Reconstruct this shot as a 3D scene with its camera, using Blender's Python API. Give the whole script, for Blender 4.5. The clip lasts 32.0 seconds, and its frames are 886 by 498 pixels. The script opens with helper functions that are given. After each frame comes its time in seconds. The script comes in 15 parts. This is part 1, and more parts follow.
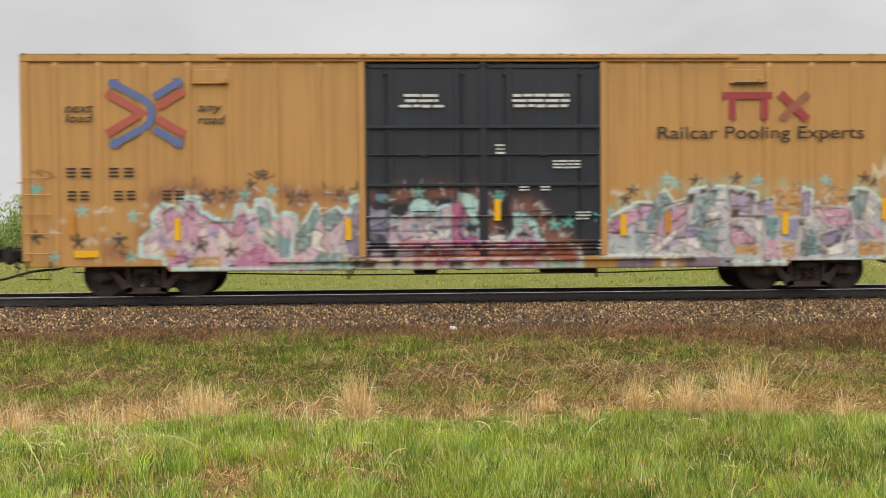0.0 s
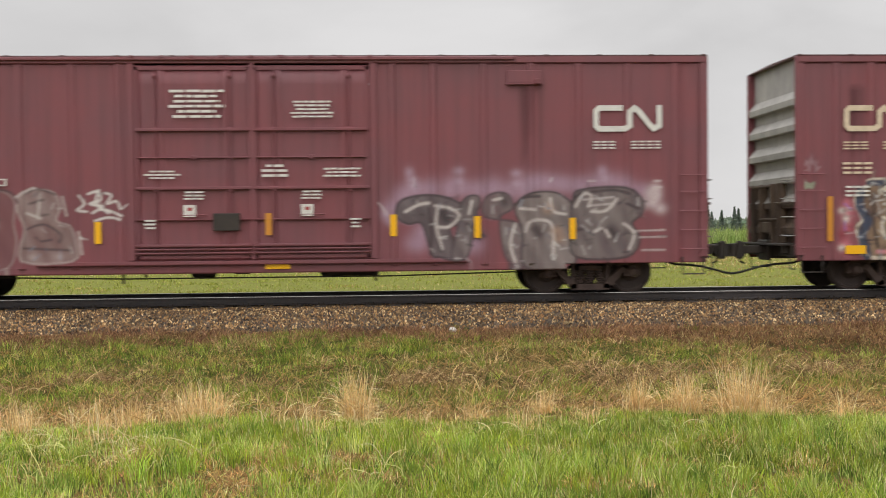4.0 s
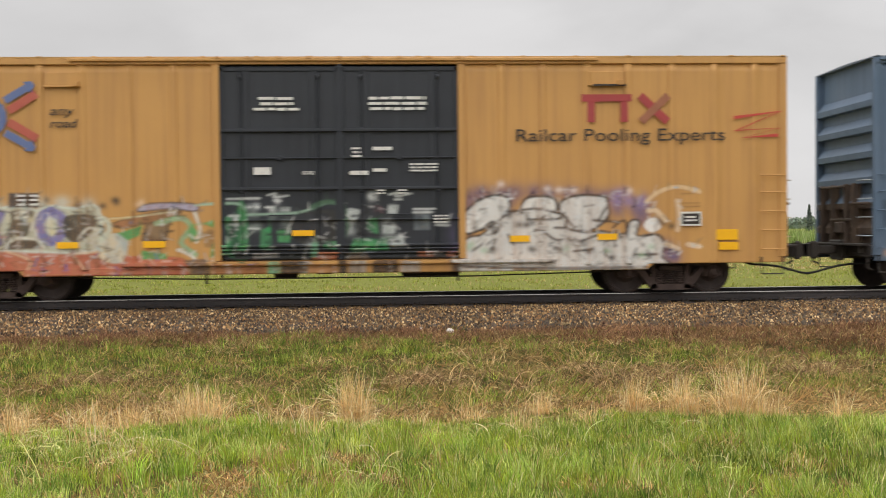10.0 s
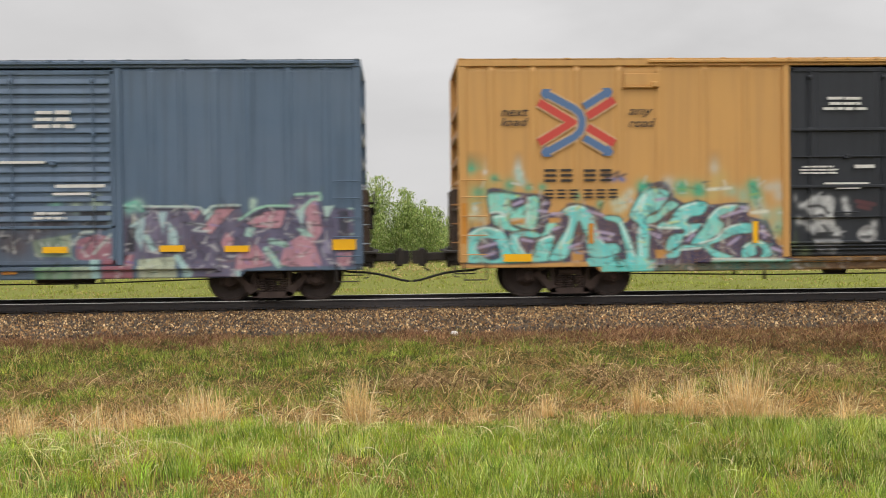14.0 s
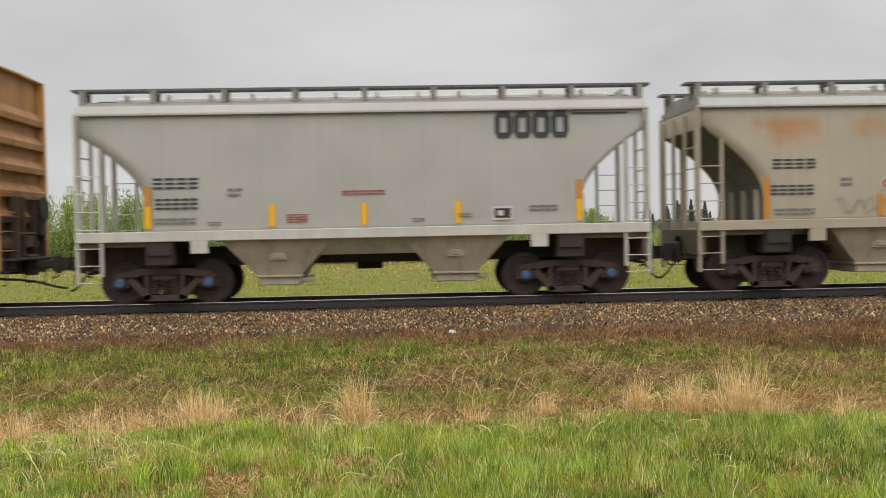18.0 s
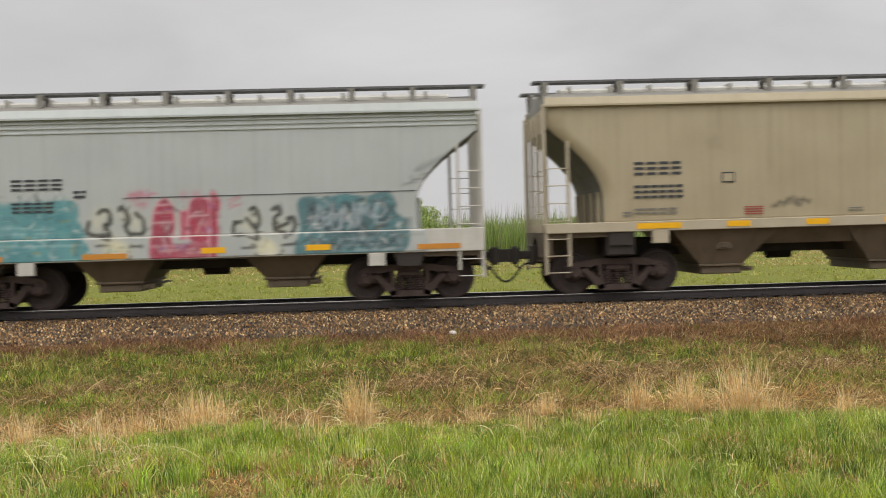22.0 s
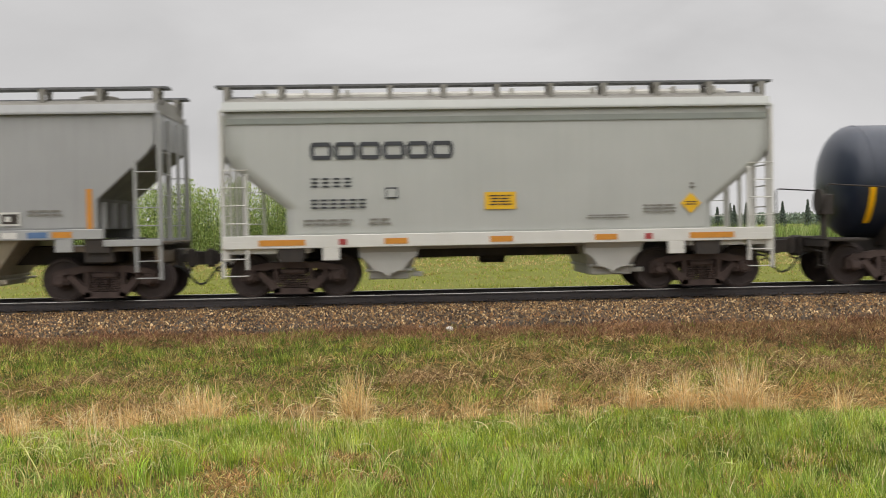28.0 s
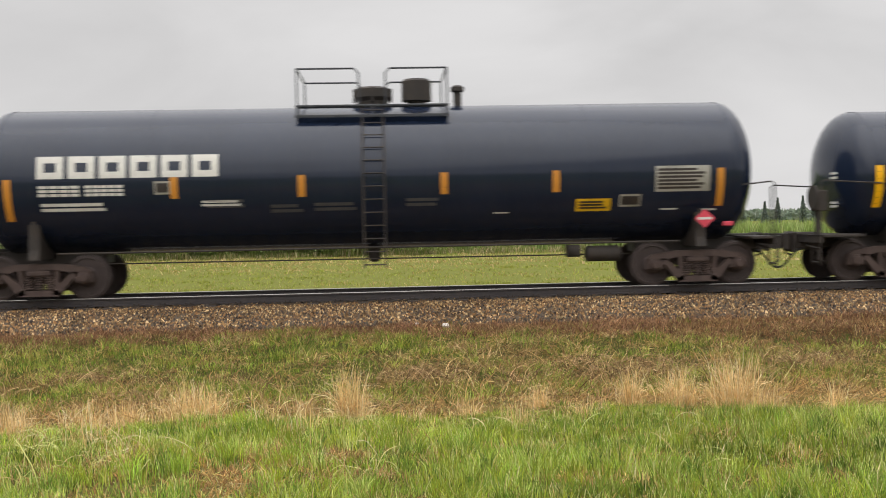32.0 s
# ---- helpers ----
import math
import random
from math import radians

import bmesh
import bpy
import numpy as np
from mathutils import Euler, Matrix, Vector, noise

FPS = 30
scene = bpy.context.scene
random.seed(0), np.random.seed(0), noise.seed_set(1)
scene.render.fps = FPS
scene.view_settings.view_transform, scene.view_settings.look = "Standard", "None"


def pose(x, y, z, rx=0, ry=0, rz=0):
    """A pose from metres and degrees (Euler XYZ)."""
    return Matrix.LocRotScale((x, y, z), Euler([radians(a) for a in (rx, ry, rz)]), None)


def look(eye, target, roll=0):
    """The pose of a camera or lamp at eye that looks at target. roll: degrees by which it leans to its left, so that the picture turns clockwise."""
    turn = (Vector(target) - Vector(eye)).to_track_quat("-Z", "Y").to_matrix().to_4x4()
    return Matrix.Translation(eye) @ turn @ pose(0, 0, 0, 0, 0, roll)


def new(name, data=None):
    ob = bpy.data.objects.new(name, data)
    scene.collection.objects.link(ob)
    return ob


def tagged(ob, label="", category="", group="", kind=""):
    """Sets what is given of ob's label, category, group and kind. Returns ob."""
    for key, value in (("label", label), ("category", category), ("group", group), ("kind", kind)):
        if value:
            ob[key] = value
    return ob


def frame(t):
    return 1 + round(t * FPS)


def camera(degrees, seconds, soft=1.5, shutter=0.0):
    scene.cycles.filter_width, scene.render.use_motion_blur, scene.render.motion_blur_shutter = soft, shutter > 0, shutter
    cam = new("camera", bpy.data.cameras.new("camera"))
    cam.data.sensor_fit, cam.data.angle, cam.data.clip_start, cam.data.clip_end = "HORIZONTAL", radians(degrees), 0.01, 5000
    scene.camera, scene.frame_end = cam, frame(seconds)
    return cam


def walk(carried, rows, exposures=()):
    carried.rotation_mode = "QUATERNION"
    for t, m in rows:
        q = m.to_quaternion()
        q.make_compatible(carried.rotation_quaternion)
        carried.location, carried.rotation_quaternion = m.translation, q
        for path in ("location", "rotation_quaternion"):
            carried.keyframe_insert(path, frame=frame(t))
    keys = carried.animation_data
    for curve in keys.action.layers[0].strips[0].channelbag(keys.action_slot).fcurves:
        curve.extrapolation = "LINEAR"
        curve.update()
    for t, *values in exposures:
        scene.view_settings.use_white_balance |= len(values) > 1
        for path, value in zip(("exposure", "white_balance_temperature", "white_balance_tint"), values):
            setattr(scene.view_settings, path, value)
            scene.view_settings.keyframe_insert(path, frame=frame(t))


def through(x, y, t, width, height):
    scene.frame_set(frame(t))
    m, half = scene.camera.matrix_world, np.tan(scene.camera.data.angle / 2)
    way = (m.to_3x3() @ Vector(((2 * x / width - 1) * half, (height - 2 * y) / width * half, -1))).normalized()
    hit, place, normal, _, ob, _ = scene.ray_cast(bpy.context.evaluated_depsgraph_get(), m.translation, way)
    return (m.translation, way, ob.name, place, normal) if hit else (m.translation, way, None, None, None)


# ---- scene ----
cam = camera(47.07, 32.0, soft=1.0, shutter=0.4)
# handheld sway: seconds, tilt, lean, turn
SWAY = [
    (0, 88.629, 0.434, -2.700), (0.5, 88.634, 0.434, -2.665), (1, 88.648, 0.409, -2.623),
    (1.5, 88.658, 0.386, -2.606), (2, 88.653, 0.392, -2.622), (2.5, 88.653, 0.454, -2.659),
    (3, 88.671, 0.502, -2.690), (3.5, 88.686, 0.532, -2.715), (5.5, 88.745, 0.631, -2.776),
    (6, 88.756, 0.687, -2.787), (6.5, 88.765, 0.742, -2.799), (7, 88.766, 0.770, -2.811),
    (7.5, 88.757, 0.753, -2.820), (8, 88.744, 0.654, -2.860), (8.5, 88.734, 0.606, -2.919),
    (9, 88.743, 0.553, -2.928), (9.5, 88.748, 0.552, -2.916), (10, 88.761, 0.581, -2.884),
    (10.5, 88.785, 0.566, -2.829), (11, 88.801, 0.553, -2.781), (11.5, 88.827, 0.518, -2.732),
    (12, 88.850, 0.532, -2.696), (12.5, 88.882, 0.567, -2.674), (13, 88.891, 0.584, -2.649),
    (13.5, 88.894, 0.600, -2.644), (14, 88.904, 0.646, -2.647), (14.5, 88.910, 0.666, -2.647),
    (16.5, 88.933, 0.976, -2.697), (17, 88.900, 1.013, -2.738), (17.5, 88.872, 1.069, -2.781),
    (18, 88.851, 1.150, -2.816), (18.5, 88.845, 1.248, -2.844), (19, 88.841, 1.349, -2.866),
    (19.5, 88.837, 1.444, -2.884), (20, 88.830, 1.502, -2.913), (20.5, 88.822, 1.533, -2.921),
    (21, 88.822, 1.562, -2.918), (21.5, 88.847, 1.592, -2.887), (22, 88.894, 1.621, -2.829),
    (22.5, 88.959, 1.640, -2.751), (23, 89.022, 1.659, -2.673), (23.5, 89.035, 1.664, -2.641),
    (24, 88.958, 1.599, -2.739), (24.5, 88.866, 1.438, -2.867), (25, 88.797, 1.284, -2.935),
    (25.5, 88.752, 1.167, -2.971), (27.5, 88.658, 1.063, -2.977), (28, 88.653, 1.062, -2.955),
    (28.5, 88.643, 1.087, -2.970), (29, 88.618, 1.062, -2.996), (29.5, 88.587, 1.016, -3.035),
    (30, 88.566, 1.037, -3.103), (30.5, 88.546, 1.028, -3.145), (31, 88.517, 1.042, -3.172),
    (31.5, 88.481, 1.077, -3.182), (32, 88.463, 1.149, -3.199),
]
walk(cam, [(t, pose(0.0, -22.668, 1.478, a, b, c)) for t, a, b, c in SWAY],
     [(0.0, 0.05), (14.0, 0.05), (17.0, -0.06), (20.0, -0.1), (25.0, -0.1), (28.0, -0.06), (30.0, 0.03), (32.0, 0.05)])

# how far the train has rolled, in metres, after u * 32 seconds
ROLLED = (-14.8546, 64.3623, -90.9784, 49.8543, -34.4006, -200.7452, -0.0153)


def rolled(t):
    u, total = t / 32.0, 0.0
    for k in ROLLED:
        total = total * u + k
    return total


# ---- sky and sun: a bright overcast day ----
SUN_UP, SUN_ROUND = 52.0, 205.0
world = bpy.data.worlds.new("overcast_sky")
scene.world = world
world.use_nodes = True
wn, wl = world.node_tree.nodes, world.node_tree.links
wn.clear()


def wnode(kind, **values):
    n = wn.new(kind)
    for key, value in values.items():
        n.inputs[key].default_value = value
    return n


sky = wn.new("ShaderNodeTexSky")
sky.sky_type, sky.sun_disc = "NISHITA", False
sky.sun_elevation, sky.sun_rotation = radians(SUN_UP), radians(SUN_ROUND)
sky_grey = wnode("ShaderNodeHueSaturation", Saturation=0.25, Value=0.004)
wl.new(sky.outputs["Color"], sky_grey.inputs["Color"])
coord = wn.new("ShaderNodeTexCoord")
split = wn.new("ShaderNodeSeparateXYZ")
wl.new(coord.outputs["Generated"], split.inputs[0])
# overcast: brighter overhead than at the horizon
rise = wn.new("ShaderNodeMapRange")
rise.inputs["From Min"].default_value, rise.inputs["From Max"].default_value = 0.28, 1.0
rise.inputs["To Min"].default_value, rise.inputs["To Max"].default_value = 0.63, 2.3
wl.new(split.outputs["Z"], rise.inputs["Value"])
squash = wn.new("ShaderNodeMapping")
squash.inputs["Scale"].default_value = (1.0, 1.0, 2.6)
wl.new(coord.outputs["Generated"], squash.inputs["Vector"])
clouds = wnode("ShaderNodeTexNoise", Scale=3.2, Detail=5.0, Roughness=0.5, Distortion=0.4)
wl.new(squash.outputs[0], clouds.inputs["Vector"])
puff = wn.new("ShaderNodeMapRange")
puff.inputs["From Min"].default_value, puff.inputs["From Max"].default_value = 0.3, 0.7
puff.inputs["To Min"].default_value, puff.inputs["To Max"].default_value = 0.89, 1.11
wl.new(clouds.outputs["Fac"], puff.inputs["Value"])
bright = wn.new("ShaderNodeMath")
bright.operation = "MULTIPLY"
wl.new(rise.outputs[0], bright.inputs[0])
wl.new(puff.outputs[0], bright.inputs[1])
cloud_grey = wn.new("ShaderNodeMix")
cloud_grey.data_type, cloud_grey.blend_type = "RGBA", "MULTIPLY"
cloud_grey.inputs["Factor"].default_value = 1.0
cloud_grey.inputs[6].default_value = (1.0, 0.985, 0.985, 1.0)
wl.new(bright.outputs[0], cloud_grey.inputs[7])
blend = wn.new("ShaderNodeMix")
blend.data_type, blend.blend_type = "RGBA", "ADD"
blend.inputs["Factor"].default_value = 1.0
wl.new(cloud_grey.outputs[2], blend.inputs[6])
wl.new(sky_grey.outputs[0], blend.inputs[7])
back = wnode("ShaderNodeBackground", Strength=1.0)
wl.new(blend.outputs[2], back.inputs["Color"])
wout = wn.new("ShaderNodeOutputWorld")
wl.new(back.outputs[0], wout.inputs["Surface"])

sun = new("sun", bpy.data.lights.new("sun", "SUN"))
sun.data.energy, sun.data.angle, sun.data.color = 0.85, radians(90), (1.0, 0.97, 0.92)
sun.matrix_world = look((-20, -60, 80), (0, 0, 0))

# ---- materials ----
def lin(hexa):
    """Linear colour from a hex code."""
    out = []
    for i in (0, 2, 4):
        c = int(hexa[i:i + 2], 16) / 255.0
        out.append(c / 12.92 if c <= 0.04045 else ((c + 0.055) / 1.055) ** 2.4)
    return tuple(out)


MATS = {}


def surface(name, base, second=None, rough=0.6, metal=0.0, scale=3.0, fine=60.0, amount=0.5, bump=0.15, streaks=0.0, streak_colour=(0.09, 0.05, 0.03),
            paint="", spec=0.5, coat=0.0):
    """A worn surface: base and second colour mixed by coarse and fine noise, upright streaks of dirt, and sprayed paint from an attribute."""
    if name in MATS:
        return MATS[name]
    m = bpy.data.materials.new(name)
    m.use_nodes = True
    nodes, links = m.node_tree.nodes, m.node_tree.links
    bsdf = nodes["Principled BSDF"]
    bsdf.inputs["Roughness"].default_value, bsdf.inputs["Metallic"].default_value = rough, metal
    bsdf.inputs["Specular IOR Level"].default_value = spec
    bsdf.inputs["Coat Weight"].default_value = coat
    where = nodes.new("ShaderNodeTexCoord")
    second = second or tuple(c * 0.72 for c in base)

    def noise_node(vector, size, detail=4.0):
        n = nodes.new("ShaderNodeTexNoise")
        n.inputs["Scale"].default_value, n.inputs["Detail"].default_value = size, detail
        links.new(vector, n.inputs["Vector"])
        return n.outputs["Fac"]

    def ramp(value, lo, hi, top):
        n = nodes.new("ShaderNodeMapRange")
        n.inputs["From Min"].default_value, n.inputs["From Max"].default_value, n.inputs["To Max"].default_value = lo, hi, top
        links.new(value, n.inputs["Value"])
        return n.outputs[0]

    def mixed(factor, a, b):
        n = nodes.new("ShaderNodeMix")
        n.data_type = "RGBA"
        links.new(factor, n.inputs["Factor"])
        for slot, value in ((6, a), (7, b)):
            if isinstance(value, tuple):
                n.inputs[slot].default_value = (*value, 1.0)
            else:
                links.new(value, n.inputs[slot])
        return n.outputs[2]

    obj = where.outputs["Object"]
    coarse, small = noise_node(obj, scale), noise_node(obj, fine, 2.0)
    colour = mixed(ramp(coarse, 0.35, 0.7, amount), base, second)
    colour = mixed(ramp(small, 0.4, 0.75, amount * 0.5), colour, second)
    if paint:
        a = nodes.new("ShaderNodeAttribute")
        a.attribute_name = paint
        wear = nodes.new("ShaderNodeMath")
        wear.operation = "MULTIPLY"
        cover = nodes.new("ShaderNodeAttribute")
        cover.attribute_name = paint + "_cover"
        links.new(cover.outputs["Fac"], wear.inputs[0])
        links.new(ramp(small, 1.05, 0.5, 1.0), wear.inputs[1])
        colour = mixed(wear.outputs[0], colour, a.outputs["Color"])
    if streaks:
        stretch = nodes.new("ShaderNodeMapping")
        stretch.inputs["Scale"].default_value = (5.0, 5.0, 0.22)
        links.new(obj, stretch.inputs["Vector"])
        colour = mixed(ramp(noise_node(stretch.outputs[0], 1.6, 6.0), 0.45, 0.8, streaks), colour, streak_colour)
    links.new(colour, bsdf.inputs["Base Color"])
    if bump:
        b = nodes.new("ShaderNodeBump")
        b.inputs["Strength"].default_value, b.inputs["Distance"].default_value = bump, 0.01
        links.new(small, b.inputs["Height"])
        links.new(b.outputs[0], bsdf.inputs["Normal"])
    MATS[name] = m
    return m


def foliage(name, attribute="tint", rough=0.7, through=0.25):
    """Leaves and grass, whose colour varies from blade to blade."""
    m = bpy.data.materials.new(name)
    m.use_nodes = True
    nodes, links = m.node_tree.nodes, m.node_tree.links
    bsdf = nodes["Principled BSDF"]
    bsdf.inputs["Roughness"].default_value = rough
    bsdf.inputs["Specular IOR Level"].default_value = 0.12
    a = nodes.new("ShaderNodeAttribute")
    a.attribute_name = attribute
    links.new(a.outputs["Color"], bsdf.inputs["Base Color"])
    t = nodes.new("ShaderNodeBsdfTranslucent")
    links.new(a.outputs["Color"], t.inputs["Color"])
    mix = nodes.new("ShaderNodeMixShader")
    mix.inputs[0].default_value = through
    links.new(bsdf.outputs[0], mix.inputs[1])
    links.new(t.outputs[0], mix.inputs[2])
    links.new(mix.outputs[0], nodes["Material Output"].inputs["Surface"])
    return m


YELLOW = lin("c89654")
MAROON = lin("83464b")
SLATE = lin("52677e")
M_YELLOW_FADED = surface("faded_yellow_car_paint", tuple(min(1.0, v * k) for v, k in zip(YELLOW, (1.06, 1.08, 1.12))), lin("c4965a"), 0.55, scale=0.7, amount=0.5, streaks=0.4, streak_colour=lin("a67c4c"), paint="spray")
M_YELLOW = surface("yellow_car_paint", YELLOW, lin("bb8c50"), 0.55, scale=0.7, amount=0.6, streaks=0.5, streak_colour=lin("9c6e42"), paint="spray")
M_MAROON = surface("maroon_car_paint", MAROON, lin("704a51"), 0.55, scale=0.7, amount=0.6, streaks=0.35, streak_colour=lin("553a3e"), paint="spray")
M_SLATE = surface("slate_blue_car_paint", SLATE, lin("667486"), 0.55, scale=0.7, amount=0.6, streaks=0.4, streak_colour=lin("333f4c"), paint="spray")
M_BLACKDOOR = surface("black_door_paint", lin("1f2229"), lin("2f3239"), 0.5, scale=1.0, amount=0.5, streaks=0.25, streak_colour=lin("3a3d43"), paint="spray")
M_UNDER = surface("grimy_black_steel", lin("2f2b29"), lin("40372f"), 0.75, scale=4, amount=0.7, bump=0.3)
M_TRUCK = surface("rusty_brown_steel", lin("40332f"), lin("54453f"), 0.8, scale=5, amount=0.8, bump=0.35)
M_WHEEL = surface("dark_wheel_steel", lin("3a302e"), lin("4c403c"), 0.7, scale=6, amount=0.7, bump=0.25)
M_GRIME = surface("rust_and_soot_grime", lin("5a4a3e"), lin("382f2a"), 0.8, scale=3, amount=0.8, streaks=0.6, streak_colour=lin("7a6450"), bump=0.3)
M_RAIL = surface("weathered_rail_steel", lin("343133"), lin("453c38"), 0.7, scale=8, amount=0.7, bump=0.3)
M_RAILTOP = surface("bright_railhead_steel", lin("c2beb6"), rough=0.3, metal=1.0, amount=0.3, bump=0.04)
M_GALV = surface("dull_galvanised_steel", lin("b6b3a9"), lin("918d85"), 0.5, metal=0.3, scale=2, amount=0.6, streaks=0.4, streak_colour=lin("6f675c"))
M_WHITE = surface("white_stencil_paint", lin("dcdad3"), lin("bdb9b2"), 0.6, scale=9, amount=0.5, bump=0.05)
M_CREAM = surface("cream_stencil_paint", lin("d9c7ad"), lin("b8a388"), 0.6, scale=9, amount=0.5, bump=0.05)
M_INK = surface("black_stencil_paint", lin("2a2523"), lin("463a30"), 0.6, scale=9, amount=0.5, bump=0.05)
M_RED = surface("red_logo_paint", lin("a63c3c"), lin("95423e"), 0.55, scale=6, amount=0.5, bump=0.05)
M_BLUE = surface("blue_logo_paint", lin("50709a"), lin("64789a"), 0.55, scale=6, amount=0.5, bump=0.05)
M_BLUE_FADED = surface("faded_blue_logo_paint", lin("5c6c9c"), lin("6f7a98"), 0.55, scale=6, amount=0.5, bump=0.05)
M_RED_FADED = surface("faded_red_logo_paint", lin("b25648"), lin("b8664e"), 0.55, scale=6, amount=0.5, bump=0.05)
M_RED_FRESH = surface("bright_red_logo_paint", lin("c8443a"), lin("bc4c40"), 0.55, scale=6, amount=0.4, bump=0.05)
M_EMBLEM_RIM = surface("pale_rim_paint", lin("cfae86"), lin("c4a074"), 0.55, scale=6, amount=0.4, bump=0.05)
M_REFLECT = surface("yellow_reflector_film", lin("f5b808"), lin("e8a80c"), 0.4, scale=12, amount=0.3, bump=0.0)
M_REFLECT_OLD = surface("faded_orange_reflector_film", lin("cf8a2c"), lin("b37a35"), 0.5, scale=12, amount=0.4, bump=0.0)
M_SIGN = surface("yellow_warning_plate", lin("e3b21c"), rough=0.5, amount=0.2, bump=0.0)
M_RUBBER = surface("black_rubber_hose", lin("1b1a1a"), lin("2b2a29"), 0.7, amount=0.4, bump=0.05)
M_BLUECAP = surface("blue_bearing_cap", lin("3f5f92"), lin("4f6685"), 0.6, amount=0.5, bump=0.1)
M_TANK = surface("black_tank_paint", lin("172032"), lin("20293c"), 0.14, scale=0.8, amount=0.6, fine=30, streaks=0.3, streak_colour=lin("282d38"), bump=0.015, spec=0.5)
M_TANK_DULL = surface("dull_black_tank_paint", lin("1f2635"), lin("293140"), 0.33, scale=0.8, amount=0.6, fine=30, streaks=0.35, streak_colour=lin("3a404c"), bump=0.03, spec=0.55)
M_WOODTIE = surface("creosoted_tie_wood", lin("2d251f"), lin("4b4038"), 0.85, scale=6, amount=0.8, bump=0.5)
M_FAINT = surface("worn_small_print", lin("706c64"), lin("86827a"), 0.6, scale=20, amount=0.6, bump=0.0)

# ---- shapes ----
class Geo:
    """Collects corners and faces of one mesh."""

    def __init__(self):
        self.v, self.f, self.m = [], [], []

    def add(self, verts, faces, mi=0):
        n = len(self.v)
        self.v.extend(verts)
        for face in faces:
            self.f.append(tuple(n + i for i in face))
            self.m.append(mi)
        return self

    def box(self, x0, x1, y0, y1, z0, z1, c=0.0, mi=0):
        """A box, its edges along y and z (or all four upright ones) cut by c."""
        if c <= 0:
            v = [(x, y, z) for z in (z0, z1) for y in (y0, y1) for x in (x0, x1)]
            return self.add(v, [(0, 2, 3, 1), (4, 5, 7, 6), (0, 1, 5, 4), (2, 6, 7, 3), (0, 4, 6, 2), (1, 3, 7, 5)], mi)
        o = [(x0 + c, z0), (x1 - c, z0), (x1, z0 + c), (x1, z1 - c), (x1 - c, z1), (x0 + c, z1), (x0, z1 - c), (x0, z0 + c)]
        i = [(x0 + c, z0 + c), (x1 - c, z0 + c), (x1 - c, z0 + c), (x1 - c, z1 - c), (x1 - c, z1 - c), (x0 + c, z1 - c), (x0 + c, z1 - c), (x0 + c, z0 + c)]
        v = [(x, y0, z) for x, z in i] + [(x, y0 + c, z) for x, z in o] + [(x, y1 - c, z) for x, z in o] + [(x, y1, z) for x, z in i]
        f = [(0, 2, 4, 6)[::1], (24, 30, 28, 26)]
        for r in range(3):
            for k in range(8):
                f.append((r * 8 + k, (r + 1) * 8 + k, (r + 1) * 8 + (k + 1) % 8, r * 8 + (k + 1) % 8))
        return self.add(v, f, mi)

    def prism(self, outline, y0, y1, mi=0):
        """An outline in x and z, pushed from y0 to y1."""
        n = len(outline)
        v = [(x, y0, z) for x, z in outline] + [(x, y1, z) for x, z in outline]
        f = [tuple(range(n)), tuple(range(2 * n - 1, n - 1, -1))]
        f += [(i, i + n, (i + 1) % n + n, (i + 1) % n) for i in range(n)]
        return self.add(v, f, mi)

    def extrude_x(self, outline, x0, x1, mi=0):
        """An outline in y and z, pushed from x0 to x1."""
        n = len(outline)
        v = [(x0, y, z) for y, z in outline] + [(x1, y, z) for y, z in outline]
        f = [tuple(range(n - 1, -1, -1)), tuple(range(n, 2 * n))]
        f += [(i, (i + 1) % n, (i + 1) % n + n, i + n) for i in range(n)]
        return self.add(v, f, mi)

    def lathe(self, profile, centre, axis="y", n=24, mi=0):
        """A profile of (along, radius) turned round an axis through the centre; ends are closed."""
        v, f = [], []
        for a, r in profile:
            for k in range(n):
                t = 2 * math.pi * k / n
                p, q = r * math.cos(t), r * math.sin(t)
                d = {"x": (a, p, q), "y": (p, a, q), "z": (p, q, a)}[axis]
                v.append((centre[0] + d[0], centre[1] + d[1], centre[2] + d[2]))
        for i in range(len(profile) - 1):
            for k in range(n):
                f.append((i * n + k, i * n + (k + 1) % n, (i + 1) * n + (k + 1) % n, (i + 1) * n + k))
        f += [tuple(range(n - 1, -1, -1)), tuple(range((len(profile) - 1) * n, len(profile) * n))]
        return self.add(v, f, mi)

    def tube(self, path, r, n=6, mi=0):
        """A round bar along a path of points."""
        pts = [Vector(p) for p in path]
        v, f = [], []
        for i, p in enumerate(pts):
            d = (pts[min(i + 1, len(pts) - 1)] - pts[max(i - 1, 0)]).normalized()
            a = d.orthogonal().normalized() if i == 0 else (a - d * a.dot(d)).normalized()
            b = d.cross(a)
            for k in range(n):
                t = 2 * math.pi * k / n
                v.append(tuple(p + r * (a * math.cos(t) + b * math.sin(t))))
        for i in range(len(pts) - 1):
            for k in range(n):
                f.append((i * n + k, i * n + (k + 1) % n, (i + 1) * n + (k + 1) % n, (i + 1) * n + k))
        f += [tuple(range(n - 1, -1, -1)), tuple(range((len(pts) - 1) * n, len(pts) * n))]
        return self.add(v, f, mi)

    def mesh(self, name, *materials, smooth=None):
        me = bpy.data.meshes.new(name)
        me.from_pydata(self.v, [], self.f)
        for m in materials:
            me.materials.append(m)
        if len(materials) > 1:
            me.polygons.foreach_set("material_index", self.m)
        me.update()
        if smooth:
            me.shade_smooth()
            me.set_sharp_from_angle(angle=radians(smooth))
        return me


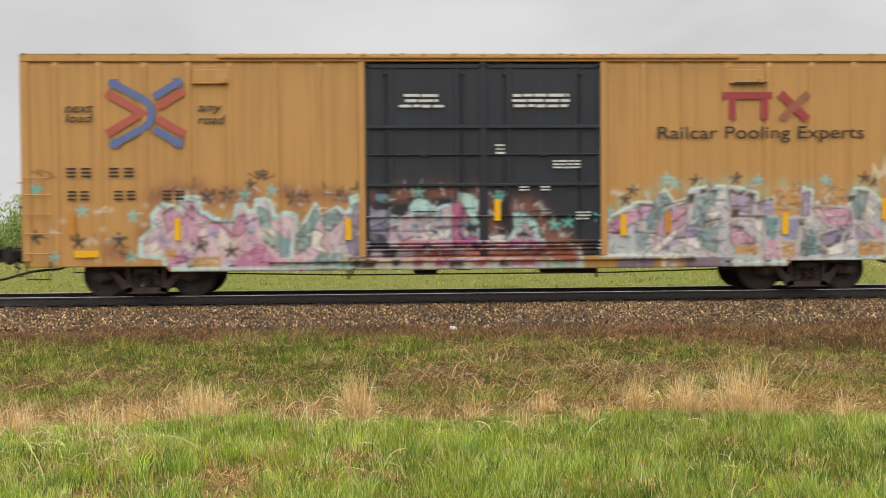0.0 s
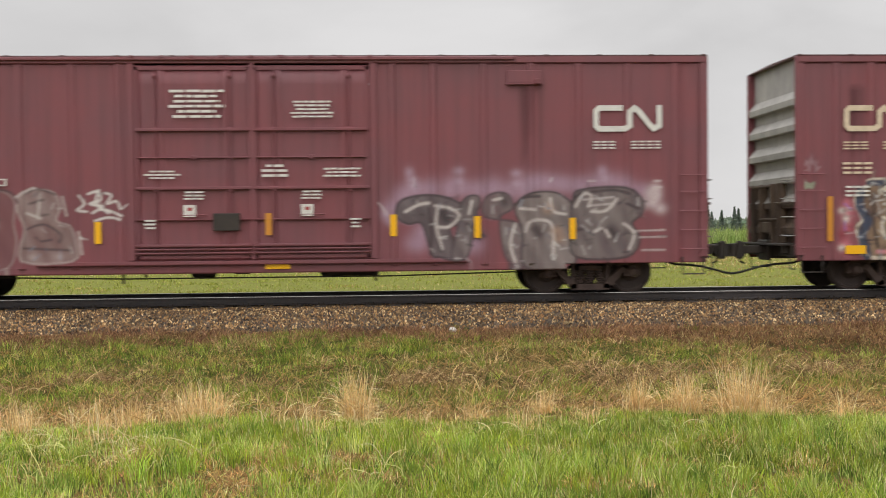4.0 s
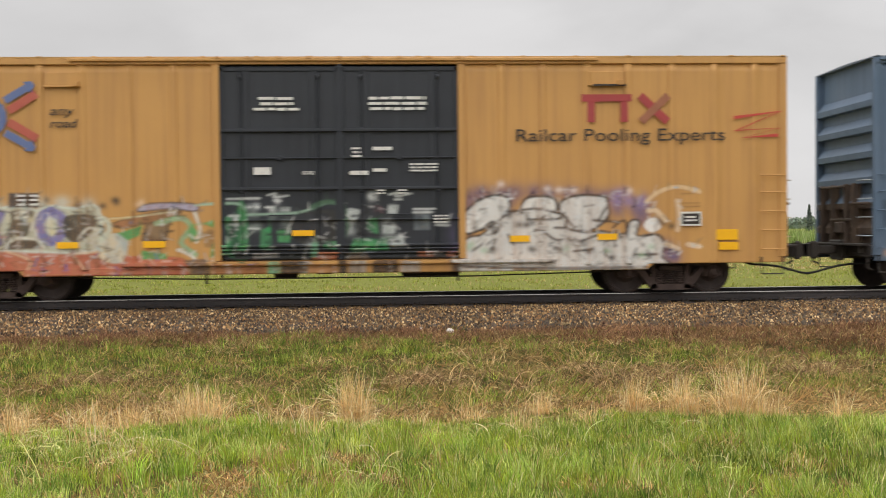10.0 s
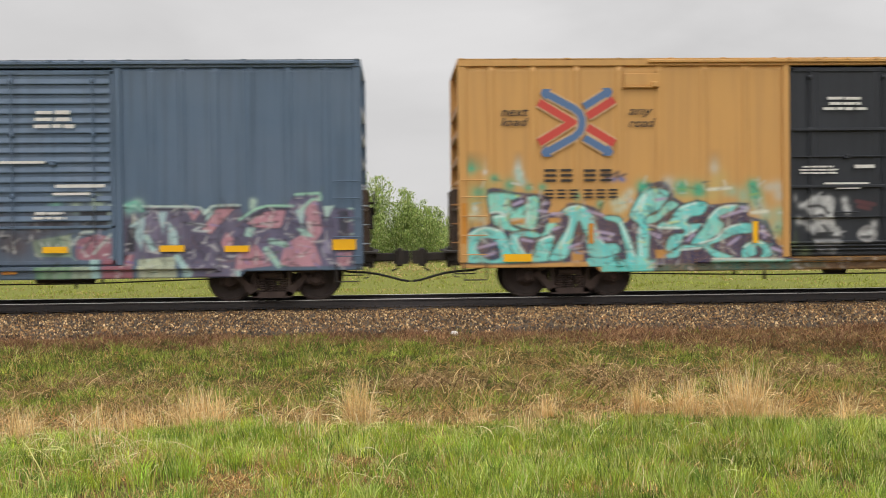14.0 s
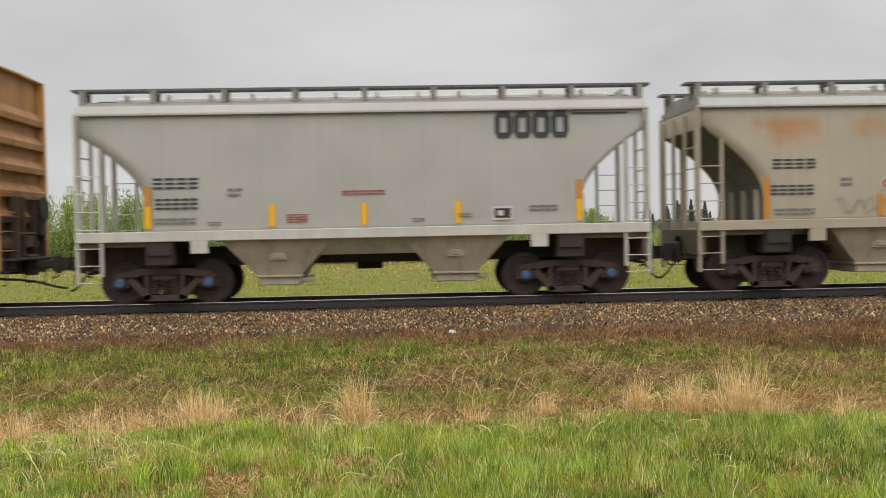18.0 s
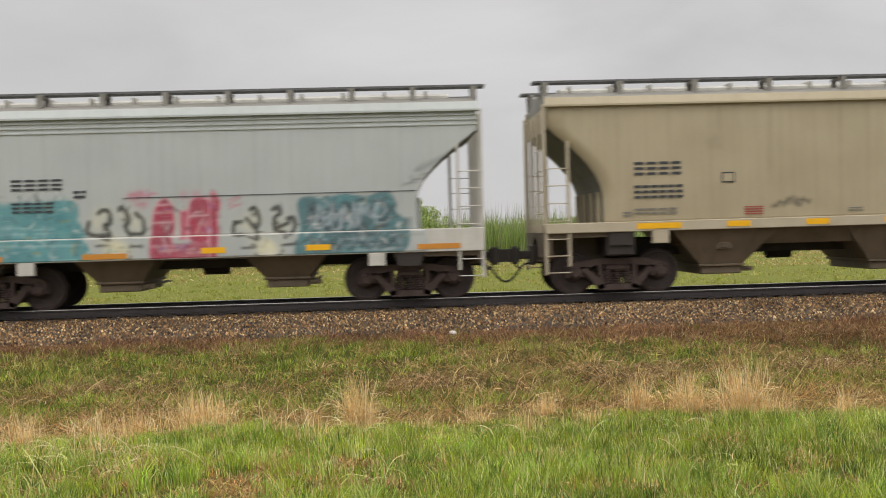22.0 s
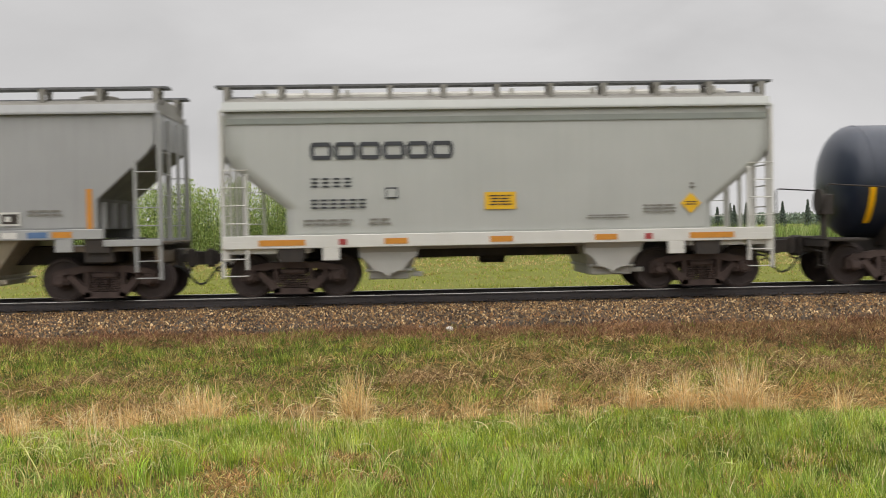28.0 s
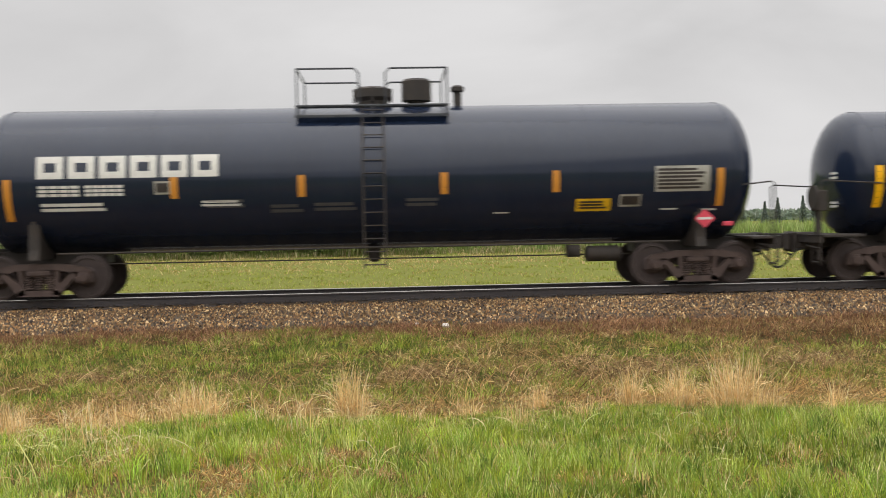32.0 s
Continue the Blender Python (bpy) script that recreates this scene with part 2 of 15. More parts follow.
def part(name, geo, material, parent, label="", smooth=None, at=None, kind=""):
    """One mesh under a thing or a part."""
    me = geo if isinstance(geo, bpy.types.Mesh) else geo.mesh(name, *(material if isinstance(material, (list, tuple)) else (material,)), smooth=smooth)
    ob = new(name, me)
    ob.parent = parent
    if at is not None:
        ob.matrix_basis = at
    return tagged(ob, label, kind=kind)


def quick_mesh(name, verts, quads, material, colours=None, attribute="tint"):
    """A large mesh from arrays; colours are one (r, g, b, a) a corner point."""
    me = bpy.data.meshes.new(name)
    loops = quads.reshape(-1)
    size = quads.shape[1]
    me.vertices.add(len(verts))
    me.vertices.foreach_set("co", np.asarray(verts, dtype=np.float32).reshape(-1))
    me.loops.add(len(loops))
    me.loops.foreach_set("vertex_index", loops.astype(np.int32))
    me.polygons.add(len(quads))
    me.polygons.foreach_set("loop_start", np.arange(0, len(loops), size, dtype=np.int32))
    me.update(calc_edges=True)
    if colours is not None:
        a = me.color_attributes.new(attribute, "FLOAT_COLOR", "POINT")
        a.data.foreach_set("color", np.asarray(colours, dtype=np.float32).reshape(-1))
        if attribute == "spray":
            c = me.attributes.new("spray_cover", "FLOAT", "POINT")
            c.data.foreach_set("value", np.ascontiguousarray(np.asarray(colours, dtype=np.float32)[:, 3]))
    me.materials.append(material)
    me.validate()
    return me


# ---- ground, track and field ----
PROFILE_Y = [-400, -60, -24, -18, -15, -12.2, -10.6, -8.0, -4.6, -3.5, -2.3, 2.3, 3.6, 5.0, 9.0, 40.0, 70.0, 3000.0]
PROFILE_Z = [-0.3, -0.3, -0.25, -0.26, -0.34, -0.62, -0.80, -0.86, -0.60, -0.555, -0.48, -0.48, -0.555, -0.62, -0.85, -0.85, -0.8, -0.8]


def ground_z(x, y):
    x, y = np.asarray(x, dtype=float), np.asarray(y, dtype=float)
    z = np.interp(y, PROFILE_Y, PROFILE_Z)
    bump = 0.035 * np.sin(x * 1.3 + 0.7 * y) + 0.03 * np.sin(x * 0.57 - 1.1 * y + 1.0) + 0.02 * np.sin(2.9 * x + 2.1 * y)
    return z + bump * np.clip((np.abs(y) - 3.4) / 2.0, 0, 1)


def graded(*spans):
    return np.unique(np.concatenate([np.linspace(a, b, n) for a, b, n in spans]))


gx = graded((-2500, -120, 10), (-120, -30, 20), (-30, 30, 121), (30, 120, 20), (120, 2500, 10))
gy = graded((-400, -30, 8), (-30, -2, 75), (-2, 12, 24), (12, 80, 24), (80, 3000, 12))
GX, GY = np.meshgrid(gx, gy)
GZ = ground_z(GX, GY)
idx = np.arange(GX.size).reshape(GX.shape)
quads = np.stack([idx[:-1, :-1], idx[:-1, 1:], idx[1:, 1:], idx[1:, :-1]], 2).reshape(-1, 4)


def soil():
    m = bpy.data.materials.new("grassy_soil")
    m.use_nodes = True
    nodes, links = m.node_tree.nodes, m.node_tree.links
    bsdf = nodes["Principled BSDF"]
    bsdf.inputs["Roughness"].default_value, bsdf.inputs["Specular IOR Level"].default_value = 0.95, 0.05
    geo = nodes.new("ShaderNodeNewGeometry")
    sep = nodes.new("ShaderNodeSeparateXYZ")
    links.new(geo.outputs["Position"], sep.inputs[0])
    big = nodes.new("ShaderNodeTexNoise")
    big.inputs["Scale"].default_value, big.inputs["Detail"].default_value = 0.55, 6.0
    links.new(geo.outputs["Position"], big.inputs["Vector"])
    fine = nodes.new("ShaderNodeTexNoise")
    fine.inputs["Scale"].default_value, fine.inputs["Detail"].default_value = 9.0, 5.0
    links.new(geo.outputs["Position"], fine.inputs["Vector"])
    # which strip of the verge: near lawn, straw in the ditch, mixed slope, dead weeds by the ballast, far field
    sway = nodes.new("ShaderNodeMath")
    sway.operation = "MULTIPLY_ADD"
    sway.inputs[1].default_value = 2.4
    links.new(big.outputs["Fac"], sway.inputs[0])
    links.new(sep.outputs["Y"], sway.inputs[2])
    strip = nodes.new("ShaderNodeMapRange")
    strip.inputs["From Min"].default_value, strip.inputs["From Max"].default_value = -19.0, 11.0
    links.new(sway.outputs[0], strip.inputs["Value"])
    ramp = nodes.new("ShaderNodeValToRGB")
    stops = [(0.0, lin("5a5c30")), (0.24, lin("5a5a30")), (0.29, lin("7a6a42")), (0.36, lin("665630")), (0.42, lin("484822")), (0.52, lin("444420")), (0.60, lin("5c4a2c")), (0.62, lin("645038")), (0.80, lin("5a4c38")), (0.86, lin("6c7034")), (1.0, lin("74783c"))]
    el = ramp.color_ramp.elements
    while len(el) < len(stops):
        el.new(0.5)
    for e, (at, c) in zip(el, stops):
        e.position, e.color = at, (*c, 1.0)
    links.new(strip.outputs[0], ramp.inputs[0])
    dark = nodes.new("ShaderNodeMix")
    dark.data_type, dark.blend_type = "RGBA", "MIX"
    fr = nodes.new("ShaderNodeMapRange")
    fr.inputs["From Min"].default_value, fr.inputs["From Max"].default_value, fr.inputs["To Max"].default_value = 0.4, 0.75, 0.55
    links.new(fine.outputs["Fac"], fr.inputs["Value"])
    links.new(fr.outputs[0], dark.inputs["Factor"])
    links.new(ramp.outputs[0], dark.inputs[6])
    dark.inputs[7].default_value = (*lin("4c4420"), 1.0)
    links.new(dark.outputs[2], bsdf.inputs["Base Color"])
    b = nodes.new("ShaderNodeBump")
    b.inputs["Strength"].default_value, b.inputs["Distance"].default_value = 0.8, 0.05
    links.new(fine.outputs["Fac"], b.inputs["Height"])
    links.new(b.outputs[0], bsdf.inputs["Normal"])
    return m


ground = new("ground", quick_mesh("ground", np.stack([GX, GY, GZ], 2).reshape(-1, 3), quads, soil()))
ground.data.shade_smooth()
tagged(ground, "grassy verge with a shallow ditch and a field behind", "ground", kind="structure")

# ballast bed: a bank of crushed stone with single stones on it
M_BALLAST = surface("crushed_ballast_stone", lin("5a4e40"), lin("3a332c"), 0.95, scale=14, fine=45, amount=0.9, bump=1.0)
g = Geo()
bed = [(-3.22, -0.60), (-3.0, -0.44), (-2.15, -0.235), (-1.2, -0.215), (1.2, -0.215), (2.15, -0.235), (3.0, -0.44), (3.22, -0.60)]
g.extrude_x(bed, -400, 400)
ballast = new("ballast_bed", g.mesh("ballast_bed", M_BALLAST))
tagged(ballast, "bank of tan and grey crushed stone under the track", "ballast", kind="structure")


LATTICE = np.random.default_rng(5).random((128, 128))


def patchy(x, y, k=1.0, ph=0.0):
    """Smooth random patches between 0 and 1, about 1 / k metres wide."""
    total, weight = 0.0, 0.0
    for size, w in ((1.0, 1.0), (2.3, 0.5), (5.1, 0.3)):
        u, v = np.asarray(x) * k * size + ph * 7.3 + 40, np.asarray(y) * k * size + ph * 3.1 + 40
        i, j = np.floor(u).astype(int), np.floor(v).astype(int)
        fu, fv = u - i, v - j
        fu, fv = fu * fu * (3 - 2 * fu), fv * fv * (3 - 2 * fv)
        i0, j0, i1, j1 = i % 128, j % 128, (i + 1) % 128, (j + 1) % 128
        total = total + w * ((LATTICE[i0, j0] * (1 - fu) + LATTICE[i1, j0] * fu) * (1 - fv) + (LATTICE[i0, j1] * (1 - fu) + LATTICE[i1, j1] * fu) * fv)
        weight += w
    return np.clip((total / weight - 0.5) * 1.7 + 0.5, 0, 1)


def stones(n, x0, x1, seed):
    """Loose stones on the bank's near shoulder and between the rails."""
    rng = np.random.default_rng(seed)
    cone = np.array([(1, 0, -0.6), (0, 1, -0.6), (-1, 0, -0.6), (0, -1, -0.6), (0.3, 0.2, 0.9), (-0.35, -0.15, 0.75)], dtype=float)
    tri = np.array([(0, 1, 4), (1, 2, 5), (1, 5, 4), (2, 3, 5), (3, 0, 4), (3, 4, 5)])
    x = rng.uniform(x0, x1, n)
    y = np.where(rng.random(n) < 0.86, rng.uniform(-3.25, -0.95, n), rng.uniform(-0.65, 2.6, n))
    z = np.interp(y, [p[0] for p in bed], [p[1] for p in bed])
    size = rng.uniform(0.014, 0.036, n) * np.where(rng.random(n) < 0.05, 1.5, 1.0)
    shape = rng.uniform(0.65, 1.25, (n, 6, 1)) * cone[None]
    a = rng.uniform(0, 6.28, n)
    ca, sa = np.cos(a)[:, None], np.sin(a)[:, None]
    px, py = shape[..., 0] * ca - shape[..., 1] * sa, shape[..., 0] * sa + shape[..., 1] * ca
    tilt = rng.uniform(-0.6, 0.6, n)[:, None]
    pz = shape[..., 2] * 0.8 + px * tilt
    v = np.stack([x[:, None] + px * size[:, None], y[:, None] + py * size[:, None], z[:, None] + 0.008 + pz * size[:, None]], 2)
    f = tri[None] + (np.arange(n) * 6)[:, None, None]
    shades = np.array([lin("977650"), lin("7a634a"), lin("ac8c62"), lin("5a5048"), lin("6a543e"), lin("443c38"), lin("c4aa80"), lin("85623f"), lin("54432f")])
    col = shades[rng.integers(0, len(shades), n)] * rng.uniform(0.30, 1.30, (n, 1)) * (0.72 + 0.50 * patchy(x, y, 1.6, 9.0))[:, None]
    cols = np.concatenate([np.repeat(col, 6, 0), np.ones((n * 6, 1))], 1)
    return v.reshape(-1, 3), f.reshape(-1, 3), cols


M_STONE = foliage("loose_stone", rough=0.9, through=0.0)
v, f, cols = stones(50000, -13, 14, 5)
ob = new("ballast_stones", quick_mesh("ballast_stones", v, f, M_STONE, cols))
tagged(ob, "loose tan, brown and grey ballast stones", "stones", kind="stuff")

# rails with head, web and foot
RAIL = [(-0.07, -0.172), (0.07, -0.172), (0.07, -0.158), (0.012, -0.140), (0.010, -0.045), (0.036, -0.036), (0.037, -0.008), (-0.037, -0.008), (-0.036, -0.036), (-0.010, -0.045), (-0.012, -0.140), (-0.07, -0.158)]
HEAD = [(-0.034, -0.009), (0.034, -0.009), (0.032, -0.002), (0.022, 0.0), (-0.022, 0.0), (-0.032, -0.002)]
for yy in (-0.7525, 0.7525):
    g = Geo()
    g.extrude_x([(y + yy, z) for y, z in RAIL], -400, 400)
    rail = new("rail", g.mesh("rail", M_RAIL))
    tagged(rail, "weathered steel rail with a bright running top", "rail", kind="structure", group="rails")
    part("running_top", Geo().extrude_x([(y + yy, z) for y, z in HEAD], -400, 400), M_RAILTOP, rail, "bright worn railhead")
ties = new("railway_ties")
tagged(ties, "dark creosoted wooden ties bedded in stone", "ties", kind="structure")
rest = Geo()
rr = random.Random(3)
for k in range(-130, 131):
    near = abs(k) < 31
    g = Geo() if near else rest
    x = k * 0.53 + rr.uniform(-0.02, 0.02)
    g.box(x - 0.115, x + 0.115, -1.30 + rr.uniform(-0.04, 0.04), 1.30, -0.38, -0.185 + rr.uniform(-0.012, 0.004), 0.01)
    for s in (-0.7525, 0.7525):
        g.box(x - 0.09, x + 0.09, s - 0.17, s + 0.17, -0.188, -0.166)
        for dx in (-0.05, 0.05):
            g.box(x + dx - 0.012, x + dx + 0.012, s - 0.11, s - 0.08, -0.17, -0.13)
    if near:
        part("tie", g, M_WOODTIE, ties)
part("far_ties", rest, M_WOODTIE, ties, "ties further along the track", kind="stuff")


# ---- grass ----
M_GRASS = foliage("grass_blades")


def blades(name, x, y, high, wide, colours, label, lean=0.5, seed=1, base=None, kink=0.0, wind=0.0, category="grass"):
    """Many single blades: each bends over to a tip. x and y are where they root."""
    rng = np.random.default_rng(seed)
    n = len(x)
    z = ground_z(x, y) - 0.02 if base is None else base
    a = rng.uniform(0, 2 * np.pi, n)
    ux, uy = np.cos(a), np.sin(a)
    face = rng.uniform(0, 2 * np.pi, n)
    wx, wy = np.cos(face) * wide / 2, np.sin(face) * wide / 2
    bend = high * lean * rng.uniform(0.1, 1.0, n)
    ox, oy = ux * bend + wind * high, uy * bend
    tip_drop = kink * high * rng.uniform(0, 1, n)
    rows = []
    for u, w in ((0.0, 1.0), (0.55, 0.85)):
        cx, cy, cz = x + ox * u ** 2, y + oy * u ** 2, z + high * u
        rows += [np.stack([cx - wx * w, cy - wy * w, cz], 1), np.stack([cx + wx * w, cy + wy * w, cz], 1)]
    rows.append(np.stack([x + ox, y + oy, z + high * (1 - 0.25 * lean) - tip_drop], 1))
    v = np.stack(rows, 1).reshape(-1, 3)
    k = np.arange(n)[:, None] * 5
    f = np.concatenate([k + np.array([[0, 1, 3]]), k + np.array([[0, 3, 2]]), k + np.array([[2, 3, 4]])])
    cols = np.concatenate([np.repeat(colours, 5, 0), np.ones((n * 5, 1))], 1)
    ob = new(name, quick_mesh(name, v, f, M_GRASS, cols))
    return tagged(ob, label, category, kind="stuff")


def shades_of(rng, n, palette, weights, spread=0.22):
    p = np.array(palette)
    w = np.array(weights, dtype=float)
    pick = rng.choice(len(p), n, p=w / w.sum())
    return p[pick] * rng.uniform(1 - spread, 1 + spread, (n, 1)) * rng.uniform(0.94, 1.06, (n, 3))


def clumped(rng, x, y, share, spread):
    """Draw a share of the roots together into tufts."""
    n = len(x)
    seeds = rng.integers(0, n, max(1, n // 45))
    pick = rng.random(n) < share
    to = seeds[rng.integers(0, len(seeds), n)]
    x = np.where(pick, x[to] + rng.normal(0, spread, n), x)
    y = np.where(pick, y[to] + rng.normal(0, spread, n), y)
    return x, y


G1, G2, STRAW, STRAW2, OLIVE_G = lin("a2b142"), lin("849838"), lin("d2b27e"), lin("b59866"), lin("5a7232")
rng = np.random.default_rng(11)

def strands(name, x, y, length, wide, colours, label, seed=1, steps=3, lean=0.4, droop=0.3, wander=0.3, az=None, category="grass"):
    """Thin tapering stems: each sets out at its lean from the upright, droops on the way and wanders sideways."""
    rng = np.random.default_rng(seed)
    n = len(x)
    z0 = ground_z(x, y)
    px, py, pz = np.array(x, dtype=float), np.array(y, dtype=float), z0 - 0.012
    az = rng.uniform(0, 2 * np.pi, n) if az is None else az + 0.0
    th = np.broadcast_to(np.asarray(lean, dtype=float), (n,)) * rng.uniform(0.3, 1.6, n)
    face = rng.uniform(0, 2 * np.pi, n)
    wx, wy = np.cos(face) * wide / 2, np.sin(face) * wide / 2
    rows = []
    for k in range(steps):
        w = 1.0 - 0.55 * k / steps
        up = 0.5 * wide * w * np.clip(th, 0, 1)
        rows += [np.stack([px - wx * w, py - wy * w, pz - up * 0.3], 1), np.stack([px + wx * w, py + wy * w, pz + up], 1)]
        px, py = px + length / steps * np.sin(th) * np.cos(az), py + length / steps * np.sin(th) * np.sin(az)
        pz = np.maximum(pz + length / steps * np.cos(th), z0 + 0.006)
        th = th + droop * rng.uniform(0.1, 1.9, n) / steps
        az = az + rng.normal(0, wander, n)
    rows.append(np.stack([px, py, pz], 1))
    m = 2 * steps + 1
    v = np.stack(rows, 1).reshape(-1, 3)
    k = np.arange(n)[:, None] * m
    tri = []
    for i in range(steps - 1):
        tri += [k + np.array([[2 * i, 2 * i + 1, 2 * i + 3]]), k + np.array([[2 * i, 2 * i + 3, 2 * i + 2]])]
    tri.append(k + np.array([[2 * steps - 2, 2 * steps - 1, 2 * steps]]))
    cols = np.concatenate([np.repeat(colours, m, 0), np.ones((n * m, 1))], 1)
    return tagged(new(name, quick_mesh(name, v, np.concatenate(tri), M_GRASS, cols)), label, category, kind="stuff")


def tufted(rng, count, each, x0, x1, y0, y1, radius):
    """Roots in tufts: place of every blade, its tuft, and the way out from the tuft's middle."""
    tx, ty = rng.uniform(x0, x1, count), rng.uniform(y0, y1, count)
    rad = radius * rng.uniform(0.4, 1.7, count)
    size = np.maximum(3, (each * rng.uniform(0.3, 1.8, count)).astype(int))
    k = np.repeat(np.arange(count), size)
    dx, dy = rng.normal(0, 1, len(k)) * rad[k], rng.normal(0, 1, len(k)) * rad[k]
    return tx[k] + dx, ty[k] + dy, k, np.arctan2(dy, dx) + rng.normal(0, 0.7, len(k)), tx, ty


# near lawn: tufts of fine blades, each tuft with a green of its own
LUSH, DEEP_G, PALE_G = lin("93ad4c"), lin("6c8c3c"), lin("b8c672")
x, y, k, out, tx, ty = tufted(rng, 9400, 26, -6.6, 7.2, -17.0, -11.6, 0.055)
nt = len(tx)
edge = np.clip((-ty - 12.2 + 1.0 * patchy(tx, ty, 0.9, 5)) / 0.9, 0, 1)
p, q = patchy(tx, ty, 1.1), patchy(tx, ty, 2.4, 3.0)
left = np.clip((1.5 - tx) / 4.0, 0, 1)
tone = shades_of(rng, nt, [LUSH, G1, DEEP_G, PALE_G, G2, OLIVE_G], [4.5, 3.5, 2.2, 2.0, 2.6, 1.4], 0.32) * (0.80 + 0.36 * p)[:, None] * (0.97 + 0.16 * left - 0.08 * np.clip(tx / 4.0, 0, 1))[:, None]
bare = np.clip((0.34 + 0.10 * left - q) / 0.10, 0, 1)
dry = rng.random(nt) < 0.07 + 0.30 * left + 0.75 * bare
tone[dry] = shades_of(rng, int(dry.sum()), [STRAW, STRAW2, lin("9c7f52"), lin("86684a")], [1.5, 2, 2, 1], 0.3)
tall = rng.uniform(0.09, 0.215, nt) * (0.62 + 0.6 * p) * (0.45 + 0.55 * edge) * np.where(dry, 0.6, 1.0)
keep = (rng.random(nt)[k] < 0.30 + 0.70 * edge[k]) & ((np.abs(x) < 0.47 * (y + 22.7) + 0.6) | (rng.random(len(x)) < 0.3))
x, y, k, out = x[keep], y[keep], k[keep], out[keep]
n = len(x)
stray = rng.random(n) < 0.11
col = tone[k] * rng.choice([0.70, 0.88, 1.04, 1.24, 1.55], (n, 1), p=[0.18, 0.22, 0.26, 0.2, 0.14]) * rng.uniform(0.92, 1.08, (n, 3)) * np.array([1.03, 0.97, 0.92])
col[stray] = shades_of(rng, int(stray.sum()), [lin("ece0b0"), lin("e0e29c"), lin("d8b886"), lin("d2da80")], [1.2, 1.4, 1.4, 2], 0.2)
strands("lawn_grass", x, y, tall[k] * rng.uniform(0.55, 1.25, n), rng.uniform(0.004, 0.009, n), col, "bright green spring grass on the near bank", 2, 2, np.where(dry[k], 0.8, 0.17), 0.75, 0.25, out)

# dead thatch lying flat between the tufts of the lawn: place, half width, half depth, strands
for i, (tx, ty, rx, ry, tn) in enumerate([(-3.6, -13.2, 0.9, 0.30, 420), (-2.5, -14.9, 0.45, 0.22, 300), (-3.2, -12.3, 0.8, 0.3, 300), (-1.75, -14.6, 0.35, 0.2, 240), (-1.0, -14.4, 0.3, 0.22, 230), (0.2, -13.9, 0.3, 0.18, 150), (1.15, -14.6, 0.28, 0.2, 190),
                                          (1.9, -15.3, 0.2, 0.2, 150), (2.75, -14.2, 0.25, 0.12, 110), (4.0, -13.6, 0.3, 0.15, 150), (4.4, -12.6, 0.45, 0.2, 190), (-0.2, -15.6, 0.35, 0.2, 180), (3.3, -12.6, 0.35, 0.15, 110), (-5.0, -13.0, 0.6, 0.5, 260)]):
    q = np.random.default_rng(800 + i)
    x, y = tx + q.normal(0, rx * 0.55, tn), ty + q.normal(0, ry * 0.55, tn)
    strands("lawn_thatch", x, y, q.uniform(0.08, 0.28, tn), q.uniform(0.004, 0.008, tn), shades_of(q, tn, [lin("c8a070"), lin("b48a60"), lin("96704e"), lin("dcc092")], [3, 3, 2, 1.3], 0.3), "tan dead thatch among the lawn grass", 820 + i, 4, 1.05, 0.35, 0.45)

# pale dead stems that rise from the lawn and bow over
n = 380
tx, ty = rng.uniform(-4.6, 4.6, 34), rng.uniform(-15.8, -12.0, 34)
w = np.clip(1.15 - 0.28 * tx, 0.1, 2.0)
pick = rng.choice(34, n, p=w / w.sum())
x, y = tx[pick] + rng.normal(0, 0.12, n), ty[pick] + rng.normal(0, 0.08, n)
strands("dry_grass", x, y, rng.uniform(0.18, 0.52, n), rng.uniform(0.005, 0.009, n), shades_of(rng, n, [lin("dcc890"), lin("d8d890"), lin("e8dcb0")], [2, 2, 1], 0.15), "pale dead grass stems bowed over in the lawn", 3, 8, 0.45, 2.0, 0.22)

# ditch and slope up to the track
def weed_edge(x):
    """Where the brown weeds by the ballast give way to grass."""
    return np.interp(x, [-7.0, -4.6, -1.8, 0.0, 3.5, 5.8, 7.8, 11.0], [-4.7, -4.3, -3.85, -4.1, -4.9, -5.6, -6.4, -6.8])


x, y, k, out, tx, ty = tufted(rng, 12500, 17, -10.2, 11.2, -12.4, -3.3, 0.07)
nt = len(tx)
p, q, w = patchy(tx * 0.6, ty, 0.7, 1.0), patchy(tx * 0.7, ty, 1.3, 4.0), patchy(tx, ty, 2.6, 6.0)
tone = shades_of(rng, nt, [lin("88963e"), lin("708036"), lin("a8b056"), lin("586a2e"), lin("9c884c")], [3.2, 3.2, 1.9, 2.0, 1.6], 0.36) * (0.82 + 0.42 * w)[:, None] * (1.0 + 0.14 * np.clip(-tx / 6.0, 0, 1))[:, None]
straw = np.clip(0.09 + 0.28 * np.clip((p - 0.58) / 0.08, 0, 1) + 0.42 * np.clip((q - 0.64 + 0.05 * np.clip(tx / 5, -1, 1)) / 0.07, 0, 1) + 0.72 * np.exp(-((ty + 10.55) / 0.95) ** 2)
                + 0.72 * np.exp(-((tx - 3.6) / 1.3) ** 2 - ((ty + 7.5) / 1.0) ** 2) + 0.6 * np.exp(-((tx + 4.3) / 1.0) ** 2 - ((ty + 7.4) / 0.6) ** 2) + 0.8 * np.exp(-((tx - 0.7) / 1.1) ** 2 - ((ty + 7.6) / 0.9) ** 2) + 0.4 * np.exp(-((tx - 6.6) / 1.1) ** 2 - ((ty + 7.3) / 0.9) ** 2), 0, 0.92)
brown = rng.random(nt) < straw
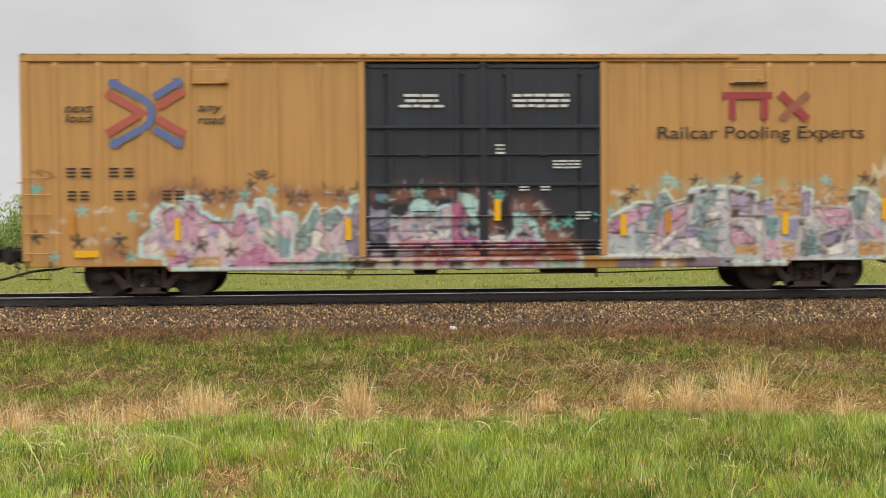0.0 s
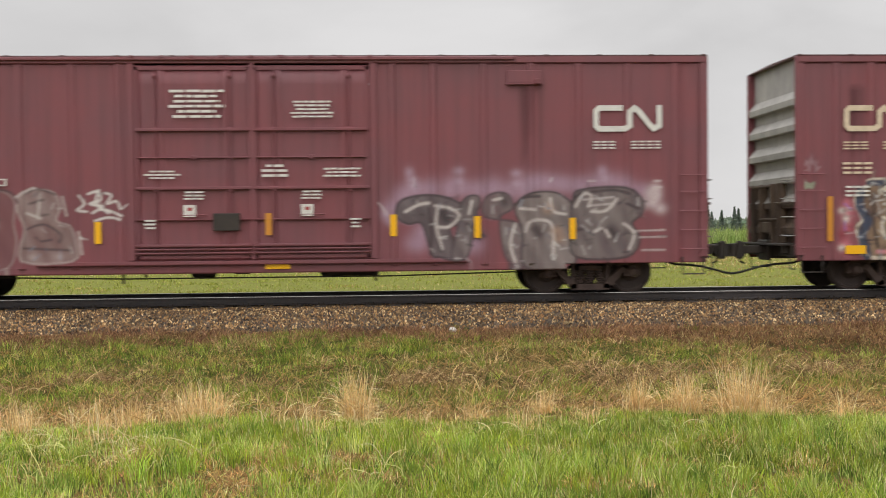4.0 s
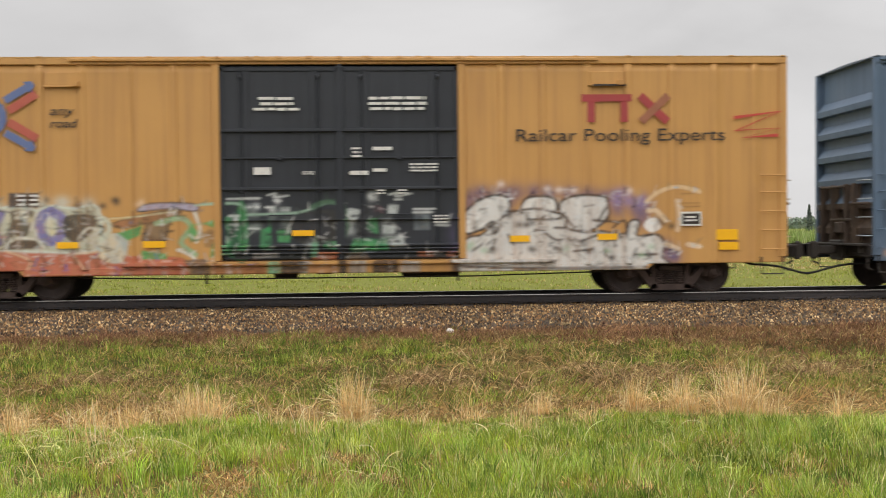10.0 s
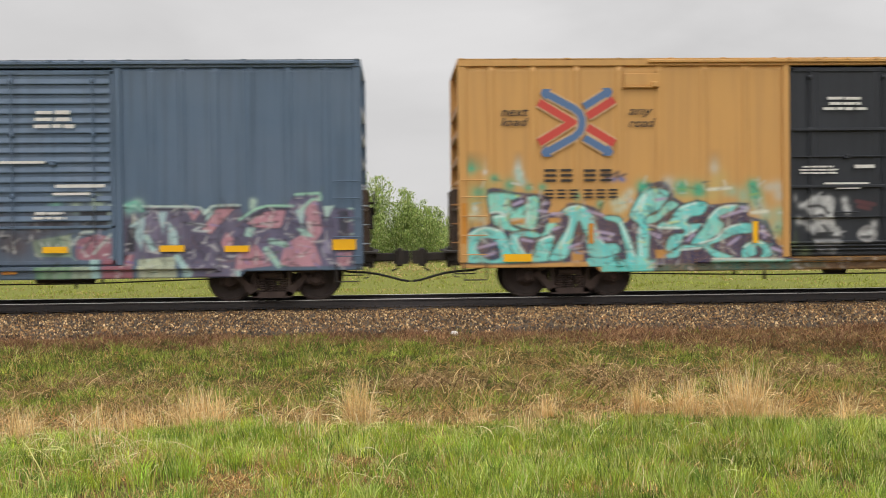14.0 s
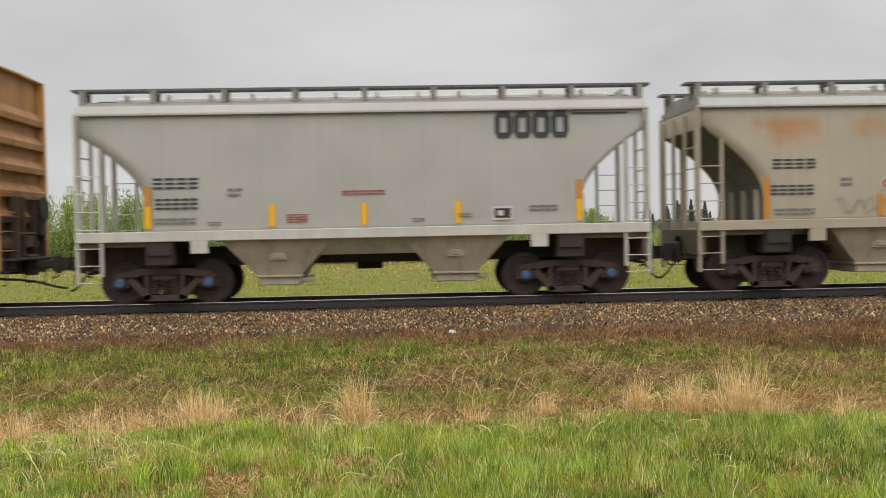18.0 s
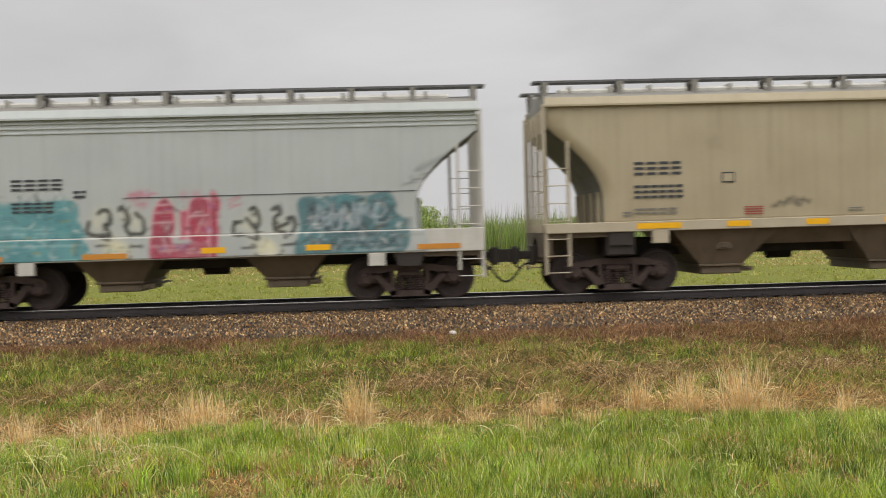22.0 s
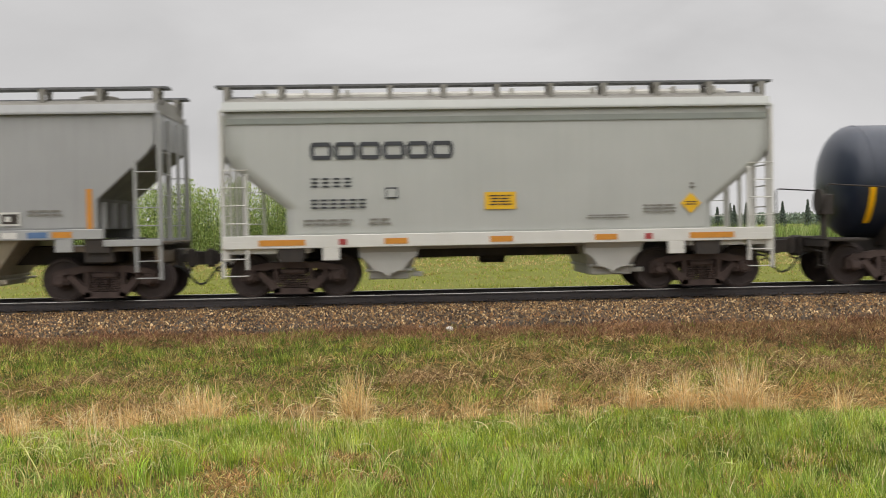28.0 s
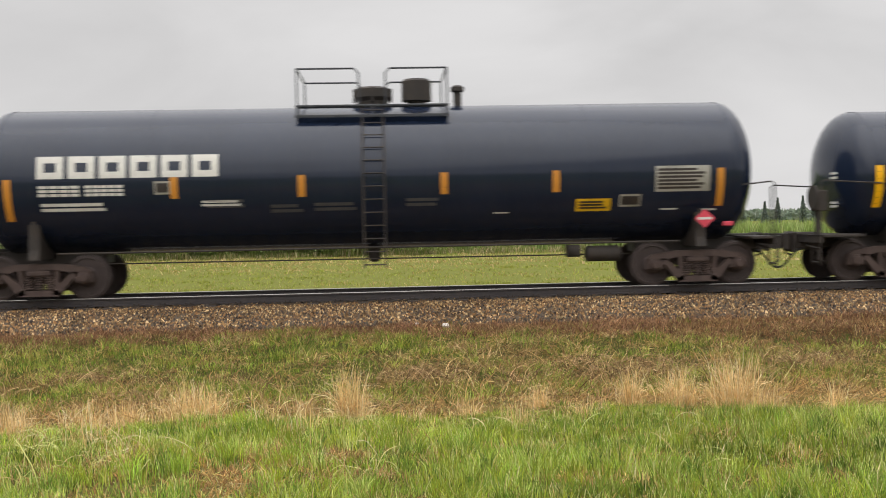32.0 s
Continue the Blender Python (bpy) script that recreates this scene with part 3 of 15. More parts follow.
tone[brown] = shades_of(rng, int(brown.sum()), [lin("b29466"), lin("967a54"), lin("7a6046"), STRAW2, lin("d0b484")], [3, 3, 2.6, 1.4, 1.2], 0.45)
red = rng.random(nt) < np.clip(0.04 + (ty - weed_edge(tx) - 0.7 * (patchy(tx, ty, 0.9, 2.0) - 0.5)) / 0.6 + 0.22 * (patchy(tx, ty, 1.7, 7.0) > 0.70), 0, 0.96)
tone[red] = shades_of(rng, int(red.sum()), [lin("94704e"), lin("7e5e44"), lin("a48460"), lin("6a503c"), lin("b89266")], [3, 3, 1.8, 1.2, 1.2], 0.3)
flat = brown & ~red
tall = rng.uniform(0.08, 0.18, nt) * (0.55 + 0.8 * w) * np.where(ty < -10.2, 0.55, 1.0)
n = len(x)
col = tone[k] * rng.choice([0.62, 0.80, 0.98, 1.18, 1.42], (n, 1), p=[0.2, 0.22, 0.26, 0.2, 0.12]) * rng.uniform(0.93, 1.07, (n, 3)) * np.array([1.0, 1.03, 0.97])
fleck = rng.random(n) < 0.06
col[fleck] = shades_of(rng, int(fleck.sum()), [lin("d8ca8c"), lin("c8cc78"), lin("d4ac78")], [1, 1, 1.2], 0.2)
size, wide = tall[k] * rng.uniform(0.55, 1.25, n), rng.uniform(0.005, 0.0115, n)
thick = (np.abs(x) < 0.47 * (y + 22.7) + 0.6) | (rng.random(n) < 0.3)
for name, pick, label, lean, seed in (("verge_grass", ~flat[k], "mixed green and brown grass on the ditch slopes", np.where(red, 0.8, 0.36)[k], 5), ("matted_grass", flat[k], "matted dead grass lying in the ditch", np.full(n, 1.15), 15)):
    pick = pick & thick
    strands(name, x[pick], y[pick], size[pick] * (1.0 if name == "verge_grass" else 1.35), wide[pick], col[pick], label, seed, 2, lean[pick], 0.7, 0.5, out[pick])

# long straw strands lying over the slope
n = 2600
y = rng.uniform(-11.4, -4.8, n)
x = rng.uniform(-10.5, 11.5, n)
x, y = clumped(rng, x, y, 0.85, 0.22)
strands("straw_strands", x, y, rng.uniform(0.12, 0.42, n), rng.uniform(0.006, 0.011, n), shades_of(rng, n, [lin("cca872"), lin("b8905c"), lin("dcc490"), lin("a07c50")], [3, 3, 1.2, 2.4], 0.25), "pale straw strands tangled over the slope", 16, 4, 0.95, 0.7, 0.4)

# flattened straw along the foot of the slope
n = 5200
x, y = rng.uniform(-7.5, 8.0, n), -10.35 + 0.04 * rng.normal(0, 1, n) + rng.normal(0, 0.55, n)
keep = rng.random(n) < 0.25 + 1.1 * np.clip(patchy(x * 0.5, y, 1.2, 12.0) - 0.3, 0, 1)
x, y = x[keep], y[keep]
n = len(x)
strands("flattened_straw", x, y, rng.uniform(0.15, 0.5, n), rng.uniform(0.004, 0.009, n), shades_of(rng, n, [lin("d2ac74"), lin("bc945e"), lin("9c7648"), lin("e0c490")], [3, 3, 1.6, 1.4], 0.25), "flattened straw along the bottom of the ditch", 17, 4, 1.25, 0.25, 0.3, np.where(rng.random(n) < 0.7, rng.normal(0.1, 0.35, n), rng.normal(3.2, 0.4, n)))

# brown mats of tangled dead grass: place, half width, half depth, strands
for i, (tx, ty, rx, ry, tn) in enumerate([(0.5, -7.9, 0.7, 0.5, 520), (3.7, -7.6, 1.0, 0.6, 900), (2.7, -7.0, 0.5, 0.3, 200), (-4.3, -7.6, 0.55, 0.35, 260), (-5.6, -8.3, 0.6, 0.35, 260), (-3.0, -9.6, 1.0, 0.35, 300), (-0.6, -9.9, 1.1, 0.3, 300),
                                          (6.4, -7.6, 0.8, 0.5, 420), (1.9, -8.1, 0.4, 0.3, 150), (-5.2, -10.2, 0.8, 0.4, 280), (-1.7, -8.2, 0.4, 0.3, 130), (5.0, -8.6, 0.7, 0.25, 190), (2.4, -10.0, 0.9, 0.25, 170), (-2.4, -6.4, 0.4, 0.3, 80), (1.3, -5.9, 0.6, 0.3, 150)]):
    q = np.random.default_rng(700 + i)
    x, y = tx + q.normal(0, rx * 0.6, tn), ty + q.normal(0, ry * 0.6, tn)
    strands("grass_mat", x, y, 0.12 + 0.38 * q.random(tn), q.uniform(0.006, 0.013, tn), shades_of(q, tn, [lin("b0926a"), lin("987c58"), lin("6e563e"), lin("d8bc8c")], [3, 3, 2.2, 2.2], 0.4), "tangled mat of brown dead grass on the slope", 720 + i, 5, 0.75, 1.2, 0.5)

# dead weeds along the foot of the ballast
n = 38000
x = rng.uniform(-13, 15, n)
y = -3.04 - (0.25 + np.maximum(0.3, -3.04 - weed_edge(x))) * rng.random(n) ** 1.25
x, y = clumped(rng, x, y, 0.5, 0.07)
tone = 0.72 + 0.55 * patchy(x, y, 1.5, 13.0)
strands("dead_weeds", x, y, rng.uniform(0.06, 0.20, n) * (0.5 + 1.1 * patchy(x, y, 1.3, 8)), rng.uniform(0.008, 0.016, n), shades_of(rng, n, [lin("8c684e"), lin("745442"), lin("9c7a5c"), lin("b8946e")], [3, 3, 2, 1.3], 0.5) * tone[:, None], "reddish brown dead weeds beside the ballast", 6, 2, 0.75, 0.7, 0.5)

# straw tufts standing in the ditch: place, height, stems, spread
DITCH_TUFTS = [(-0.43, -11.75, 0.66, 300, 0.2), (-2.14, -11.43, 0.46, 420, 0.42), (2.76, -11.2, 0.46, 190, 0.15), (3.3, -11.25, 0.5, 300, 0.24), (3.9, -11.4, 0.64, 360, 0.3), (4.35, -11.3, 0.3, 120, 0.2), (5.12, -11.3, 0.34, 120, 0.14), (-3.79, -12.26, 0.42, 120, 0.2), (-3.5, -10.9, 0.36, 150, 0.3), (-2.9, -11.3, 0.34, 120, 0.3), (-5, -10.6, 0.34, 110, 0.4)]
SPARSE_TUFTS = [(1.71, -11.1, 0.3, 90, 0.16), (-0.97, -11.3, 0.46, 26, 0.1), (-1.2, -12.6, 0.42, 34, 0.3), (-0.75, -13.3, 0.45, 30, 0.3), (-2.6, -13.6, 0.4, 34, 0.25), (1.3, -12.5, 0.3, 50, 0.25), (0.9, -11.2, 0.26, 70, 0.25), (-4.3, -11, 0.34, 90, 0.3), (0.25, -12, 0.26, 60, 0.3), (2.1, -11.9, 0.24, 60, 0.35)]
SLOPE_TUFTS = [(1.9, -7.2, 0.5, 190, 0.5), (2.6, -8.4, 0.4, 200, 0.6), (0.1, -8, 0.4, 150, 0.4), (-5.2, -8, 0.4, 150, 0.5), (1.2, -5.6, 0.42, 120, 0.13), (4.7, -9.2, 0.35, 160, 0.4), (-0.3, -5.2, 0.45, 120, 0.4), (2.4, -6, 0.42, 160, 0.5), (-3, -8.8, 0.36, 120, 0.4)]
for i, (tx, ty, th, tn, tr) in enumerate(DITCH_TUFTS + SPARSE_TUFTS + SLOPE_TUFTS):
    q = np.random.default_rng(100 + i)
    ditch = ty < -10
    tn = int(tn * 2.1) if ditch else tn
    th *= 1.2 if ditch else 1.0
    dx, dy = q.normal(0, tr * 0.38, tn), q.normal(0, tr * 0.35, tn)
    shade = shades_of(q, tn, [lin("f0d6a0"), lin("e0c08a"), lin("c4a26a"), lin("f8e8be")], [3, 3, 2.0, 1.4], 0.3) if ditch else shades_of(q, tn, [lin("a5865a"), lin("8f7048"), STRAW2], [2, 2, 1])
    size = (0.22 + 0.78 * q.random(tn) ** 1.5) * th
    strands("straw_tuft", tx + dx, ty + dy, size, q.uniform(0.0045, 0.008, tn), shade, "tuft of dry straw coloured grass in the ditch", 200 + i, 5, np.where(size > 0.55 * th, 0.05, 0.22) if ditch else 0.7, np.where(q.random(tn) < 0.5, 1.9, 0.3), 0.9, np.arctan2(dy, dx) + q.normal(0, 0.9, tn))

# coarser grass all round, to both sides of the mown part and behind
n = 30000
y = rng.uniform(-45, -3.8, n)
x = rng.uniform(-60, 60, n)
away = ((np.abs(x) > 8.3) | (y < -17.5)) & ((np.abs(x) > 11.3) | (y < -11.8))
x, y = x[away], y[away]
n = len(x)
col = shades_of(rng, n, [G1, G2, lin("7c8a3c"), lin("a3805a"), STRAW2], [3, 3, 3, 1.5, 1], 0.3)
blades("rough_grass", x, y, rng.uniform(0.12, 0.35, n), rng.uniform(0.02, 0.045, n), col, "rough green and straw coloured grass along the verge", 0.7, 31)

# the mown verge goes on behind the camera
x, y, k, out, tx, ty = tufted(rng, 1700, 12, -9.0, 9.0, -29.0, -17.0, 0.09)
n = len(x)
col = shades_of(rng, len(tx), [LUSH, G1, DEEP_G, G2, STRAW2], [4, 3, 2, 3, 1], 0.3)[k] * rng.uniform(0.75, 1.3, (n, 1))
strands("lawn_grass", x, y, rng.uniform(0.08, 0.2, n), rng.uniform(0.006, 0.013, n), col, "green grass on the verge behind the mown bank", 33, 2, 0.3, 0.75, 0.25, out)

# field behind the track: short pasture, paler and drier in patches
n = 60000
y = 3.4 + 47 * rng.random(n) ** 1.6
x = rng.uniform(-1, 1, n) * (17 + 0.55 * np.abs(y))
x, y = clumped(rng, x, y, 0.4, 0.15)
p = patchy(x, y, 0.25)
col = shades_of(rng, n, [lin("9aa04a"), lin("8e9642"), lin("a6a854"), lin("80863c")], [3, 3, 2, 1.2], 0.18) * (0.88 + 0.22 * patchy(x, y, 0.6, 3.0))[:, None]
brown = rng.random(n) < 0.06 + 0.3 * (p > 0.58) + 0.75 * np.clip((y - 24) / 10, 0, 1) * (patchy(x, y, 0.35, 5.0) > 0.42)
col[brown] = shades_of(rng, int(brown.sum()), [lin("bcaa76"), lin("a8945f")], [1, 1])
strands("field_grass", x, y, rng.uniform(0.08, 0.20, n), rng.uniform(0.018, 0.036, n) * (0.6 + y / 40), col, "green pasture grass behind the track", 8, 2, 0.6, 0.8, 0.3)

# dry straw left standing in patches along the far half of the field
n = 12000
x, y = rng.uniform(-34, 46, n), 27 + 21 * rng.random(n)
x, y = clumped(rng, x, y, 0.3, 0.4)
keep = rng.random(n) < 0.15 + 1.2 * np.clip(patchy(x * 0.5, y, 0.3, 5.0) - 0.35, 0, 1)
x, y = x[keep], y[keep]
n = len(x)
strands("field_straw", x, y, rng.uniform(0.10, 0.32, n), rng.uniform(0.04, 0.08, n), shades_of(rng, n, [lin("cdb888"), lin("b8a06e"), lin("a8a05c")], [2, 2, 1], 0.15), "pale dry straw in the far half of the field", 41, 2, 0.7, 0.8, 0.3)

# belt of tall reeds and saplings across the field
n = 46000
y = rng.uniform(50.5, 60, n)
x = rng.uniform(-34, 46, n)
rise = np.interp(x, [-34, 1, 3.5, 12, 16, 20, 46], [3.0, 3.2, 3.7, 3.9, 3.0, 2.35, 2.3])
hgt = rise * rng.uniform(0.35, 1.0, n) * (0.82 + 0.3 * patchy(x, y, 0.5))
col = shades_of(rng, n, [lin("98ab62"), lin("84994f"), lin("aab578"), lin("73824a")], [3, 3, 2, 1], 0.25)
blades("reed_belt", x, y, hgt, rng.uniform(0.035, 0.085, n), col, "belt of tall light green reeds across the field", 0.34, 9, category="reeds")
n = 14000
x, y = rng.uniform(-34, 46, n), rng.uniform(48.5, 50.8, n)
blades("dry_reeds", x, y, rng.uniform(0.2, 0.75, n) * (0.35 + 1.1 * patchy(x, y * 0, 0.5, 4.0)), rng.uniform(0.025, 0.05, n), shades_of(rng, n, [lin("b5a57c"), lin("8d8a58"), lin("cdbf98"), lin("74843e")], [2, 2, 1, 3]), "dry straw stems at the foot of the reeds", 0.95, 10, category="reeds")
n = 900
x, y = rng.uniform(2, 24, n), rng.uniform(50.5, 58, n)
blades("dead_stalks", x, y, np.interp(x, [2, 12, 18, 24], [4.3, 4.5, 3.4, 2.8]) * rng.uniform(0.8, 1.05, n), rng.uniform(0.02, 0.035, n), shades_of(rng, n, [lin("8d8a78"), lin("a09a84")], [1, 1]), "bare grey stalks above the reeds", 0.12, 12, category="stalks")


# pale stones lying at the foot of the ballast
PALE_STONE = surface("pale_stone", lin("dcd6ce"), lin("b8b0a6"), 0.85, scale=20, bump=0.5)
for sx, sy, size in ((1.08, -3.42, 1.6), (0.55, -3.1, 0.75)):
    g = Geo()
    g.lathe([(0.0, 0.04 * size), (0.02 * size, 0.055 * size), (0.045 * size, 0.04 * size), (0.055 * size, 0.015 * size)], (0, 0, 0), "z", 7)
    ob = new("pale_stone", g.mesh("pale_stone", PALE_STONE))
    ob.matrix_basis = pose(sx, sy, max(float(ground_z(sx, sy)), float(np.interp(sy, [p[0] for p in bed], [p[1] for p in bed]))) + 0.015, 8, 0, 20 + 60 * size)
    tagged(ob, "pale whitish stone lying in dead weeds beside the ballast", "stone", "pale stones by the track")


# ---- shrubs and trees ----
M_LEAF = foliage("leaves", through=0.3)
M_STEM = surface("green_stem_bark", lin("6f7a4c"), lin("59633c"), 0.85, scale=8, amount=0.6)
M_BARK = surface("grey_bark", lin("5c5348"), lin("3f382f"), 0.9, scale=8, amount=0.7, bump=0.6)


def leaf_mesh(name, centres, sizes, colours, seed, upright=1.0, broad=0.3):
    q = np.random.default_rng(seed)
    n = len(centres)
    a, b = q.normal(size=(n, 3)), q.normal(size=(n, 3))
    a[:, 2] *= upright
    a /= np.linalg.norm(a, axis=1, keepdims=True)
    b -= a * (a * b).sum(1, keepdims=True)
    b /= np.linalg.norm(b, axis=1, keepdims=True)
    s = sizes[:, None]
    v = np.stack([centres - a * s * 0.6, centres + b * s * broad, centres + a * s * 0.7, centres - b * s * broad], 1).reshape(-1, 3)
    f = np.arange(n * 4).reshape(n, 4)
    cols = np.concatenate([np.repeat(colours, 4, 0), np.ones((n * 4, 1))], 1)
    return quick_mesh(name, v, f, M_LEAF, cols)


def shrub(x, y, high, wide, seed, leaves=9000):
    """A young poplar thicket: several thin stems, leaves in upright sprays."""
    q = np.random.default_rng(seed)
    z0 = float(ground_z(x, y))
    s = new("poplar_shrub")
    s.matrix_basis = pose(x, y, z0)
    tagged(s, "young green poplar shrub with many upright stems", "shrub", "shrubs behind the track")
    pts = []
    stems = 34
    for k in range(stems):
        ax, ay = q.normal(0, wide * 0.36), q.normal(0, wide * 0.36)
        hh = high * (1.12 - 0.55 * q.random() ** 1.6) * (1 - 0.25 * min(1.0, math.hypot(ax, ay) / wide))
        top = (ax * 1.25 + q.normal(0, 0.1), ay * 1.25, hh)
        part("stem", Geo().tube([(ax * 0.7, ay * 0.7, -0.05), (ax, ay, hh * 0.5), top], 0.013, 4), M_STEM, s)
        m = leaves // stems
        u = q.uniform(0.08, 1.0, m) ** 0.8
        sprd = 0.16 + 0.5 * (1.0 - u)
        cx = ax * 0.7 + (top[0] - ax * 0.7) * u + q.normal(0, 1, m) * sprd
        cy = ay * 0.7 + (top[1] - ay * 0.7) * u + q.normal(0, 1, m) * sprd
        pts.append(np.stack([cx, cy, hh * u], 1))
    c = np.concatenate(pts)
    col = shades_of(q, len(c), [lin("aab870"), lin("92a65c"), lin("bec98c"), lin("788c50")], [3, 3, 2.0, 1.4], 0.2)
    part("crown", leaf_mesh("crown", c, q.uniform(0.09, 0.20, len(c)), col, seed, 1.8, 0.26), None, s)


SHRUBS = [(-33, 50, 4.2, 2.6), (-29.5, 51, 5.0, 2.4), (-26, 50, 5.2, 2.5), (-22.6, 51, 5.4, 2.4), (-19.6, 50, 5.5, 2.3), (-16.6, 50.5, 5.6, 2.3), (-13.6, 50, 5.6, 2.3), (-10.8, 50.5, 5.7, 2.2), (-8.0, 50, 5.9, 2.2), (-5.4, 50, 6.4, 2.0), (-3.4, 49.5, 6.6, 2.0),
          (-1.2, 50, 5.9, 1.9), (0.6, 50.5, 4.9, 1.6), (2.2, 50, 3.9, 1.5), (15.5, 56, 3.6, 1.6)]
for i, (sx, sy, sh, sw) in enumerate(SHRUBS):
    shrub(sx, sy, sh, sw, 300 + i)


def spruce(x, y, high, seed):
    """A spruce: trunk, whorls of drooping boughs, each a clump of needles."""
    q = np.random.default_rng(seed)
    s = new("spruce_tree")
    s.matrix_basis = pose(x, y, float(ground_z(x, y)))
    tagged(s, "dark distant spruce tree with a pointed crown", "tree", "spruces on the horizon")
    part("trunk", Geo().tube([(0, 0, -0.1), (0, 0, high * 0.6), (0, 0, high)], 0.11, 6), M_BARK, s)
    n = 1700
    u = q.uniform(0.0, 1.0, n) ** 0.9
    rad = (1.03 - u) * high * q.uniform(0.17, 0.25) * (0.45 + 0.75 * np.abs(np.sin(u * q.uniform(20, 30) + q.uniform(0, 3)))) * q.uniform(0.8, 1.25, n)
    a, rr_ = q.uniform(0, 6.28, n), np.sqrt(q.uniform(0, 1, n))
    c = np.stack([rad * rr_ * np.cos(a), rad * rr_ * np.sin(a), high * u - 0.12 * rad * rr_], 1)
    # needle greens paled towards grey: aerial haze painted into the colour
    col = shades_of(q, n, [lin("6f7b70"), lin("646f68"), lin("7f8878")], [2, 2, 1])
    part("crown", leaf_mesh("crown", c, q.uniform(0.25, 0.6, n), col, seed), None, s)


for i, (sx, sy, sh) in enumerate([(72.5, 262, 6.4), (73.8, 270, 7.0), (76.2, 256, 6.0), (78.8, 265, 6.6), (81.2, 258, 7.6), (83.4, 270, 7.0), (85.8, 266, 7.8), (88.6, 262, 7.2), (91.5, 258, 5.8), (96.5, 262, 6.8), (70.5, 258, 8.6), (75, 268, 5.2), (77.5, 262, 7.2), (80, 260, 8.8), (82.4, 266, 8.0), (84.5, 262, 9.2), (87.2, 258, 8.6), (90, 270, 6.4), (94, 275, 5.6), (99, 266, 6.4), (104, 270, 7.0), (109, 265, 6.2), (114, 268, 7.2), (119, 262, 7.6),
                                  (124, 266, 7.0), (128, 260, 8.2), (132, 264, 8.4), (137, 268, 8.0), (142, 262, 7.6), (148, 266, 7.2)]):
    spruce(sx, sy, sh, 500 + i)

# low woods on the skyline, with distance haze put into their pale leaf colours
q = np.random.default_rng(77)
n = 30000
a = q.uniform(-420, 460, n)
c = np.stack([a, q.uniform(395, 425, n), -0.8 + q.uniform(0, 1, n) * (2.6 + 2.4 * patchy(a, a * 0, 0.06))], 1)
ob = new("far_woods", leaf_mesh("far_woods", c, q.uniform(1.2, 2.6, n), shades_of(q, n, [lin("7d8a78"), lin("74826f"), lin("8a9680")], [2, 2, 1]), 78))
tagged(ob, "low line of distant grey green woods", "woods", kind="stuff")

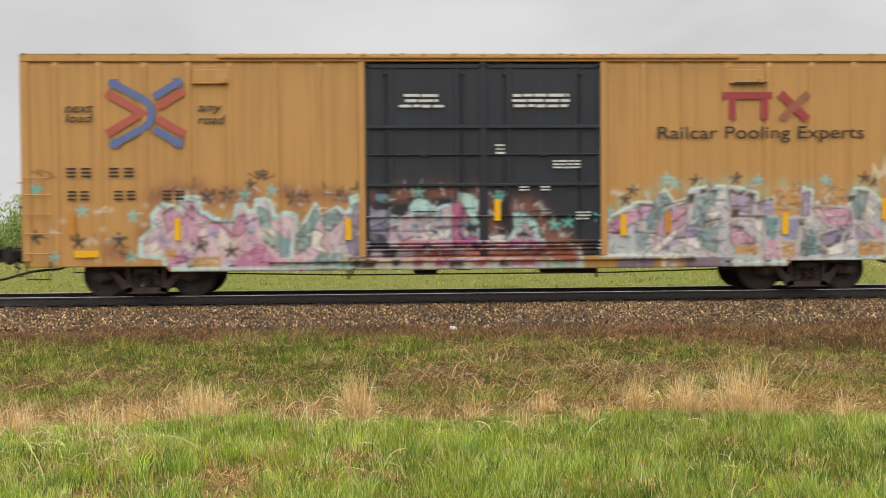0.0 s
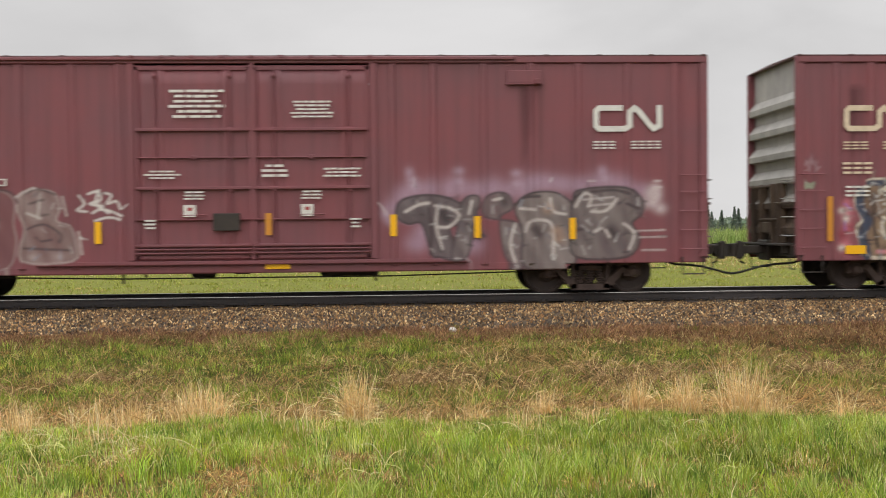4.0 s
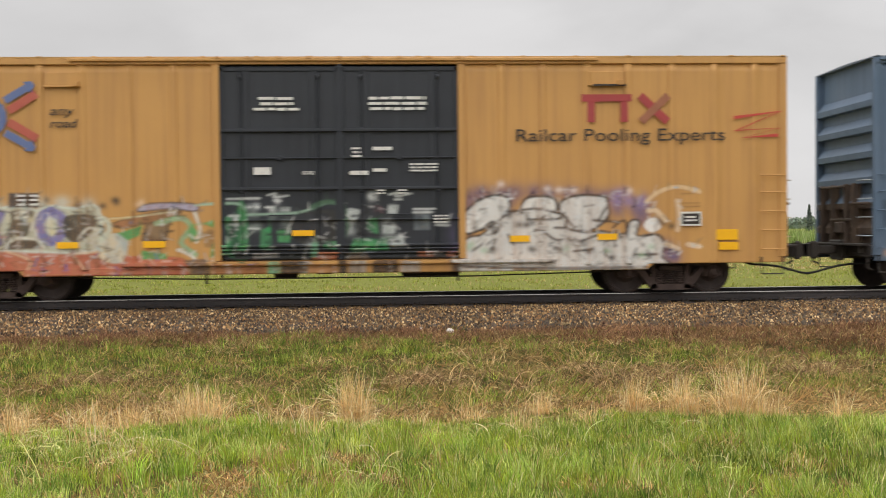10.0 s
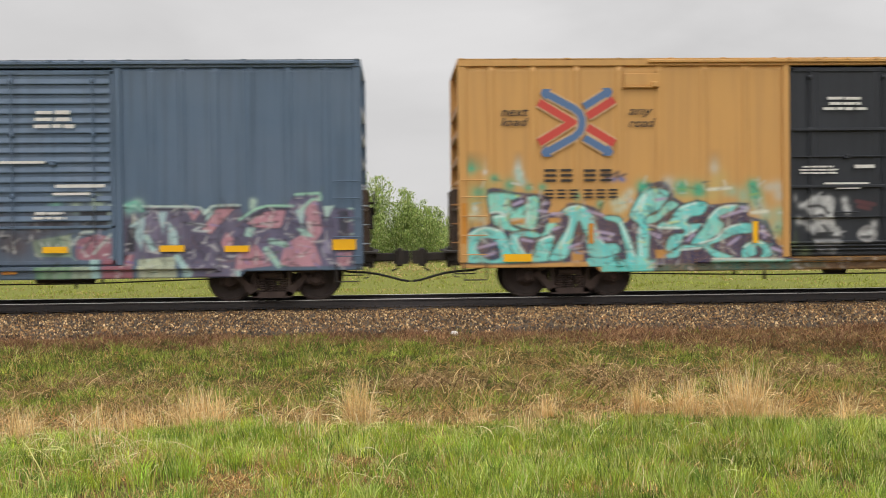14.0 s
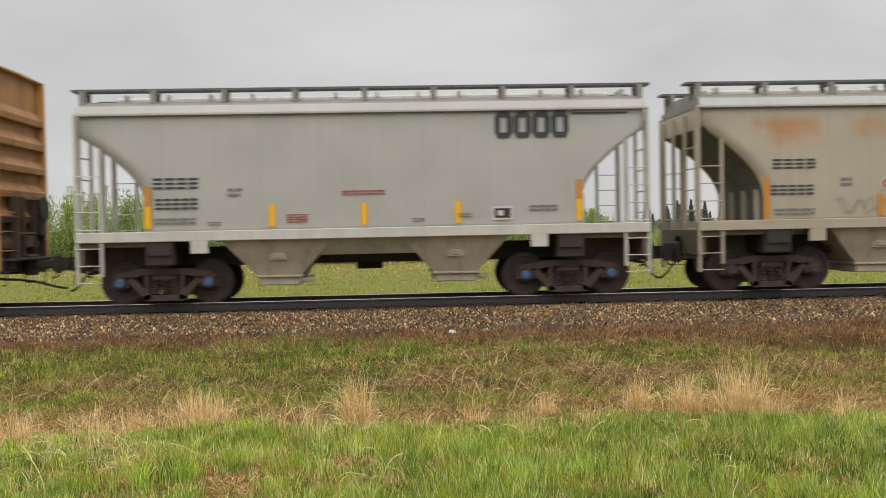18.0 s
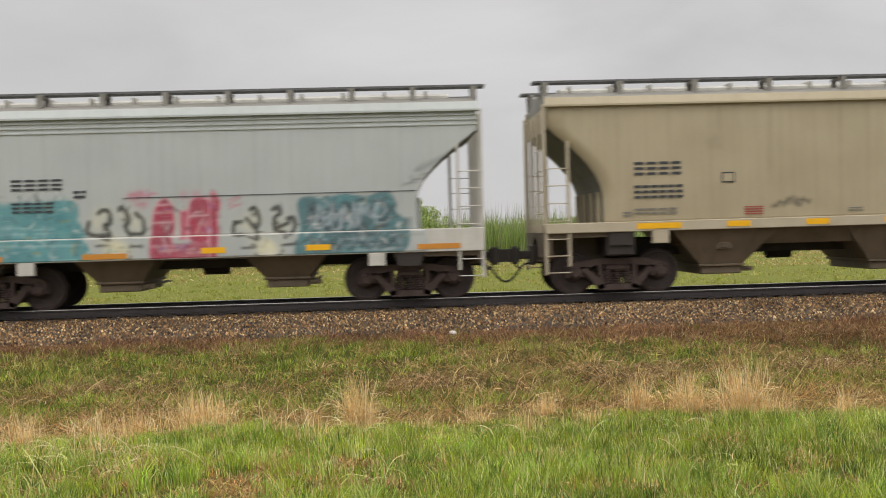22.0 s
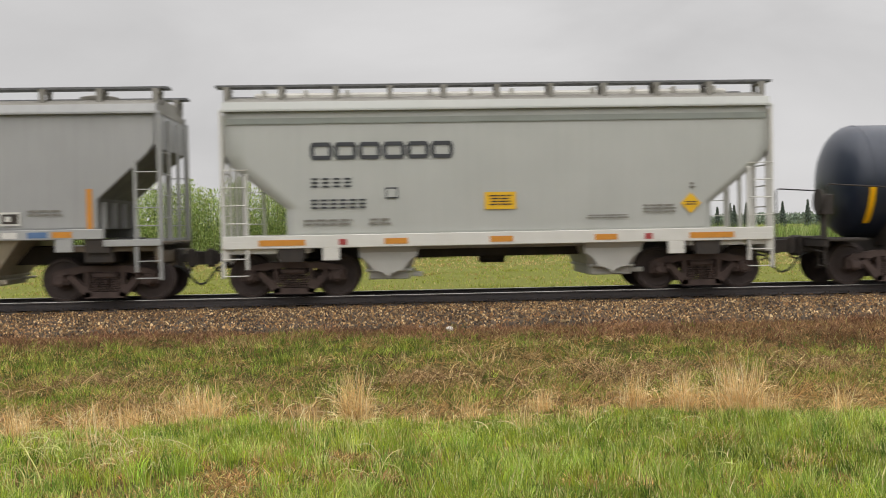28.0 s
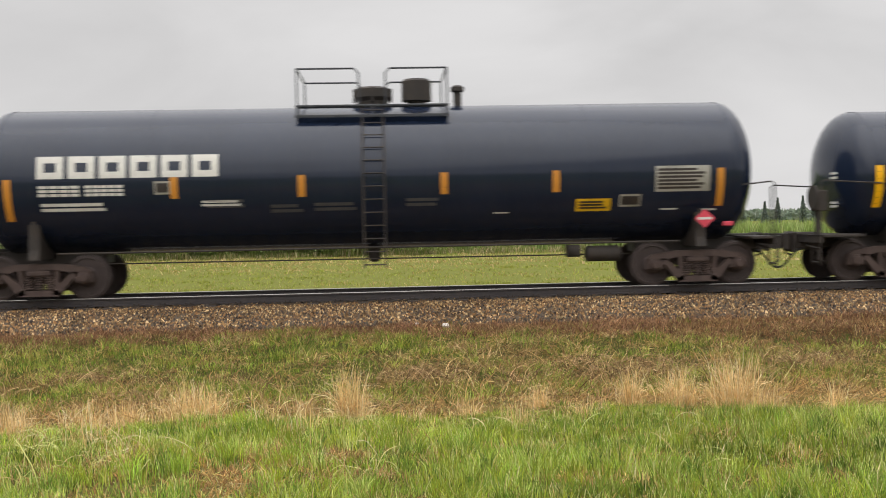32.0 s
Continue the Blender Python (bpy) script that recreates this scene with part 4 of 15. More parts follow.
# ---- sprayed paint: a small canvas over a car's side ----
class Canvas:
    def __init__(self, x0, x1, z0, z1, step=0.025):
        self.x0, self.z0, self.step = x0, z0, step
        self.w, self.h = int((x1 - x0) / step) + 2, int((z1 - z0) / step) + 2
        self.a = np.zeros((self.h, self.w, 4), dtype=np.float32)
        self.dice = random.Random(7)
        self.round = 0.5

    def window(self, xa, xb, za, zb):
        i0, i1 = max(0, int((xa - self.x0) / self.step)), min(self.w, int((xb - self.x0) / self.step) + 2)
        j0, j1 = max(0, int((za - self.z0) / self.step)), min(self.h, int((zb - self.z0) / self.step) + 2)
        if i1 <= i0 or j1 <= j0:
            return None
        X, Z = np.meshgrid(self.x0 + np.arange(i0, i1) * self.step, self.z0 + np.arange(j0, j1) * self.step)
        return (slice(j0, j1), slice(i0, i1)), X, Z

    def lay(self, where, colour, cover):
        old = self.a[where]
        ca = cover[..., None]
        alpha = ca + old[..., 3:4] * (1 - ca)
        rgb = (np.asarray(colour, dtype=np.float32) * ca + old[..., :3] * old[..., 3:4] * (1 - ca)) / np.maximum(alpha, 1e-4)
        self.a[where] = np.concatenate([rgb, alpha], axis=2)

    def spray(self, x, z, rx, rz, colour, strength=0.8):
        got = self.window(x - 2 * rx, x + 2 * rx, z - 2 * rz, z + 2 * rz)
        if got:
            where, X, Z = got
            self.lay(where, colour, strength * np.exp(-(((X - x) / rx) ** 2 + ((Z - z) / rz) ** 2) * 1.2))

    def puff(self, x, z, r, colour, strength=0.8):
        """A ragged burst of spray."""
        for _ in range(7):
            k = self.dice.uniform(0.2, 0.55)
            self.spray(x + self.dice.uniform(-r, r), z + self.dice.uniform(-r, r), r * k, r * k * self.dice.uniform(0.7, 1.5), colour, strength)

    def stroke(self, pts, width, colour, strength=1.0, soft=0.03, second=None, taper=1.0):
        """A line of paint; taper is the share of its width left at the end."""
        xs, zs = [p[0] for p in pts], [p[1] for p in pts]
        e = width / 2 + soft
        got = self.window(min(xs) - e, max(xs) + e, min(zs) - e, max(zs) + e)
        if not got:
            return
        where, X, Z = got
        cover = np.zeros(X.shape)
        n = len(pts) - 1
        for k, ((xa, za), (xb, zb)) in enumerate(zip(pts, pts[1:])):
            lx, lz = xb - xa, zb - za
            t = np.clip(((X - xa) * lx + (Z - za) * lz) / max(lx * lx + lz * lz, 1e-6), 0, 1)
            d = np.hypot(X - xa - t * lx, Z - za - t * lz)
            half = width / 2 * (1 + (taper - 1) * (k + t) / n)
            cover = np.maximum(cover, np.clip((half + soft - d) / (2 * soft), 0, 1))
        cover = cover * strength
        if second is None:
            self.lay(where, colour, cover)
        else:
            low, high = min(zs), max(zs)
            mixv = np.clip((Z - low) / max(high - low, 0.1) + 0.35 * np.sin(X * 5.1 + 2 * Z), 0, 1)[..., None]
            self.lay(where, np.asarray(colour) * mixv + np.asarray(second) * (1 - mixv), cover)

    def slab(self, x0, x1, z0, z1, colour, strength=1.0):
        got = self.window(x0, x1, z0, z1)
        if got:
            where, X, Z = got
            self.lay(where, colour, strength * ((X > x0) & (X < x1) & (Z > z0) & (Z < z1)))

    def star(self, x, z, r, colour):
        for k in range(5):
            a = 1.57 + k * 1.2566 + self.dice.uniform(-0.2, 0.2)
            self.stroke([(x, z), (x + r * math.cos(a), z + r * math.sin(a))], r * 0.42, colour, 0.95, 0.02)

    def scrawl(self, x0, x1, z0, z1, colour, width=0.045, n=14, strength=0.85):
        """A quick tag: one wandering thin line."""
        d = self.dice
        for _ in range(2):
            pts = [(x0 + (x1 - x0) * (i / n) + d.uniform(-0.06, 0.06), d.uniform(z0, z1)) for i in range(n)]
            self.stroke(pts, width, colour, strength, 0.02)

    def bent(self, pts, closed):
        """The points with curves between them, as round as the canvas's hand draws."""
        if self.round <= 0 or len(pts) < (5 if closed else 3):
            return list(pts) + ([pts[0]] if closed else [])
        n = len(pts)
        at = (lambda i: pts[i % n]) if closed else (lambda i: pts[min(max(i, 0), n - 1)])
        out = []
        for i in range(n if closed else n - 1):
            p, a, b, q = at(i - 1), at(i), at(i + 1), at(i + 2)
            for k in range(4):
                u = k / 4
                h = (2 * u ** 3 - 3 * u * u + 1, u ** 3 - 2 * u * u + u, -2 * u ** 3 + 3 * u * u, u ** 3 - u * u)
                out.append(tuple(h[0] * a[d] + h[1] * self.round * (b[d] - p[d]) + h[2] * b[d] + h[3] * self.round * (q[d] - a[d]) for d in (0, 1)))
        return out + [out[0] if closed else pts[-1]]

    def fill(self, colour, pts, second="", line="", edge=0.0, strength=0.97, soft=0.014):
        """A closed sprayed shape, in one or two tones, with an outline if wanted."""
        ring = self.bent(pts, True)
        xs, zs = [p[0] for p in ring], [p[1] for p in ring]
        e = edge + 0.05
        got = self.window(min(xs) - e, max(xs) + e, min(zs) - e, max(zs) + e)
        if not got:
            return
        where, X, Z = got
        inside, far = np.zeros(X.shape, dtype=bool), np.full(X.shape, 9.0)
        for (xa, za), (xb, zb) in zip(ring, ring[1:]):
            lx, lz = xb - xa, zb - za
            t = np.clip(((X - xa) * lx + (Z - za) * lz) / max(lx * lx + lz * lz, 1e-9), 0, 1)
            far = np.minimum(far, np.hypot(X - xa - t * lx, Z - za - t * lz))
            if za != zb:
                inside ^= ((za > Z) != (zb > Z)) & (X < xa + (Z - za) * lx / lz)
        deep = np.where(inside, far, -far)
        one = np.asarray(lin(colour))
        if second:
            m = np.clip(0.5 + 0.45 * np.sin(3.7 * X + 1.3 * Z + 2.0 * xs[0]) * np.sin(4.3 * Z - 1.1 * X + zs[0]) + 0.25 * np.sin(17 * X + 9 * Z), 0, 1)[..., None]
            one = one * m + np.asarray(lin(second)) * (1 - m)
        self.lay(where, one, strength * np.clip((deep + soft) / (2 * soft), 0, 1))
        if line:
            self.lay(where, lin(line), min(1.0, strength + 0.05) * np.clip((edge / 2 + soft - np.abs(deep)) / (2 * soft), 0, 1))

    def line(self, colour, width, pts, strength=0.95):
        """One sprayed line."""
        self.stroke(self.bent(pts, False), width, lin(colour), strength, 0.016)

    def scuffed(self, n, seed=3, top=2.6):
        """Small overspray, cut lines and chips on what is painted so far."""
        d = random.Random(seed)
        x1 = self.x0 + self.w * self.step
        for _ in range(n):
            x, z = d.uniform(self.x0, x1), d.uniform(self.z0 + 0.1, top)
            i, j = int((x - self.x0) / self.step), int((z - self.z0) / self.step)
            if not (0 <= i < self.w and 0 <= j < self.h) or self.a[j, i, 3] < 0.6:
                continue
            here = self.a[j, i, :3].copy()
            kind = d.random()
            tone = here * d.uniform(0.2, 0.5) if kind < 0.5 else here + (np.array(W_) - here) * d.uniform(0.5, 0.9) if kind < 0.85 else here[::-1]
            a, far = d.choice([0.0, 0.15, -0.2, 1.2, 1.6, 1.9, -0.7, 0.7]), d.uniform(0.05, 0.2)
            self.stroke([(x, z), (x + far * math.cos(a), z + far * math.sin(a))], d.uniform(0.018, 0.05), tone, d.uniform(0.55, 0.9), 0.012, None, d.uniform(0.3, 1.0))

    def dots(self, colour, r, pts, strength=0.8):
        """Soft blobs of spray."""
        for x, z in pts:
            k = self.dice.uniform(0.85, 1.2)
            self.spray(x, z, r * k, r / k, lin(colour), strength)

    def sample(self, x, z):
        """Colour and cover at places on the side; nothing beyond the canvas's upper edge."""
        self.a[-2:] = 0.0
        i = np.clip((np.asarray(x) - self.x0) / self.step, 0, self.w - 1.01)
        j = np.clip((np.asarray(z) - self.z0) / self.step, 0, self.h - 1.01)
        i0, j0 = i.astype(int), j.astype(int)
        u, v = (i - i0)[..., None], (j - j0)[..., None]
        a = self.a
        return (a[j0, i0] * (1 - u) + a[j0, i0 + 1] * u) * (1 - v) + (a[j0 + 1, i0] * (1 - u) + a[j0 + 1, i0 + 1] * u) * v


def sheet(name, left, right, z0, z1, depth, material, parent, canvas=None, step_x=0.04, step_z=0.03, ribs=(), rib=0.035, rib_w=0.1, dense_to=None, thick=0.05, flip=False, label=""):
    """A car's side sheet with pressed ribs. left and right give x at a height; depth gives y at a height (towards the track's near side)."""
    top = dense_to if dense_to is not None else z1
    if canvas is None:
        step_x, zs = 99.0, np.array([z0, z1])
    else:
        zs = np.arange(z0, top, step_z)
        zs = np.concatenate([zs[zs < 2.74], zs[zs >= 2.74][::5], np.arange(top, z1, 0.4), [z1]])
    a, b = left(z1), right(z1)
    us = [0.0, 1.0]
    if canvas is not None:
        fine = np.linspace(0, 1, max(2, int((b - a) / step_x)))
        painted = canvas.a[..., 3].max(0)
        col = np.clip(((a + fine * (b - a)) - canvas.x0) / canvas.step, 0, canvas.w - 1).astype(int)
        keep = np.zeros(len(fine), dtype=bool)
        for shift in (-6, -3, 0, 3, 6):
            keep |= painted[np.clip(col + shift, 0, canvas.w - 1)] > 0.03
        keep[::8] = True
        keep[-1] = True
        us = list(fine[keep])
    marks = []
    for r in ribs:
        for off in (-rib_w / 2 - 0.02, -rib_w / 2, rib_w / 2, rib_w / 2 + 0.02):
            marks.append((r + off - a) / (b - a))
    us = np.array(sorted(set([round(float(u), 5) for u in us] + [round(m, 5) for m in marks if 0 < m < 1])))
    if canvas is None and len(zs) == 2 and abs(left(z0) - a) > 0.01:
        zs = np.linspace(z0, z1, 12)
    L, Rr = np.array([left(z) for z in zs]), np.array([right(z) for z in zs])
    X = L[:, None] + (Rr - L)[:, None] * us[None, :]
    Z = np.repeat(zs[:, None], len(us), 1)
    Y = np.repeat(np.array([depth(z) for z in zs])[:, None], len(us), 1)
    for r in ribs:
        out = np.clip((rib_w / 2 + 0.02 - np.abs(X - r)) / 0.02, 0, 1) * rib
        Y = Y - out
    n, k = X.shape
    sgn = -1.0 if flip else 1.0
    front = np.stack([X, Y * sgn, Z], 2).reshape(-1, 3)
    idx = np.arange(n * k).reshape(n, k)
    q = np.stack([idx[:-1, :-1], idx[:-1, 1:], idx[1:, 1:], idx[1:, :-1]], 2).reshape(-1, 4)
    # the back of the sheet and its rim
    edge = np.concatenate([idx[0, :], idx[1:, -1], idx[-1, -2::-1], idx[-2:0:-1, 0]])
    behind = front[edge].copy()
    behind[:, 1] += thick * sgn
    m = len(edge)
    ring = np.arange(m) + n * k
    rim = np.stack([edge, ring, np.roll(ring, -1), np.roll(edge, -1)], 1)
    verts, quads = np.concatenate([front, behind]), np.concatenate([q, rim])
    if flip:
        quads = quads[:, ::-1]
    colours = None
    if canvas is not None:
        colours = np.concatenate([canvas.sample(X, Z).reshape(-1, 4), np.zeros((m, 4))])
    me = quick_mesh(name, verts, quads, material, colours, "spray")
    return part(name, me, None, parent, label)


# ---- running gear, shared by all cars ----
WHEEL_R = 0.457


def wheelset_mesh(cap):
    g = Geo()
    for s in (-1, 1):
        prof = [(0.66, 0.10), (0.665, 0.16), (0.70, 0.20), (0.70, 0.36), (0.675, 0.40), (0.675, 0.487), (0.705, 0.485), (0.715, 0.459), (0.80, 0.452), (0.805, 0.40), (0.775, 0.385),
                (0.765, 0.22), (0.81, 0.15), (0.81, 0.08)]
        g.lathe([(s * a, r) for a, r in prof], (0, 0, 0), "y", 32)
        g.lathe([(s * 0.81, 0.08), (s * 0.90, 0.08), (s * 0.90, 0.115), (s * 1.14, 0.10), (s * 1.165, 0.07)], (0, 0, 0), "y", 12, 1)
    g.lathe([(-0.7, 0.085), (0.7, 0.085)], (0, 0, 0), "y", 12)
    return g.mesh("wheelset", M_WHEEL, cap, smooth=35)


def side_frame_mesh(base):
    g = Geo()
    y0, y1 = -1.08, -0.93
    h = base / 2
    # arched top chord down to the bearing boxes, slanting arms, lower chord, spring window
    g.prism([(-h - 0.17, 0.60), (-h - 0.06, 0.68), (-0.46, 0.76), (0.46, 0.76), (h + 0.06, 0.68), (h + 0.17, 0.60), (h + 0.15, 0.52), (h - 0.16, 0.55), (0.40, 0.63), (-0.40, 0.63), (-h + 0.16, 0.55), (-h - 0.15, 0.52)], y0, y1)
    for s in (-1, 1):
        g.prism([(s * (h - 0.22), 0.60), (s * (h - 0.10), 0.58), (s * 0.42, 0.10), (s * 0.28, 0.12), (s * 0.30, 0.24)][::s], y0, y1)
        g.prism([(s * 0.33, 0.64), (s * 0.42, 0.64), (s * 0.40, 0.18), (s * 0.31, 0.18)][::s], y0 + 0.01, y1 - 0.01)
        g.lathe([(y0 - 0.045, 0.06), (y0 - 0.04, 0.12), (y0, 0.14), (y1 + 0.03, 0.15)], (s * h, 0, 0.457), "y", 16)
        g.box(s * h - 0.19, s * h - 0.12, y0, y1, 0.36, 0.60, 0.01)
        g.box(s * h + 0.12, s * h + 0.18, y0, y1, 0.36, 0.60, 0.01)
    g.prism([(-0.40, 0.08), (0.40, 0.08), (0.45, 0.15), (0.38, 0.21), (-0.38, 0.21), (-0.45, 0.15)], y0, y1)
    return g.mesh("side_frame", M_TRUCK, smooth=30)


def spring_mesh():
    g = Geo()
    for sx in (-0.21, 0.0, 0.21):
        pts = [(sx + 0.085 * math.cos(a * 0.75), -1.0 + 0.085 * math.sin(a * 0.75), 0.21 + 0.0058 * a) for a in range(0, 50)]
        g.tube(pts, 0.021, 5)
    return g.mesh("spring_nest", M_TRUCK, smooth=40)


def bolster_mesh():
    g = Geo()
    g.box(-0.26, 0.26, -1.12, 1.12, 0.50, 0.62, 0.03)
    g.box(-0.16, 0.16, -0.6, 0.6, 0.40, 0.52, 0.03)
    g.lathe([(0.62, 0.2), (0.80, 0.2)], (0, 0, 0), "z", 16)
    for s in (-1, 1):
        g.tube([(s * 0.50, -0.72, 0.33), (s * 0.50, 0.72, 0.33)], 0.05, 8)
        for e in (-1, 1):
            g.box(s * 0.47 - 0.05, s * 0.47 + 0.05, e * 0.76 - 0.06, e * 0.76 + 0.06, 0.25, 0.55, 0.01)
    return g.mesh("truck", M_TRUCK, smooth=30)


BASE = 1.84
ME_SIDE, ME_SPRING, ME_BOLSTER = side_frame_mesh(BASE), spring_mesh(), bolster_mesh()
ME_WHEELS, ME_WHEELS_BLUE = wheelset_mesh(M_TRUCK), wheelset_mesh(M_BLUECAP)
WHEELSETS = []


def truck(car, x, wheels=None):
    t = part("truck", ME_BOLSTER, None, car, "rusty cast steel freight truck", at=pose(x, 0, 0))
    for turn in (0, 180):
        part("side_frame", ME_SIDE, None, t, at=pose(0, 0, 0, 0, 0, turn))
        part("spring_nest", ME_SPRING, None, t, at=pose(0, 0, 0, 0, 0, turn))
    for s in (-1, 1):
        w = part("wheelset", wheels or ME_WHEELS, None, t, "dark steel wheels on one axle", at=pose(s * BASE / 2, 0, WHEEL_R))
        WHEELSETS.append((w, s * BASE / 2))
    return t


def coupler(car, back, face, s, long_hose=False, z=0.88):
    """Draft box, shank and knuckle; back is the car's end, face the plane where two knuckles meet, s the way they point."""
    lo_hi = lambda p, q: (min(s * p, s * q), max(s * p, s * q))
    g = Geo()
    g.box(*lo_hi(back - 0.6, back), -0.24, 0.24, z - 0.2, z + 0.2, 0.03)
    g.box(*lo_hi(back, back + 0.1), -0.30, 0.30, z - 0.24, z + 0.22, 0.03)
    g.box(*lo_hi(back, face - 0.2), -0.09, 0.09, z - 0.09, z + 0.09, 0.02)
    k = s * (face - 0.30)
    g.prism([(k - s * 0.05, z - 0.15), (k + s * 0.28, z - 0.15), (k + s * 0.31, z - 0.05), (k + s * 0.31, z + 0.13), (k - s * 0.05, z + 0.15)][::s], -0.17, 0.16)
    g.box(min(k, k + s * 0.16), max(k, k + s * 0.16), -0.24, -0.12, z - 0.2, z + 0.2, 0.03)
    g.tube([(k + s * 0.02, 0, z + 0.15), (k + s * 0.02, 0, z - 0.26), (k - s * 0.1, 0, z - 0.31)], 0.025, 6)
    part("coupler", g, M_UNDER, car, "black cast steel knuckle coupler", smooth=30)
    g = Geo()
    b = s * back
    g.tube([(b - s * 0.1, -0.35, z - 0.05), (b - s * 0.02, -0.9, z - 0.1), (b + s * 0.02, -1.42, z - 0.12), (b + s * 0.02, -1.45, z - 0.38), (b - s * 0.08, -1.45, z - 0.40)], 0.016, 6)
    part("uncoupling_lever", g, M_UNDER, car)
    g = Geo()
    pts = []
    if long_hose:
        shape = [(1.75, 0.10), (1.35, -0.04), (1.0, -0.06), (0.7, -0.10), (0.4, -0.18), (0.2, -0.24), (0.0, -0.27)]
        z1, r = z - 0.26, 0.026
    else:
        shape = [(0.58, 0.10), (0.42, 0.06), (0.30, -0.06), (0.2, -0.20), (0.1, -0.29), (0.0, -0.32)]
        z1, r = z - 0.26, 0.024
    g.tube([(s * (face - u), -0.36 + 0.1 * (1 - u), z1 + v) for u, v in shape], r, 8)
    part("air_hose", g, M_RUBBER, car, "black rubber air brake hose hanging slack", smooth=50)


def ladder(car, x0, x1, zs, y, material, r=0.013, name="rung"):
    """Single rungs at the heights given, on the side at y."""
    s = -1 if y < 0 else 1
    for z in zs:
        g = Geo().tube([(x0, y - s * 0.06, z), (x0, y, z), (x1, y, z), (x1, y - s * 0.06, z)], r, 5)
        part(name, g, material, car)


def bars(car, x0, z0, x1, z1, rows, y, material, name="stencil", ragged=0.0, seed=3, label=""):
    """Small print that cannot be read: rows of plain bars on the side at y."""
    d = random.Random(seed)
    g = Geo()
    pitch = (z1 - z0) / rows
    for i in range(rows):
        zc = z0 + pitch * (i + 0.5)
        cut = d.uniform(0, ragged) * (x1 - x0) / 2
        xa, t = x0 + cut, pitch * (0.33 if rows == 1 else 0.29)
        if rows == 1:
            g.box(xa, x1 - cut, y, y + 0.003, zc - t, zc + t)
        while rows > 1 and xa < x1 - cut - 0.02:
            xb = min(xa + pitch * d.uniform(1.2, 3.2), x1 - cut)
            g.box(xa, xb, y, y + 0.003, zc - t * d.uniform(0.75, 1.0), zc + t * d.uniform(0.75, 1.0))
            xa = xb + pitch * d.uniform(0.25, 0.4)
    return part(name, g, material, car, label, kind="stuff" if rows > 1 else "")


def mark_bar(x, b, y, z0, high):
    """One character as three plain bars."""
    g = Geo()
    for k in (0.0, 0.41, 0.82):
        g.box(x, b, y, y + 0.003, z0 + high * k, z0 + high * (k + 0.2))
    return g


def blocks(car, x0, z0, high, wide, count, y, material, gap=0.22, name="mark_bar", label=""):
    """Marks and numbers of the car: a plain bar for each character."""
    for i in range(count):
        x = x0 + i * wide * (1 + gap)
        part(name, mark_bar(x, x + wide, y, z0, high), material, car, label)


def lettering(car, words, x0, z0, x1, high, y, material, bold=0.002, lean=0.0, label=""):
    """Readable words in the built-in font, stretched to the width they have."""
    cu = bpy.data.curves.new("lettering", "FONT")
    cu.body, cu.size, cu.offset, cu.extrude, cu.shear = words, 1.0, bold / max(high, 0.01), 0.0, lean
    tmp = bpy.data.objects.new("lettering", cu)
    me = bpy.data.meshes.new_from_object(tmp)
    bpy.data.objects.remove(tmp)
    me.name = "lettering"
    co = np.array([v.co[:] for v in me.vertices])
    lo, hi = co.min(0), co.max(0)
    out = np.zeros_like(co)
    out[:, 0] = x0 + (co[:, 0] - lo[0]) / (hi[0] - lo[0]) * (x1 - x0)
    out[:, 2] = z0 + (co[:, 1] - lo[1]) / (hi[1] - lo[1]) * high
    out[:, 1] = y
    # one part for each word: the widest gaps lie between words
    faces = [list(p.vertices) for p in me.polygons]
    lefts = np.array([out[f, 0].min() for f in faces])
    rights = np.array([out[f, 0].max() for f in faces])
    order = np.argsort(lefts)
    reach = np.maximum.accumulate(rights[order])
    gaps = lefts[order][1:] - reach[:-1]
    cuts = sorted(order_x for _, order_x in sorted(zip(gaps, lefts[order][1:]), reverse=True)[:words.count(" ")])
    for k in range(len(cuts) + 1):
        mine = [f for f, x in zip(faces, lefts) if (k == 0 or x >= cuts[k - 1] - 1e-6) and (k == len(cuts) or x < cuts[k] - 1e-6)]
        used = sorted({i for f in mine for i in f})
        at = {i: n for n, i in enumerate(used)}
        word = bpy.data.meshes.new("lettering")
        word.from_pydata([tuple(out[i]) for i in used], [], [[at[i] for i in f] for f in mine])
        word.materials.append(material)
        part("lettering", word, None, car, label)
    bpy.data.meshes.remove(me)


def reflector(car, x, z, y, wide=0.13, high=0.45, fresh=True):
    part("reflector", Geo().box(x - wide / 2, x + wide / 2, y, y + 0.004, z - high / 2, z + high / 2), M_REFLECT if fresh else M_REFLECT_OLD, car,
         "bright yellow reflective strip" if fresh else "faded orange reflective strip")


def new_car(name, x, label, category):
    car = new(name)
    car.empty_display_size = 0.5
    car.matrix_basis = pose(x, 0, 0)
    tagged(car, label, category, "cars of the freight train")
    CARS.append((car, x))
    return car


CARS = []

# ---- boxcars ----
EAVE, FLOOR = 5.02, 1.06
FACE = -1.47


def logo(car, polys, material, y=-1.512, name="logo", label=""):
    """Flat painted shapes on the side, each one a part."""
    for i, p in enumerate(polys):
        part(name, Geo().prism(p, y - 0.002 * (i % 2), y + 0.003), material, car, label)


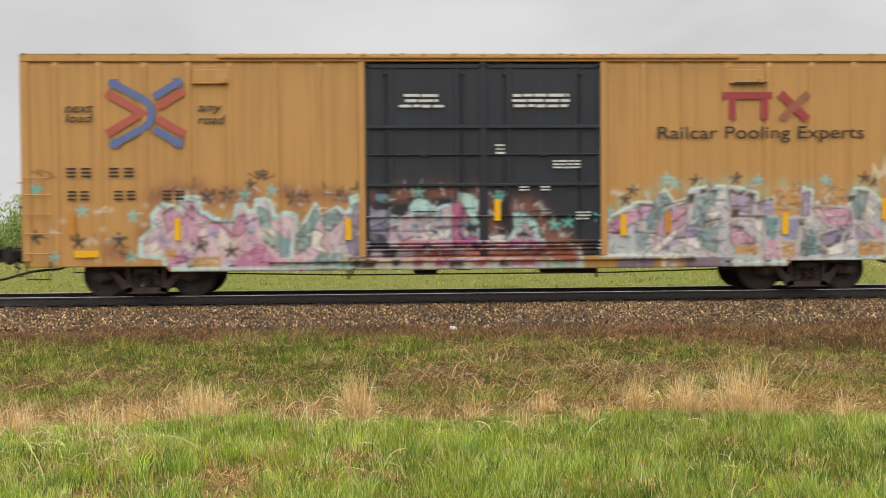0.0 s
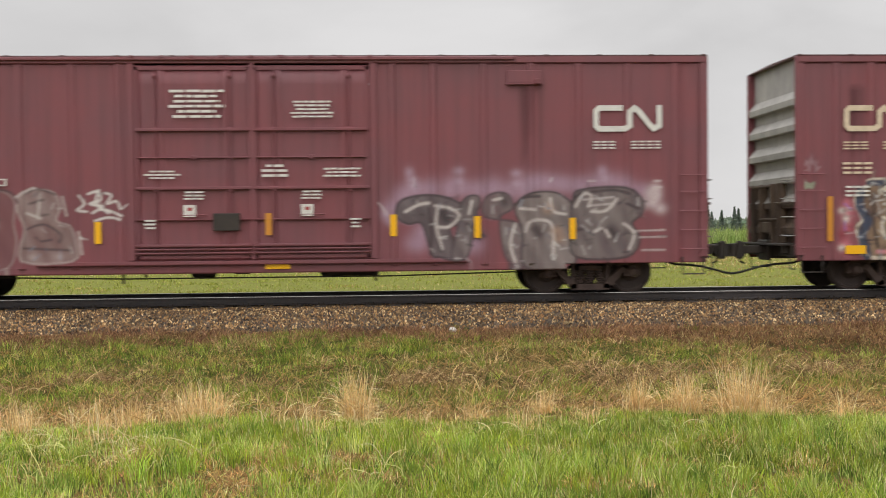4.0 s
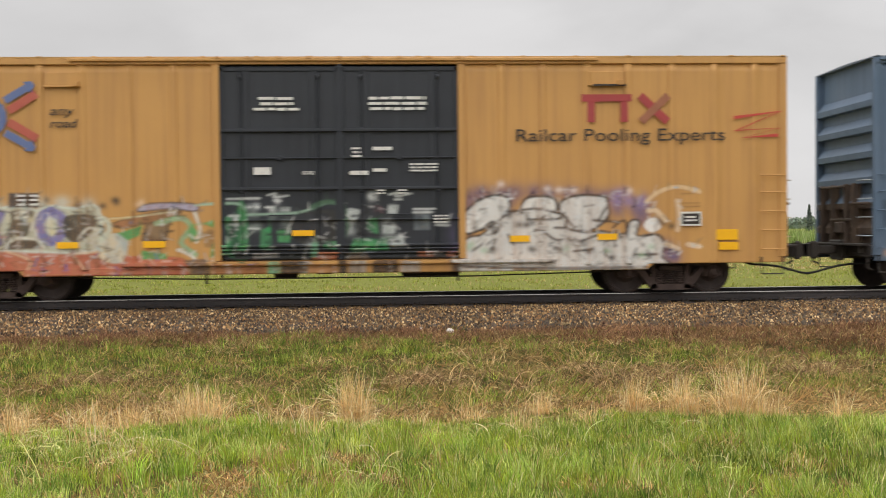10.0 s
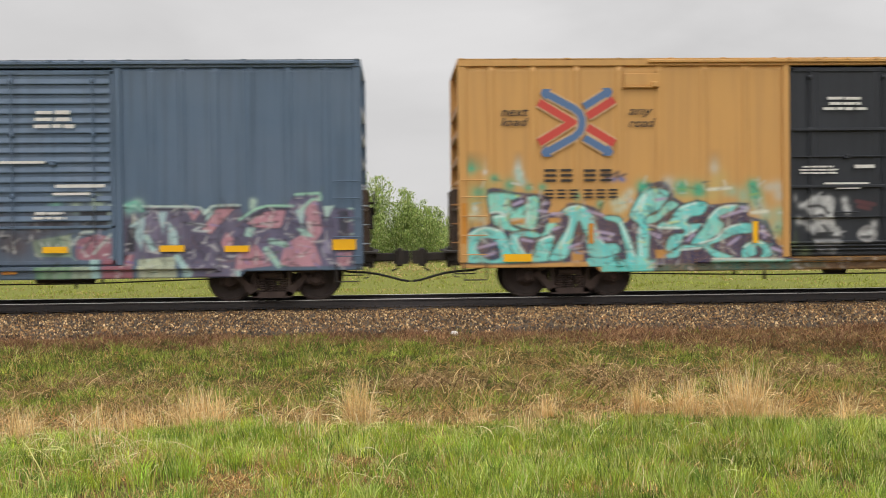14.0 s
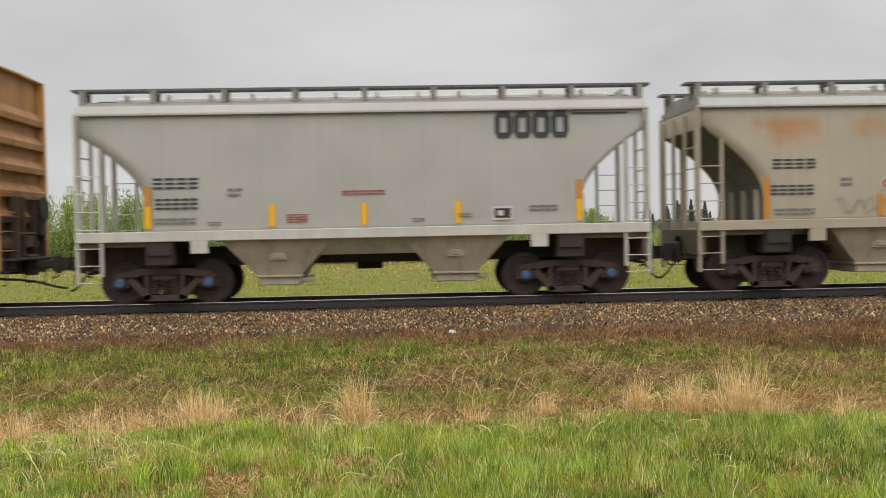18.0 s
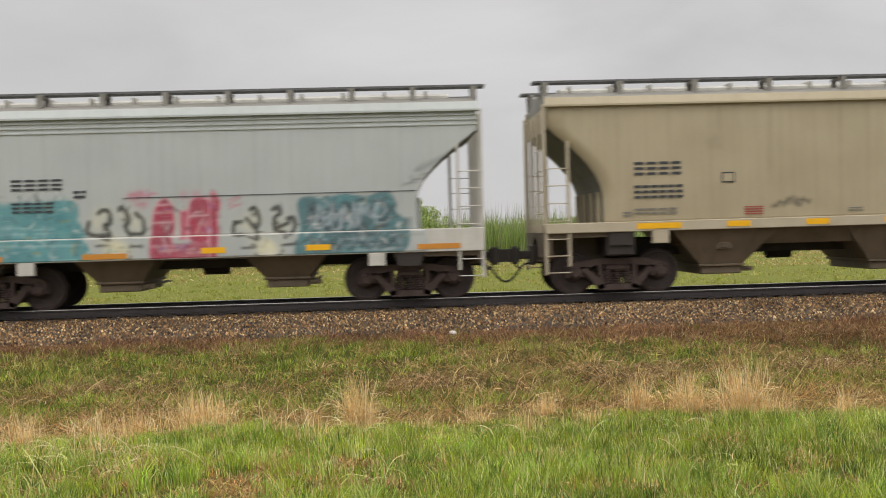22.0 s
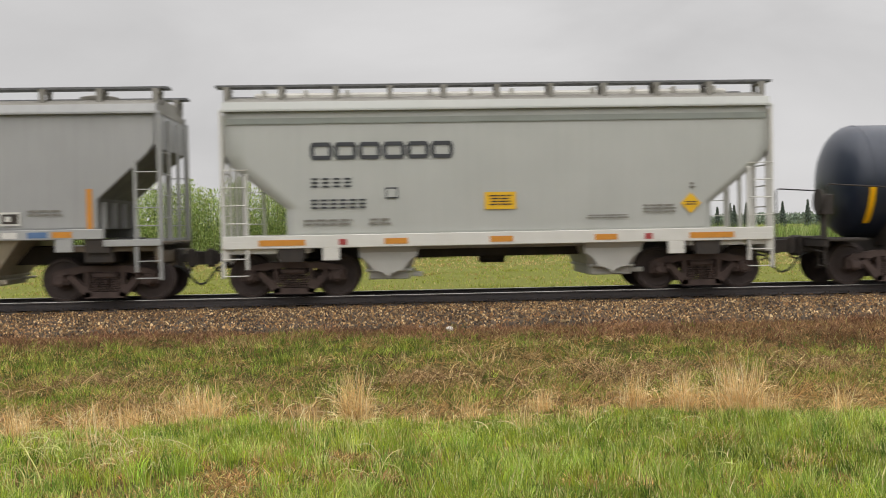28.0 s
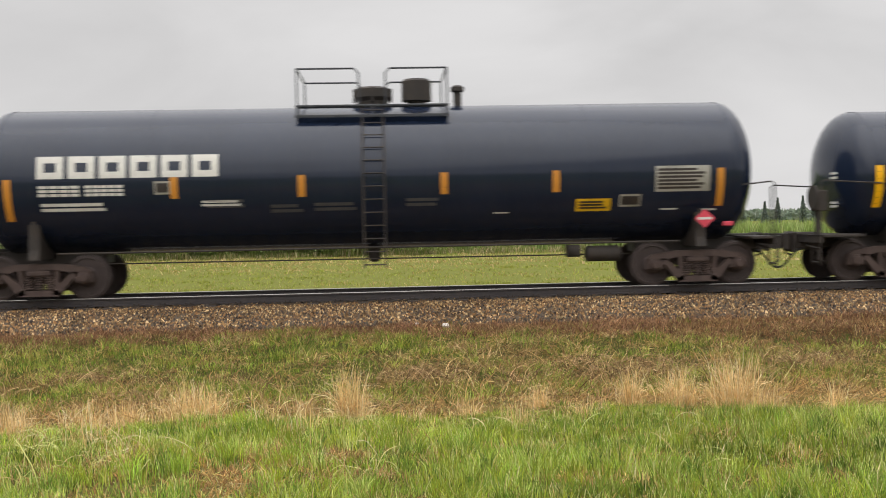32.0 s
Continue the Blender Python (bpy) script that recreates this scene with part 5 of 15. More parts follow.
def ribbon(car, pts, w, material, y=-1.512, name="ribbon_mark", label=""):
    """One painted line of width w, bent, with mitred corners."""
    n = len(pts)
    sides = []
    for i, (x, z) in enumerate(pts):
        dirs = []
        for a, b in ((i - 1, i), (i, i + 1)):
            if a >= 0 and b < n:
                dx, dz = pts[b][0] - pts[a][0], pts[b][1] - pts[a][1]
                d = math.hypot(dx, dz)
                dirs.append((dx / d, dz / d))
        tx, tz = sum(d[0] for d in dirs), sum(d[1] for d in dirs)
        k = max(math.hypot(tx, tz), 0.3)
        tx, tz = tx / k, tz / k
        grow = min(1.8, 1.0 / max(0.3, tx * dirs[0][0] + tz * dirs[0][1])) * w / 2
        sides.append(((x - tz * grow, z + tx * grow), (x + tz * grow, z - tx * grow)))
    g = Geo()
    v = [(x, yy, z) for yy in (y, y + 0.003) for pair in sides for x, z in pair]
    f = [(2 * i + 1, 2 * i + 3, 2 * i + 2, 2 * i) for i in range(n - 1)]
    f += [(2 * i, 2 * i + 2, 2 * n + 2 * i + 2, 2 * n + 2 * i) for i in range(n - 1)]
    f += [(2 * i + 3, 2 * i + 1, 2 * n + 2 * i + 1, 2 * n + 2 * i + 3) for i in range(n - 1)]
    g.add(v, f)
    return part(name, g, material, car, label)


def band(pts, w):
    """A flat band of width w along points in x and z, as quads."""
    out = []
    for (xa, za), (xb, zb) in zip(pts, pts[1:]):
        d = math.hypot(xb - xa, zb - za)
        nx, nz = -(zb - za) / d * w / 2, (xb - xa) / d * w / 2
        ex, ez = (xb - xa) / d * w * 0.12, (zb - za) / d * w * 0.12
        out.append([(xa - ex + nx, za - ez + nz), (xa - ex - nx, za - ez - nz), (xb + ex - nx, zb + ez - nz), (xb + ex + nx, zb + ez + nz)])
    return out


def boxcar(name, x, label, half, paint, ribs_l, ribs_r, door_l, door_m, door_r, canvas, trucks_at, end_paint, door_paint, slatted=False, track=(-5.45, 5.4),
           hatches=(-5.6, 5.6), roof=None, ladder_paint=None, face_x=10.42, end_left=None):
    car = new_car(name, x, label, "boxcar")
    roof = roof or M_GALV
    lower = 0.66
    face = lambda z: FACE
    if canvas is not None:    # the sprayed shapes run on over the edge of the sill
        k = int((0.71 - canvas.z0) / canvas.step)
        canvas.a[:k] = np.where(canvas.a[:k, :, 3:4] < 0.5, canvas.a[k][None], canvas.a[:k])
    for flip in (False, True):
        art = None if flip else canvas
        sheet("side", lambda z: -half, lambda z: door_l, lower, EAVE - 0.16, face, paint, car, art, ribs=ribs_l, dense_to=2.74 if canvas is None else canvas.z0 + (canvas.h - 3) * canvas.step, step_x=0.025, step_z=0.025, flip=flip)
        sheet("side", lambda z: door_r, lambda z: half, lower, EAVE - 0.16, face, paint, car, art, ribs=ribs_r, dense_to=2.74 if canvas is None else canvas.z0 + (canvas.h - 3) * canvas.step, step_x=0.025, step_z=0.025, flip=flip)
        s = -1 if not flip else 1
        # two plug doors, each with frame, stiles, lock rods and fittings
        for a, b in ((door_l + 0.03, door_m - 0.02), (door_m + 0.02, door_r - 0.03)):
            zs = [1.72 + 0.2 * i for i in range(15)] if slatted else []
            d = sheet("door", lambda z, a=a: a, lambda z, b=b: b, 0.82, EAVE - 0.2, lambda z: FACE - 0.02, door_paint, car, art, ribs=() if slatted else (a + 0.52, b - 0.52),
                      rib=0.02, rib_w=0.12, dense_to=2.74 if canvas is None else canvas.z0 + (canvas.h - 3) * canvas.step, step_x=0.025, step_z=0.025, flip=flip, label="sliding plug door")
            g = Geo()
            y0, y1 = FACE - 0.05, FACE - 0.015
            f = lambda p0, p1, q0, q1, e=0.0: g.box(p0, p1, min(s * -(y0 - e), s * -y1), max(s * -(y0 - e), s * -y1), q0, q1, 0.008)
            for xx in (a + 0.04, b - 0.04):
                f(xx - 0.04, xx + 0.04, 0.83, EAVE - 0.2)
            f(a, b, EAVE - 0.30, EAVE - 0.22)
            lows = [(0.84, 0.92, -0.05)] + ([] if slatted else [(0.942, 0.978, -0.095), (1.022, 1.058, -0.095), (1.09, 1.15, -0.10), (1.635, 1.665, -0.08)])
            for q0, q1, e in lows:
                sheet("lower_rail", lambda z, a=a: a, lambda z, b=b: b, q0, q1, lambda z, e=e: FACE + e, door_paint, d, art, step_x=0.025, step_z=0.025, thick=-0.015 - e, flip=flip)
            if slatted:
                f(a, b, 1.58, 1.64)
                for zz in zs:
                    k = -s
                    ys = [(-k * (FACE - 0.015), zz), (-k * (FACE - 0.06), zz + 0.012), (-k * (FACE - 0.062), zz + 0.035), (-k * (FACE - 0.018), zz + 0.13)]
                    part("slat", Geo().extrude_x(ys if s < 0 else ys[::-1], a + 0.09, b - 0.09), door_paint, d)
            else:
                for zz in (2.30, 3.50):
                    f(a + 0.03, b - 0.03, zz - 0.03, zz + 0.03, 0.05)
                f(a + 0.05, b - 0.05, 2.915, 2.945, 0.03)
            part("door_frame", g, door_paint, d)
            for xx in (a + 0.42, b - 0.42):
                g = Geo()
                g.tube([(xx, s * 1.545, 2.2), (xx, s * 1.545, EAVE - 0.24)], 0.018, 6)
                sheet("lower_lock_rod", lambda z, xx=xx: xx - 0.015, lambda z, xx=xx: xx + 0.015, 1.16, 2.2, lambda z: -1.56, door_paint, d, art, step_x=0.03, step_z=0.03, thick=0.03, flip=flip)
                for zz in (2.25, 3.5, 4.6):
                    g.box(xx - 0.04, xx + 0.04, min(s * 1.50, s * 1.56), max(s * 1.50, s * 1.56), zz - 0.05, zz + 0.05, 0.008)
                part("lock_rod", g, door_paint, d, smooth=40)
            g = Geo()
            g.tube([((a + b) / 2 - 0.25, s * 1.55, 1.75), ((a + b) / 2 + 0.25, s * 1.55, 1.75)], 0.014, 6)
            part("door_handle", g, door_paint, d, smooth=40)
            part("door_latch", Geo().box((a + b) / 2 - 0.05, (a + b) / 2 + 0.05, min(s * 1.50, s * 1.57), max(s * 1.50, s * 1.57), 2.88, 2.98, 0.01), door_paint, d)
        # post between and beside the doors
        for xx, w in ((door_l - 0.05, 0.07), (door_r + 0.05, 0.07), (door_m, 0.05)):
            part("door_post", Geo().box(xx - w, xx + w, min(s * 1.40, s * 1.53), max(s * 1.40, s * 1.53), 0.82, EAVE - 0.16, 0.01), (M_GRIME if slatted else door_paint) if xx == door_m else paint, car)
        # top chord and the raised door track on it
        g = Geo()
        g.box(-half, half, min(s * 1.38, s * 1.52), max(s * 1.38, s * 1.52), EAVE - 0.16, EAVE - 0.02, 0.012)
        part("top_chord", g, paint, car)
        g = Geo()
        g.box(track[0], track[1], min(s * 1.515, s * 1.575), max(s * 1.515, s * 1.575), EAVE - 0.10, EAVE - 0.03, 0.012)
        sheet("lower_door_track", lambda z: door_l - 2.0, lambda z: door_r + 2.0, 0.72, 0.80, lambda z: -1.555, paint, car, art, step_x=0.025, step_z=0.025, thick=0.085, flip=flip)
        for k in range(9):
            xx = door_l + (door_r - door_l) * k / 8
            g.box(xx - 0.03, xx + 0.03, min(s * 1.515, s * 1.6), max(s * 1.515, s * 1.6), EAVE - 0.05, EAVE + 0.0, 0.008)
        part("door_track", g, paint, car, smooth=30)
        for hx in hatches:
            g = Geo()
            g.box(hx - 0.38, hx + 0.38, min(s * 1.505, s * 1.55), max(s * 1.505, s * 1.55), 4.40, 4.44, 0.008)
            g.box(hx - 0.36, hx + 0.36, min(s * 1.50, s * 1.525), max(s * 1.50, s * 1.525), 4.44, 4.70, 0.01)
            g.box(hx + 0.22, hx + 0.34, min(s * 1.52, s * 1.60), max(s * 1.52, s * 1.60), 4.41, 4.52, 0.01)
            part("vent_hatch", g, paint, car)
        # side sill: shallow at the ends, deep between the trucks
        g = Geo()
        t = trucks_at
        dip = 0.66
        outline = [(-half, dip), (-t + 0.5, dip), (-t + 0.6, 0.54), (t - 0.6, 0.54), (t - 0.5, dip), (half, dip), (half, 0.82), (-half, 0.82)]
        g.prism(outline, *sorted((s * 1.44, s * 1.465)))
        art_sill = part("side_sill", g, paint, car)
        if not flip and canvas is not None:
            sheet("sill_face", lambda z: -t + 0.6, lambda z: t - 0.6, 0.545, 0.70, lambda z: -1.474, paint, art_sill, canvas, thick=0.006)
        for e in (-1, 1):
            xa, xb = sorted((e * (half - 0.05), e * (half - 0.55)))
            ladder(car, xa, xb, [0.95, 1.35, 1.75, 2.15, 2.5], s * 1.58, ladder_paint or paint)
            g = Geo()
            g.tube([(xa + 0.02, s * 1.50, 0.78), (xa + 0.02, s * 1.52, 0.42), (xb - 0.02, s * 1.52, 0.42), (xb - 0.02, s * 1.50, 0.78)], 0.018, 6)
            part("stirrup_step", g, M_UNDER, car)
    # ends pressed into level ribs
    for e in (-1, 1):
        g, low_g = Geo(), Geo()
        xo = e * half
        prof = [(0.80, 0.0)]
        for k in range(6):
            zz = 1.22 + k * 0.55
            prof += [(zz, 0.0), (zz + 0.02, 0.16), (zz + 0.15, 0.17), (zz + 0.34, 0.0)]
        prof += [(4.6, 0.0), (EAVE - 0.02, 0.0)]
        for k in range(len(prof) - 1):
            (za, oa), (zb, ob) = prof[k], prof[k + 1]
            ya = 1.42
            oa, ob = oa * 0.9 - 0.13, ob * 0.9 - 0.13
            v = [(xo + e * oa, -ya, za), (xo + e * oa, ya, za), (xo + e * ob, ya, zb), (xo + e * ob, -ya, zb)]
            (low_g if zb < 2.1 else g).add(v, [(0, 1, 2, 3) if e > 0 else (3, 2, 1, 0)])
        for s in (-1, 1):
            part("corner_post", Geo().box(min(xo - e * 0.15, xo + e * 0.03), max(xo - e * 0.15, xo + e * 0.03), min(s * 1.40, s * 1.505), max(s * 1.40, s * 1.505), 0.78, EAVE - 0.02, 0.012), paint, car)
        g.box(min(xo - e * 0.18, xo - e * 0.14), max(xo - e * 0.18, xo - e * 0.14), -1.42, 1.42, 0.80, EAVE - 0.03)
        end_wall = part("end_wall", g, end_left if e < 0 and end_left else end_paint, car, "pressed end wall with level ribs")
        part("lower_end_panel", low_g, M_GRIME, end_wall, "lower end panel stained by rust and soot")
        part("end_beam", Geo().box(*sorted((xo - e * 0.1, xo + e * 0.06)), -1.42, 1.42, 0.74, 1.0, 0.015), M_UNDER, car)
        # brake rigging, pipes and the ladder stiles low on the end
        g = Geo()
        for yy in (-0.62, -0.25, 0.45, 1.0):
            g.box(*sorted((xo - e * 0.1, xo + e * 0.12)), yy - 0.03, yy + 0.03, 1.0, 2.35, 0.01)
        for zz, ya, yb in ((1.55, -0.62, 0.45), (2.3, -0.25, 1.0), (1.9, -1.38, -0.62)):
            g.tube([(xo + e * 0.1, ya, zz), (xo + e * 0.1, yb, zz)], 0.03, 6)
        g.box(*sorted((xo - e * 0.05, xo + e * 0.16)), -0.2, 0.2, 1.25, 1.5, 0.02)
        part("brake_rigging", g, M_GRIME, car, "rusty brake levers and brackets", smooth=30)
        ys = [(-1.38, -0.95)]
        for ya, yb in ys:
            for zz in (1.2, 1.6, 2.0, 2.4):
                part("rung", Geo().tube([(xo, ya, zz), (xo + e * 0.14, ya, zz), (xo + e * 0.14, yb, zz), (xo, yb, zz)], 0.013, 5), ladder_paint or end_paint, car)
        g = Geo()
        g.box(min(xo, xo + e * 0.32), max(xo, xo + e * 0.32), -1.3, 1.3, 0.98, 1.03, 0.01)
        for yy in (-1.1, 0.0, 1.1):
            g.box(min(xo, xo + e * 0.2), max(xo, xo + e * 0.2), yy - 0.03, yy + 0.03, 0.82, 0.99)
        part("crossover_platform", g, M_UNDER, car)
        coupler(car, half + 0.12, face_x, e, True)
    g = Geo()
    bx = half + 0.22
    g.lathe([(-0.02, 0.26), (-0.02, 0.28), (0.02, 0.28), (0.02, 0.26)], (bx, 0.7, 2.1), "x", 20)
    for k in range(4):
        a = k * 0.785
        g.tube([(bx, 0.7 - 0.27 * math.cos(a), 2.1 - 0.27 * math.sin(a)), (bx, 0.7 + 0.27 * math.cos(a), 2.1 + 0.27 * math.sin(a))], 0.014, 5)
    g.tube([(half, 0.7, 2.1), (bx, 0.7, 2.1)], 0.03, 6)
    g.box(half, half + 0.2, 0.55, 0.85, 1.5, 2.0, 0.02)
    part("hand_brake", g, M_UNDER, car, smooth=30)
    # roof: low pitch, crossed by seams
    g = Geo()
    prof = [(-1.52, EAVE - 0.02), (-1.52, EAVE), (0.0, EAVE + 0.03), (1.52, EAVE), (1.52, EAVE - 0.02)]
    g.extrude_x(prof, -half - 0.02, half + 0.02)
    n = int(half * 2 / 1.1)
    for k in range(n + 1):
        xx = -half + 0.06 + (2 * half - 0.12) * k / n
        g.extrude_x([(-1.53, EAVE - 0.015), (-1.53, EAVE + 0.01), (0.0, EAVE + 0.045), (1.53, EAVE + 0.01), (1.53, EAVE - 0.015)], xx - 0.04, xx + 0.04)
    part("roof", g, roof, car, "low pitched steel roof")
    under_gear(car, half, trucks_at)
    for t in (-trucks_at, trucks_at):
        truck(car, t)
    return car


def under_gear(car, half, t, floor=FLOOR):
    g = Geo()
    g.box(-half + 0.02, half - 0.02, -1.40, 1.40, floor - 0.12, floor - 0.02)
    g.box(-half + 0.02, half - 0.02, -0.33, 0.33, 0.68, floor - 0.1, 0.02)
    for xx in (-t, t):
        g.box(xx - 0.25, xx + 0.25, -1.42, 1.42, 0.80, floor - 0.1, 0.03)
    k = int((2 * t - 3) / 1.3)
    for i in range(k + 1):
        xx = -t + 1.5 + (2 * t - 3) * i / max(k, 1)
        g.box(xx - 0.06, xx + 0.06, -1.42, 1.42, 0.74, floor - 0.1)
    part("underframe", g, M_UNDER, car, "grimy steel underframe", smooth=30)
    g = Geo()
    g.lathe([(-0.65, 0.10), (-0.6, 0.19), (0.6, 0.19), (0.65, 0.10)], (1.9, -0.75, 0.62), "x", 16)
    part("air_reservoir", g, M_UNDER, car, smooth=40)
    g = Geo()
    g.lathe([(-0.25, 0.12), (-0.22, 0.17), (0.25, 0.17), (0.3, 0.06)], (-1.2, -0.8, 0.60), "x", 16)
    part("brake_cylinder", g, M_UNDER, car, smooth=40)
    part("control_valve", Geo().box(-0.55, -0.2, -0.95, -0.65, 0.50, 0.74, 0.03), M_UNDER, car)
    g = Geo()
    for yy, z0 in ((-1.05, 0.45), (0.9, 0.48)):
        g = Geo()
        g.tube([(-t + 1.0, yy, 0.50), (-t * 0.4, yy, z0 - 0.02), (t * 0.4, yy, z0 - 0.02), (t - 1.0, yy, 0.50)], 0.016, 5)
        for xx in (-t * 0.4, t * 0.35):
            g.box(xx - 0.025, xx + 0.025, yy - 0.02, yy + 0.02, z0 - 0.12, 0.80)
        part("brake_rod", g, M_UNDER, car)


W_ = lin("d8d6d2")


def canvas_for(half, top=2.78):
    return Canvas(-half - 0.1, half + 0.1, 0.48, top, 0.02)


def rust_run(c, x, z0, z1, w=0.16, colour=None):
    """Rusty water stains run down from a hatch."""
    for _ in range(9):
        xx = x + c.dice.uniform(-w, w)
        c.stroke([(xx, z1), (xx + c.dice.uniform(-0.03, 0.03), c.dice.uniform(z0, (z0 + z1) / 2))], c.dice.uniform(0.06, 0.16), colour or lin("4f1f26"), c.dice.uniform(0.25, 0.55), 0.05, None, 0.3)


def emblem(car, cx=-6.95, cz=3.69, fresh=False):
    """Crossed arrows: a blue bow and two blue arms, with a red chevron and two red bars along them."""
    m = lambda pts: [(cx + 1.05 * x, cz + 1.03 * z) for x, z in pts]
    red = M_RED_FRESH if fresh else M_RED_FADED
    blue = M_BLUE if fresh else M_BLUE_FADED
    bow = [(-0.667, 0.608), (-0.06, 0.275), (0.045, 0.185), (0.09, 0.07), (0.095, -0.06), (0.05, -0.19), (-0.06, -0.294), (-0.667, -0.627)]
    arms = [[(0.137, 0.314), (0.647, 0.627)], [(0.137, -0.314), (0.647, -0.618)]]
    bars = [[(-0.77, 0.41), (-0.10, 0.0), (-0.77, -0.41)], [(0.205, 0.115), (0.745, 0.455)], [(0.205, -0.105), (0.745, -0.435)]]
    for pts, w, paint, depth, label in [(p, 0.165, red, -1.512, "red bar of a crossed arrow emblem") for p in bars] + [(p, 0.15, blue, -1.518, "blue arrow of a crossed arrow emblem") for p in [bow] + arms]:
        if fresh:
            ribbon(car, m(pts), w + 0.06, M_EMBLEM_RIM, depth + 0.003, name="emblem_rim")
        ribbon(car, m(pts), w, paint, depth, name="emblem_bar", label=label)
    for (xa, za), (xb, zb) in ((bow[1], bow[0]), (bow[-2], bow[-1]), arms[0], arms[1]):
        d = math.hypot(xb - xa, zb - za)
        ux, uz = (xb - xa) / d, (zb - za) / d
        head = [(xb - ux * 0.10 - uz * 0.13, zb - uz * 0.10 + ux * 0.13), (xb - ux * 0.10 + uz * 0.13, zb - uz * 0.10 - ux * 0.13), (xb + ux * 0.05 + uz * 0.05, zb + uz * 0.05 - ux * 0.05), (xb + ux * 0.05 - uz * 0.05, zb + uz * 0.05 + ux * 0.05)]
        logo(car, [m(head)], blue, -1.521, name="arrow_head", label="blue arrow head of the emblem")


def owner_marks(car, short=False, tx=4.99):
    """The owner's sign as plain red shapes, and the slogan beside it."""
    w = 1.96 if not short else 1.75
    k = w / 1.96
    z0, z1 = 3.64, 4.22
    g = [[(tx + 0.08, z1), (tx + 1.14 * k, z1), (tx + 1.14 * k, z1 - 0.15), (tx + 0.08, z1 - 0.15)][::-1]]
    for xx in (tx + 0.20 * k, tx + 0.90 * k):
        g.append([(xx, z0), (xx + 0.16, z0), (xx + 0.16, z1 - 0.14), (xx, z1 - 0.14)])
    g += band([(tx + 1.33 * k, z1 - 0.04), (tx + 1.88 * k, z0 + 0.02)], 0.17)
    logo(car, g, M_RED, -1.513, label="faded red owner's sign")
    logo(car, band([(tx + 1.35 * k, z0 + 0.02), (tx + 1.90 * k, z1 - 0.04)], 0.16), surface("bronze_logo_paint", lin("a0664a"), rough=0.55, amount=0.4), -1.517, label="bronze bar of the owner's sign")
    if short:
        lettering(car, "Railcar Pooling", 5.42, 3.16, 8.55, 0.34, -1.513, M_INK, label="black painted slogan")
        lettering(car, "Experts", 6.29, 2.62, 7.82, 0.34, -1.513, M_INK, label="black painted slogan")
    else:
        lettering(car, "Railcar Pooling Experts", 3.69, 3.16, 8.11, 0.34, -1.513, M_INK, label="black painted slogan")
    bars(car, 5.3, 4.38, 6.0, 4.44, 1, -1.56, M_INK)


def owner_words(car):
    lettering(car, "next", -8.55, 3.82, -7.98, 0.16, -1.513, M_INK, lean=0.25)
    lettering(car, "load", -8.55, 3.62, -7.98, 0.17, -1.513, M_INK, lean=0.25)
    lettering(car, "any", -5.86, 3.78, -5.36, 0.18, -1.513, M_INK, lean=0.25)
    lettering(car, "road", -5.86, 3.58, -5.30, 0.18, -1.513, M_INK, lean=0.25)


def door_texts(car, extra=False, y=-1.56):
    for x0, x1 in ((-1.78, -0.74), (0.60, 1.84)):
        bars(car, x0, 3.88, x1, 4.21, 3, y, M_WHITE, ragged=0.4, label="white stencilled notice")
    bars(car, 0.22, 2.92, 0.52, 3.16, 3, y, M_WHITE, ragged=0.5, seed=5)
    bars(car, 1.45, 2.62, 2.05, 2.82, 3, y, M_WHITE, ragged=0.2, seed=8)
    for xx in (0.75, 1.2):
        bars(car, xx, 2.16, xx + 0.22, 2.28, 2, y, M_WHITE, ragged=0.3)
    bars(car, 1.95, 1.55, 2.25, 1.75, 3, y, M_WHITE)
    if extra:
        bars(car, -1.75, 2.55, -1.40, 2.78, 1, y, M_WHITE, label="white square patch")
        bars(car, 0.22, 2.55, 0.60, 2.68, 1, y, M_WHITE)
        bars(car, 0.70, 2.62, 0.98, 2.72, 1, y, M_WHITE)
        bars(car, 0.70, 3.06, 1.10, 3.17, 1, y, M_WHITE)
        bars(car, -0.75, 2.58, -0.5, 2.66, 2, y, M_WHITE)


RIBS_L = [-8.75, -7.87, -6.95, -6.06, -5.22, -4.27, -3.37]
RIBS_R = [3.39, 4.25, 5.19, 6.06, 6.98, 7.89, 8.75]


def yellow_boxcar(x, label, canvas, short=False, tx=4.99, end=None, paint=None):
    car = boxcar("boxcar", x, label, 9.42, paint or M_YELLOW, RIBS_L, RIBS_R, -2.46, 0.02, 2.50, canvas, 7.06, end or surface("weathered_tan_end_paint", lin("d2c2a2"), lin("a48a60"), 0.65, scale=1.4, amount=0.7, streaks=0.5, streak_colour=lin("6e5236")), M_BLACKDOOR, roof=surface("yellow_roof_paint", lin("c99a55"), lin("a58350"), 0.6, scale=1.5, amount=0.6))
    emblem(car, -6.95 if short else -6.90, 3.69 if short else 3.81, short)
    owner_words(car)
    owner_marks(car, short, tx)
    return car


# the leading car: only its coupler shows
yellow_boxcar(-18.95, "yellow steel boxcar with black plug doors, at the head", None)

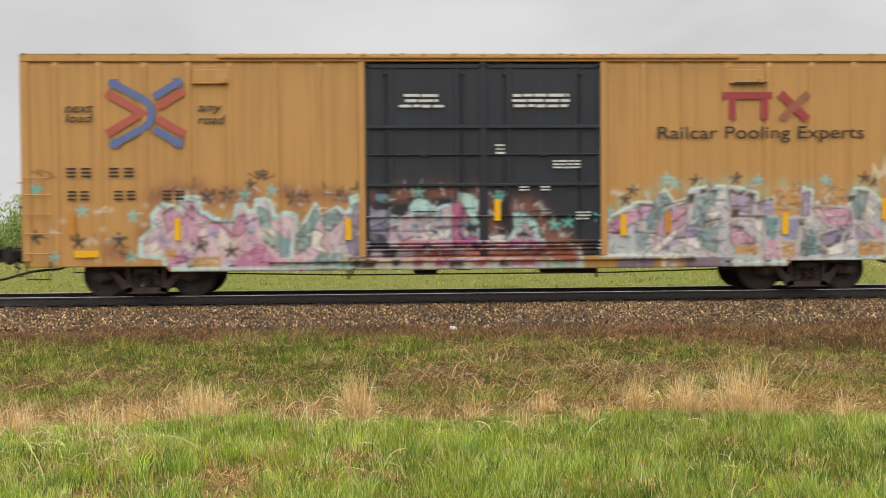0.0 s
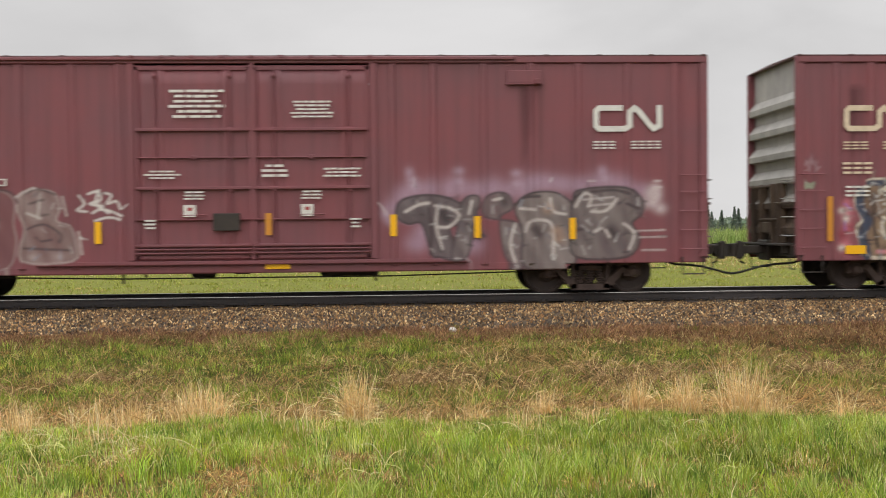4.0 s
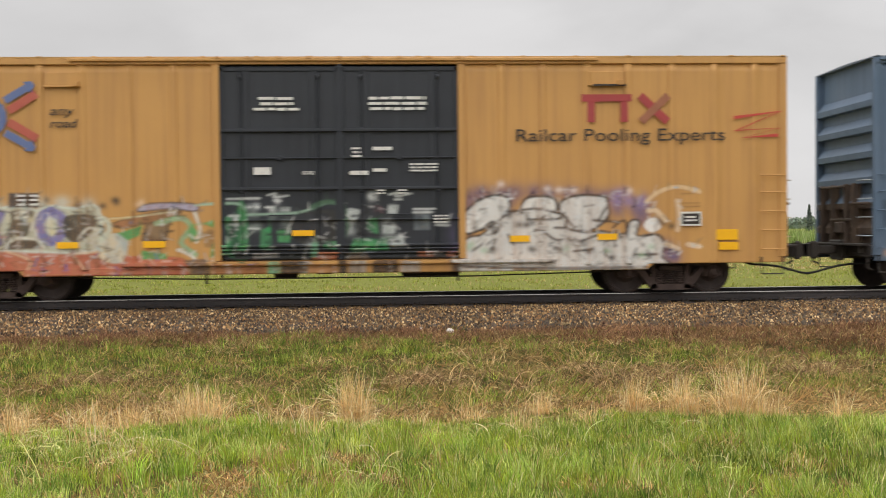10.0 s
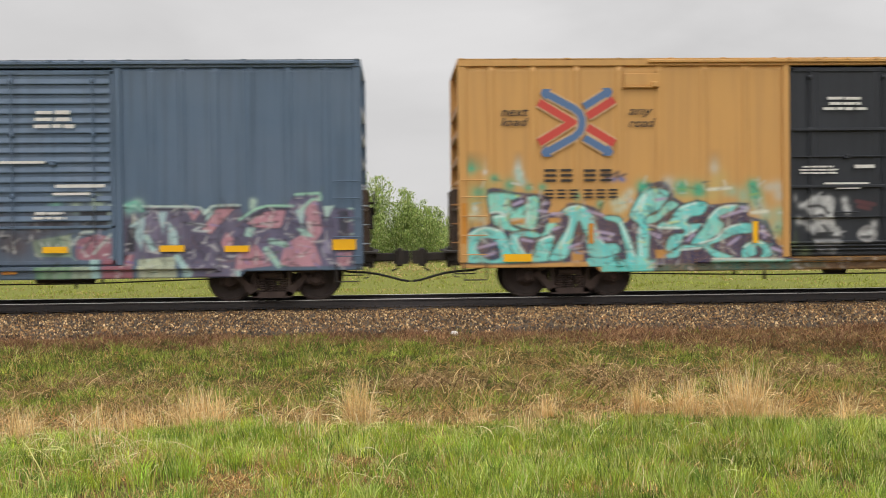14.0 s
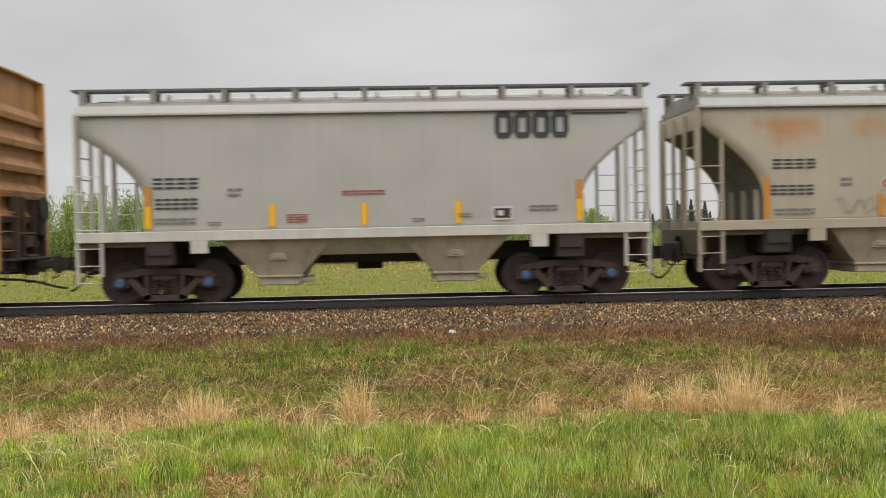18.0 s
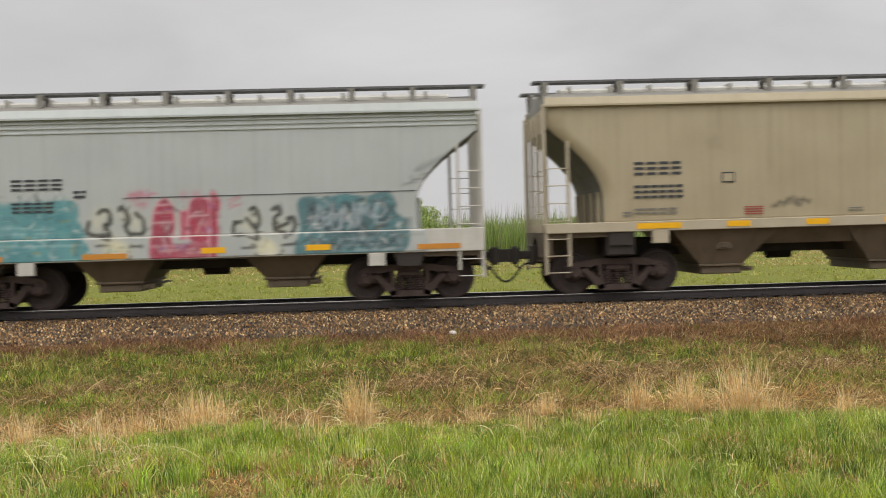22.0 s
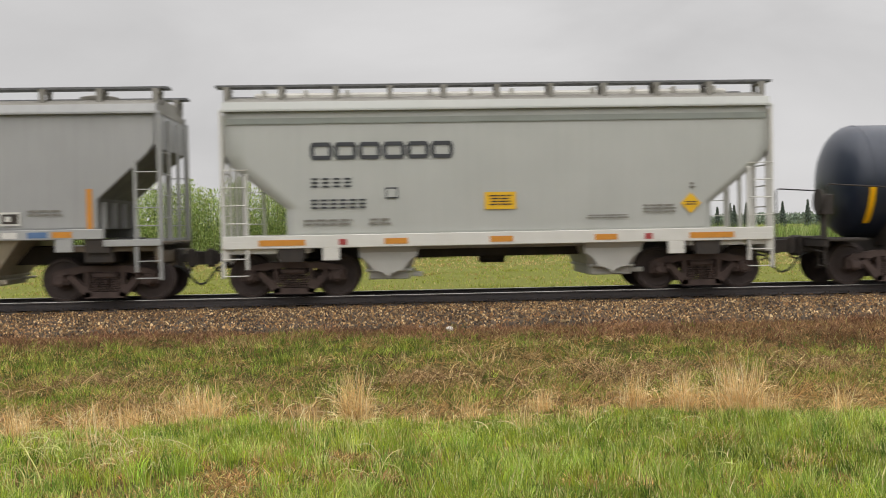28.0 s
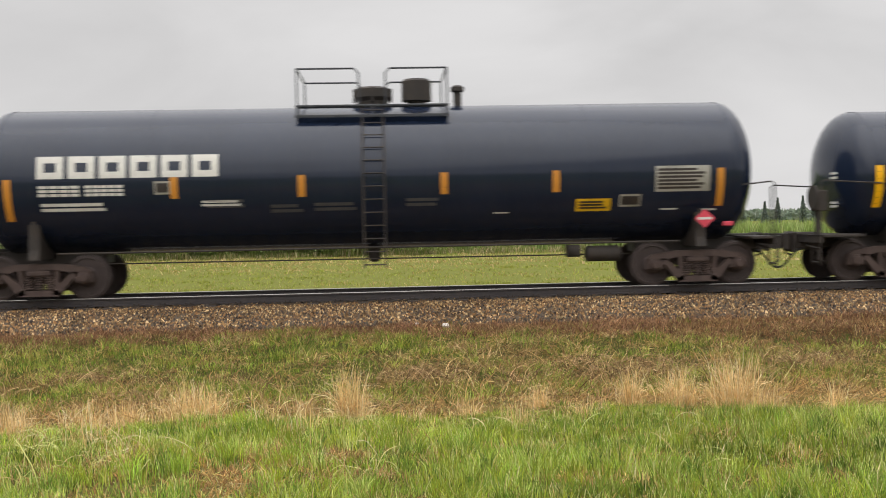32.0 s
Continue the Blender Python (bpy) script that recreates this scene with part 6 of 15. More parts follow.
# first car: pastel letters in pink, teal and white
c = canvas_for(9.42)
c.round = 0.12
c.dots("8d5a42", 0.211, [(-6.6, 2.16), (-6.37, 2.25), (-6.1, 2.2), (-5.84, 2.25), (-5.61, 2.02), (-5.39, 2.11), (-5.16, 2.06), (-4.94, 2.06), (-4.76, 2.1), (-4.08, 2.19), (-3.88, 1.96), (-6.96, 1.44), (-7.01, 1.26), (-7.42, 0.9), (-7.68, 1), (-6.78, 2.03)], strength=0.7)
c.dots("d8c6a8", 0.062, [(-8.63, 1.61), (-7.96, 1.79), (-7.67, 1.83), (-6.94, 1.92), (-6.96, 1.53), (-8.85, 1.39), (-8.04, 1.22), (-8.13, 1.16), (-7.97, 1.18), (-7.83, 1.43), (-9.37, 0.85), (-7.73, 1.2), (-7.95, 0.82), (-5.39, 1.9), (-4.33, 1.92)], strength=0.9)
c.fill("dfc4cc", [(-7.07, 0.89), (-7.05, 1.22), (-6.79, 1.44), (-6.83, 1.71), (-6.6, 1.94), (-6.24, 1.84), (-6.23, 2.07), (-5.88, 2.07), (-5.83, 1.79), (-5.44, 1.61), (-5.17, 1.56), (-5.1, 1.9), (-4.94, 1.92), (-4.89, 1.79), (-4.72, 1.79), (-4.69, 2.01), (-4.44, 2.01), (-4.31, 1.65), (-4.13, 1.74), (-3.88, 1.68), (-3.89, 0.62), (-5, 0.63), (-6.53, 0.61), (-6.61, 0.84)], second="c8a4b8", line="c4e2de", edge=0.1)
c.fill("c887aa", [(-6.6, 1.73), (-6.42, 1.87), (-6.19, 1.65), (-6.02, 1.92), (-5.89, 1.74), (-5.44, 1.52), (-5.17, 1.29), (-5.35, 1.19), (-5.62, 1.3), (-5.89, 1.24), (-5.93, 1.06), (-6.12, 1.06), (-6.16, 1.47), (-6.34, 1.57), (-6.51, 1.34)], second="d2a2bc", line="5a3f52", edge=0.025)
c.fill("a79fc6", [(-6.83, 1.25), (-6.65, 1.35), (-6.41, 1.16), (-6.61, 1.09)])
c.fill("ece2d2", [(-7.02, 1.07), (-6.79, 1.16), (-6.59, 0.93), (-6.97, 0.89)])
c.fill("c47aa8", [(-6.44, 0.84), (-6.07, 0.98), (-6.11, 0.79), (-6.35, 0.66), (-6.53, 0.67)])
c.fill("ece0d2", [(-5.44, 1.47), (-5.17, 1.15), (-4.99, 1.28), (-5.17, 1.06), (-5.49, 1.06)])
c.fill("d294b2", [(-5.13, 1.64), (-4.94, 1.74), (-4.85, 1.46), (-5.04, 1.28), (-5.17, 1.28)], line="5a3f52", edge=0.02)
c.fill("7fa6a4", [(-4.67, 1.87), (-4.46, 1.82), (-4.4, 1.46), (-4.17, 1.27), (-4.27, 0.96), (-4.55, 1.19), (-4.63, 1.55)], second="8fa898", line="4a6a70", edge=0.025)
c.fill("c27ba2", [(-5, 0.92), (-4.55, 1.1), (-4.31, 0.82), (-4.37, 0.64), (-5.23, 0.65)])
c.fill("86adae", [(-4.26, 1.28), (-3.89, 1.18), (-3.89, 0.82), (-4.22, 0.82)], second="6a98a0")
c.dots("ece2d4", 0.106, [(-5.78, 1.36), (-4.57, 1.35), (-4.39, 1.33), (-6.12, 1.05), (-5.36, 1.07)], strength=0.95)
c.dots("84a8cc", 0.088, [(-4.81, 1.42), (-5.6, 1.34)], strength=0.9)
c.line("2e2a34", 0.04, [(-5.91, 1.56), (-5.17, 1.55)])
c.line("2e2a34", 0.04, [(-6.6, 1.75), (-6.42, 1.86)])
c.line("2e2a34", 0.04, [(-6.03, 1.92), (-5.86, 1.73)])
c.line("2e2a34", 0.04, [(-4.94, 1.52), (-4.65, 1.67)])
c.line("2e2a34", 0.04, [(-4.52, 1.15), (-4.27, 0.96)])
c.line("2e2a34", 0.04, [(-6.35, 0.74), (-6.12, 0.76)])
c.fill("c99a5c", [(-6.04, 0.85), (-5.44, 0.86), (-5.44, 0.64), (-6.05, 0.64)])
c.line("7a5a38", 0.02, [(-5.99, 0.81), (-5.5, 0.82)])
c.line("7a5a38", 0.02, [(-5.99, 0.68), (-5.65, 0.69)])
c.fill("c99a5c", [(-6.57, 1.01), (-6.34, 1.03), (-6.35, 0.83), (-6.55, 0.83)])
for x, z in [(-9.2, 1.27), (-8.33, 1.18), (-7.5, 1.21), (-5.7, 2.1), (-5.3, 2.14), (-3.93, 2.05), (-5.85, 1.07), (-5.21, 0.97)]:
    c.star(x, z, 0.141, lin("2e2a2e"))
for x, z in [(-4.57, 2.53), (-4.8, 2.33)]:
    c.star(x, z, 0.106, lin("2e2a2e"))
for x, z in [(-8.25, 1.8), (-7.21, 1.69), (-4.37, 2.22), (-4.93, 2.13), (-8.83, 0.86), (-7.26, 0.85)]:
    c.star(x, z, 0.119, lin("7cc4c0"))
c.fill("6ab8ac", [(-9.35, 2.35), (-8.97, 2.33), (-9.22, 2.11)])
c.line("6a4a2a", 0.04, [(-9.25, 2.63), (-9.03, 2.54), (-9.14, 2.65), (-8.83, 2.58), (-8.95, 2.49), (-8.77, 2.51)], strength=0.8)
c.line("33302e", 0.035, [(-4.84, 2.56), (-4.62, 2.44), (-4.71, 2.6), (-4.46, 2.6), (-4.53, 2.44), (-4.33, 2.51)])
c.dots("8a573f", 0.207, [(-3.75, 2.05), (-3.39, 2.14), (-3.07, 2.09), (-2.39, 2.09), (-1.75, 2.13), (-1.43, 2.04), (-1.06, 2.13), (-0.7, 2.13), (-0.15, 2.12), (0.04, 1.94), (0.08, 1.71), (0.73, 1.84), (0.96, 1.86), (1.19, 1.7), (1.37, 1.47), (1.51, 1.19), (1.74, 1.1), (1.97, 0.96), (0.12, 1.43), (0.35, 1.25)], strength=0.7)
c.fill("c9c2c8", [(-3.9, 0.64), (-3.89, 1.33), (-3.66, 1.62), (-3.48, 1.94), (-3.37, 1.66), (-3.03, 1.87), (-2.85, 1.73), (-2.62, 2.05), (-2.47, 1.77), (-1.98, 1.77), (-1.89, 1.58), (-1.52, 1.67), (-1.2, 1.95), (-0.97, 1.81), (-0.52, 1.99), (-0.24, 2.08), (-0.13, 1.89), (-0.17, 1.43), (0.21, 1.16), (0.49, 1.02), (0.82, 1.63), (1.06, 1.55), (1.18, 1.15), (1.97, 1), (1.97, 0.59)], second="d4b2c0", line="c4e2de", edge=0.07)
c.fill("6e9c9e", [(-3.89, 1.27), (-3.62, 1.59), (-3.48, 1.86), (-3.39, 1.63), (-3.61, 1.32), (-3.52, 1.13), (-3.81, 0.91), (-3.9, 0.95)], line="3f5a62", edge=0.025)
c.fill("7b9a90", [(-3.34, 1.68), (-3.07, 1.81), (-2.91, 1.67), (-3.17, 1.36), (-3.3, 1.4)], second="66929a", line="3f5a62", edge=0.025)
c.fill("ece4d6", [(-3.53, 1.41), (-3.29, 1.31), (-3.4, 1.13), (-3.21, 0.9), (-3.44, 0.95), (-3.58, 1.04)], line="4a4448", edge=0.02)
c.fill("6f959a", [(-3.4, 0.91), (-2.94, 0.91), (-2.86, 0.68), (-3.63, 0.69)], second="5a8a90")
c.fill("7f7896", [(-2.8, 1.72), (-2.62, 1.9), (-2.53, 1.44), (-2.39, 0.89), (-2.71, 0.85), (-2.84, 1.08)], second="a59cb8", line="4a4458", edge=0.025)
c.fill("a49cb6", [(-2.43, 1.72), (-1.98, 1.76), (-1.94, 1.3), (-2.08, 1.12), (-2.39, 1.31)], second="8a84a0", line="5a5468", edge=0.02)
c.fill("d6a8bc", [(-1.43, 1.62), (-1.19, 1.84), (-1.06, 1.62), (-1.16, 1.43), (-1.48, 1.44)], line="4a3f4e", edge=0.02)
c.fill("e6d6d6", [(-1.7, 1.21), (-1.48, 1.66), (-1.34, 1.49), (-1.06, 1.43), (-0.88, 1.11), (-1.53, 1.12)])
c.fill("7f9fb8", [(-0.98, 1.75), (-0.74, 1.7), (-0.74, 1.48), (-0.98, 1.48)])
c.fill("b5688e", [(-0.56, 1.93), (-0.37, 1.93), (-0.28, 1.47), (-0.05, 1.24), (-0.24, 1.1), (-0.51, 1.24)], second="cf94ae", line="5a3448", edge=0.025)
c.fill("e8e0d4", [(-0.98, 1.4), (-0.61, 1.44), (-0.52, 1.25), (-0.8, 1.07)])
c.fill("2f2c30", [(-0.39, 1.43), (-0.14, 1.43), (-0.1, 1.25), (-0.29, 1.21)])
c.fill("5f7f96", [(-0.98, 1.53), (-0.7, 1.53), (-0.75, 1.43), (-0.98, 1.43)])
c.fill("cf8298", [(-1.71, 1.12), (0.12, 1.15), (0.5, 1.05), (0.21, 0.92), (-1.62, 1.03)], second="d8a0ac")
c.fill("a8643f", [(-1.53, 0.88), (0.21, 0.92), (1.93, 1.04), (1.98, 0.86), (0.21, 0.78)], second="8a4436")
c.fill("3c3432", [(-2.81, 0.82), (-2.4, 0.81), (-2.17, 0.63), (-2.81, 0.63)])
c.fill("a0603f", [(-1.44, 1.02), (-1.07, 0.97), (-1.17, 0.88), (-1.49, 0.9)])
c.dots("2c2a2e", 0.099, [(-1.66, 1.83), (-1.71, 1.74), (-2.18, 1.88), (-2.16, 1.95), (-1.21, 1.03), (-0.15, 1.02), (-0.62, 0.66), (-1.35, 0.69), (0.86, 1.24), (0.95, 1.24), (-1.71, 1.26)], strength=0.85)
c.dots("e8d8c0", 0.081, [(-2.08, 0.7), (-1.17, 0.64), (-0.02, 0.68), (0.4, 0.65), (-2.54, 0.72), (0.45, 1.11), (0.22, 1.2), (-1.07, 1.12)], strength=0.85)
c.dots("c87a92", 0.09, [(-0.06, 0.77), (-0.94, 0.66), (0.81, 0.69), (1.04, 0.67), (-0.43, 0.66)], strength=0.85)
c.dots("8fb8b0", 0.09, [(1.37, 0.64), (1.65, 0.64), (0.21, 1.06)], strength=0.8)
c.line("c8e4e0", 0.1, [(-2.75, 1.76), (-2.62, 2.08), (-2.47, 1.76), (-2.52, 1.35)])
c.line("c8e4e0", 0.1, [(-0.32, 2.07), (-0.16, 1.92), (-0.19, 1.43), (0.04, 1.17)])
c.line("c8e4e0", 0.1, [(0.73, 1.33), (0.82, 1.66), (1.06, 1.55), (1.15, 1.19)])
c.fill("d49ab0", [(0.86, 1.47), (0.96, 1.52), (1.07, 1.24), (0.91, 1.29)])
c.line("2e2a34", 0.035, [(-2.53, 1.35), (-1.34, 1.43), (-0.61, 1.39)])
c.line("2e2a34", 0.035, [(-1.71, 1.16), (-0.71, 1.12)])
c.line("2e2a34", 0.035, [(-1.98, 1.4), (-1.71, 1.47)])
c.line("2e2a34", 0.035, [(-0.52, 1.83), (-0.06, 1.71)])
c.line("2e2a34", 0.035, [(-1.34, 1.65), (-0.98, 1.65)])
c.line("2e2a34", 0.035, [(0.12, 1.04), (0.68, 1.01)])
for x, z in [(-1.33, 2.17), (0.31, 2.05), (1.5, 1.47), (1.79, 1.51), (0.06, 1.71)]:
    c.star(x, z, 0.121, lin("6ec2b4"))
for x, z in [(-3.68, 2.08), (-3, 2.1), (-2.61, 2.21)]:
    c.star(x, z, 0.117, lin("3a2c2a"))
c.dots("d8d4d0", 0.063, [(1.19, 1.86), (1.26, 1.75), (1.67, 1.24)], strength=0.85)
c.dots("9cbfa6", 0.156, [(2.64, 1.51), (2.92, 1.88), (3.48, 2.1), (3.76, 2.28), (4.23, 2.19), (4.69, 2.32), (5.16, 2.35), (5.63, 2.27), (5.96, 2.13), (6.38, 2.27), (6.95, 2.24), (7.33, 2.08), (7.66, 2.03), (7.99, 2.26), (8.37, 2.16)], strength=0.5)
c.fill("cfc4cc", [(2.45, 0.81), (2.5, 1.19), (2.55, 1.42), (2.74, 1.65), (3.25, 1.92), (3.62, 1.92), (3.85, 2.19), (4.04, 1.91), (4.32, 2), (4.41, 2.19), (4.97, 2.26), (5.54, 2.2), (5.82, 2.11), (5.83, 1.9), (6.15, 1.99), (6.76, 2.23), (7.01, 2.13), (6.96, 1.85), (7.14, 1.9), (7.8, 1.84), (7.9, 2.18), (8.19, 2.19), (8.57, 1.84), (8.59, 0.74), (6.62, 0.64), (5.35, 0.65), (4.13, 0.8)], second="b4c2c6", line="cfe6dc", edge=0.07)
c.fill("d29cb6", [(2.6, 1.27), (2.74, 1.59), (3.29, 1.82), (3.35, 1.54), (3.11, 1.5), (2.98, 1.27)], line="5a4254", edge=0.02)
c.fill("cf9fb8", [(3.32, 1.85), (3.9, 1.85), (4.33, 1.91), (4.27, 1.49), (3.9, 1.17), (3.66, 1.26), (3.72, 1.58), (3.35, 1.54)], second="c9a8c8", line="5a4254", edge=0.02)
c.fill("6f9a9c", [(3.67, 2), (3.86, 2.12), (3.96, 1.91), (3.72, 1.86)])
c.line("6f9a9c", 0.17, [(3.81, 1.78), (3.67, 1.55), (3.52, 1.36)])
c.fill("7aa2a6", [(3.22, 1.29), (3.52, 1.27), (3.44, 0.9), (3.24, 0.9)], second="a8b8c4")
c.fill("ada0c0", [(3.66, 0.89), (4.13, 1.26), (4.41, 1.44), (4.42, 1.16), (4.13, 1.03)])
c.fill("7fa6a8", [(4.51, 2.04), (4.94, 2.14), (4.89, 1.81), (5.08, 1.67), (4.7, 1.44), (4.55, 1.21), (4.98, 1.11), (4.93, 0.84), (4.6, 1.02), (4.41, 1.21), (4.55, 1.53), (4.69, 1.67)], second="6a98a0", line="3f5a62", edge=0.022)
c.fill("a892b2", [(5.25, 2.08), (5.73, 1.99), (5.69, 1.66), (5.25, 1.76)], second="8a86a4", line="4a4458", edge=0.02)
c.fill("4d7c88", [(5.54, 2.08), (5.78, 1.99), (5.73, 1.85)])
c.fill("9f90b0", [(5.83, 1.85), (6.16, 1.9), (6.16, 1.61), (5.83, 1.71)])
c.fill("c99ab0", [(5.25, 1.43), (5.55, 1.29), (5.83, 1.06), (5.54, 0.92), (5.25, 1.06)], line="4a3f4e", edge=0.02)
c.fill("6f9aa0", [(5.96, 1.57), (6.3, 1.57), (6.2, 1.06), (6.01, 1.2)])
c.fill("cf9cae", [(6.05, 1.15), (6.25, 1.06), (6.3, 0.73), (5.96, 0.73)])
c.fill("8f9ab8", [(6.38, 1.52), (6.77, 1.56), (6.68, 1.1), (6.43, 1.1)])
c.fill("d29cb2", [(7, 1.79), (7.8, 1.74), (7.85, 1.42), (7.42, 1.33), (7.19, 1.51)], line="5a4254", edge=0.02)
c.fill("ece4dc", [(6.99, 1.8), (7.67, 1.51), (7.24, 1.61)])
c.fill("8d88a8", [(7.14, 1.14), (7.85, 1.37), (7.81, 1.18), (7.33, 0.95)], line="3a3644", edge=0.022)
c.fill("5c8c92", [(6.76, 1.05), (6.96, 1.33), (7.15, 1), (7.24, 0.82), (6.76, 0.77)], second="4f7a80", line="35484e", edge=0.02)
c.fill("7f9f9c", [(7.85, 2.02), (8.09, 2.06), (8.14, 1.51), (7.91, 1.55)], line="35484e", edge=0.02)
c.fill("9a92b4", [(7.9, 1.37), (8.29, 1.13), (7.95, 1.09)])
c.fill("d49ab0", [(8.32, 1.46), (8.57, 1.13), (8.38, 1.09)])
c.fill("e8e2da", [(8.14, 1.65), (8.25, 1.93), (8.37, 1.61), (8.25, 1.51)])
c.fill("6a6480", [(4.13, 0.76), (5.35, 0.74), (5.25, 0.63), (4.41, 0.64)])
c.fill("7a7490", [(2.92, 0.77), (3.66, 0.77), (3.57, 0.65), (2.78, 0.66)])
c.fill("e8dcc8", [(3.76, 0.76), (4.04, 0.78), (4.13, 0.64), (3.76, 0.65)])
c.line("2e2a34", 0.035, [(3.27, 1.87), (3.85, 1.84), (4.32, 1.96)])
c.line("2e2a34", 0.035, [(5.26, 2.11), (5.79, 2.06)])
c.line("2e2a34", 0.035, [(4.6, 2.12), (4.97, 2.16)])
c.line("2e2a34", 0.035, [(5.83, 1.87), (6.15, 1.96)])
c.line("2e2a34", 0.035, [(4.13, 1.15), (4.5, 1.18)])
c.line("2e2a34", 0.035, [(4.69, 1.49), (5.07, 1.56)])
c.line("2e2a34", 0.035, [(7.14, 1.17), (7.85, 1.4)])
c.line("2e2a34", 0.035, [(7.33, 0.96), (7.8, 1.16)])
c.line("2e2a34", 0.035, [(5.25, 1.62), (6.01, 1.61)])
c.line("2e2a34", 0.035, [(5.25, 1.39), (5.54, 1.35)])
c.line("2e2a34", 0.035, [(6.76, 0.92), (7.23, 0.92)])
c.line("2e2a34", 0.035, [(7.99, 2.13), (8.23, 2.1)])
c.line("2e2a34", 0.035, [(2.55, 1.27), (2.97, 1.28)])
c.line("2e2a34", 0.035, [(3.2, 1.3), (3.66, 1.26)])
c.dots("2c2a2e", 0.074, [(4.41, 2), (4.39, 1.93), (5.35, 1.7), (3.9, 0.95), (7.28, 0.82), (5.49, 2.09)], strength=0.85)
c.dots("ece6dc", 0.083, [(5.07, 2.05), (5.02, 1.91), (4.88, 1.72), (5.63, 1.49), (5.87, 1.39), (6.9, 1.52), (4.32, 0.99), (7.57, 0.87), (7.85, 1.05)], strength=0.9)
c.fill("84503c", [(-0.05, 2.12), (0.19, 2.1), (0.23, 1.46), (0.06, 1.36), (-0.1, 1.7)], second="8a5a44")
c.fill("84503c", [(0.59, 1.9), (1.16, 1.89), (1.28, 1.49), (1.4, 1.29), (1.93, 0.96), (1.97, 0.69), (1.44, 0.7), (1.28, 1.12), (1.16, 1.57), (0.88, 1.73), (0.63, 1.66)], second="8a5a44")
c.fill("84503c", [(-1.02, 2.21), (-0.58, 2.19), (-0.62, 2.05), (-1.02, 2.07)], second="8a5a44")
c.fill("84503c", [(-1.87, 2.2), (-1.46, 2.21), (-1.47, 2.03), (-1.83, 2.01)], second="8a5a44")
c.fill("84503c", [(-2.91, 2.16), (-2.75, 2.16), (-2.79, 1.96), (-2.93, 1.92)], second="8a5a44")
c.fill("dcc8cc", [(-1.63, 1.71), (-1.07, 1.67), (-0.74, 1.85), (-0.58, 1.79), (-0.74, 1.46), (-0.99, 1.45), (-1.31, 1.23), (-1.67, 1.17), (-1.79, 1.47)], second="c4aab8")
c.fill("d89aa8", [(-1.71, 1.17), (-0.59, 1.16), (-0.59, 0.9), (-1.48, 0.89), (-1.76, 0.99)], second="c8848c")
c.fill("c4688a", [(-0.62, 1.91), (-0.42, 1.97), (-0.4, 1.7), (-0.5, 1.3), (-0.18, 1.22), (0.02, 1.09), (-0.59, 1), (-0.65, 1.3)], second="b45a80", line="4a2c3c", edge=0.025)
c.fill("c8645a", [(-0.38, 1.02), (0.06, 1.02), (0.26, 0.89), (-0.35, 0.79)], second="d88a78")
c.fill("c8645a", [(0.22, 1.09), (0.47, 1.13), (0.55, 0.97), (0.3, 0.93)], second="d88a78")
c.fill("b0583c", [(-1.43, 0.95), (-0.59, 0.94), (-0.59, 0.77), (-1.4, 0.79)], second="8f4636")
c.fill("b0583c", [(0.59, 0.94), (1.28, 0.94), (1.97, 0.9), (1.93, 0.75), (0.59, 0.79)], second="8f4636")
c.fill("c4648c", [(0.55, 1.17), (1.04, 1.15), (1.28, 1.1), (1.24, 1.02), (0.51, 1.04)], second="d494ac")
c.fill("c0e4dc", [(-1.55, 1.85), (-1.39, 2.03), (-1.14, 1.99), (-1.06, 1.75), (-1.39, 1.65)], line="5a8a8a", edge=0.018)
c.fill("c0e4dc", [(-0.5, 2.15), (-0.22, 2.09), (-0.16, 1.7), (-0.04, 1.46), (-0.22, 1.54), (-0.38, 1.82), (-0.51, 1.99)], line="5a8a8a", edge=0.018)
c.fill("c0e4dc", [(0.63, 1.72), (0.88, 1.71), (1.12, 1.53), (1.18, 1.25), (0.96, 1.41), (0.92, 1.55), (0.75, 1.49), (0.71, 1.33), (0.65, 1.45)], line="5a8a8a", edge=0.018)
c.fill("c0e4dc", [(-2.79, 2.08), (-2.55, 2.14), (-2.47, 1.76), (-2.55, 1.76), (-2.61, 1.96), (-2.75, 1.84)], line="5a8a8a", edge=0.018)
c.fill("c0e4dc", [(-0.04, 1.78), (0.15, 1.78), (0.13, 1.65), (-0.02, 1.66)], line="5a8a8a", edge=0.018)
c.fill("8f8aa4", [(-2.45, 1.76), (-1.97, 1.79), (-2.03, 1.55), (-2.39, 1.42)], second="a8a2b8", line="3a3644", edge=0.02)
c.fill("8f8aa4", [(-2.69, 1.92), (-2.57, 1.92), (-2.59, 1.4), (-2.75, 1.48)], second="a8a2b8", line="3a3644", edge=0.02)
c.fill("8f8aa4", [(-2.58, 1.36), (-2.36, 1.2), (-2.32, 0.87), (-2.64, 0.88)], second="a8a2b8", line="3a3644", edge=0.02)
c.fill("6a92a8", [(-1.51, 1.49), (-1.34, 1.51), (-1.34, 1.38), (-1.49, 1.38)], second="86b0b4")
c.fill("6a92a8", [(-1.03, 1.71), (-0.86, 1.73), (-0.86, 1.55), (-1.01, 1.53)], second="86b0b4")
c.fill("6a92a8", [(-0.5, 1.54), (-0.26, 1.53), (-0.22, 1.44), (-0.5, 1.44)], second="86b0b4")
c.fill("6a92a8", [(-2.23, 2.13), (-1.97, 2.12), (-1.98, 1.99), (-2.23, 2)], second="86b0b4")
c.fill("e8e0da", [(-1.27, 1.43), (-1.07, 1.55), (-1.11, 1.39), (-0.99, 1.26), (-1.15, 1.27)], line="4a4448", edge=0.02)
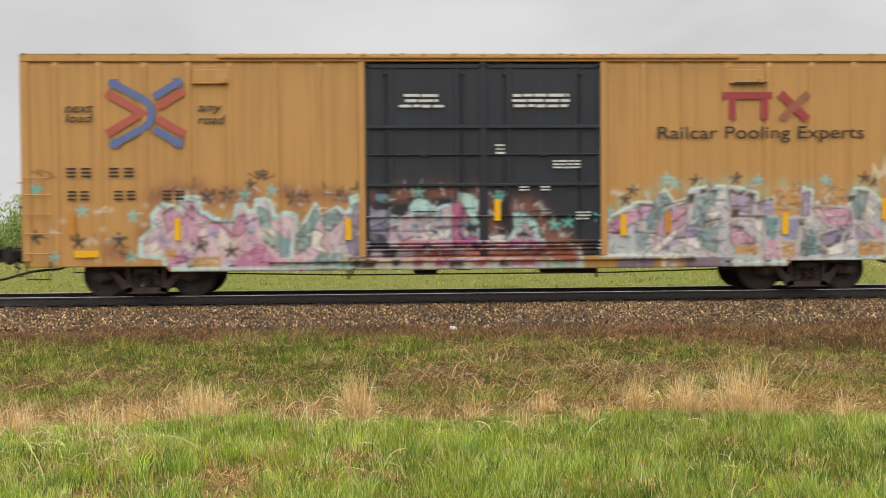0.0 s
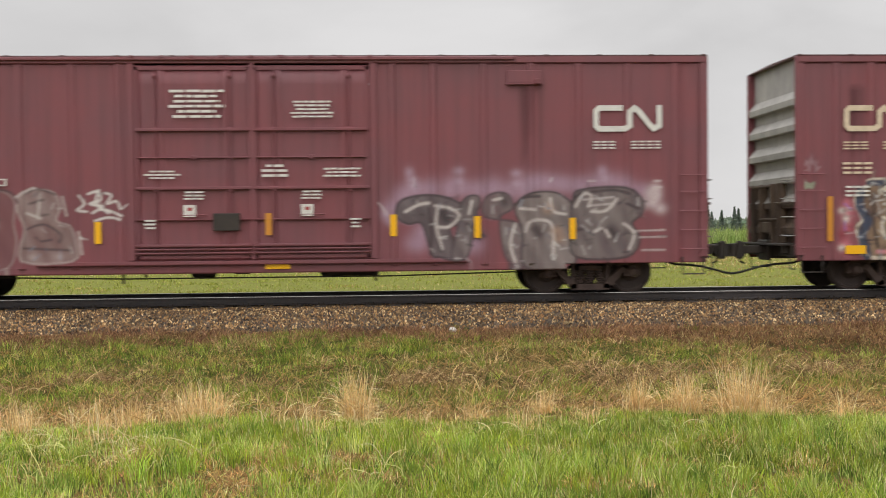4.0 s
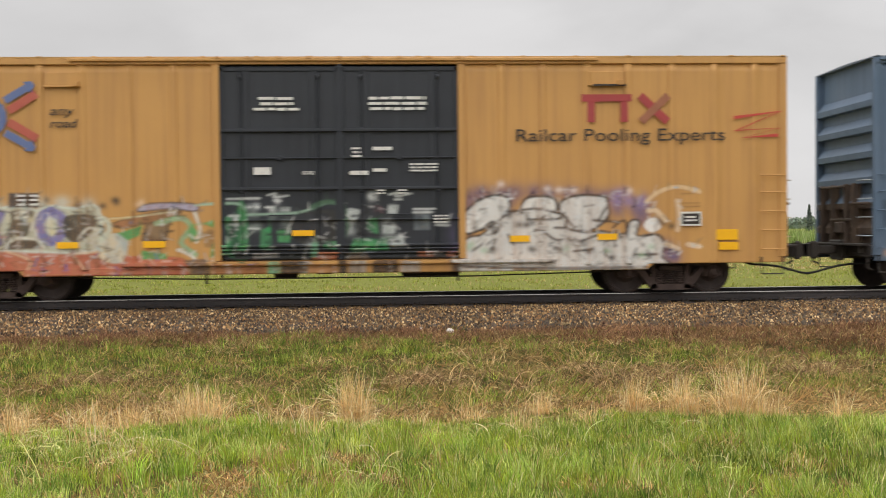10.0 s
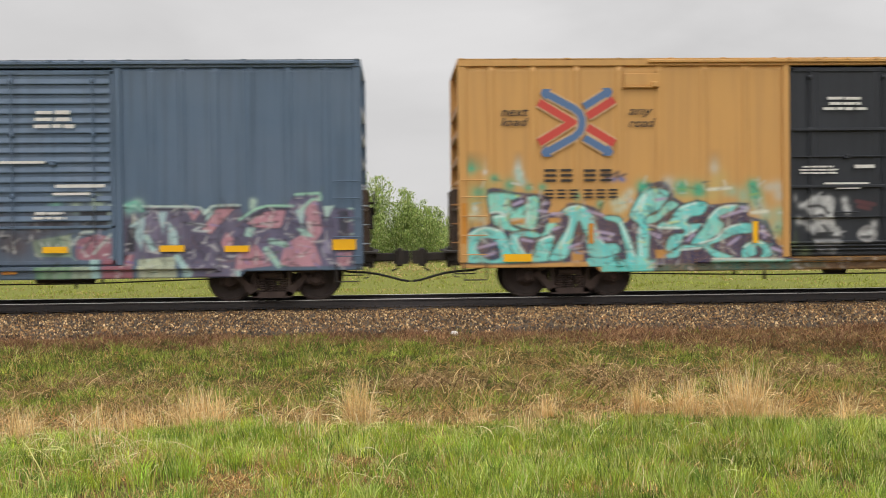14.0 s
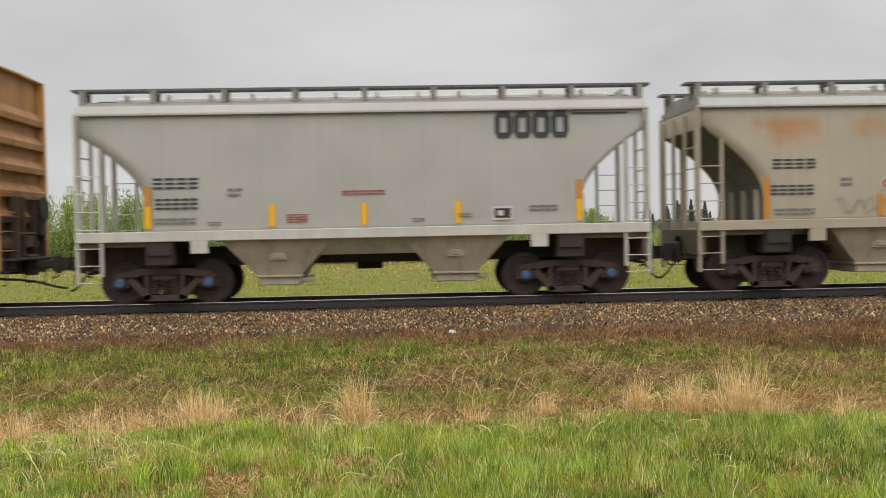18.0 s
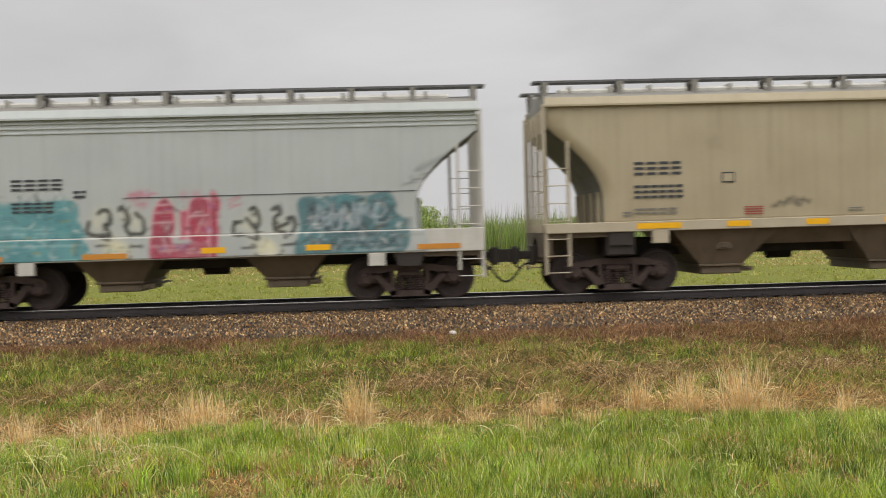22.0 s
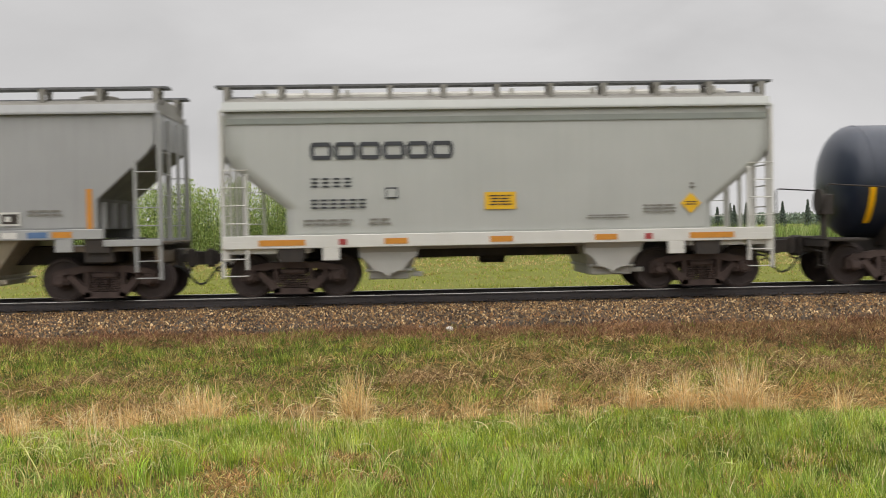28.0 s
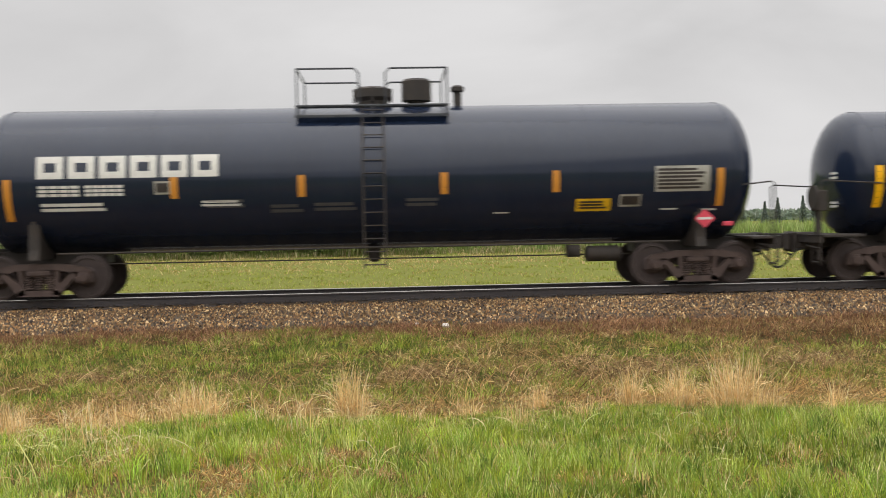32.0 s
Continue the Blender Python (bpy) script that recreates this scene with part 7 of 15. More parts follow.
c.fill("e8e0da", [(0.06, 1.22), (0.47, 1.29), (0.51, 1.09), (0.22, 1.11)], line="4a4448", edge=0.02)
c.fill("e8e0da", [(-0.42, 1.38), (-0.3, 1.34), (-0.34, 1.2), (-0.42, 1.22)], line="4a4448", edge=0.02)
c.fill("e8e0da", [(-0.95, 1.39), (-0.68, 1.4), (-0.71, 1.18), (-0.91, 1.18)], line="4a4448", edge=0.02)
c.fill("25232b", [(-1.83, 1.89), (-1.53, 1.91), (-1.58, 1.69), (-1.79, 1.65)])
c.fill("25232b", [(-1.06, 2.01), (-0.5, 2.03), (-0.58, 1.92), (-1.02, 1.9)])
c.fill("25232b", [(-1.08, 1.41), (-0.93, 1.32), (-0.99, 1.23)])
c.fill("25232b", [(-0.31, 1.54), (-0.1, 1.42), (-0.16, 1.25), (-0.3, 1.34)])
c.fill("25232b", [(-2.68, 0.75), (-2.18, 0.75), (-2.26, 0.59), (-2.7, 0.6)])
c.fill("25232b", [(-0.69, 0.73), (-0.37, 0.73), (-0.43, 0.58), (-0.71, 0.58)])
c.fill("25232b", [(-2.12, 0.94), (-1.78, 0.96), (-1.84, 0.8), (-2.09, 0.8)])
c.fill("25232b", [(-1.29, 1.07), (-1.05, 1.07), (-1.1, 0.99), (-1.27, 0.98)])
c.fill("25232b", [(-0.22, 1.09), (-0.04, 1.08), (-0.09, 0.95), (-0.18, 0.94)])
c.fill("25232b", [(0.68, 1.28), (0.88, 1.35), (1.06, 1.2), (0.75, 1.16)])
c.fill("25232b", [(0.31, 1.42), (0.55, 1.41), (0.51, 1.25), (0.35, 1.25)])
c.fill("25232b", [(-2.23, 1.98), (-1.97, 1.98), (-1.97, 1.79), (-2.24, 1.8)])
c.fill("25232b", [(-1.59, 2.03), (-1.47, 2.04), (-1.51, 1.93)])
c.fill("25232b", [(0.34, 0.73), (0.59, 0.73), (0.55, 0.6), (0.34, 0.6)])
c.fill("25232b", [(-1.92, 0.75), (-1.72, 0.75), (-1.76, 0.62), (-1.88, 0.61)])
c.fill("44404e", [(-2.4, 1.32), (-2.07, 1.28), (-1.98, 1.11), (-1.86, 0.96), (-2.34, 0.99)])
c.fill("e0d0b8", [(-2.2, 0.75), (-1.92, 0.75), (-1.88, 0.61), (-2.22, 0.61)])
c.fill("e0d0b8", [(-1.68, 0.75), (-1.5, 0.75), (-1.46, 0.62), (-1.68, 0.62)])
c.fill("e0d0b8", [(-1.23, 0.74), (-0.99, 0.75), (-1.03, 0.62), (-1.28, 0.61)])
c.fill("e0d0b8", [(-0.39, 0.73), (-0.18, 0.74), (-0.18, 0.61), (-0.43, 0.6)])
c.fill("e0d0b8", [(0.1, 0.75), (0.34, 0.74), (0.34, 0.61), (0.06, 0.61)])
c.fill("e0d0b8", [(1.28, 0.76), (1.48, 0.76), (1.44, 0.63), (1.28, 0.62)])
c.fill("c05a78", [(-0.99, 0.75), (-0.68, 0.75), (-0.72, 0.62), (-1.01, 0.61)])
c.fill("c05a78", [(-1.46, 0.74), (-1.23, 0.74), (-1.28, 0.61), (-1.44, 0.62)])
c.fill("c05a78", [(-0.16, 0.74), (0.1, 0.75), (0.06, 0.61), (-0.16, 0.6)])
c.fill("c05a78", [(0.59, 0.75), (1.08, 0.76), (1.07, 0.62), (0.59, 0.61)])
c.fill("7cc4b4", [(1.47, 0.7), (1.69, 0.71), (1.68, 0.62), (1.46, 0.61)])
c.fill("7cc4b4", [(-3, 0.76), (-2.84, 0.76), (-2.86, 0.61), (-3, 0.61)])
c.line("25232b", 0.03, [(-2.44, 1.35), (-1.79, 1.35), (-0.99, 1.35)])
c.line("25232b", 0.03, [(-2.48, 1), (-1.39, 0.99), (0.43, 1.01)])
c.line("25232b", 0.03, [(-1.8, 0.87), (-0.59, 0.88)])
c.line("25232b", 0.03, [(-1.07, 1.43), (-0.1, 1.44)])
c.line("25232b", 0.03, [(-1.43, 1.65), (-1.07, 1.66)])
c.line("25232b", 0.03, [(-0.42, 1.82), (-0.18, 1.81)])
c.line("25232b", 0.03, [(-1.67, 1.15), (-1.47, 1.23), (-1.27, 1.21)])
c.line("25232b", 0.03, [(0.55, 1.08), (1.28, 1.08)])
c.line("25232b", 0.03, [(0.63, 0.89), (1.28, 0.87)])
c.line("e8a0b4", 0.05, [(-0.43, 0.77), (0.42, 0.78)])
c.line("e8a0b4", 0.05, [(-1.68, 0.78), (-0.59, 0.76)])
c.fill("5f8f98", [(3.68, 2.04), (3.84, 2.11), (4, 1.92), (3.78, 1.83), (3.63, 1.55), (3.52, 1.36), (3.47, 1.55)], second="86aab0", line="35484e", edge=0.022)
c.fill("5f8f98", [(4.59, 1.37), (5.05, 1.51), (4.91, 1.09), (4.63, 1.09)], second="86aab0", line="35484e", edge=0.022)
c.fill("5f8f98", [(8, 2.09), (8.21, 2.07), (8.14, 1.66), (8, 1.75)], second="86aab0", line="35484e", edge=0.022)
c.fill("7fa2a6", [(4.4, 2.03), (4.96, 2.14), (4.86, 1.91), (4.72, 1.69), (4.45, 1.55), (4.5, 1.87)], second="98b4b4", line="35484e", edge=0.022)
c.fill("9a90b2", [(5.22, 2.09), (5.74, 2.03), (5.59, 1.82), (5.22, 1.84)], second="b0a4c0", line="3a3644", edge=0.022)
c.fill("9a90b2", [(4.31, 1.42), (4.59, 1.42), (4.5, 1.19), (4.27, 1.14)], second="b0a4c0", line="3a3644", edge=0.022)
c.fill("9a90b2", [(6.8, 2.08), (6.96, 2.12), (6.92, 1.63), (6.8, 1.58)], second="b0a4c0", line="3a3644", edge=0.022)
c.fill("c88cae", [(2.7, 1.39), (2.91, 1.63), (3.27, 1.76), (3.29, 1.54), (2.91, 1.34)], second="d8a8c0", line="5a4254", edge=0.02)
c.fill("c88cae", [(4.04, 1.83), (4.31, 1.87), (4.27, 1.69), (3.99, 1.47), (3.86, 1.56)], second="d8a8c0", line="5a4254", edge=0.02)
c.fill("c88cae", [(7.15, 1.81), (7.33, 1.58), (7.79, 1.58), (7.75, 1.42), (7.43, 1.4)], second="d8a8c0", line="5a4254", edge=0.02)
c.fill("25232b", [(5.5, 2.17), (5.77, 2.08), (5.73, 1.97), (5.59, 2.04)])
c.fill("25232b", [(4.35, 2.08), (4.52, 2.1), (4.41, 1.88)])
c.fill("25232b", [(5.27, 1.75), (5.45, 1.76), (5.41, 1.59), (5.27, 1.57)])
c.fill("25232b", [(6.71, 1.53), (6.87, 1.56), (6.83, 1.4), (6.74, 1.39)])
c.fill("25232b", [(4.59, 2.19), (4.95, 2.16), (4.63, 2.1)])
c.fill("25232b", [(5.22, 2.19), (5.5, 2.09), (5.22, 2.09)])
c.fill("25232b", [(7.77, 2.03), (7.98, 2.03), (7.79, 1.87)])
c.fill("25232b", [(3.9, 1.72), (3.99, 1.67), (3.95, 1.24), (3.88, 1.22)])
c.fill("f0ebe4", [(3.86, 1.81), (4.13, 1.92), (4.31, 1.91), (4.04, 1.8)], line="6a6468", edge=0.018)
c.fill("f0ebe4", [(4.72, 1.67), (5.04, 1.75), (5.09, 1.68), (4.86, 1.54)], line="6a6468", edge=0.018)
c.fill("f0ebe4", [(4.04, 1.15), (4.49, 1.17), (4.68, 0.9), (4.45, 0.93)], line="6a6468", edge=0.018)
c.fill("f0ebe4", [(3.54, 0.93), (4.13, 1.38), (4.08, 1.2), (3.67, 0.84)], line="6a6468", edge=0.018)
c.fill("f0ebe4", [(5.73, 1.52), (5.96, 1.52), (5.91, 1.23), (5.77, 1.36)], line="6a6468", edge=0.018)
c.fill("f0ebe4", [(8.16, 1.89), (8.4, 1.66), (8.3, 1.52), (8.16, 1.62)], line="6a6468", edge=0.018)
c.fill("f0ebe4", [(7.29, 0.9), (7.66, 1.08), (7.75, 0.81), (7.38, 0.76)], line="6a6468", edge=0.018)
c.line("25232b", 0.03, [(2.54, 1.28), (2.95, 1.31)])
c.line("25232b", 0.03, [(4.04, 1.15), (4.31, 1.17)])
c.line("25232b", 0.03, [(4.68, 1.49), (5.04, 1.56)])
c.line("25232b", 0.03, [(5.22, 1.44), (5.5, 1.37)])
c.line("25232b", 0.03, [(5.75, 1.88), (6.14, 1.99)])
c.line("25232b", 0.03, [(7.38, 0.95), (7.89, 1.14)])
c.line("25232b", 0.03, [(7.91, 1.42), (8.35, 1.12)])
c.line("25232b", 0.03, [(5.27, 1.62), (6, 1.57)])
c.line("25232b", 0.03, [(5.45, 1.03), (5.73, 1.04)])
c.fill("cb9a5a", [(6.19, 2.23), (6.77, 2.23), (6.77, 1.61), (6.19, 1.61)])
c.fill("cb9a5a", [(7.16, 2.24), (7.76, 2.23), (7.76, 1.82), (7.16, 1.82)])
c.fill("cb9a5a", [(5.35, 0.98), (5.87, 0.98), (5.87, 0.79), (5.35, 0.8)])
c.fill("cb9a5a", [(6.34, 1.07), (6.63, 1.06), (6.63, 0.73), (6.34, 0.73)])
c.fill("cb9a5a", [(8.02, 1.04), (8.59, 1.05), (8.59, 0.76), (8.02, 0.76)])
c.line("8a6434", 0.025, [(6.24, 2.13), (6.43, 2.14)])
c.line("8a6434", 0.025, [(6.55, 2.14), (6.71, 2.14)])
c.line("8a6434", 0.025, [(6.24, 1.99), (6.41, 2)])
c.line("8a6434", 0.025, [(6.55, 2), (6.71, 2)])
c.line("8a6434", 0.025, [(6.24, 1.85), (6.67, 1.86)])
c.line("8a6434", 0.025, [(6.24, 1.74), (6.52, 1.74)])
c.line("8a6434", 0.025, [(7.4, 2.15), (7.47, 2.15)])
c.line("8a6434", 0.025, [(7.59, 2.15), (7.71, 2.15)])
c.line("8a6434", 0.025, [(7.23, 1.98), (7.71, 1.98)])
c.line("8a6434", 0.025, [(7.23, 1.87), (7.42, 1.87)])
c.line("8a6434", 0.025, [(5.54, 0.88), (5.79, 0.88)])
c.line("8a6434", 0.025, [(8.11, 0.95), (8.52, 0.95)])
for x, z in [(3.16, 2.17), (3.01, 1.97), (4.51, 2.38), (5.37, 2.4), (8.13, 2.41), (8.33, 2.34)]:
    c.star(x, z, 0.12, lin("2e2a2e"))
for x, z in [(3.88, 2.4), (4.06, 2.31), (5.84, 2.37), (7.3, 2.36), (2.64, 1.74), (2.46, 1.63)]:
    c.star(x, z, 0.115, lin("7cc8cc"))
c.dots("e0dccc", 0.069, [(2.78, 2.13), (2.92, 2.08)], strength=0.9)
c.dots("c8505a", 0.055, [(6.53, 0.72)], strength=0.9)
c.scrawl(8.3, 9.0, 2.35, 2.75, lin("d9cfae"), 0.05, 10)
c.scuffed(3000)
car = yellow_boxcar(1.85, "yellow boxcar with black doors and pastel graffiti letters", c)
blocks(car, -8.54, 2.50, 0.19, 0.20, 2, -1.513, M_INK, 0.5)
blocks(car, -7.68, 2.50, 0.19, 0.20, 2, -1.513, M_INK, 0.5)
blocks(car, -8.52, 2.03, 0.19, 0.18, 2, -1.513, M_INK, 0.4)
blocks(car, -7.58, 2.03, 0.19, 0.18, 2, -1.513, M_INK, 0.4)
blocks(car, -6.60, 2.03, 0.19, 0.18, 2, -1.513, M_INK, 0.4)
door_texts(car)
for x, z, f in ((-8.45, 1.55, 0), (-6.3, 1.42, 1), (-2.8, 1.40, 1), (0.3, 1.78, 1), (2.95, 1.45, 1), (6.4, 1.45, 1), (8.55, 1.75, 1), (3.9, 1.5, 0)):
    reflector(car, x, z, -1.545 if abs(x) > 2.5 else -1.57, fresh=bool(f))
part("reflector", Geo().box(-8.4, -7.9, -1.516, -1.512, 0.86, 1.0), M_REFLECT, car)

# second car: maroon, silver letters
c = canvas_for(9.45, 4.45)
rust_run(c, -5.3, 2.5, 4.35, 0.07, lin("5c1a1c"))
rust_run(c, -5.3, 2.9, 4.35, 0.13)
rust_run(c, 5.75, 2.6, 4.35, 0.2)
c.fill("a79c97", [(-8.52, 0.81), (-8.58, 1.25), (-8.56, 1.91), (-8.42, 2.17), (-8.15, 2.24), (-7.88, 2.15), (-7.79, 1.9), (-7.85, 1.52), (-7.84, 0.78)], second="8a7873", line="b9afaa", edge=0.04, strength=0.75)
c.fill("9a8c88", [(-7.69, 0.84), (-7.63, 1.35), (-7.64, 1.96), (-7.45, 2.17), (-7.18, 2.14), (-7.12, 1.84), (-7.24, 1.35), (-7.18, 0.83)], second="735c5a", line="a89c98", edge=0.035, strength=0.7)
c.fill("8c7c79", [(-7.15, 0.79), (-7.03, 1.29), (-7.08, 1.95), (-6.91, 2.22), (-6.59, 2.19), (-6.44, 1.95), (-6.49, 1.51), (-6.6, 1.07), (-6.49, 0.73)], second="6c5452", line="a09490", edge=0.035, strength=0.7)
c.fill("a0948f", [(-6.57, 0.66), (-6.37, 1.18), (-6.43, 1.78), (-6.21, 2.11), (-5.88, 2.19), (-5.66, 2.02), (-5.63, 1.72), (-5.79, 1.34), (-5.73, 0.65)], second="806c68", line="b4aaa5", edge=0.04, strength=0.75)
c.fill("7c5a58", [(-5.69, 0.68), (-5.56, 1.5), (-5.56, 2.05), (-5.28, 2.27), (-5.01, 2.22), (-4.87, 1.99), (-4.91, 1.6), (-4.85, 1.22), (-5.03, 0.71)], second="6a4648", line="a89c98", edge=0.04, strength=0.55)
c.fill("988c86", [(-4.76, 0.84), (-4.68, 1.49), (-4.83, 1.88), (-4.74, 2.21), (-4.47, 2.31), (-4.08, 2.23), (-3.97, 1.93), (-4.04, 1.66), (-3.76, 1.54), (-3.65, 1.21), (-3.71, 0.83)], second="78645f", line="b0a6a0", edge=0.04, strength=0.72)
c.line("3f3235", 0.05, [(-8.5, 2.07), (-8.31, 2.26), (-7.93, 2.26), (-7.76, 2.04), (-7.77, 1.52)], strength=0.8)
c.line("3f3235", 0.05, [(-7.48, 2.2), (-7.31, 2.25), (-7.1, 2.11)], strength=0.8)
c.line("3f3235", 0.05, [(-7.05, 2.17), (-6.8, 2.28), (-6.51, 2.14)], strength=0.8)
c.line("3f3235", 0.05, [(-6.26, 2.14), (-5.94, 2.24), (-5.63, 2.05)], strength=0.8)
c.line("3f3235", 0.05, [(-5.58, 2.1), (-5.28, 2.29), (-4.96, 2.24), (-4.82, 2.04)], strength=0.8)
c.line("3f3235", 0.05, [(-4.66, 2.23), (-4.41, 2.31), (-4.06, 2.2)], strength=0.8)
c.line("3f3235", 0.05, [(-8.37, 1.86), (-8.21, 1.99), (-8, 1.93)], strength=0.8)
c.line("3f3235", 0.05, [(-8.43, 1.36), (-7.89, 1.35)], strength=0.8)
c.line("3f3235", 0.05, [(-6.91, 1.95), (-6.79, 1.57), (-6.87, 1.07)], strength=0.8)
c.line("3f3235", 0.05, [(-6.22, 1.45), (-6, 1.78), (-5.82, 1.87)], strength=0.8)
c.line("3f3235", 0.05, [(-6.17, 1.18), (-5.95, 1.34), (-5.84, 1.06)], strength=0.8)
c.line("3f3235", 0.05, [(-4.58, 2.01), (-4.3, 2.09)], strength=0.8)
c.line("3f3235", 0.05, [(-4.64, 1.49), (-4.31, 1.59), (-3.97, 1.39), (-3.99, 1.21)], strength=0.8)
c.line("3f3235", 0.05, [(-4.34, 1.24), (-4.15, 1.27)], strength=0.8)
c.line("3f3235", 0.05, [(-4.7, 1.1), (-3.77, 1.05)], strength=0.8)
c.line("3f3235", 0.05, [(-7.54, 1.74), (-7.35, 1.52), (-7.52, 1.13)], strength=0.8)
c.line("3f3235", 0.05, [(-6.7, 1.84), (-6.65, 1.34)], strength=0.8)
c.line("c4bbb4", 0.05, [(-8.51, 1.69), (-7.86, 1.7)], strength=0.85)
c.line("c4bbb4", 0.05, [(-8.55, 1.21), (-7.92, 1.22)], strength=0.85)
c.line("c4bbb4", 0.05, [(-8.52, 1.12), (-7.95, 1.13)], strength=0.85)
c.line("c4bbb4", 0.05, [(-5.64, 2.16), (-5.5, 2.24)], strength=0.85)
c.line("c4bbb4", 0.05, [(-4.85, 2.15), (-4.57, 2.31), (-4.46, 2.33)], strength=0.85)
c.line("c4bbb4", 0.05, [(-3.92, 2.15), (-3.84, 1.76)], strength=0.85)
c.line("c4bbb4", 0.05, [(-3.6, 1.43), (-3.54, 0.97)], strength=0.85)
c.line("c4bbb4", 0.05, [(-6.27, 1.89), (-6.05, 2), (-5.83, 1.97)], strength=0.85)
c.line("c4bbb4", 0.05, [(-6, 1.72), (-6.06, 1.34), (-5.84, 1.01)], strength=0.85)
c.line("c4bbb4", 0.05, [(-6.42, 0.85), (-6.17, 0.74)], strength=0.85)
c.line("c4bbb4", 0.05, [(-4.64, 1.82), (-4.36, 1.71)], strength=0.85)
c.line("c4bbb4", 0.05, [(-7.45, 1.98), (-7.26, 1.98)], strength=0.85)
c.line("c4bbb4", 0.05, [(-4.39, 2.04), (-4.42, 1.71)], strength=0.85)
c.dots("b8aca6", 0.095, [(-8.44, 0.93), (-8.12, 0.89), (-7.42, 0.94), (-6.92, 1.35), (-6.28, 0.79), (-5.96, 0.84), (-5.41, 0.78), (-4.54, 0.91), (-3.99, 0.93), (-7.4, 1.9), (-6.7, 1.78), (-5.29, 1.55), (-8.37, 1.74)], strength=0.6)
c.line("dedad4", 0.05, [(-3.59, 2.17), (-3.48, 2), (-3.62, 1.87), (-3.43, 1.84)], strength=0.95)
c.line("dedad4", 0.05, [(-3.4, 2.2), (-3.21, 2.25), (-3.15, 2.08), (-3.37, 2), (-3.1, 1.95)], strength=0.95)
c.line("dedad4", 0.05, [(-3.07, 2.22), (-2.93, 2.17), (-3.02, 2), (-2.82, 2.05), (-2.74, 1.89)], strength=0.95)
c.line("dedad4", 0.05, [(-3.32, 1.81), (-3.1, 1.89), (-2.72, 1.75)], strength=0.95)
c.line("dedad4", 0.05, [(-3.27, 1.65), (-2.99, 1.72), (-2.75, 1.67)], strength=0.95)
c.line("dedad4", 0.05, [(-3.18, 2.28), (-3.24, 2), (-2.99, 1.81)], strength=0.95)
c.line("b58f92", 0.03, [(-9.43, 2.89), (-9.21, 2.92), (-9.42, 2.76), (-9.2, 2.78), (-9.4, 2.65), (-9.27, 2.62)], strength=0.7)
c.dots("b69db2", 0.239, [(2.85, 1.85), (3.06, 2.08), (3.32, 2.21), (3.64, 2.23), (4.01, 2.23), (4.28, 2.25), (4.65, 2.22), (4.97, 2.25), (5.28, 2.19), (5.6, 2.24), (5.82, 2.35), (6.08, 2.37), (6.41, 2.32), (6.78, 2.29), (7.1, 2.34), (7.42, 2.34), (7.69, 2.28), (8.02, 2.17), (3.48, 1.37), (3.32, 1.11), (4.54, 1.1)], strength=0.55)
c.dots("b9a2b4", 0.114, [(3.19, 2.6), (3.25, 2.44), (3.28, 2.31), (4.22, 2.62), (4.22, 2.41), (5.42, 2.56), (5.43, 2.35), (7.24, 2.6), (7.29, 2.44), (2.79, 1.59), (2.69, 1.74)], strength=0.6)
c.dots("cdbfc0", 0.135, [(8.23, 2.12), (8.39, 2.07), (8.31, 1.93), (8.48, 1.8), (8.12, 1.91), (8.37, 2.22)], strength=0.75)
c.fill("6c6466", [(2.91, 1.68), (2.97, 1.98), (3.32, 2.11), (3.8, 2.11), (4.18, 1.98), (4.36, 1.78), (4.25, 1.52), (4.02, 1.41), (4.23, 0.78), (3.8, 0.83), (3.64, 0.89), (3.44, 1.52), (3.16, 1.52)], second="514a4c", line="3a3336", edge=0.05)
c.fill("7a7170", [(4.23, 1.88), (4.43, 2.1), (4.66, 2.04), (4.55, 1.57), (4.39, 0.83), (4.06, 0.83), (4.18, 1.42)], second="5a5253", line="3a3336", edge=0.04)
c.fill("6a5a5c", [(4.75, 2.03), (5.02, 2.17), (5.28, 2.1), (5.34, 1.83), (5.1, 1.67), (5.08, 1.36), (5.18, 0.83), (5.39, 0.61), (5.56, 0.64), (5.56, 1.35), (5.35, 1.56), (4.75, 1.66)], second="7c7472", line="4a3c40", edge=0.04)
c.fill("8a817d", [(5.39, 1.82), (5.6, 2.09), (5.98, 2.18), (6.36, 2.11), (6.63, 1.76), (6.62, 0.59), (5.6, 0.6), (5.56, 1.35)], second="6c6462", line="3c3638", edge=0.045)
c.fill("625a5b", [(6.62, 2.07), (6.83, 2.22), (7.48, 2.27), (7.87, 2.2), (8.11, 1.96), (8.08, 1.7), (7.87, 1.49), (8.03, 1.17), (7.75, 0.79), (6.67, 0.8), (6.56, 1.34)], second="7c7470", line="3c3638", edge=0.045)
c.dots("2f2a2c", 0.114, [(3.93, 1.68), (3.86, 1.76), (3.98, 1.6), (5.82, 1.4), (5.9, 1.3), (7.4, 1.36), (7.48, 1.28), (5.18, 1.96), (4.64, 1.28)], strength=0.85)
c.line("cdc4be", 0.06, [(3.1, 1.78), (3.37, 1.92), (3.6, 1.96)], strength=0.9)
c.line("cdc4be", 0.06, [(3.72, 1.9), (4.05, 1.84), (4.22, 1.68), (4.01, 1.46), (3.75, 1.46)], strength=0.9)
c.line("cdc4be", 0.06, [(3.77, 1.84), (3.74, 1.47), (3.86, 1)], strength=0.9)
c.line("cdc4be", 0.06, [(4.49, 1.99), (4.43, 1.73)], strength=0.9)
c.line("cdc4be", 0.06, [(4.94, 2.01), (5.1, 2.04)], strength=0.9)
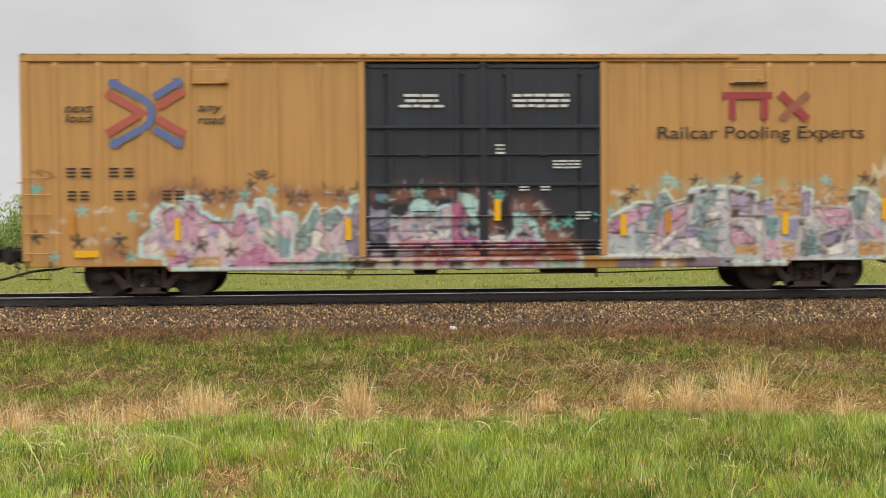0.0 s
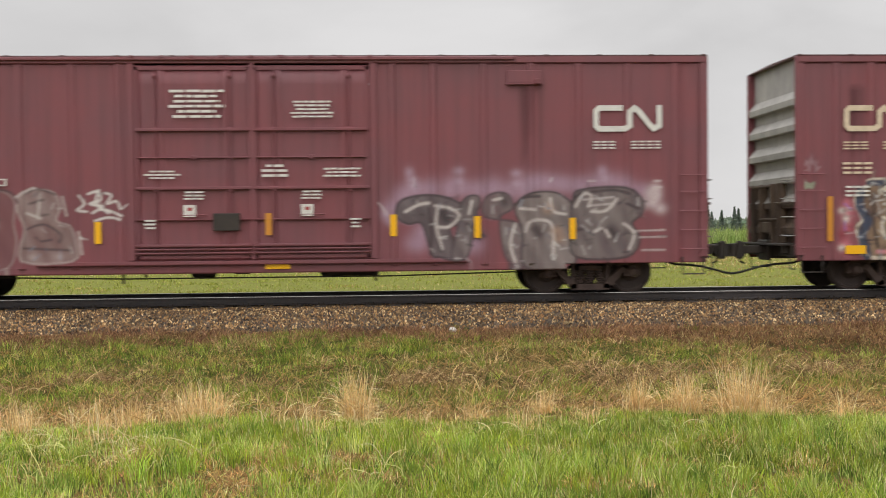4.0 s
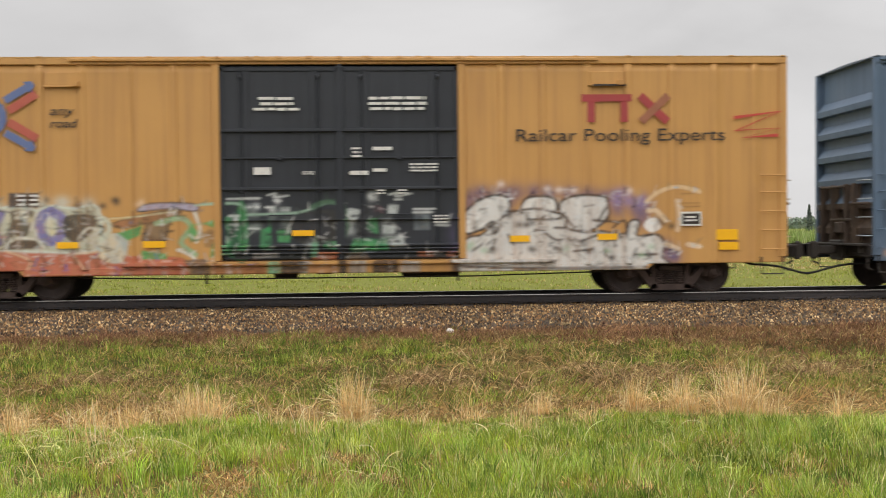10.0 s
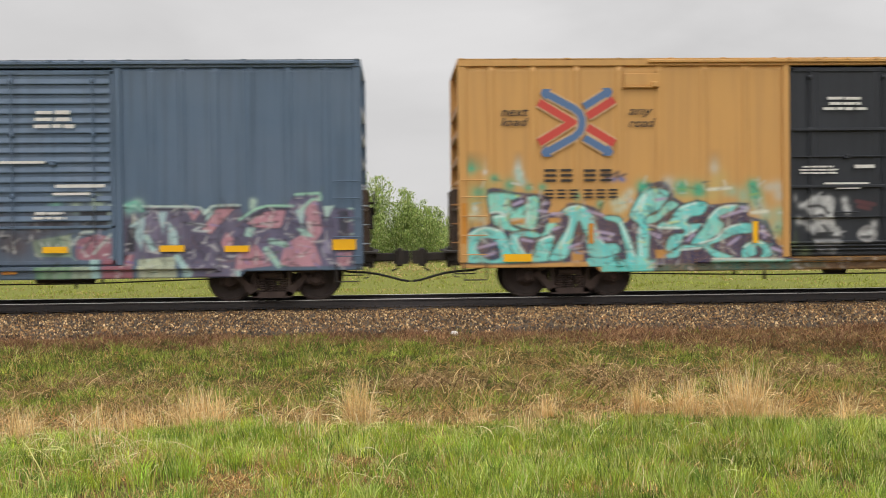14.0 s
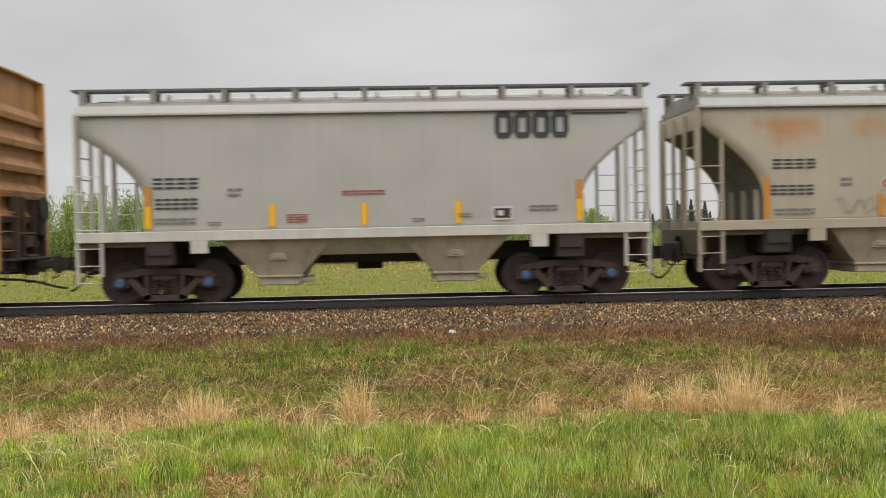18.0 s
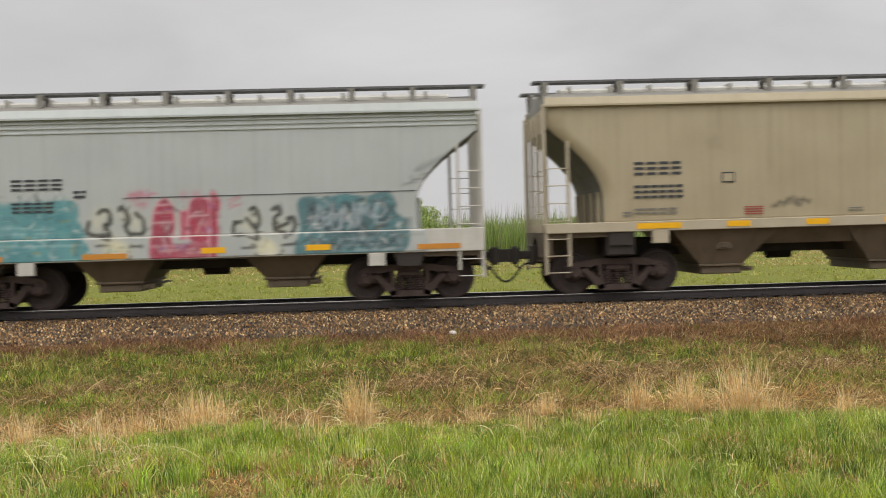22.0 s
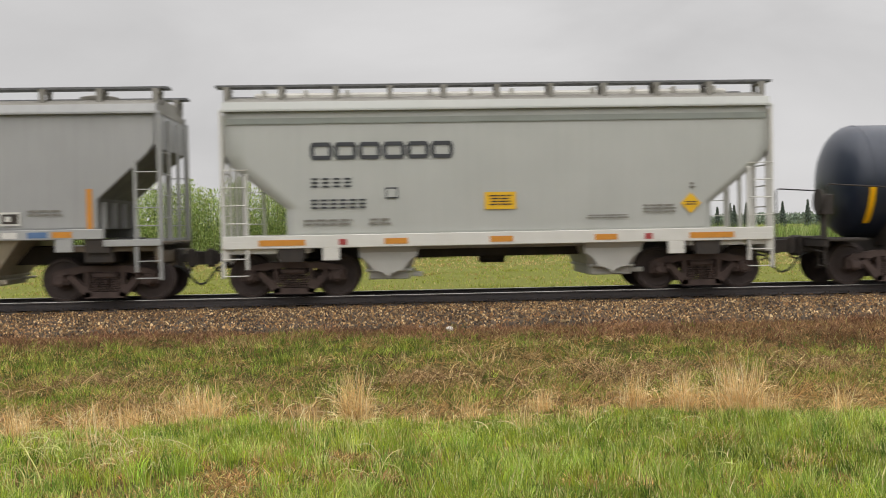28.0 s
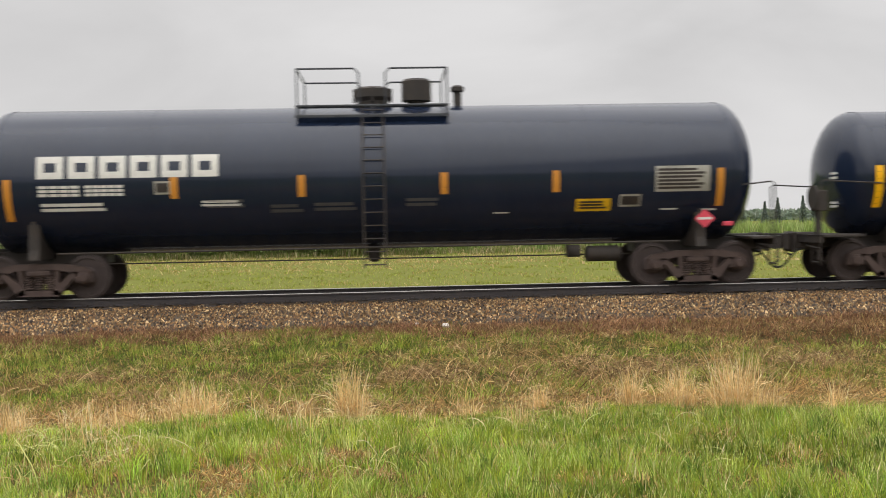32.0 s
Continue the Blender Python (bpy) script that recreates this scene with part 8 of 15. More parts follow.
c.line("cdc4be", 0.06, [(5.61, 1.34), (5.72, 1.56), (6.08, 1.56), (6.2, 1.34), (6.19, 0.87)], strength=0.9)
c.line("cdc4be", 0.06, [(6.67, 1.86), (6.83, 2.12), (7.01, 2.08), (6.94, 1.86)], strength=0.9)
c.line("cdc4be", 0.06, [(7.01, 1.75), (7.26, 1.75), (7.43, 1.86), (7.54, 2.01)], strength=0.9)
c.line("cdc4be", 0.06, [(7.06, 1.33), (7.26, 1.39), (7.38, 1.22)], strength=0.9)
c.line("cdc4be", 0.06, [(5.4, 1.51), (5.29, 1.09), (5.39, 0.72)], strength=0.9)
c.line("cdc4be", 0.06, [(6.14, 2.03), (6.19, 1.77), (6.46, 1.7)], strength=0.9)
c.line("cdc4be", 0.06, [(7.69, 1.49), (7.91, 1.28), (7.8, 0.96)], strength=0.9)
c.line("cdc4be", 0.06, [(5.5, 1.83), (5.82, 1.8)], strength=0.9)
c.line("3a3436", 0.06, [(3.59, 1.84), (3.64, 1.37), (3.61, 0.9)])
c.line("3a3436", 0.06, [(5.39, 1.9), (5.6, 2.06), (5.92, 2.08)])
c.line("3a3436", 0.06, [(6.57, 1.82), (6.65, 2.03), (6.83, 2.18)])
c.line("3a3436", 0.06, [(6.99, 2.16), (7.48, 2.2), (7.8, 2.12)])
c.line("3a3436", 0.06, [(7.75, 1.91), (8.02, 1.8)])
c.line("3a3436", 0.06, [(4.38, 1.52), (4.75, 1.25)])
c.line("3a3436", 0.06, [(6.56, 1.34), (6.83, 1.39)])
c.dots("a88870", 0.125, [(6.27, 1.35), (6.32, 1.19), (6.08, 1.82)], strength=0.7)
c.line("cfc6c2", 0.035, [(7.91, 1.33), (8.56, 1.35)], strength=0.8)
c.line("cfc6c2", 0.035, [(8.02, 1.2), (8.58, 1.21)], strength=0.8)
c.line("cfc6c2", 0.035, [(8.07, 0.93), (8.56, 0.93)], strength=0.8)
c.line("cfc6c2", 0.035, [(8.34, 2.38), (8.47, 2.38)], strength=0.8)
c.line("cfc6c2", 0.035, [(8.34, 2.25), (8.49, 2.25)], strength=0.8)
c.line("cfc6c2", 0.035, [(6.94, 2.39), (7.09, 2.39)], strength=0.8)
c.line("cfc6c2", 0.035, [(6.83, 2), (7.48, 2.05)], strength=0.8)
c.line("cfc6c2", 0.035, [(6.94, 1.87), (7.42, 1.91)], strength=0.8)
c.line("cfc6c2", 0.035, [(2.37, 2.06), (2.58, 1.93), (2.71, 1.72)], strength=0.8)
c.scuffed(700)
car = boxcar("boxcar", 22.7, "maroon boxcar with plug doors and dull silver graffiti", 9.45, M_MAROON, [-8.79, -7.78, -6.74, -5.73, -4.75, -3.69, -2.76], [2.85, 3.7, 4.75, 5.73, 6.74, 7.78, 8.79],
             -2.46, -0.04, 2.40, c, 7.05, surface("soot_streaked_end_paint", lin("94897f"), lin("5c5250"), 0.65, scale=1.6, amount=0.9, streaks=0.8, streak_colour=lin("3c3434")), M_MAROON, end_left=surface("rusty_maroon_end_paint", lin("6b4a45"), lin("4b3531"), 0.7, scale=2, amount=0.7, streaks=0.5, streak_colour=lin("8d8580")), roof=surface("maroon_roof_paint", lin("5a3c3c"), lin("6a5552"), 0.6, scale=1.5, amount=0.6))
blocks(car, -8.56, 2.80, 0.30, 0.26, 2, -1.513, M_CREAM, 0.25)
blocks(car, -7.55, 2.80, 0.30, 0.26, 1, -1.513, M_CREAM, 0.25)
blocks(car, -8.54, 2.30, 0.28, 0.20, 3, -1.513, M_CREAM, 0.2)
blocks(car, -7.52, 2.30, 0.28, 0.20, 3, -1.513, M_CREAM, 0.2)
bars(car, -5.34, 2.34, -5.02, 2.56, 1, -1.512, M_WHITE)
bars(car, -5.30, 2.38, -5.06, 2.52, 1, -1.516, M_MAROON)
for x0, z0, x1, z1, n in ((-1.75, 3.72, -0.55, 4.34, 6), (0.75, 3.72, 1.65, 4.10, 5), (-2.25, 2.48, -1.5, 2.68, 3), (0.15, 2.5, 0.7, 2.8, 3), (1.4, 2.5, 2.2, 2.72, 3), (-2.27, 1.45, -1.98, 1.68, 3), (1.95, 1.45, 2.2, 1.68, 3)):
    bars(car, x0, z0, x1, z1, n, -1.56, M_WHITE, ragged=0.35, seed=int(x0 * 10), label="white stencilled notice")
for xx in (-1.45, 0.95):
    bars(car, xx - 0.3, 2.27, xx + 0.65, 2.33, 1, -1.56, M_WHITE)
    bars(car, xx, 2.05, xx + 0.45, 2.25, 3, -1.56, M_WHITE, ragged=0.2)
    bars(car, xx, 1.65, xx + 0.25, 2.02, 1, -1.56, M_WHITE, label="white card holder")
    bars(car, xx + 0.08, 1.82, xx + 0.18, 1.92, 1, -1.565, M_RED)
part("tack_board", Geo().box(-0.85, -0.30, -1.60, -1.55, 1.42, 1.78, 0.01), M_UNDER, car)
for x, z, f in ((-7.39, 1.3, 1), (-5.32, 1.28, 1), (-3.2, 1.4, 1), (2.85, 1.5, 1), (4.6, 1.45, 1), (6.6, 1.4, 1), (0.28, 1.55, 0), (-9.35, 1.6, 0)):
    reflector(car, x, z, -1.515 if abs(x) > 2.4 else -1.565, 0.13, 0.45 if abs(x) < 9 else 0.9, bool(f))
part("reflector", Geo().box(0.2, 0.7, -1.508, -1.504, 0.62, 0.74), M_REFLECT, car)


def ribbon_sign(car, x0, z0, w, h, material):
    """The owner's sign: one ribbon bent into a loop and a wave."""
    t = 0.115
    g = ([(x0 + w * 0.43, z0 + h - t / 2), (x0 + 0.12, z0 + h - t / 2), (x0 + t / 2, z0 + h - 0.12), (x0 + t / 2, z0 + 0.12), (x0 + 0.12, z0 + t / 2), (x0 + w * 0.46, z0 + t / 2), (x0 + w * 0.53, z0 + 0.12),
              (x0 + w * 0.53, z0 + h - 0.14), (x0 + w * 0.60, z0 + h - t / 2), (x0 + w * 0.66, z0 + h - 0.12), (x0 + w * 0.82, z0 + 0.14), (x0 + w * 0.88, z0 + t / 2), (x0 + w - t / 2, z0 + 0.12), (x0 + w - t / 2, z0 + h)],)
    ribbon(car, g[0], t, material, -1.513, label="white ribbon sign of the owner")


ribbon_sign(car, 7.05, 3.42, 1.45, 0.55, M_WHITE)
blocks(car, 7.05, 3.06, 0.16, 0.13, 3, -1.513, M_WHITE, 0.25, name="address_mark")
blocks(car, 7.85, 3.06, 0.16, 0.13, 4, -1.513, M_WHITE, 0.25, name="address_mark")

# third car: maroon, brown and gold letters on pink haze
c = canvas_for(9.42, 4.45)
rust_run(c, 5.62, 2.6, 4.35, 0.07, lin("5c1418"))
rust_run(c, 5.58, 3.0, 4.35, 0.14)
rust_run(c, -8.1, 2.6, 4.3, 0.12)
rust_run(c, -5.5, 3.2, 4.35, 0.16)
c.dots("c8707e", 0.143, [(-8.33, 1.86), (-8.31, 1.63), (-8.31, 1.35), (-8.35, 1.01), (-8.27, 0.84), (-7.04, 2.38), (-7.12, 2.35), (-6.31, 2.43), (-6.39, 2.35), (-5.52, 2.48), (-4.79, 2.41), (-4.93, 2.33), (-3.94, 2.43)], strength=0.8)
c.dots("8e2433", 0.121, [(-8.43, 1.21), (-8.2, 1.35), (-6.79, 2.35), (-5.27, 2.39), (-5.04, 2.36), (-4.19, 2.38)], strength=0.6)
c.dots("d5788a", 0.165, [(-3.49, 1.86), (-3.3, 1.57), (-3.44, 1.6), (-3.01, 1.85), (-2.72, 1.91), (-2.67, 1.62), (-2.79, 1.51)], strength=0.85)
c.dots("a02a3c", 0.121, [(-2.95, 1.94), (-2.78, 1.76), (-3.18, 1.8)], strength=0.7)
c.dots("d8d4c8", 0.083, [(-3.22, 2.74), (-3.18, 2.54), (-3.31, 2.53), (-3.51, 2.5), (-2.93, 2.48), (-3.2, 2.25), (-3.12, 2.11), (-3.29, 2.17), (-8.34, 1.55), (-8.42, 1.72), (-8.43, 0.93)], strength=0.9)
c.fill("8d765c", [(-7.93, 0.75), (-8.04, 1.06), (-8.12, 1.35), (-7.97, 1.54), (-8.11, 1.77), (-8.14, 2), (-8.02, 2.17), (-7.88, 2.25), (-7.85, 2.37), (-7.46, 2.38), (-7.37, 2.23), (-6.9, 2.28), (-6.14, 2.29), (-6.06, 2.35), (-5.61, 2.41), (-5.47, 2.34), (-5.16, 2.33), (-4.85, 2.19), (-4.65, 2.33), (-4.31, 2.4), (-3.97, 2.35), (-3.72, 2.15), (-3.6, 1.86), (-3.67, 1.46), (-3.19, 1.5), (-3.17, 1.67), (-2.95, 1.75), (-2.7, 1.39), (-2.44, 1.23), (-2.48, 1.04), (-2.79, 0.99), (-3.25, 0.71), (-3.54, 0.56), (-4.17, 0.56), (-5.52, 0.56), (-5.92, 0.64), (-6.93, 0.71)], second="6b5644", line="d6cdb8", edge=0.055)
c.line("2a4058", 0.19, [(-8.02, 2.11), (-8.04, 1.8), (-7.87, 1.51), (-7.99, 1.23), (-7.9, 0.78)])
c.line("2b3a50", 0.12, [(-7.85, 2.3), (-7.43, 2.31)])
c.line("2b3a50", 0.12, [(-6.31, 2.15), (-6.3, 1.78), (-6.41, 1.5), (-6.36, 1.27)])
c.line("2b3a50", 0.12, [(-6.82, 2.15), (-6.91, 1.84), (-6.84, 1.56)])
c.line("2b3a50", 0.12, [(-5.22, 1.59), (-5.16, 1.31), (-5.32, 1.17)])
c.line("2b3a50", 0.12, [(-6.7, 0.93), (-6.37, 0.76)])
c.line("2b3a50", 0.2, [(-5.52, 2.25), (-5.43, 2.05), (-5.64, 1.97)])
c.line("2b3a50", 0.2, [(-4.85, 2.13), (-4.74, 1.84), (-4.82, 1.56)])
c.line("2b3a50", 0.2, [(-5.8, 0.75), (-5.52, 0.69)])
c.line("2b3a50", 0.2, [(-3.47, 1.29), (-3.42, 1), (-3.59, 0.77)])
c.dots("2f4f80", 0.088, [(-7.3, 1.71), (-7.22, 1.65), (-4.18, 1.81), (-4.12, 1.72), (-4.21, 1.35), (-4.24, 1.27), (-7.39, 1.25), (-5.26, 1.42), (-5.59, 1.54)], strength=0.9)
c.line("3a3028", 0.07, [(-4.67, 0.68), (-4.11, 0.72), (-3.65, 0.89)])
c.line("3a3028", 0.07, [(-6.41, 1.16), (-6.37, 0.7)])
c.line("3a3028", 0.07, [(-4.09, 1.64), (-3.87, 1.52)])
c.line("3a3028", 0.07, [(-3.31, 0.66), (-2.85, 0.99), (-2.51, 1.16)])
c.line("3a3028", 0.07, [(-5.11, 1.76), (-5.06, 1.31), (-5.15, 0.91)])
c.line("3a3028", 0.07, [(-7.74, 2.08), (-7.75, 1.51), (-7.65, 0.95)])
c.line("d9d0bb", 0.065, [(-7.57, 2.08), (-7.57, 2.16), (-7.12, 2.23), (-6.95, 1.98), (-6.99, 1.67), (-7.22, 1.49), (-7.53, 1.57)])
c.line("d9d0bb", 0.065, [(-7.54, 1.45), (-7.53, 1.23), (-7.41, 1.1)])
c.line("d9d0bb", 0.065, [(-7.14, 1.35), (-6.95, 1.25), (-6.88, 0.93)])
c.line("d9d0bb", 0.065, [(-6.78, 2.18), (-6.39, 2.14), (-6.44, 1.84), (-6.6, 1.55), (-6.57, 1.32)])
c.line("d9d0bb", 0.065, [(-6.09, 2.09), (-5.75, 2.08), (-5.79, 1.7), (-5.97, 1.65)])
c.line("d9d0bb", 0.065, [(-6.12, 1.55), (-6.06, 1.29), (-5.95, 1.46)])
c.line("d9d0bb", 0.065, [(-5.63, 1.49), (-5.44, 1.3), (-5.63, 1.06)])
c.line("d9d0bb", 0.065, [(-5.09, 2.17), (-4.87, 2.1), (-4.96, 1.79), (-4.79, 1.41), (-4.91, 0.9)])
c.line("d9d0bb", 0.065, [(-4.65, 2.04), (-4.42, 2.23), (-4.03, 2.26), (-3.75, 2.08), (-3.68, 1.8), (-3.94, 1.51), (-3.71, 1.35), (-3.69, 0.98)])
c.line("d9d0bb", 0.065, [(-4.4, 1.52), (-4.38, 1.24), (-4.26, 1)])
c.line("d9d0bb", 0.065, [(-3.55, 1.28), (-3.27, 1.33)])
c.line("d9d0bb", 0.065, [(-3.36, 0.74), (-3.13, 0.93), (-2.89, 1.15), (-2.55, 1.26)])
c.dots("b8dcd8", 0.05, [(-6.57, 1.67), (-6.16, 1.44), (-4.74, 1.67), (-5.46, 1.23), (-7.3, 1.79)], strength=0.8)
c.fill("d8b8bc", [(-2.79, 0.99), (-2.59, 1.02), (-2.48, 0.87), (-2.62, 0.79), (-2.8, 0.82)], line="d8d4c8", edge=0.04)
c.line("d08890", 0.08, [(-3.31, 0.6), (-2.97, 0.62), (-2.51, 0.64)], strength=0.8)
c.line("d08890", 0.08, [(-7.65, 0.84), (-7.26, 0.83)], strength=0.8)
c.dots("c8506a", 0.116, [(2.91, 2.36), (3.12, 2.7), (3.06, 2.53), (3.79, 2.38), (3.82, 2.29), (4.77, 2.49), (4.94, 2.43), (5.71, 2.39), (6.36, 2.41), (6.72, 2.38), (4.12, 2.49), (2.65, 2.22), (3.29, 2.3), (2.12, 1.88), (2.24, 1.96), (2, 1.21), (2.23, 1.15), (2.12, 1.39), (2.28, 0.69), (2.58, 0.68), (1.53, 1.34), (7.02, 1.79), (7.25, 1.09), (7.13, 0.97)], strength=0.75)
c.dots("c8506a", 0.116, [(3.4, 0.61), (4.81, 0.59)], strength=0.75)
c.fill("8a7862", [(1.82, 1.32), (1.84, 1.63), (2.21, 1.73), (2.35, 2.02), (2.82, 2.16), (3.41, 2.18), (4.12, 2.2), (4.47, 2.1), (4.94, 2.12), (5.01, 1.93), (5.18, 2.02), (5.53, 2.04), (5.71, 1.92), (5.89, 2.04), (6.24, 2.04), (6.41, 2.18), (6.97, 2.21), (6.93, 1.91), (6.81, 1.56), (6.94, 1.09), (7.22, 0.76), (6.41, 0.73), (5.94, 0.62), (5.52, 0.57), (5.05, 0.52), (4.34, 0.56), (3.28, 0.62), (2.81, 0.57), (2.58, 0.8), (2.29, 0.87), (2.52, 1.09), (2.41, 1.38), (2.12, 1.43), (1.93, 1.26)], second="6c6254", line="d0d4ca", edge=0.055)
c.fill("9a7f58", [(2.59, 1.96), (2.94, 2.07), (3.29, 1.95), (3.23, 1.78), (2.82, 1.78)])
c.line("2f3634", 0.075, [(2.29, 1.53), (2.58, 1.26), (2.46, 0.98)])
c.line("2f3634", 0.075, [(2.7, 1.73), (2.97, 1.79), (3.2, 1.92)])
c.line("2f3634", 0.075, [(2.52, 1.21), (2.81, 1.12), (2.7, 0.91)])
c.line("2f3634", 0.075, [(3.82, 1.63), (3.68, 1.19), (3.52, 1.08)])
c.line("2f3634", 0.075, [(4.38, 1.62), (4.24, 1.18)])
c.line("2f3634", 0.075, [(4.67, 1.73), (4.46, 1.41), (4.46, 1.18)])
c.line("2f3634", 0.075, [(4.93, 1), (4.8, 0.76)])
c.line("2f3634", 0.075, [(5.04, 1.96), (5.07, 1.52), (5.2, 1.35)])
c.line("2f3634", 0.075, [(5.66, 1.69), (5.35, 1.62)])
c.line("2f3634", 0.075, [(6.01, 1.57), (5.88, 1.16)])
c.line("2f3634", 0.075, [(6.18, 1.1), (6.45, 0.91)])
c.line("2f3634", 0.075, [(6.43, 1.91), (6.25, 1.68), (6.18, 1.39)])
c.line("2f3634", 0.075, [(3.4, 1.02), (3.87, 1.1)])
c.line("2f3634", 0.075, [(2.93, 1.38), (2.81, 0.8)])
c.line("2f3634", 0.075, [(4.05, 0.84), (4.46, 0.8)])
c.line("2f3634", 0.075, [(3.61, 2.03), (3.58, 1.72)])
c.line("2f3634", 0.075, [(5.29, 1.35), (5.59, 1.4), (5.7, 1.16)])
c.line("2f3634", 0.075, [(6.51, 1.74), (6.48, 1.27)])
c.dots("9ec4c4", 0.075, [(3.07, 1.66), (3.2, 1.72), (2.41, 1.5), (2.64, 1.38), (2.52, 1.21), (4.37, 1.12), (4.28, 1.01), (5.59, 1.2), (5.47, 1.08), (4.87, 0.94), (6.24, 1.04), (4.11, 1.65), (4.52, 1.59), (6.12, 1.68)], strength=0.85)
c.line("e0e0d6", 0.06, [(2.53, 2.03), (2.94, 2.12), (3.4, 2.07), (3.52, 1.77), (3.36, 1.37), (3.05, 1.23)])
c.line("e0e0d6", 0.06, [(2.35, 1.67), (2.63, 1.44), (2.7, 1.15), (2.51, 0.91)])
c.line("e0e0d6", 0.06, [(2.12, 1.68), (2.35, 1.6), (2.54, 1.35), (2.4, 0.89)])
c.line("e0e0d6", 0.06, [(1.9, 1.57), (1.86, 1.29)])
c.line("e0e0d6", 0.06, [(3.54, 1.95), (3.77, 1.94), (3.83, 1.77), (3.58, 1.37), (3.34, 1.18), (3.28, 0.91), (3.06, 0.61)])
c.line("e0e0d6", 0.06, [(3.58, 1.41), (3.83, 1.36), (3.52, 0.95), (4, 0.89)])
c.line("e0e0d6", 0.06, [(3.88, 2.05), (4.23, 2.13), (4.63, 1.99), (4.76, 1.81), (4.41, 1.71), (4.22, 1.77), (4, 1.54), (3.94, 1.29)])
c.line("e0e0d6", 0.06, [(4.12, 1.76), (4.23, 1.36), (4, 1.06), (4.28, 0.88), (4.58, 0.89)])
c.line("e0e0d6", 0.06, [(4.77, 1.99), (4.95, 1.8), (4.88, 1.53), (4.53, 1.29), (4.59, 0.82)])
c.line("e0e0d6", 0.06, [(4.76, 1.28), (5.06, 1.22), (4.93, 1), (4.71, 1.05)])
c.line("e0e0d6", 0.06, [(5.09, 1.8), (5.23, 2), (5.53, 1.98), (5.65, 1.8), (5.41, 1.69), (5.19, 1.68)])
c.line("e0e0d6", 0.06, [(5.11, 1.52), (5.23, 1.05), (5.18, 0.82), (5.52, 0.62), (5.88, 0.75)])
c.line("e0e0d6", 0.06, [(5.84, 1.85), (6.06, 2.02), (6.37, 1.97), (6.18, 1.63), (6.06, 1.16), (5.89, 0.81)])
c.line("e0e0d6", 0.06, [(6.31, 1.62), (6.24, 1.22), (6.49, 1.08)])
c.line("e0e0d6", 0.06, [(6.48, 2.14), (6.78, 2.11), (6.94, 2.14)])
c.line("e0e0d6", 0.06, [(6.81, 2.07), (6.84, 1.62), (6.96, 1.09), (7.2, 0.78)])
c.line("e0e0d6", 0.06, [(6.61, 1.68), (6.54, 1.15), (6.67, 0.79)])
c.line("e0e0d6", 0.06, [(2.81, 0.8), (3.05, 0.91), (3.4, 0.79)])
c.line("e0e0d6", 0.06, [(2.93, 0.61), (3.51, 0.67), (3.87, 0.61)])
c.line("d4d0cc", 0.05, [(7.14, 1.88), (7.11, 2.11), (7.43, 1.87), (7.49, 2.08), (7.61, 1.87), (7.73, 2.02), (7.85, 1.87)], strength=0.75)
c.line("d4d0cc", 0.05, [(7.91, 1.99), (8.23, 2.01)], strength=0.75)
c.line("d4d0cc", 0.05, [(7.91, 1.87), (8.22, 1.86)], strength=0.75)
c.line("d4d0cc", 0.05, [(7.07, 1.38), (7.55, 1.43), (7.52, 1.2), (7.07, 1.18)], strength=0.75)
c.line("d4d0cc", 0.05, [(7.07, 1.29), (7.49, 1.32)], strength=0.75)
c.dots("d8a0b0", 0.104, [(7.25, 1.06), (7.19, 0.91), (7.34, 1.03)], strength=0.8)
c.scrawl(-9.35, -8.9, 2.5, 2.9, lin("9c8288"), 0.03, 8)
c.scrawl(-9.3, -9.0, 2.2, 2.35, lin("94a088"), 0.05, 8)
c.fill("8a6a4c", [(6.53, 1.81), (6.75, 1.85), (6.87, 0.81), (6.61, 0.8)], second="9a7c5c")
c.fill("8a6a4c", [(2.6, 1.99), (2.9, 2.07), (3.33, 2.03), (3.45, 1.72), (3.27, 1.47), (2.98, 1.73), (2.64, 1.78)], second="7a5c46")
c.fill("7c6a58", [(5.21, 1.87), (5.52, 1.91), (5.64, 1.74), (5.3, 1.7)], second="6a5848")
c.dots("39444c", 0.092, [(5.46, 1.18), (5.59, 1.22), (4.38, 1.11), (4.26, 1.15), (6.42, 1.47), (6.5, 0.99), (6.28, 1.04), (2.76, 1.48), (3.28, 1.73), (2.72, 1.6), (4.82, 1.75), (5.03, 1.1), (3.57, 1.16), (3.88, 1.59)], strength=0.85)
c.line("2a282a", 0.115, [(1.95, 1.53), (2.21, 1.63), (2.34, 1.78), (2.47, 2.04), (2.82, 2.16), (3.16, 2.16), (3.41, 2.13), (3.56, 1.94), (3.58, 1.64), (3.44, 1.38), (3.14, 1.3)])
c.line("2a282a", 0.115, [(2.38, 1.72), (2.64, 1.73), (2.81, 1.47), (2.86, 1.13), (2.54, 0.96)])
c.line("2a282a", 0.115, [(3.43, 2.13), (3.8, 2.15), (4.27, 2.16), (4.36, 2.18)])
c.line("2a282a", 0.115, [(3.71, 2.02), (3.75, 1.81), (3.7, 1.42)])
c.line("2a282a", 0.115, [(3.88, 1.8), (4.05, 1.72), (3.92, 1.37), (4, 1.2)])
c.line("2a282a", 0.115, [(4.27, 2.14), (4.65, 2.01), (4.87, 2.01), (4.95, 1.79), (5.04, 1.62)])
c.line("2a282a", 0.115, [(4.09, 1.33), (4.08, 1.07), (3.74, 0.99), (3.48, 1.04), (3.66, 1.33)])
c.line("2a282a", 0.115, [(4.86, 1.58), (4.69, 1.32), (4.6, 1.02), (4.59, 0.63)])
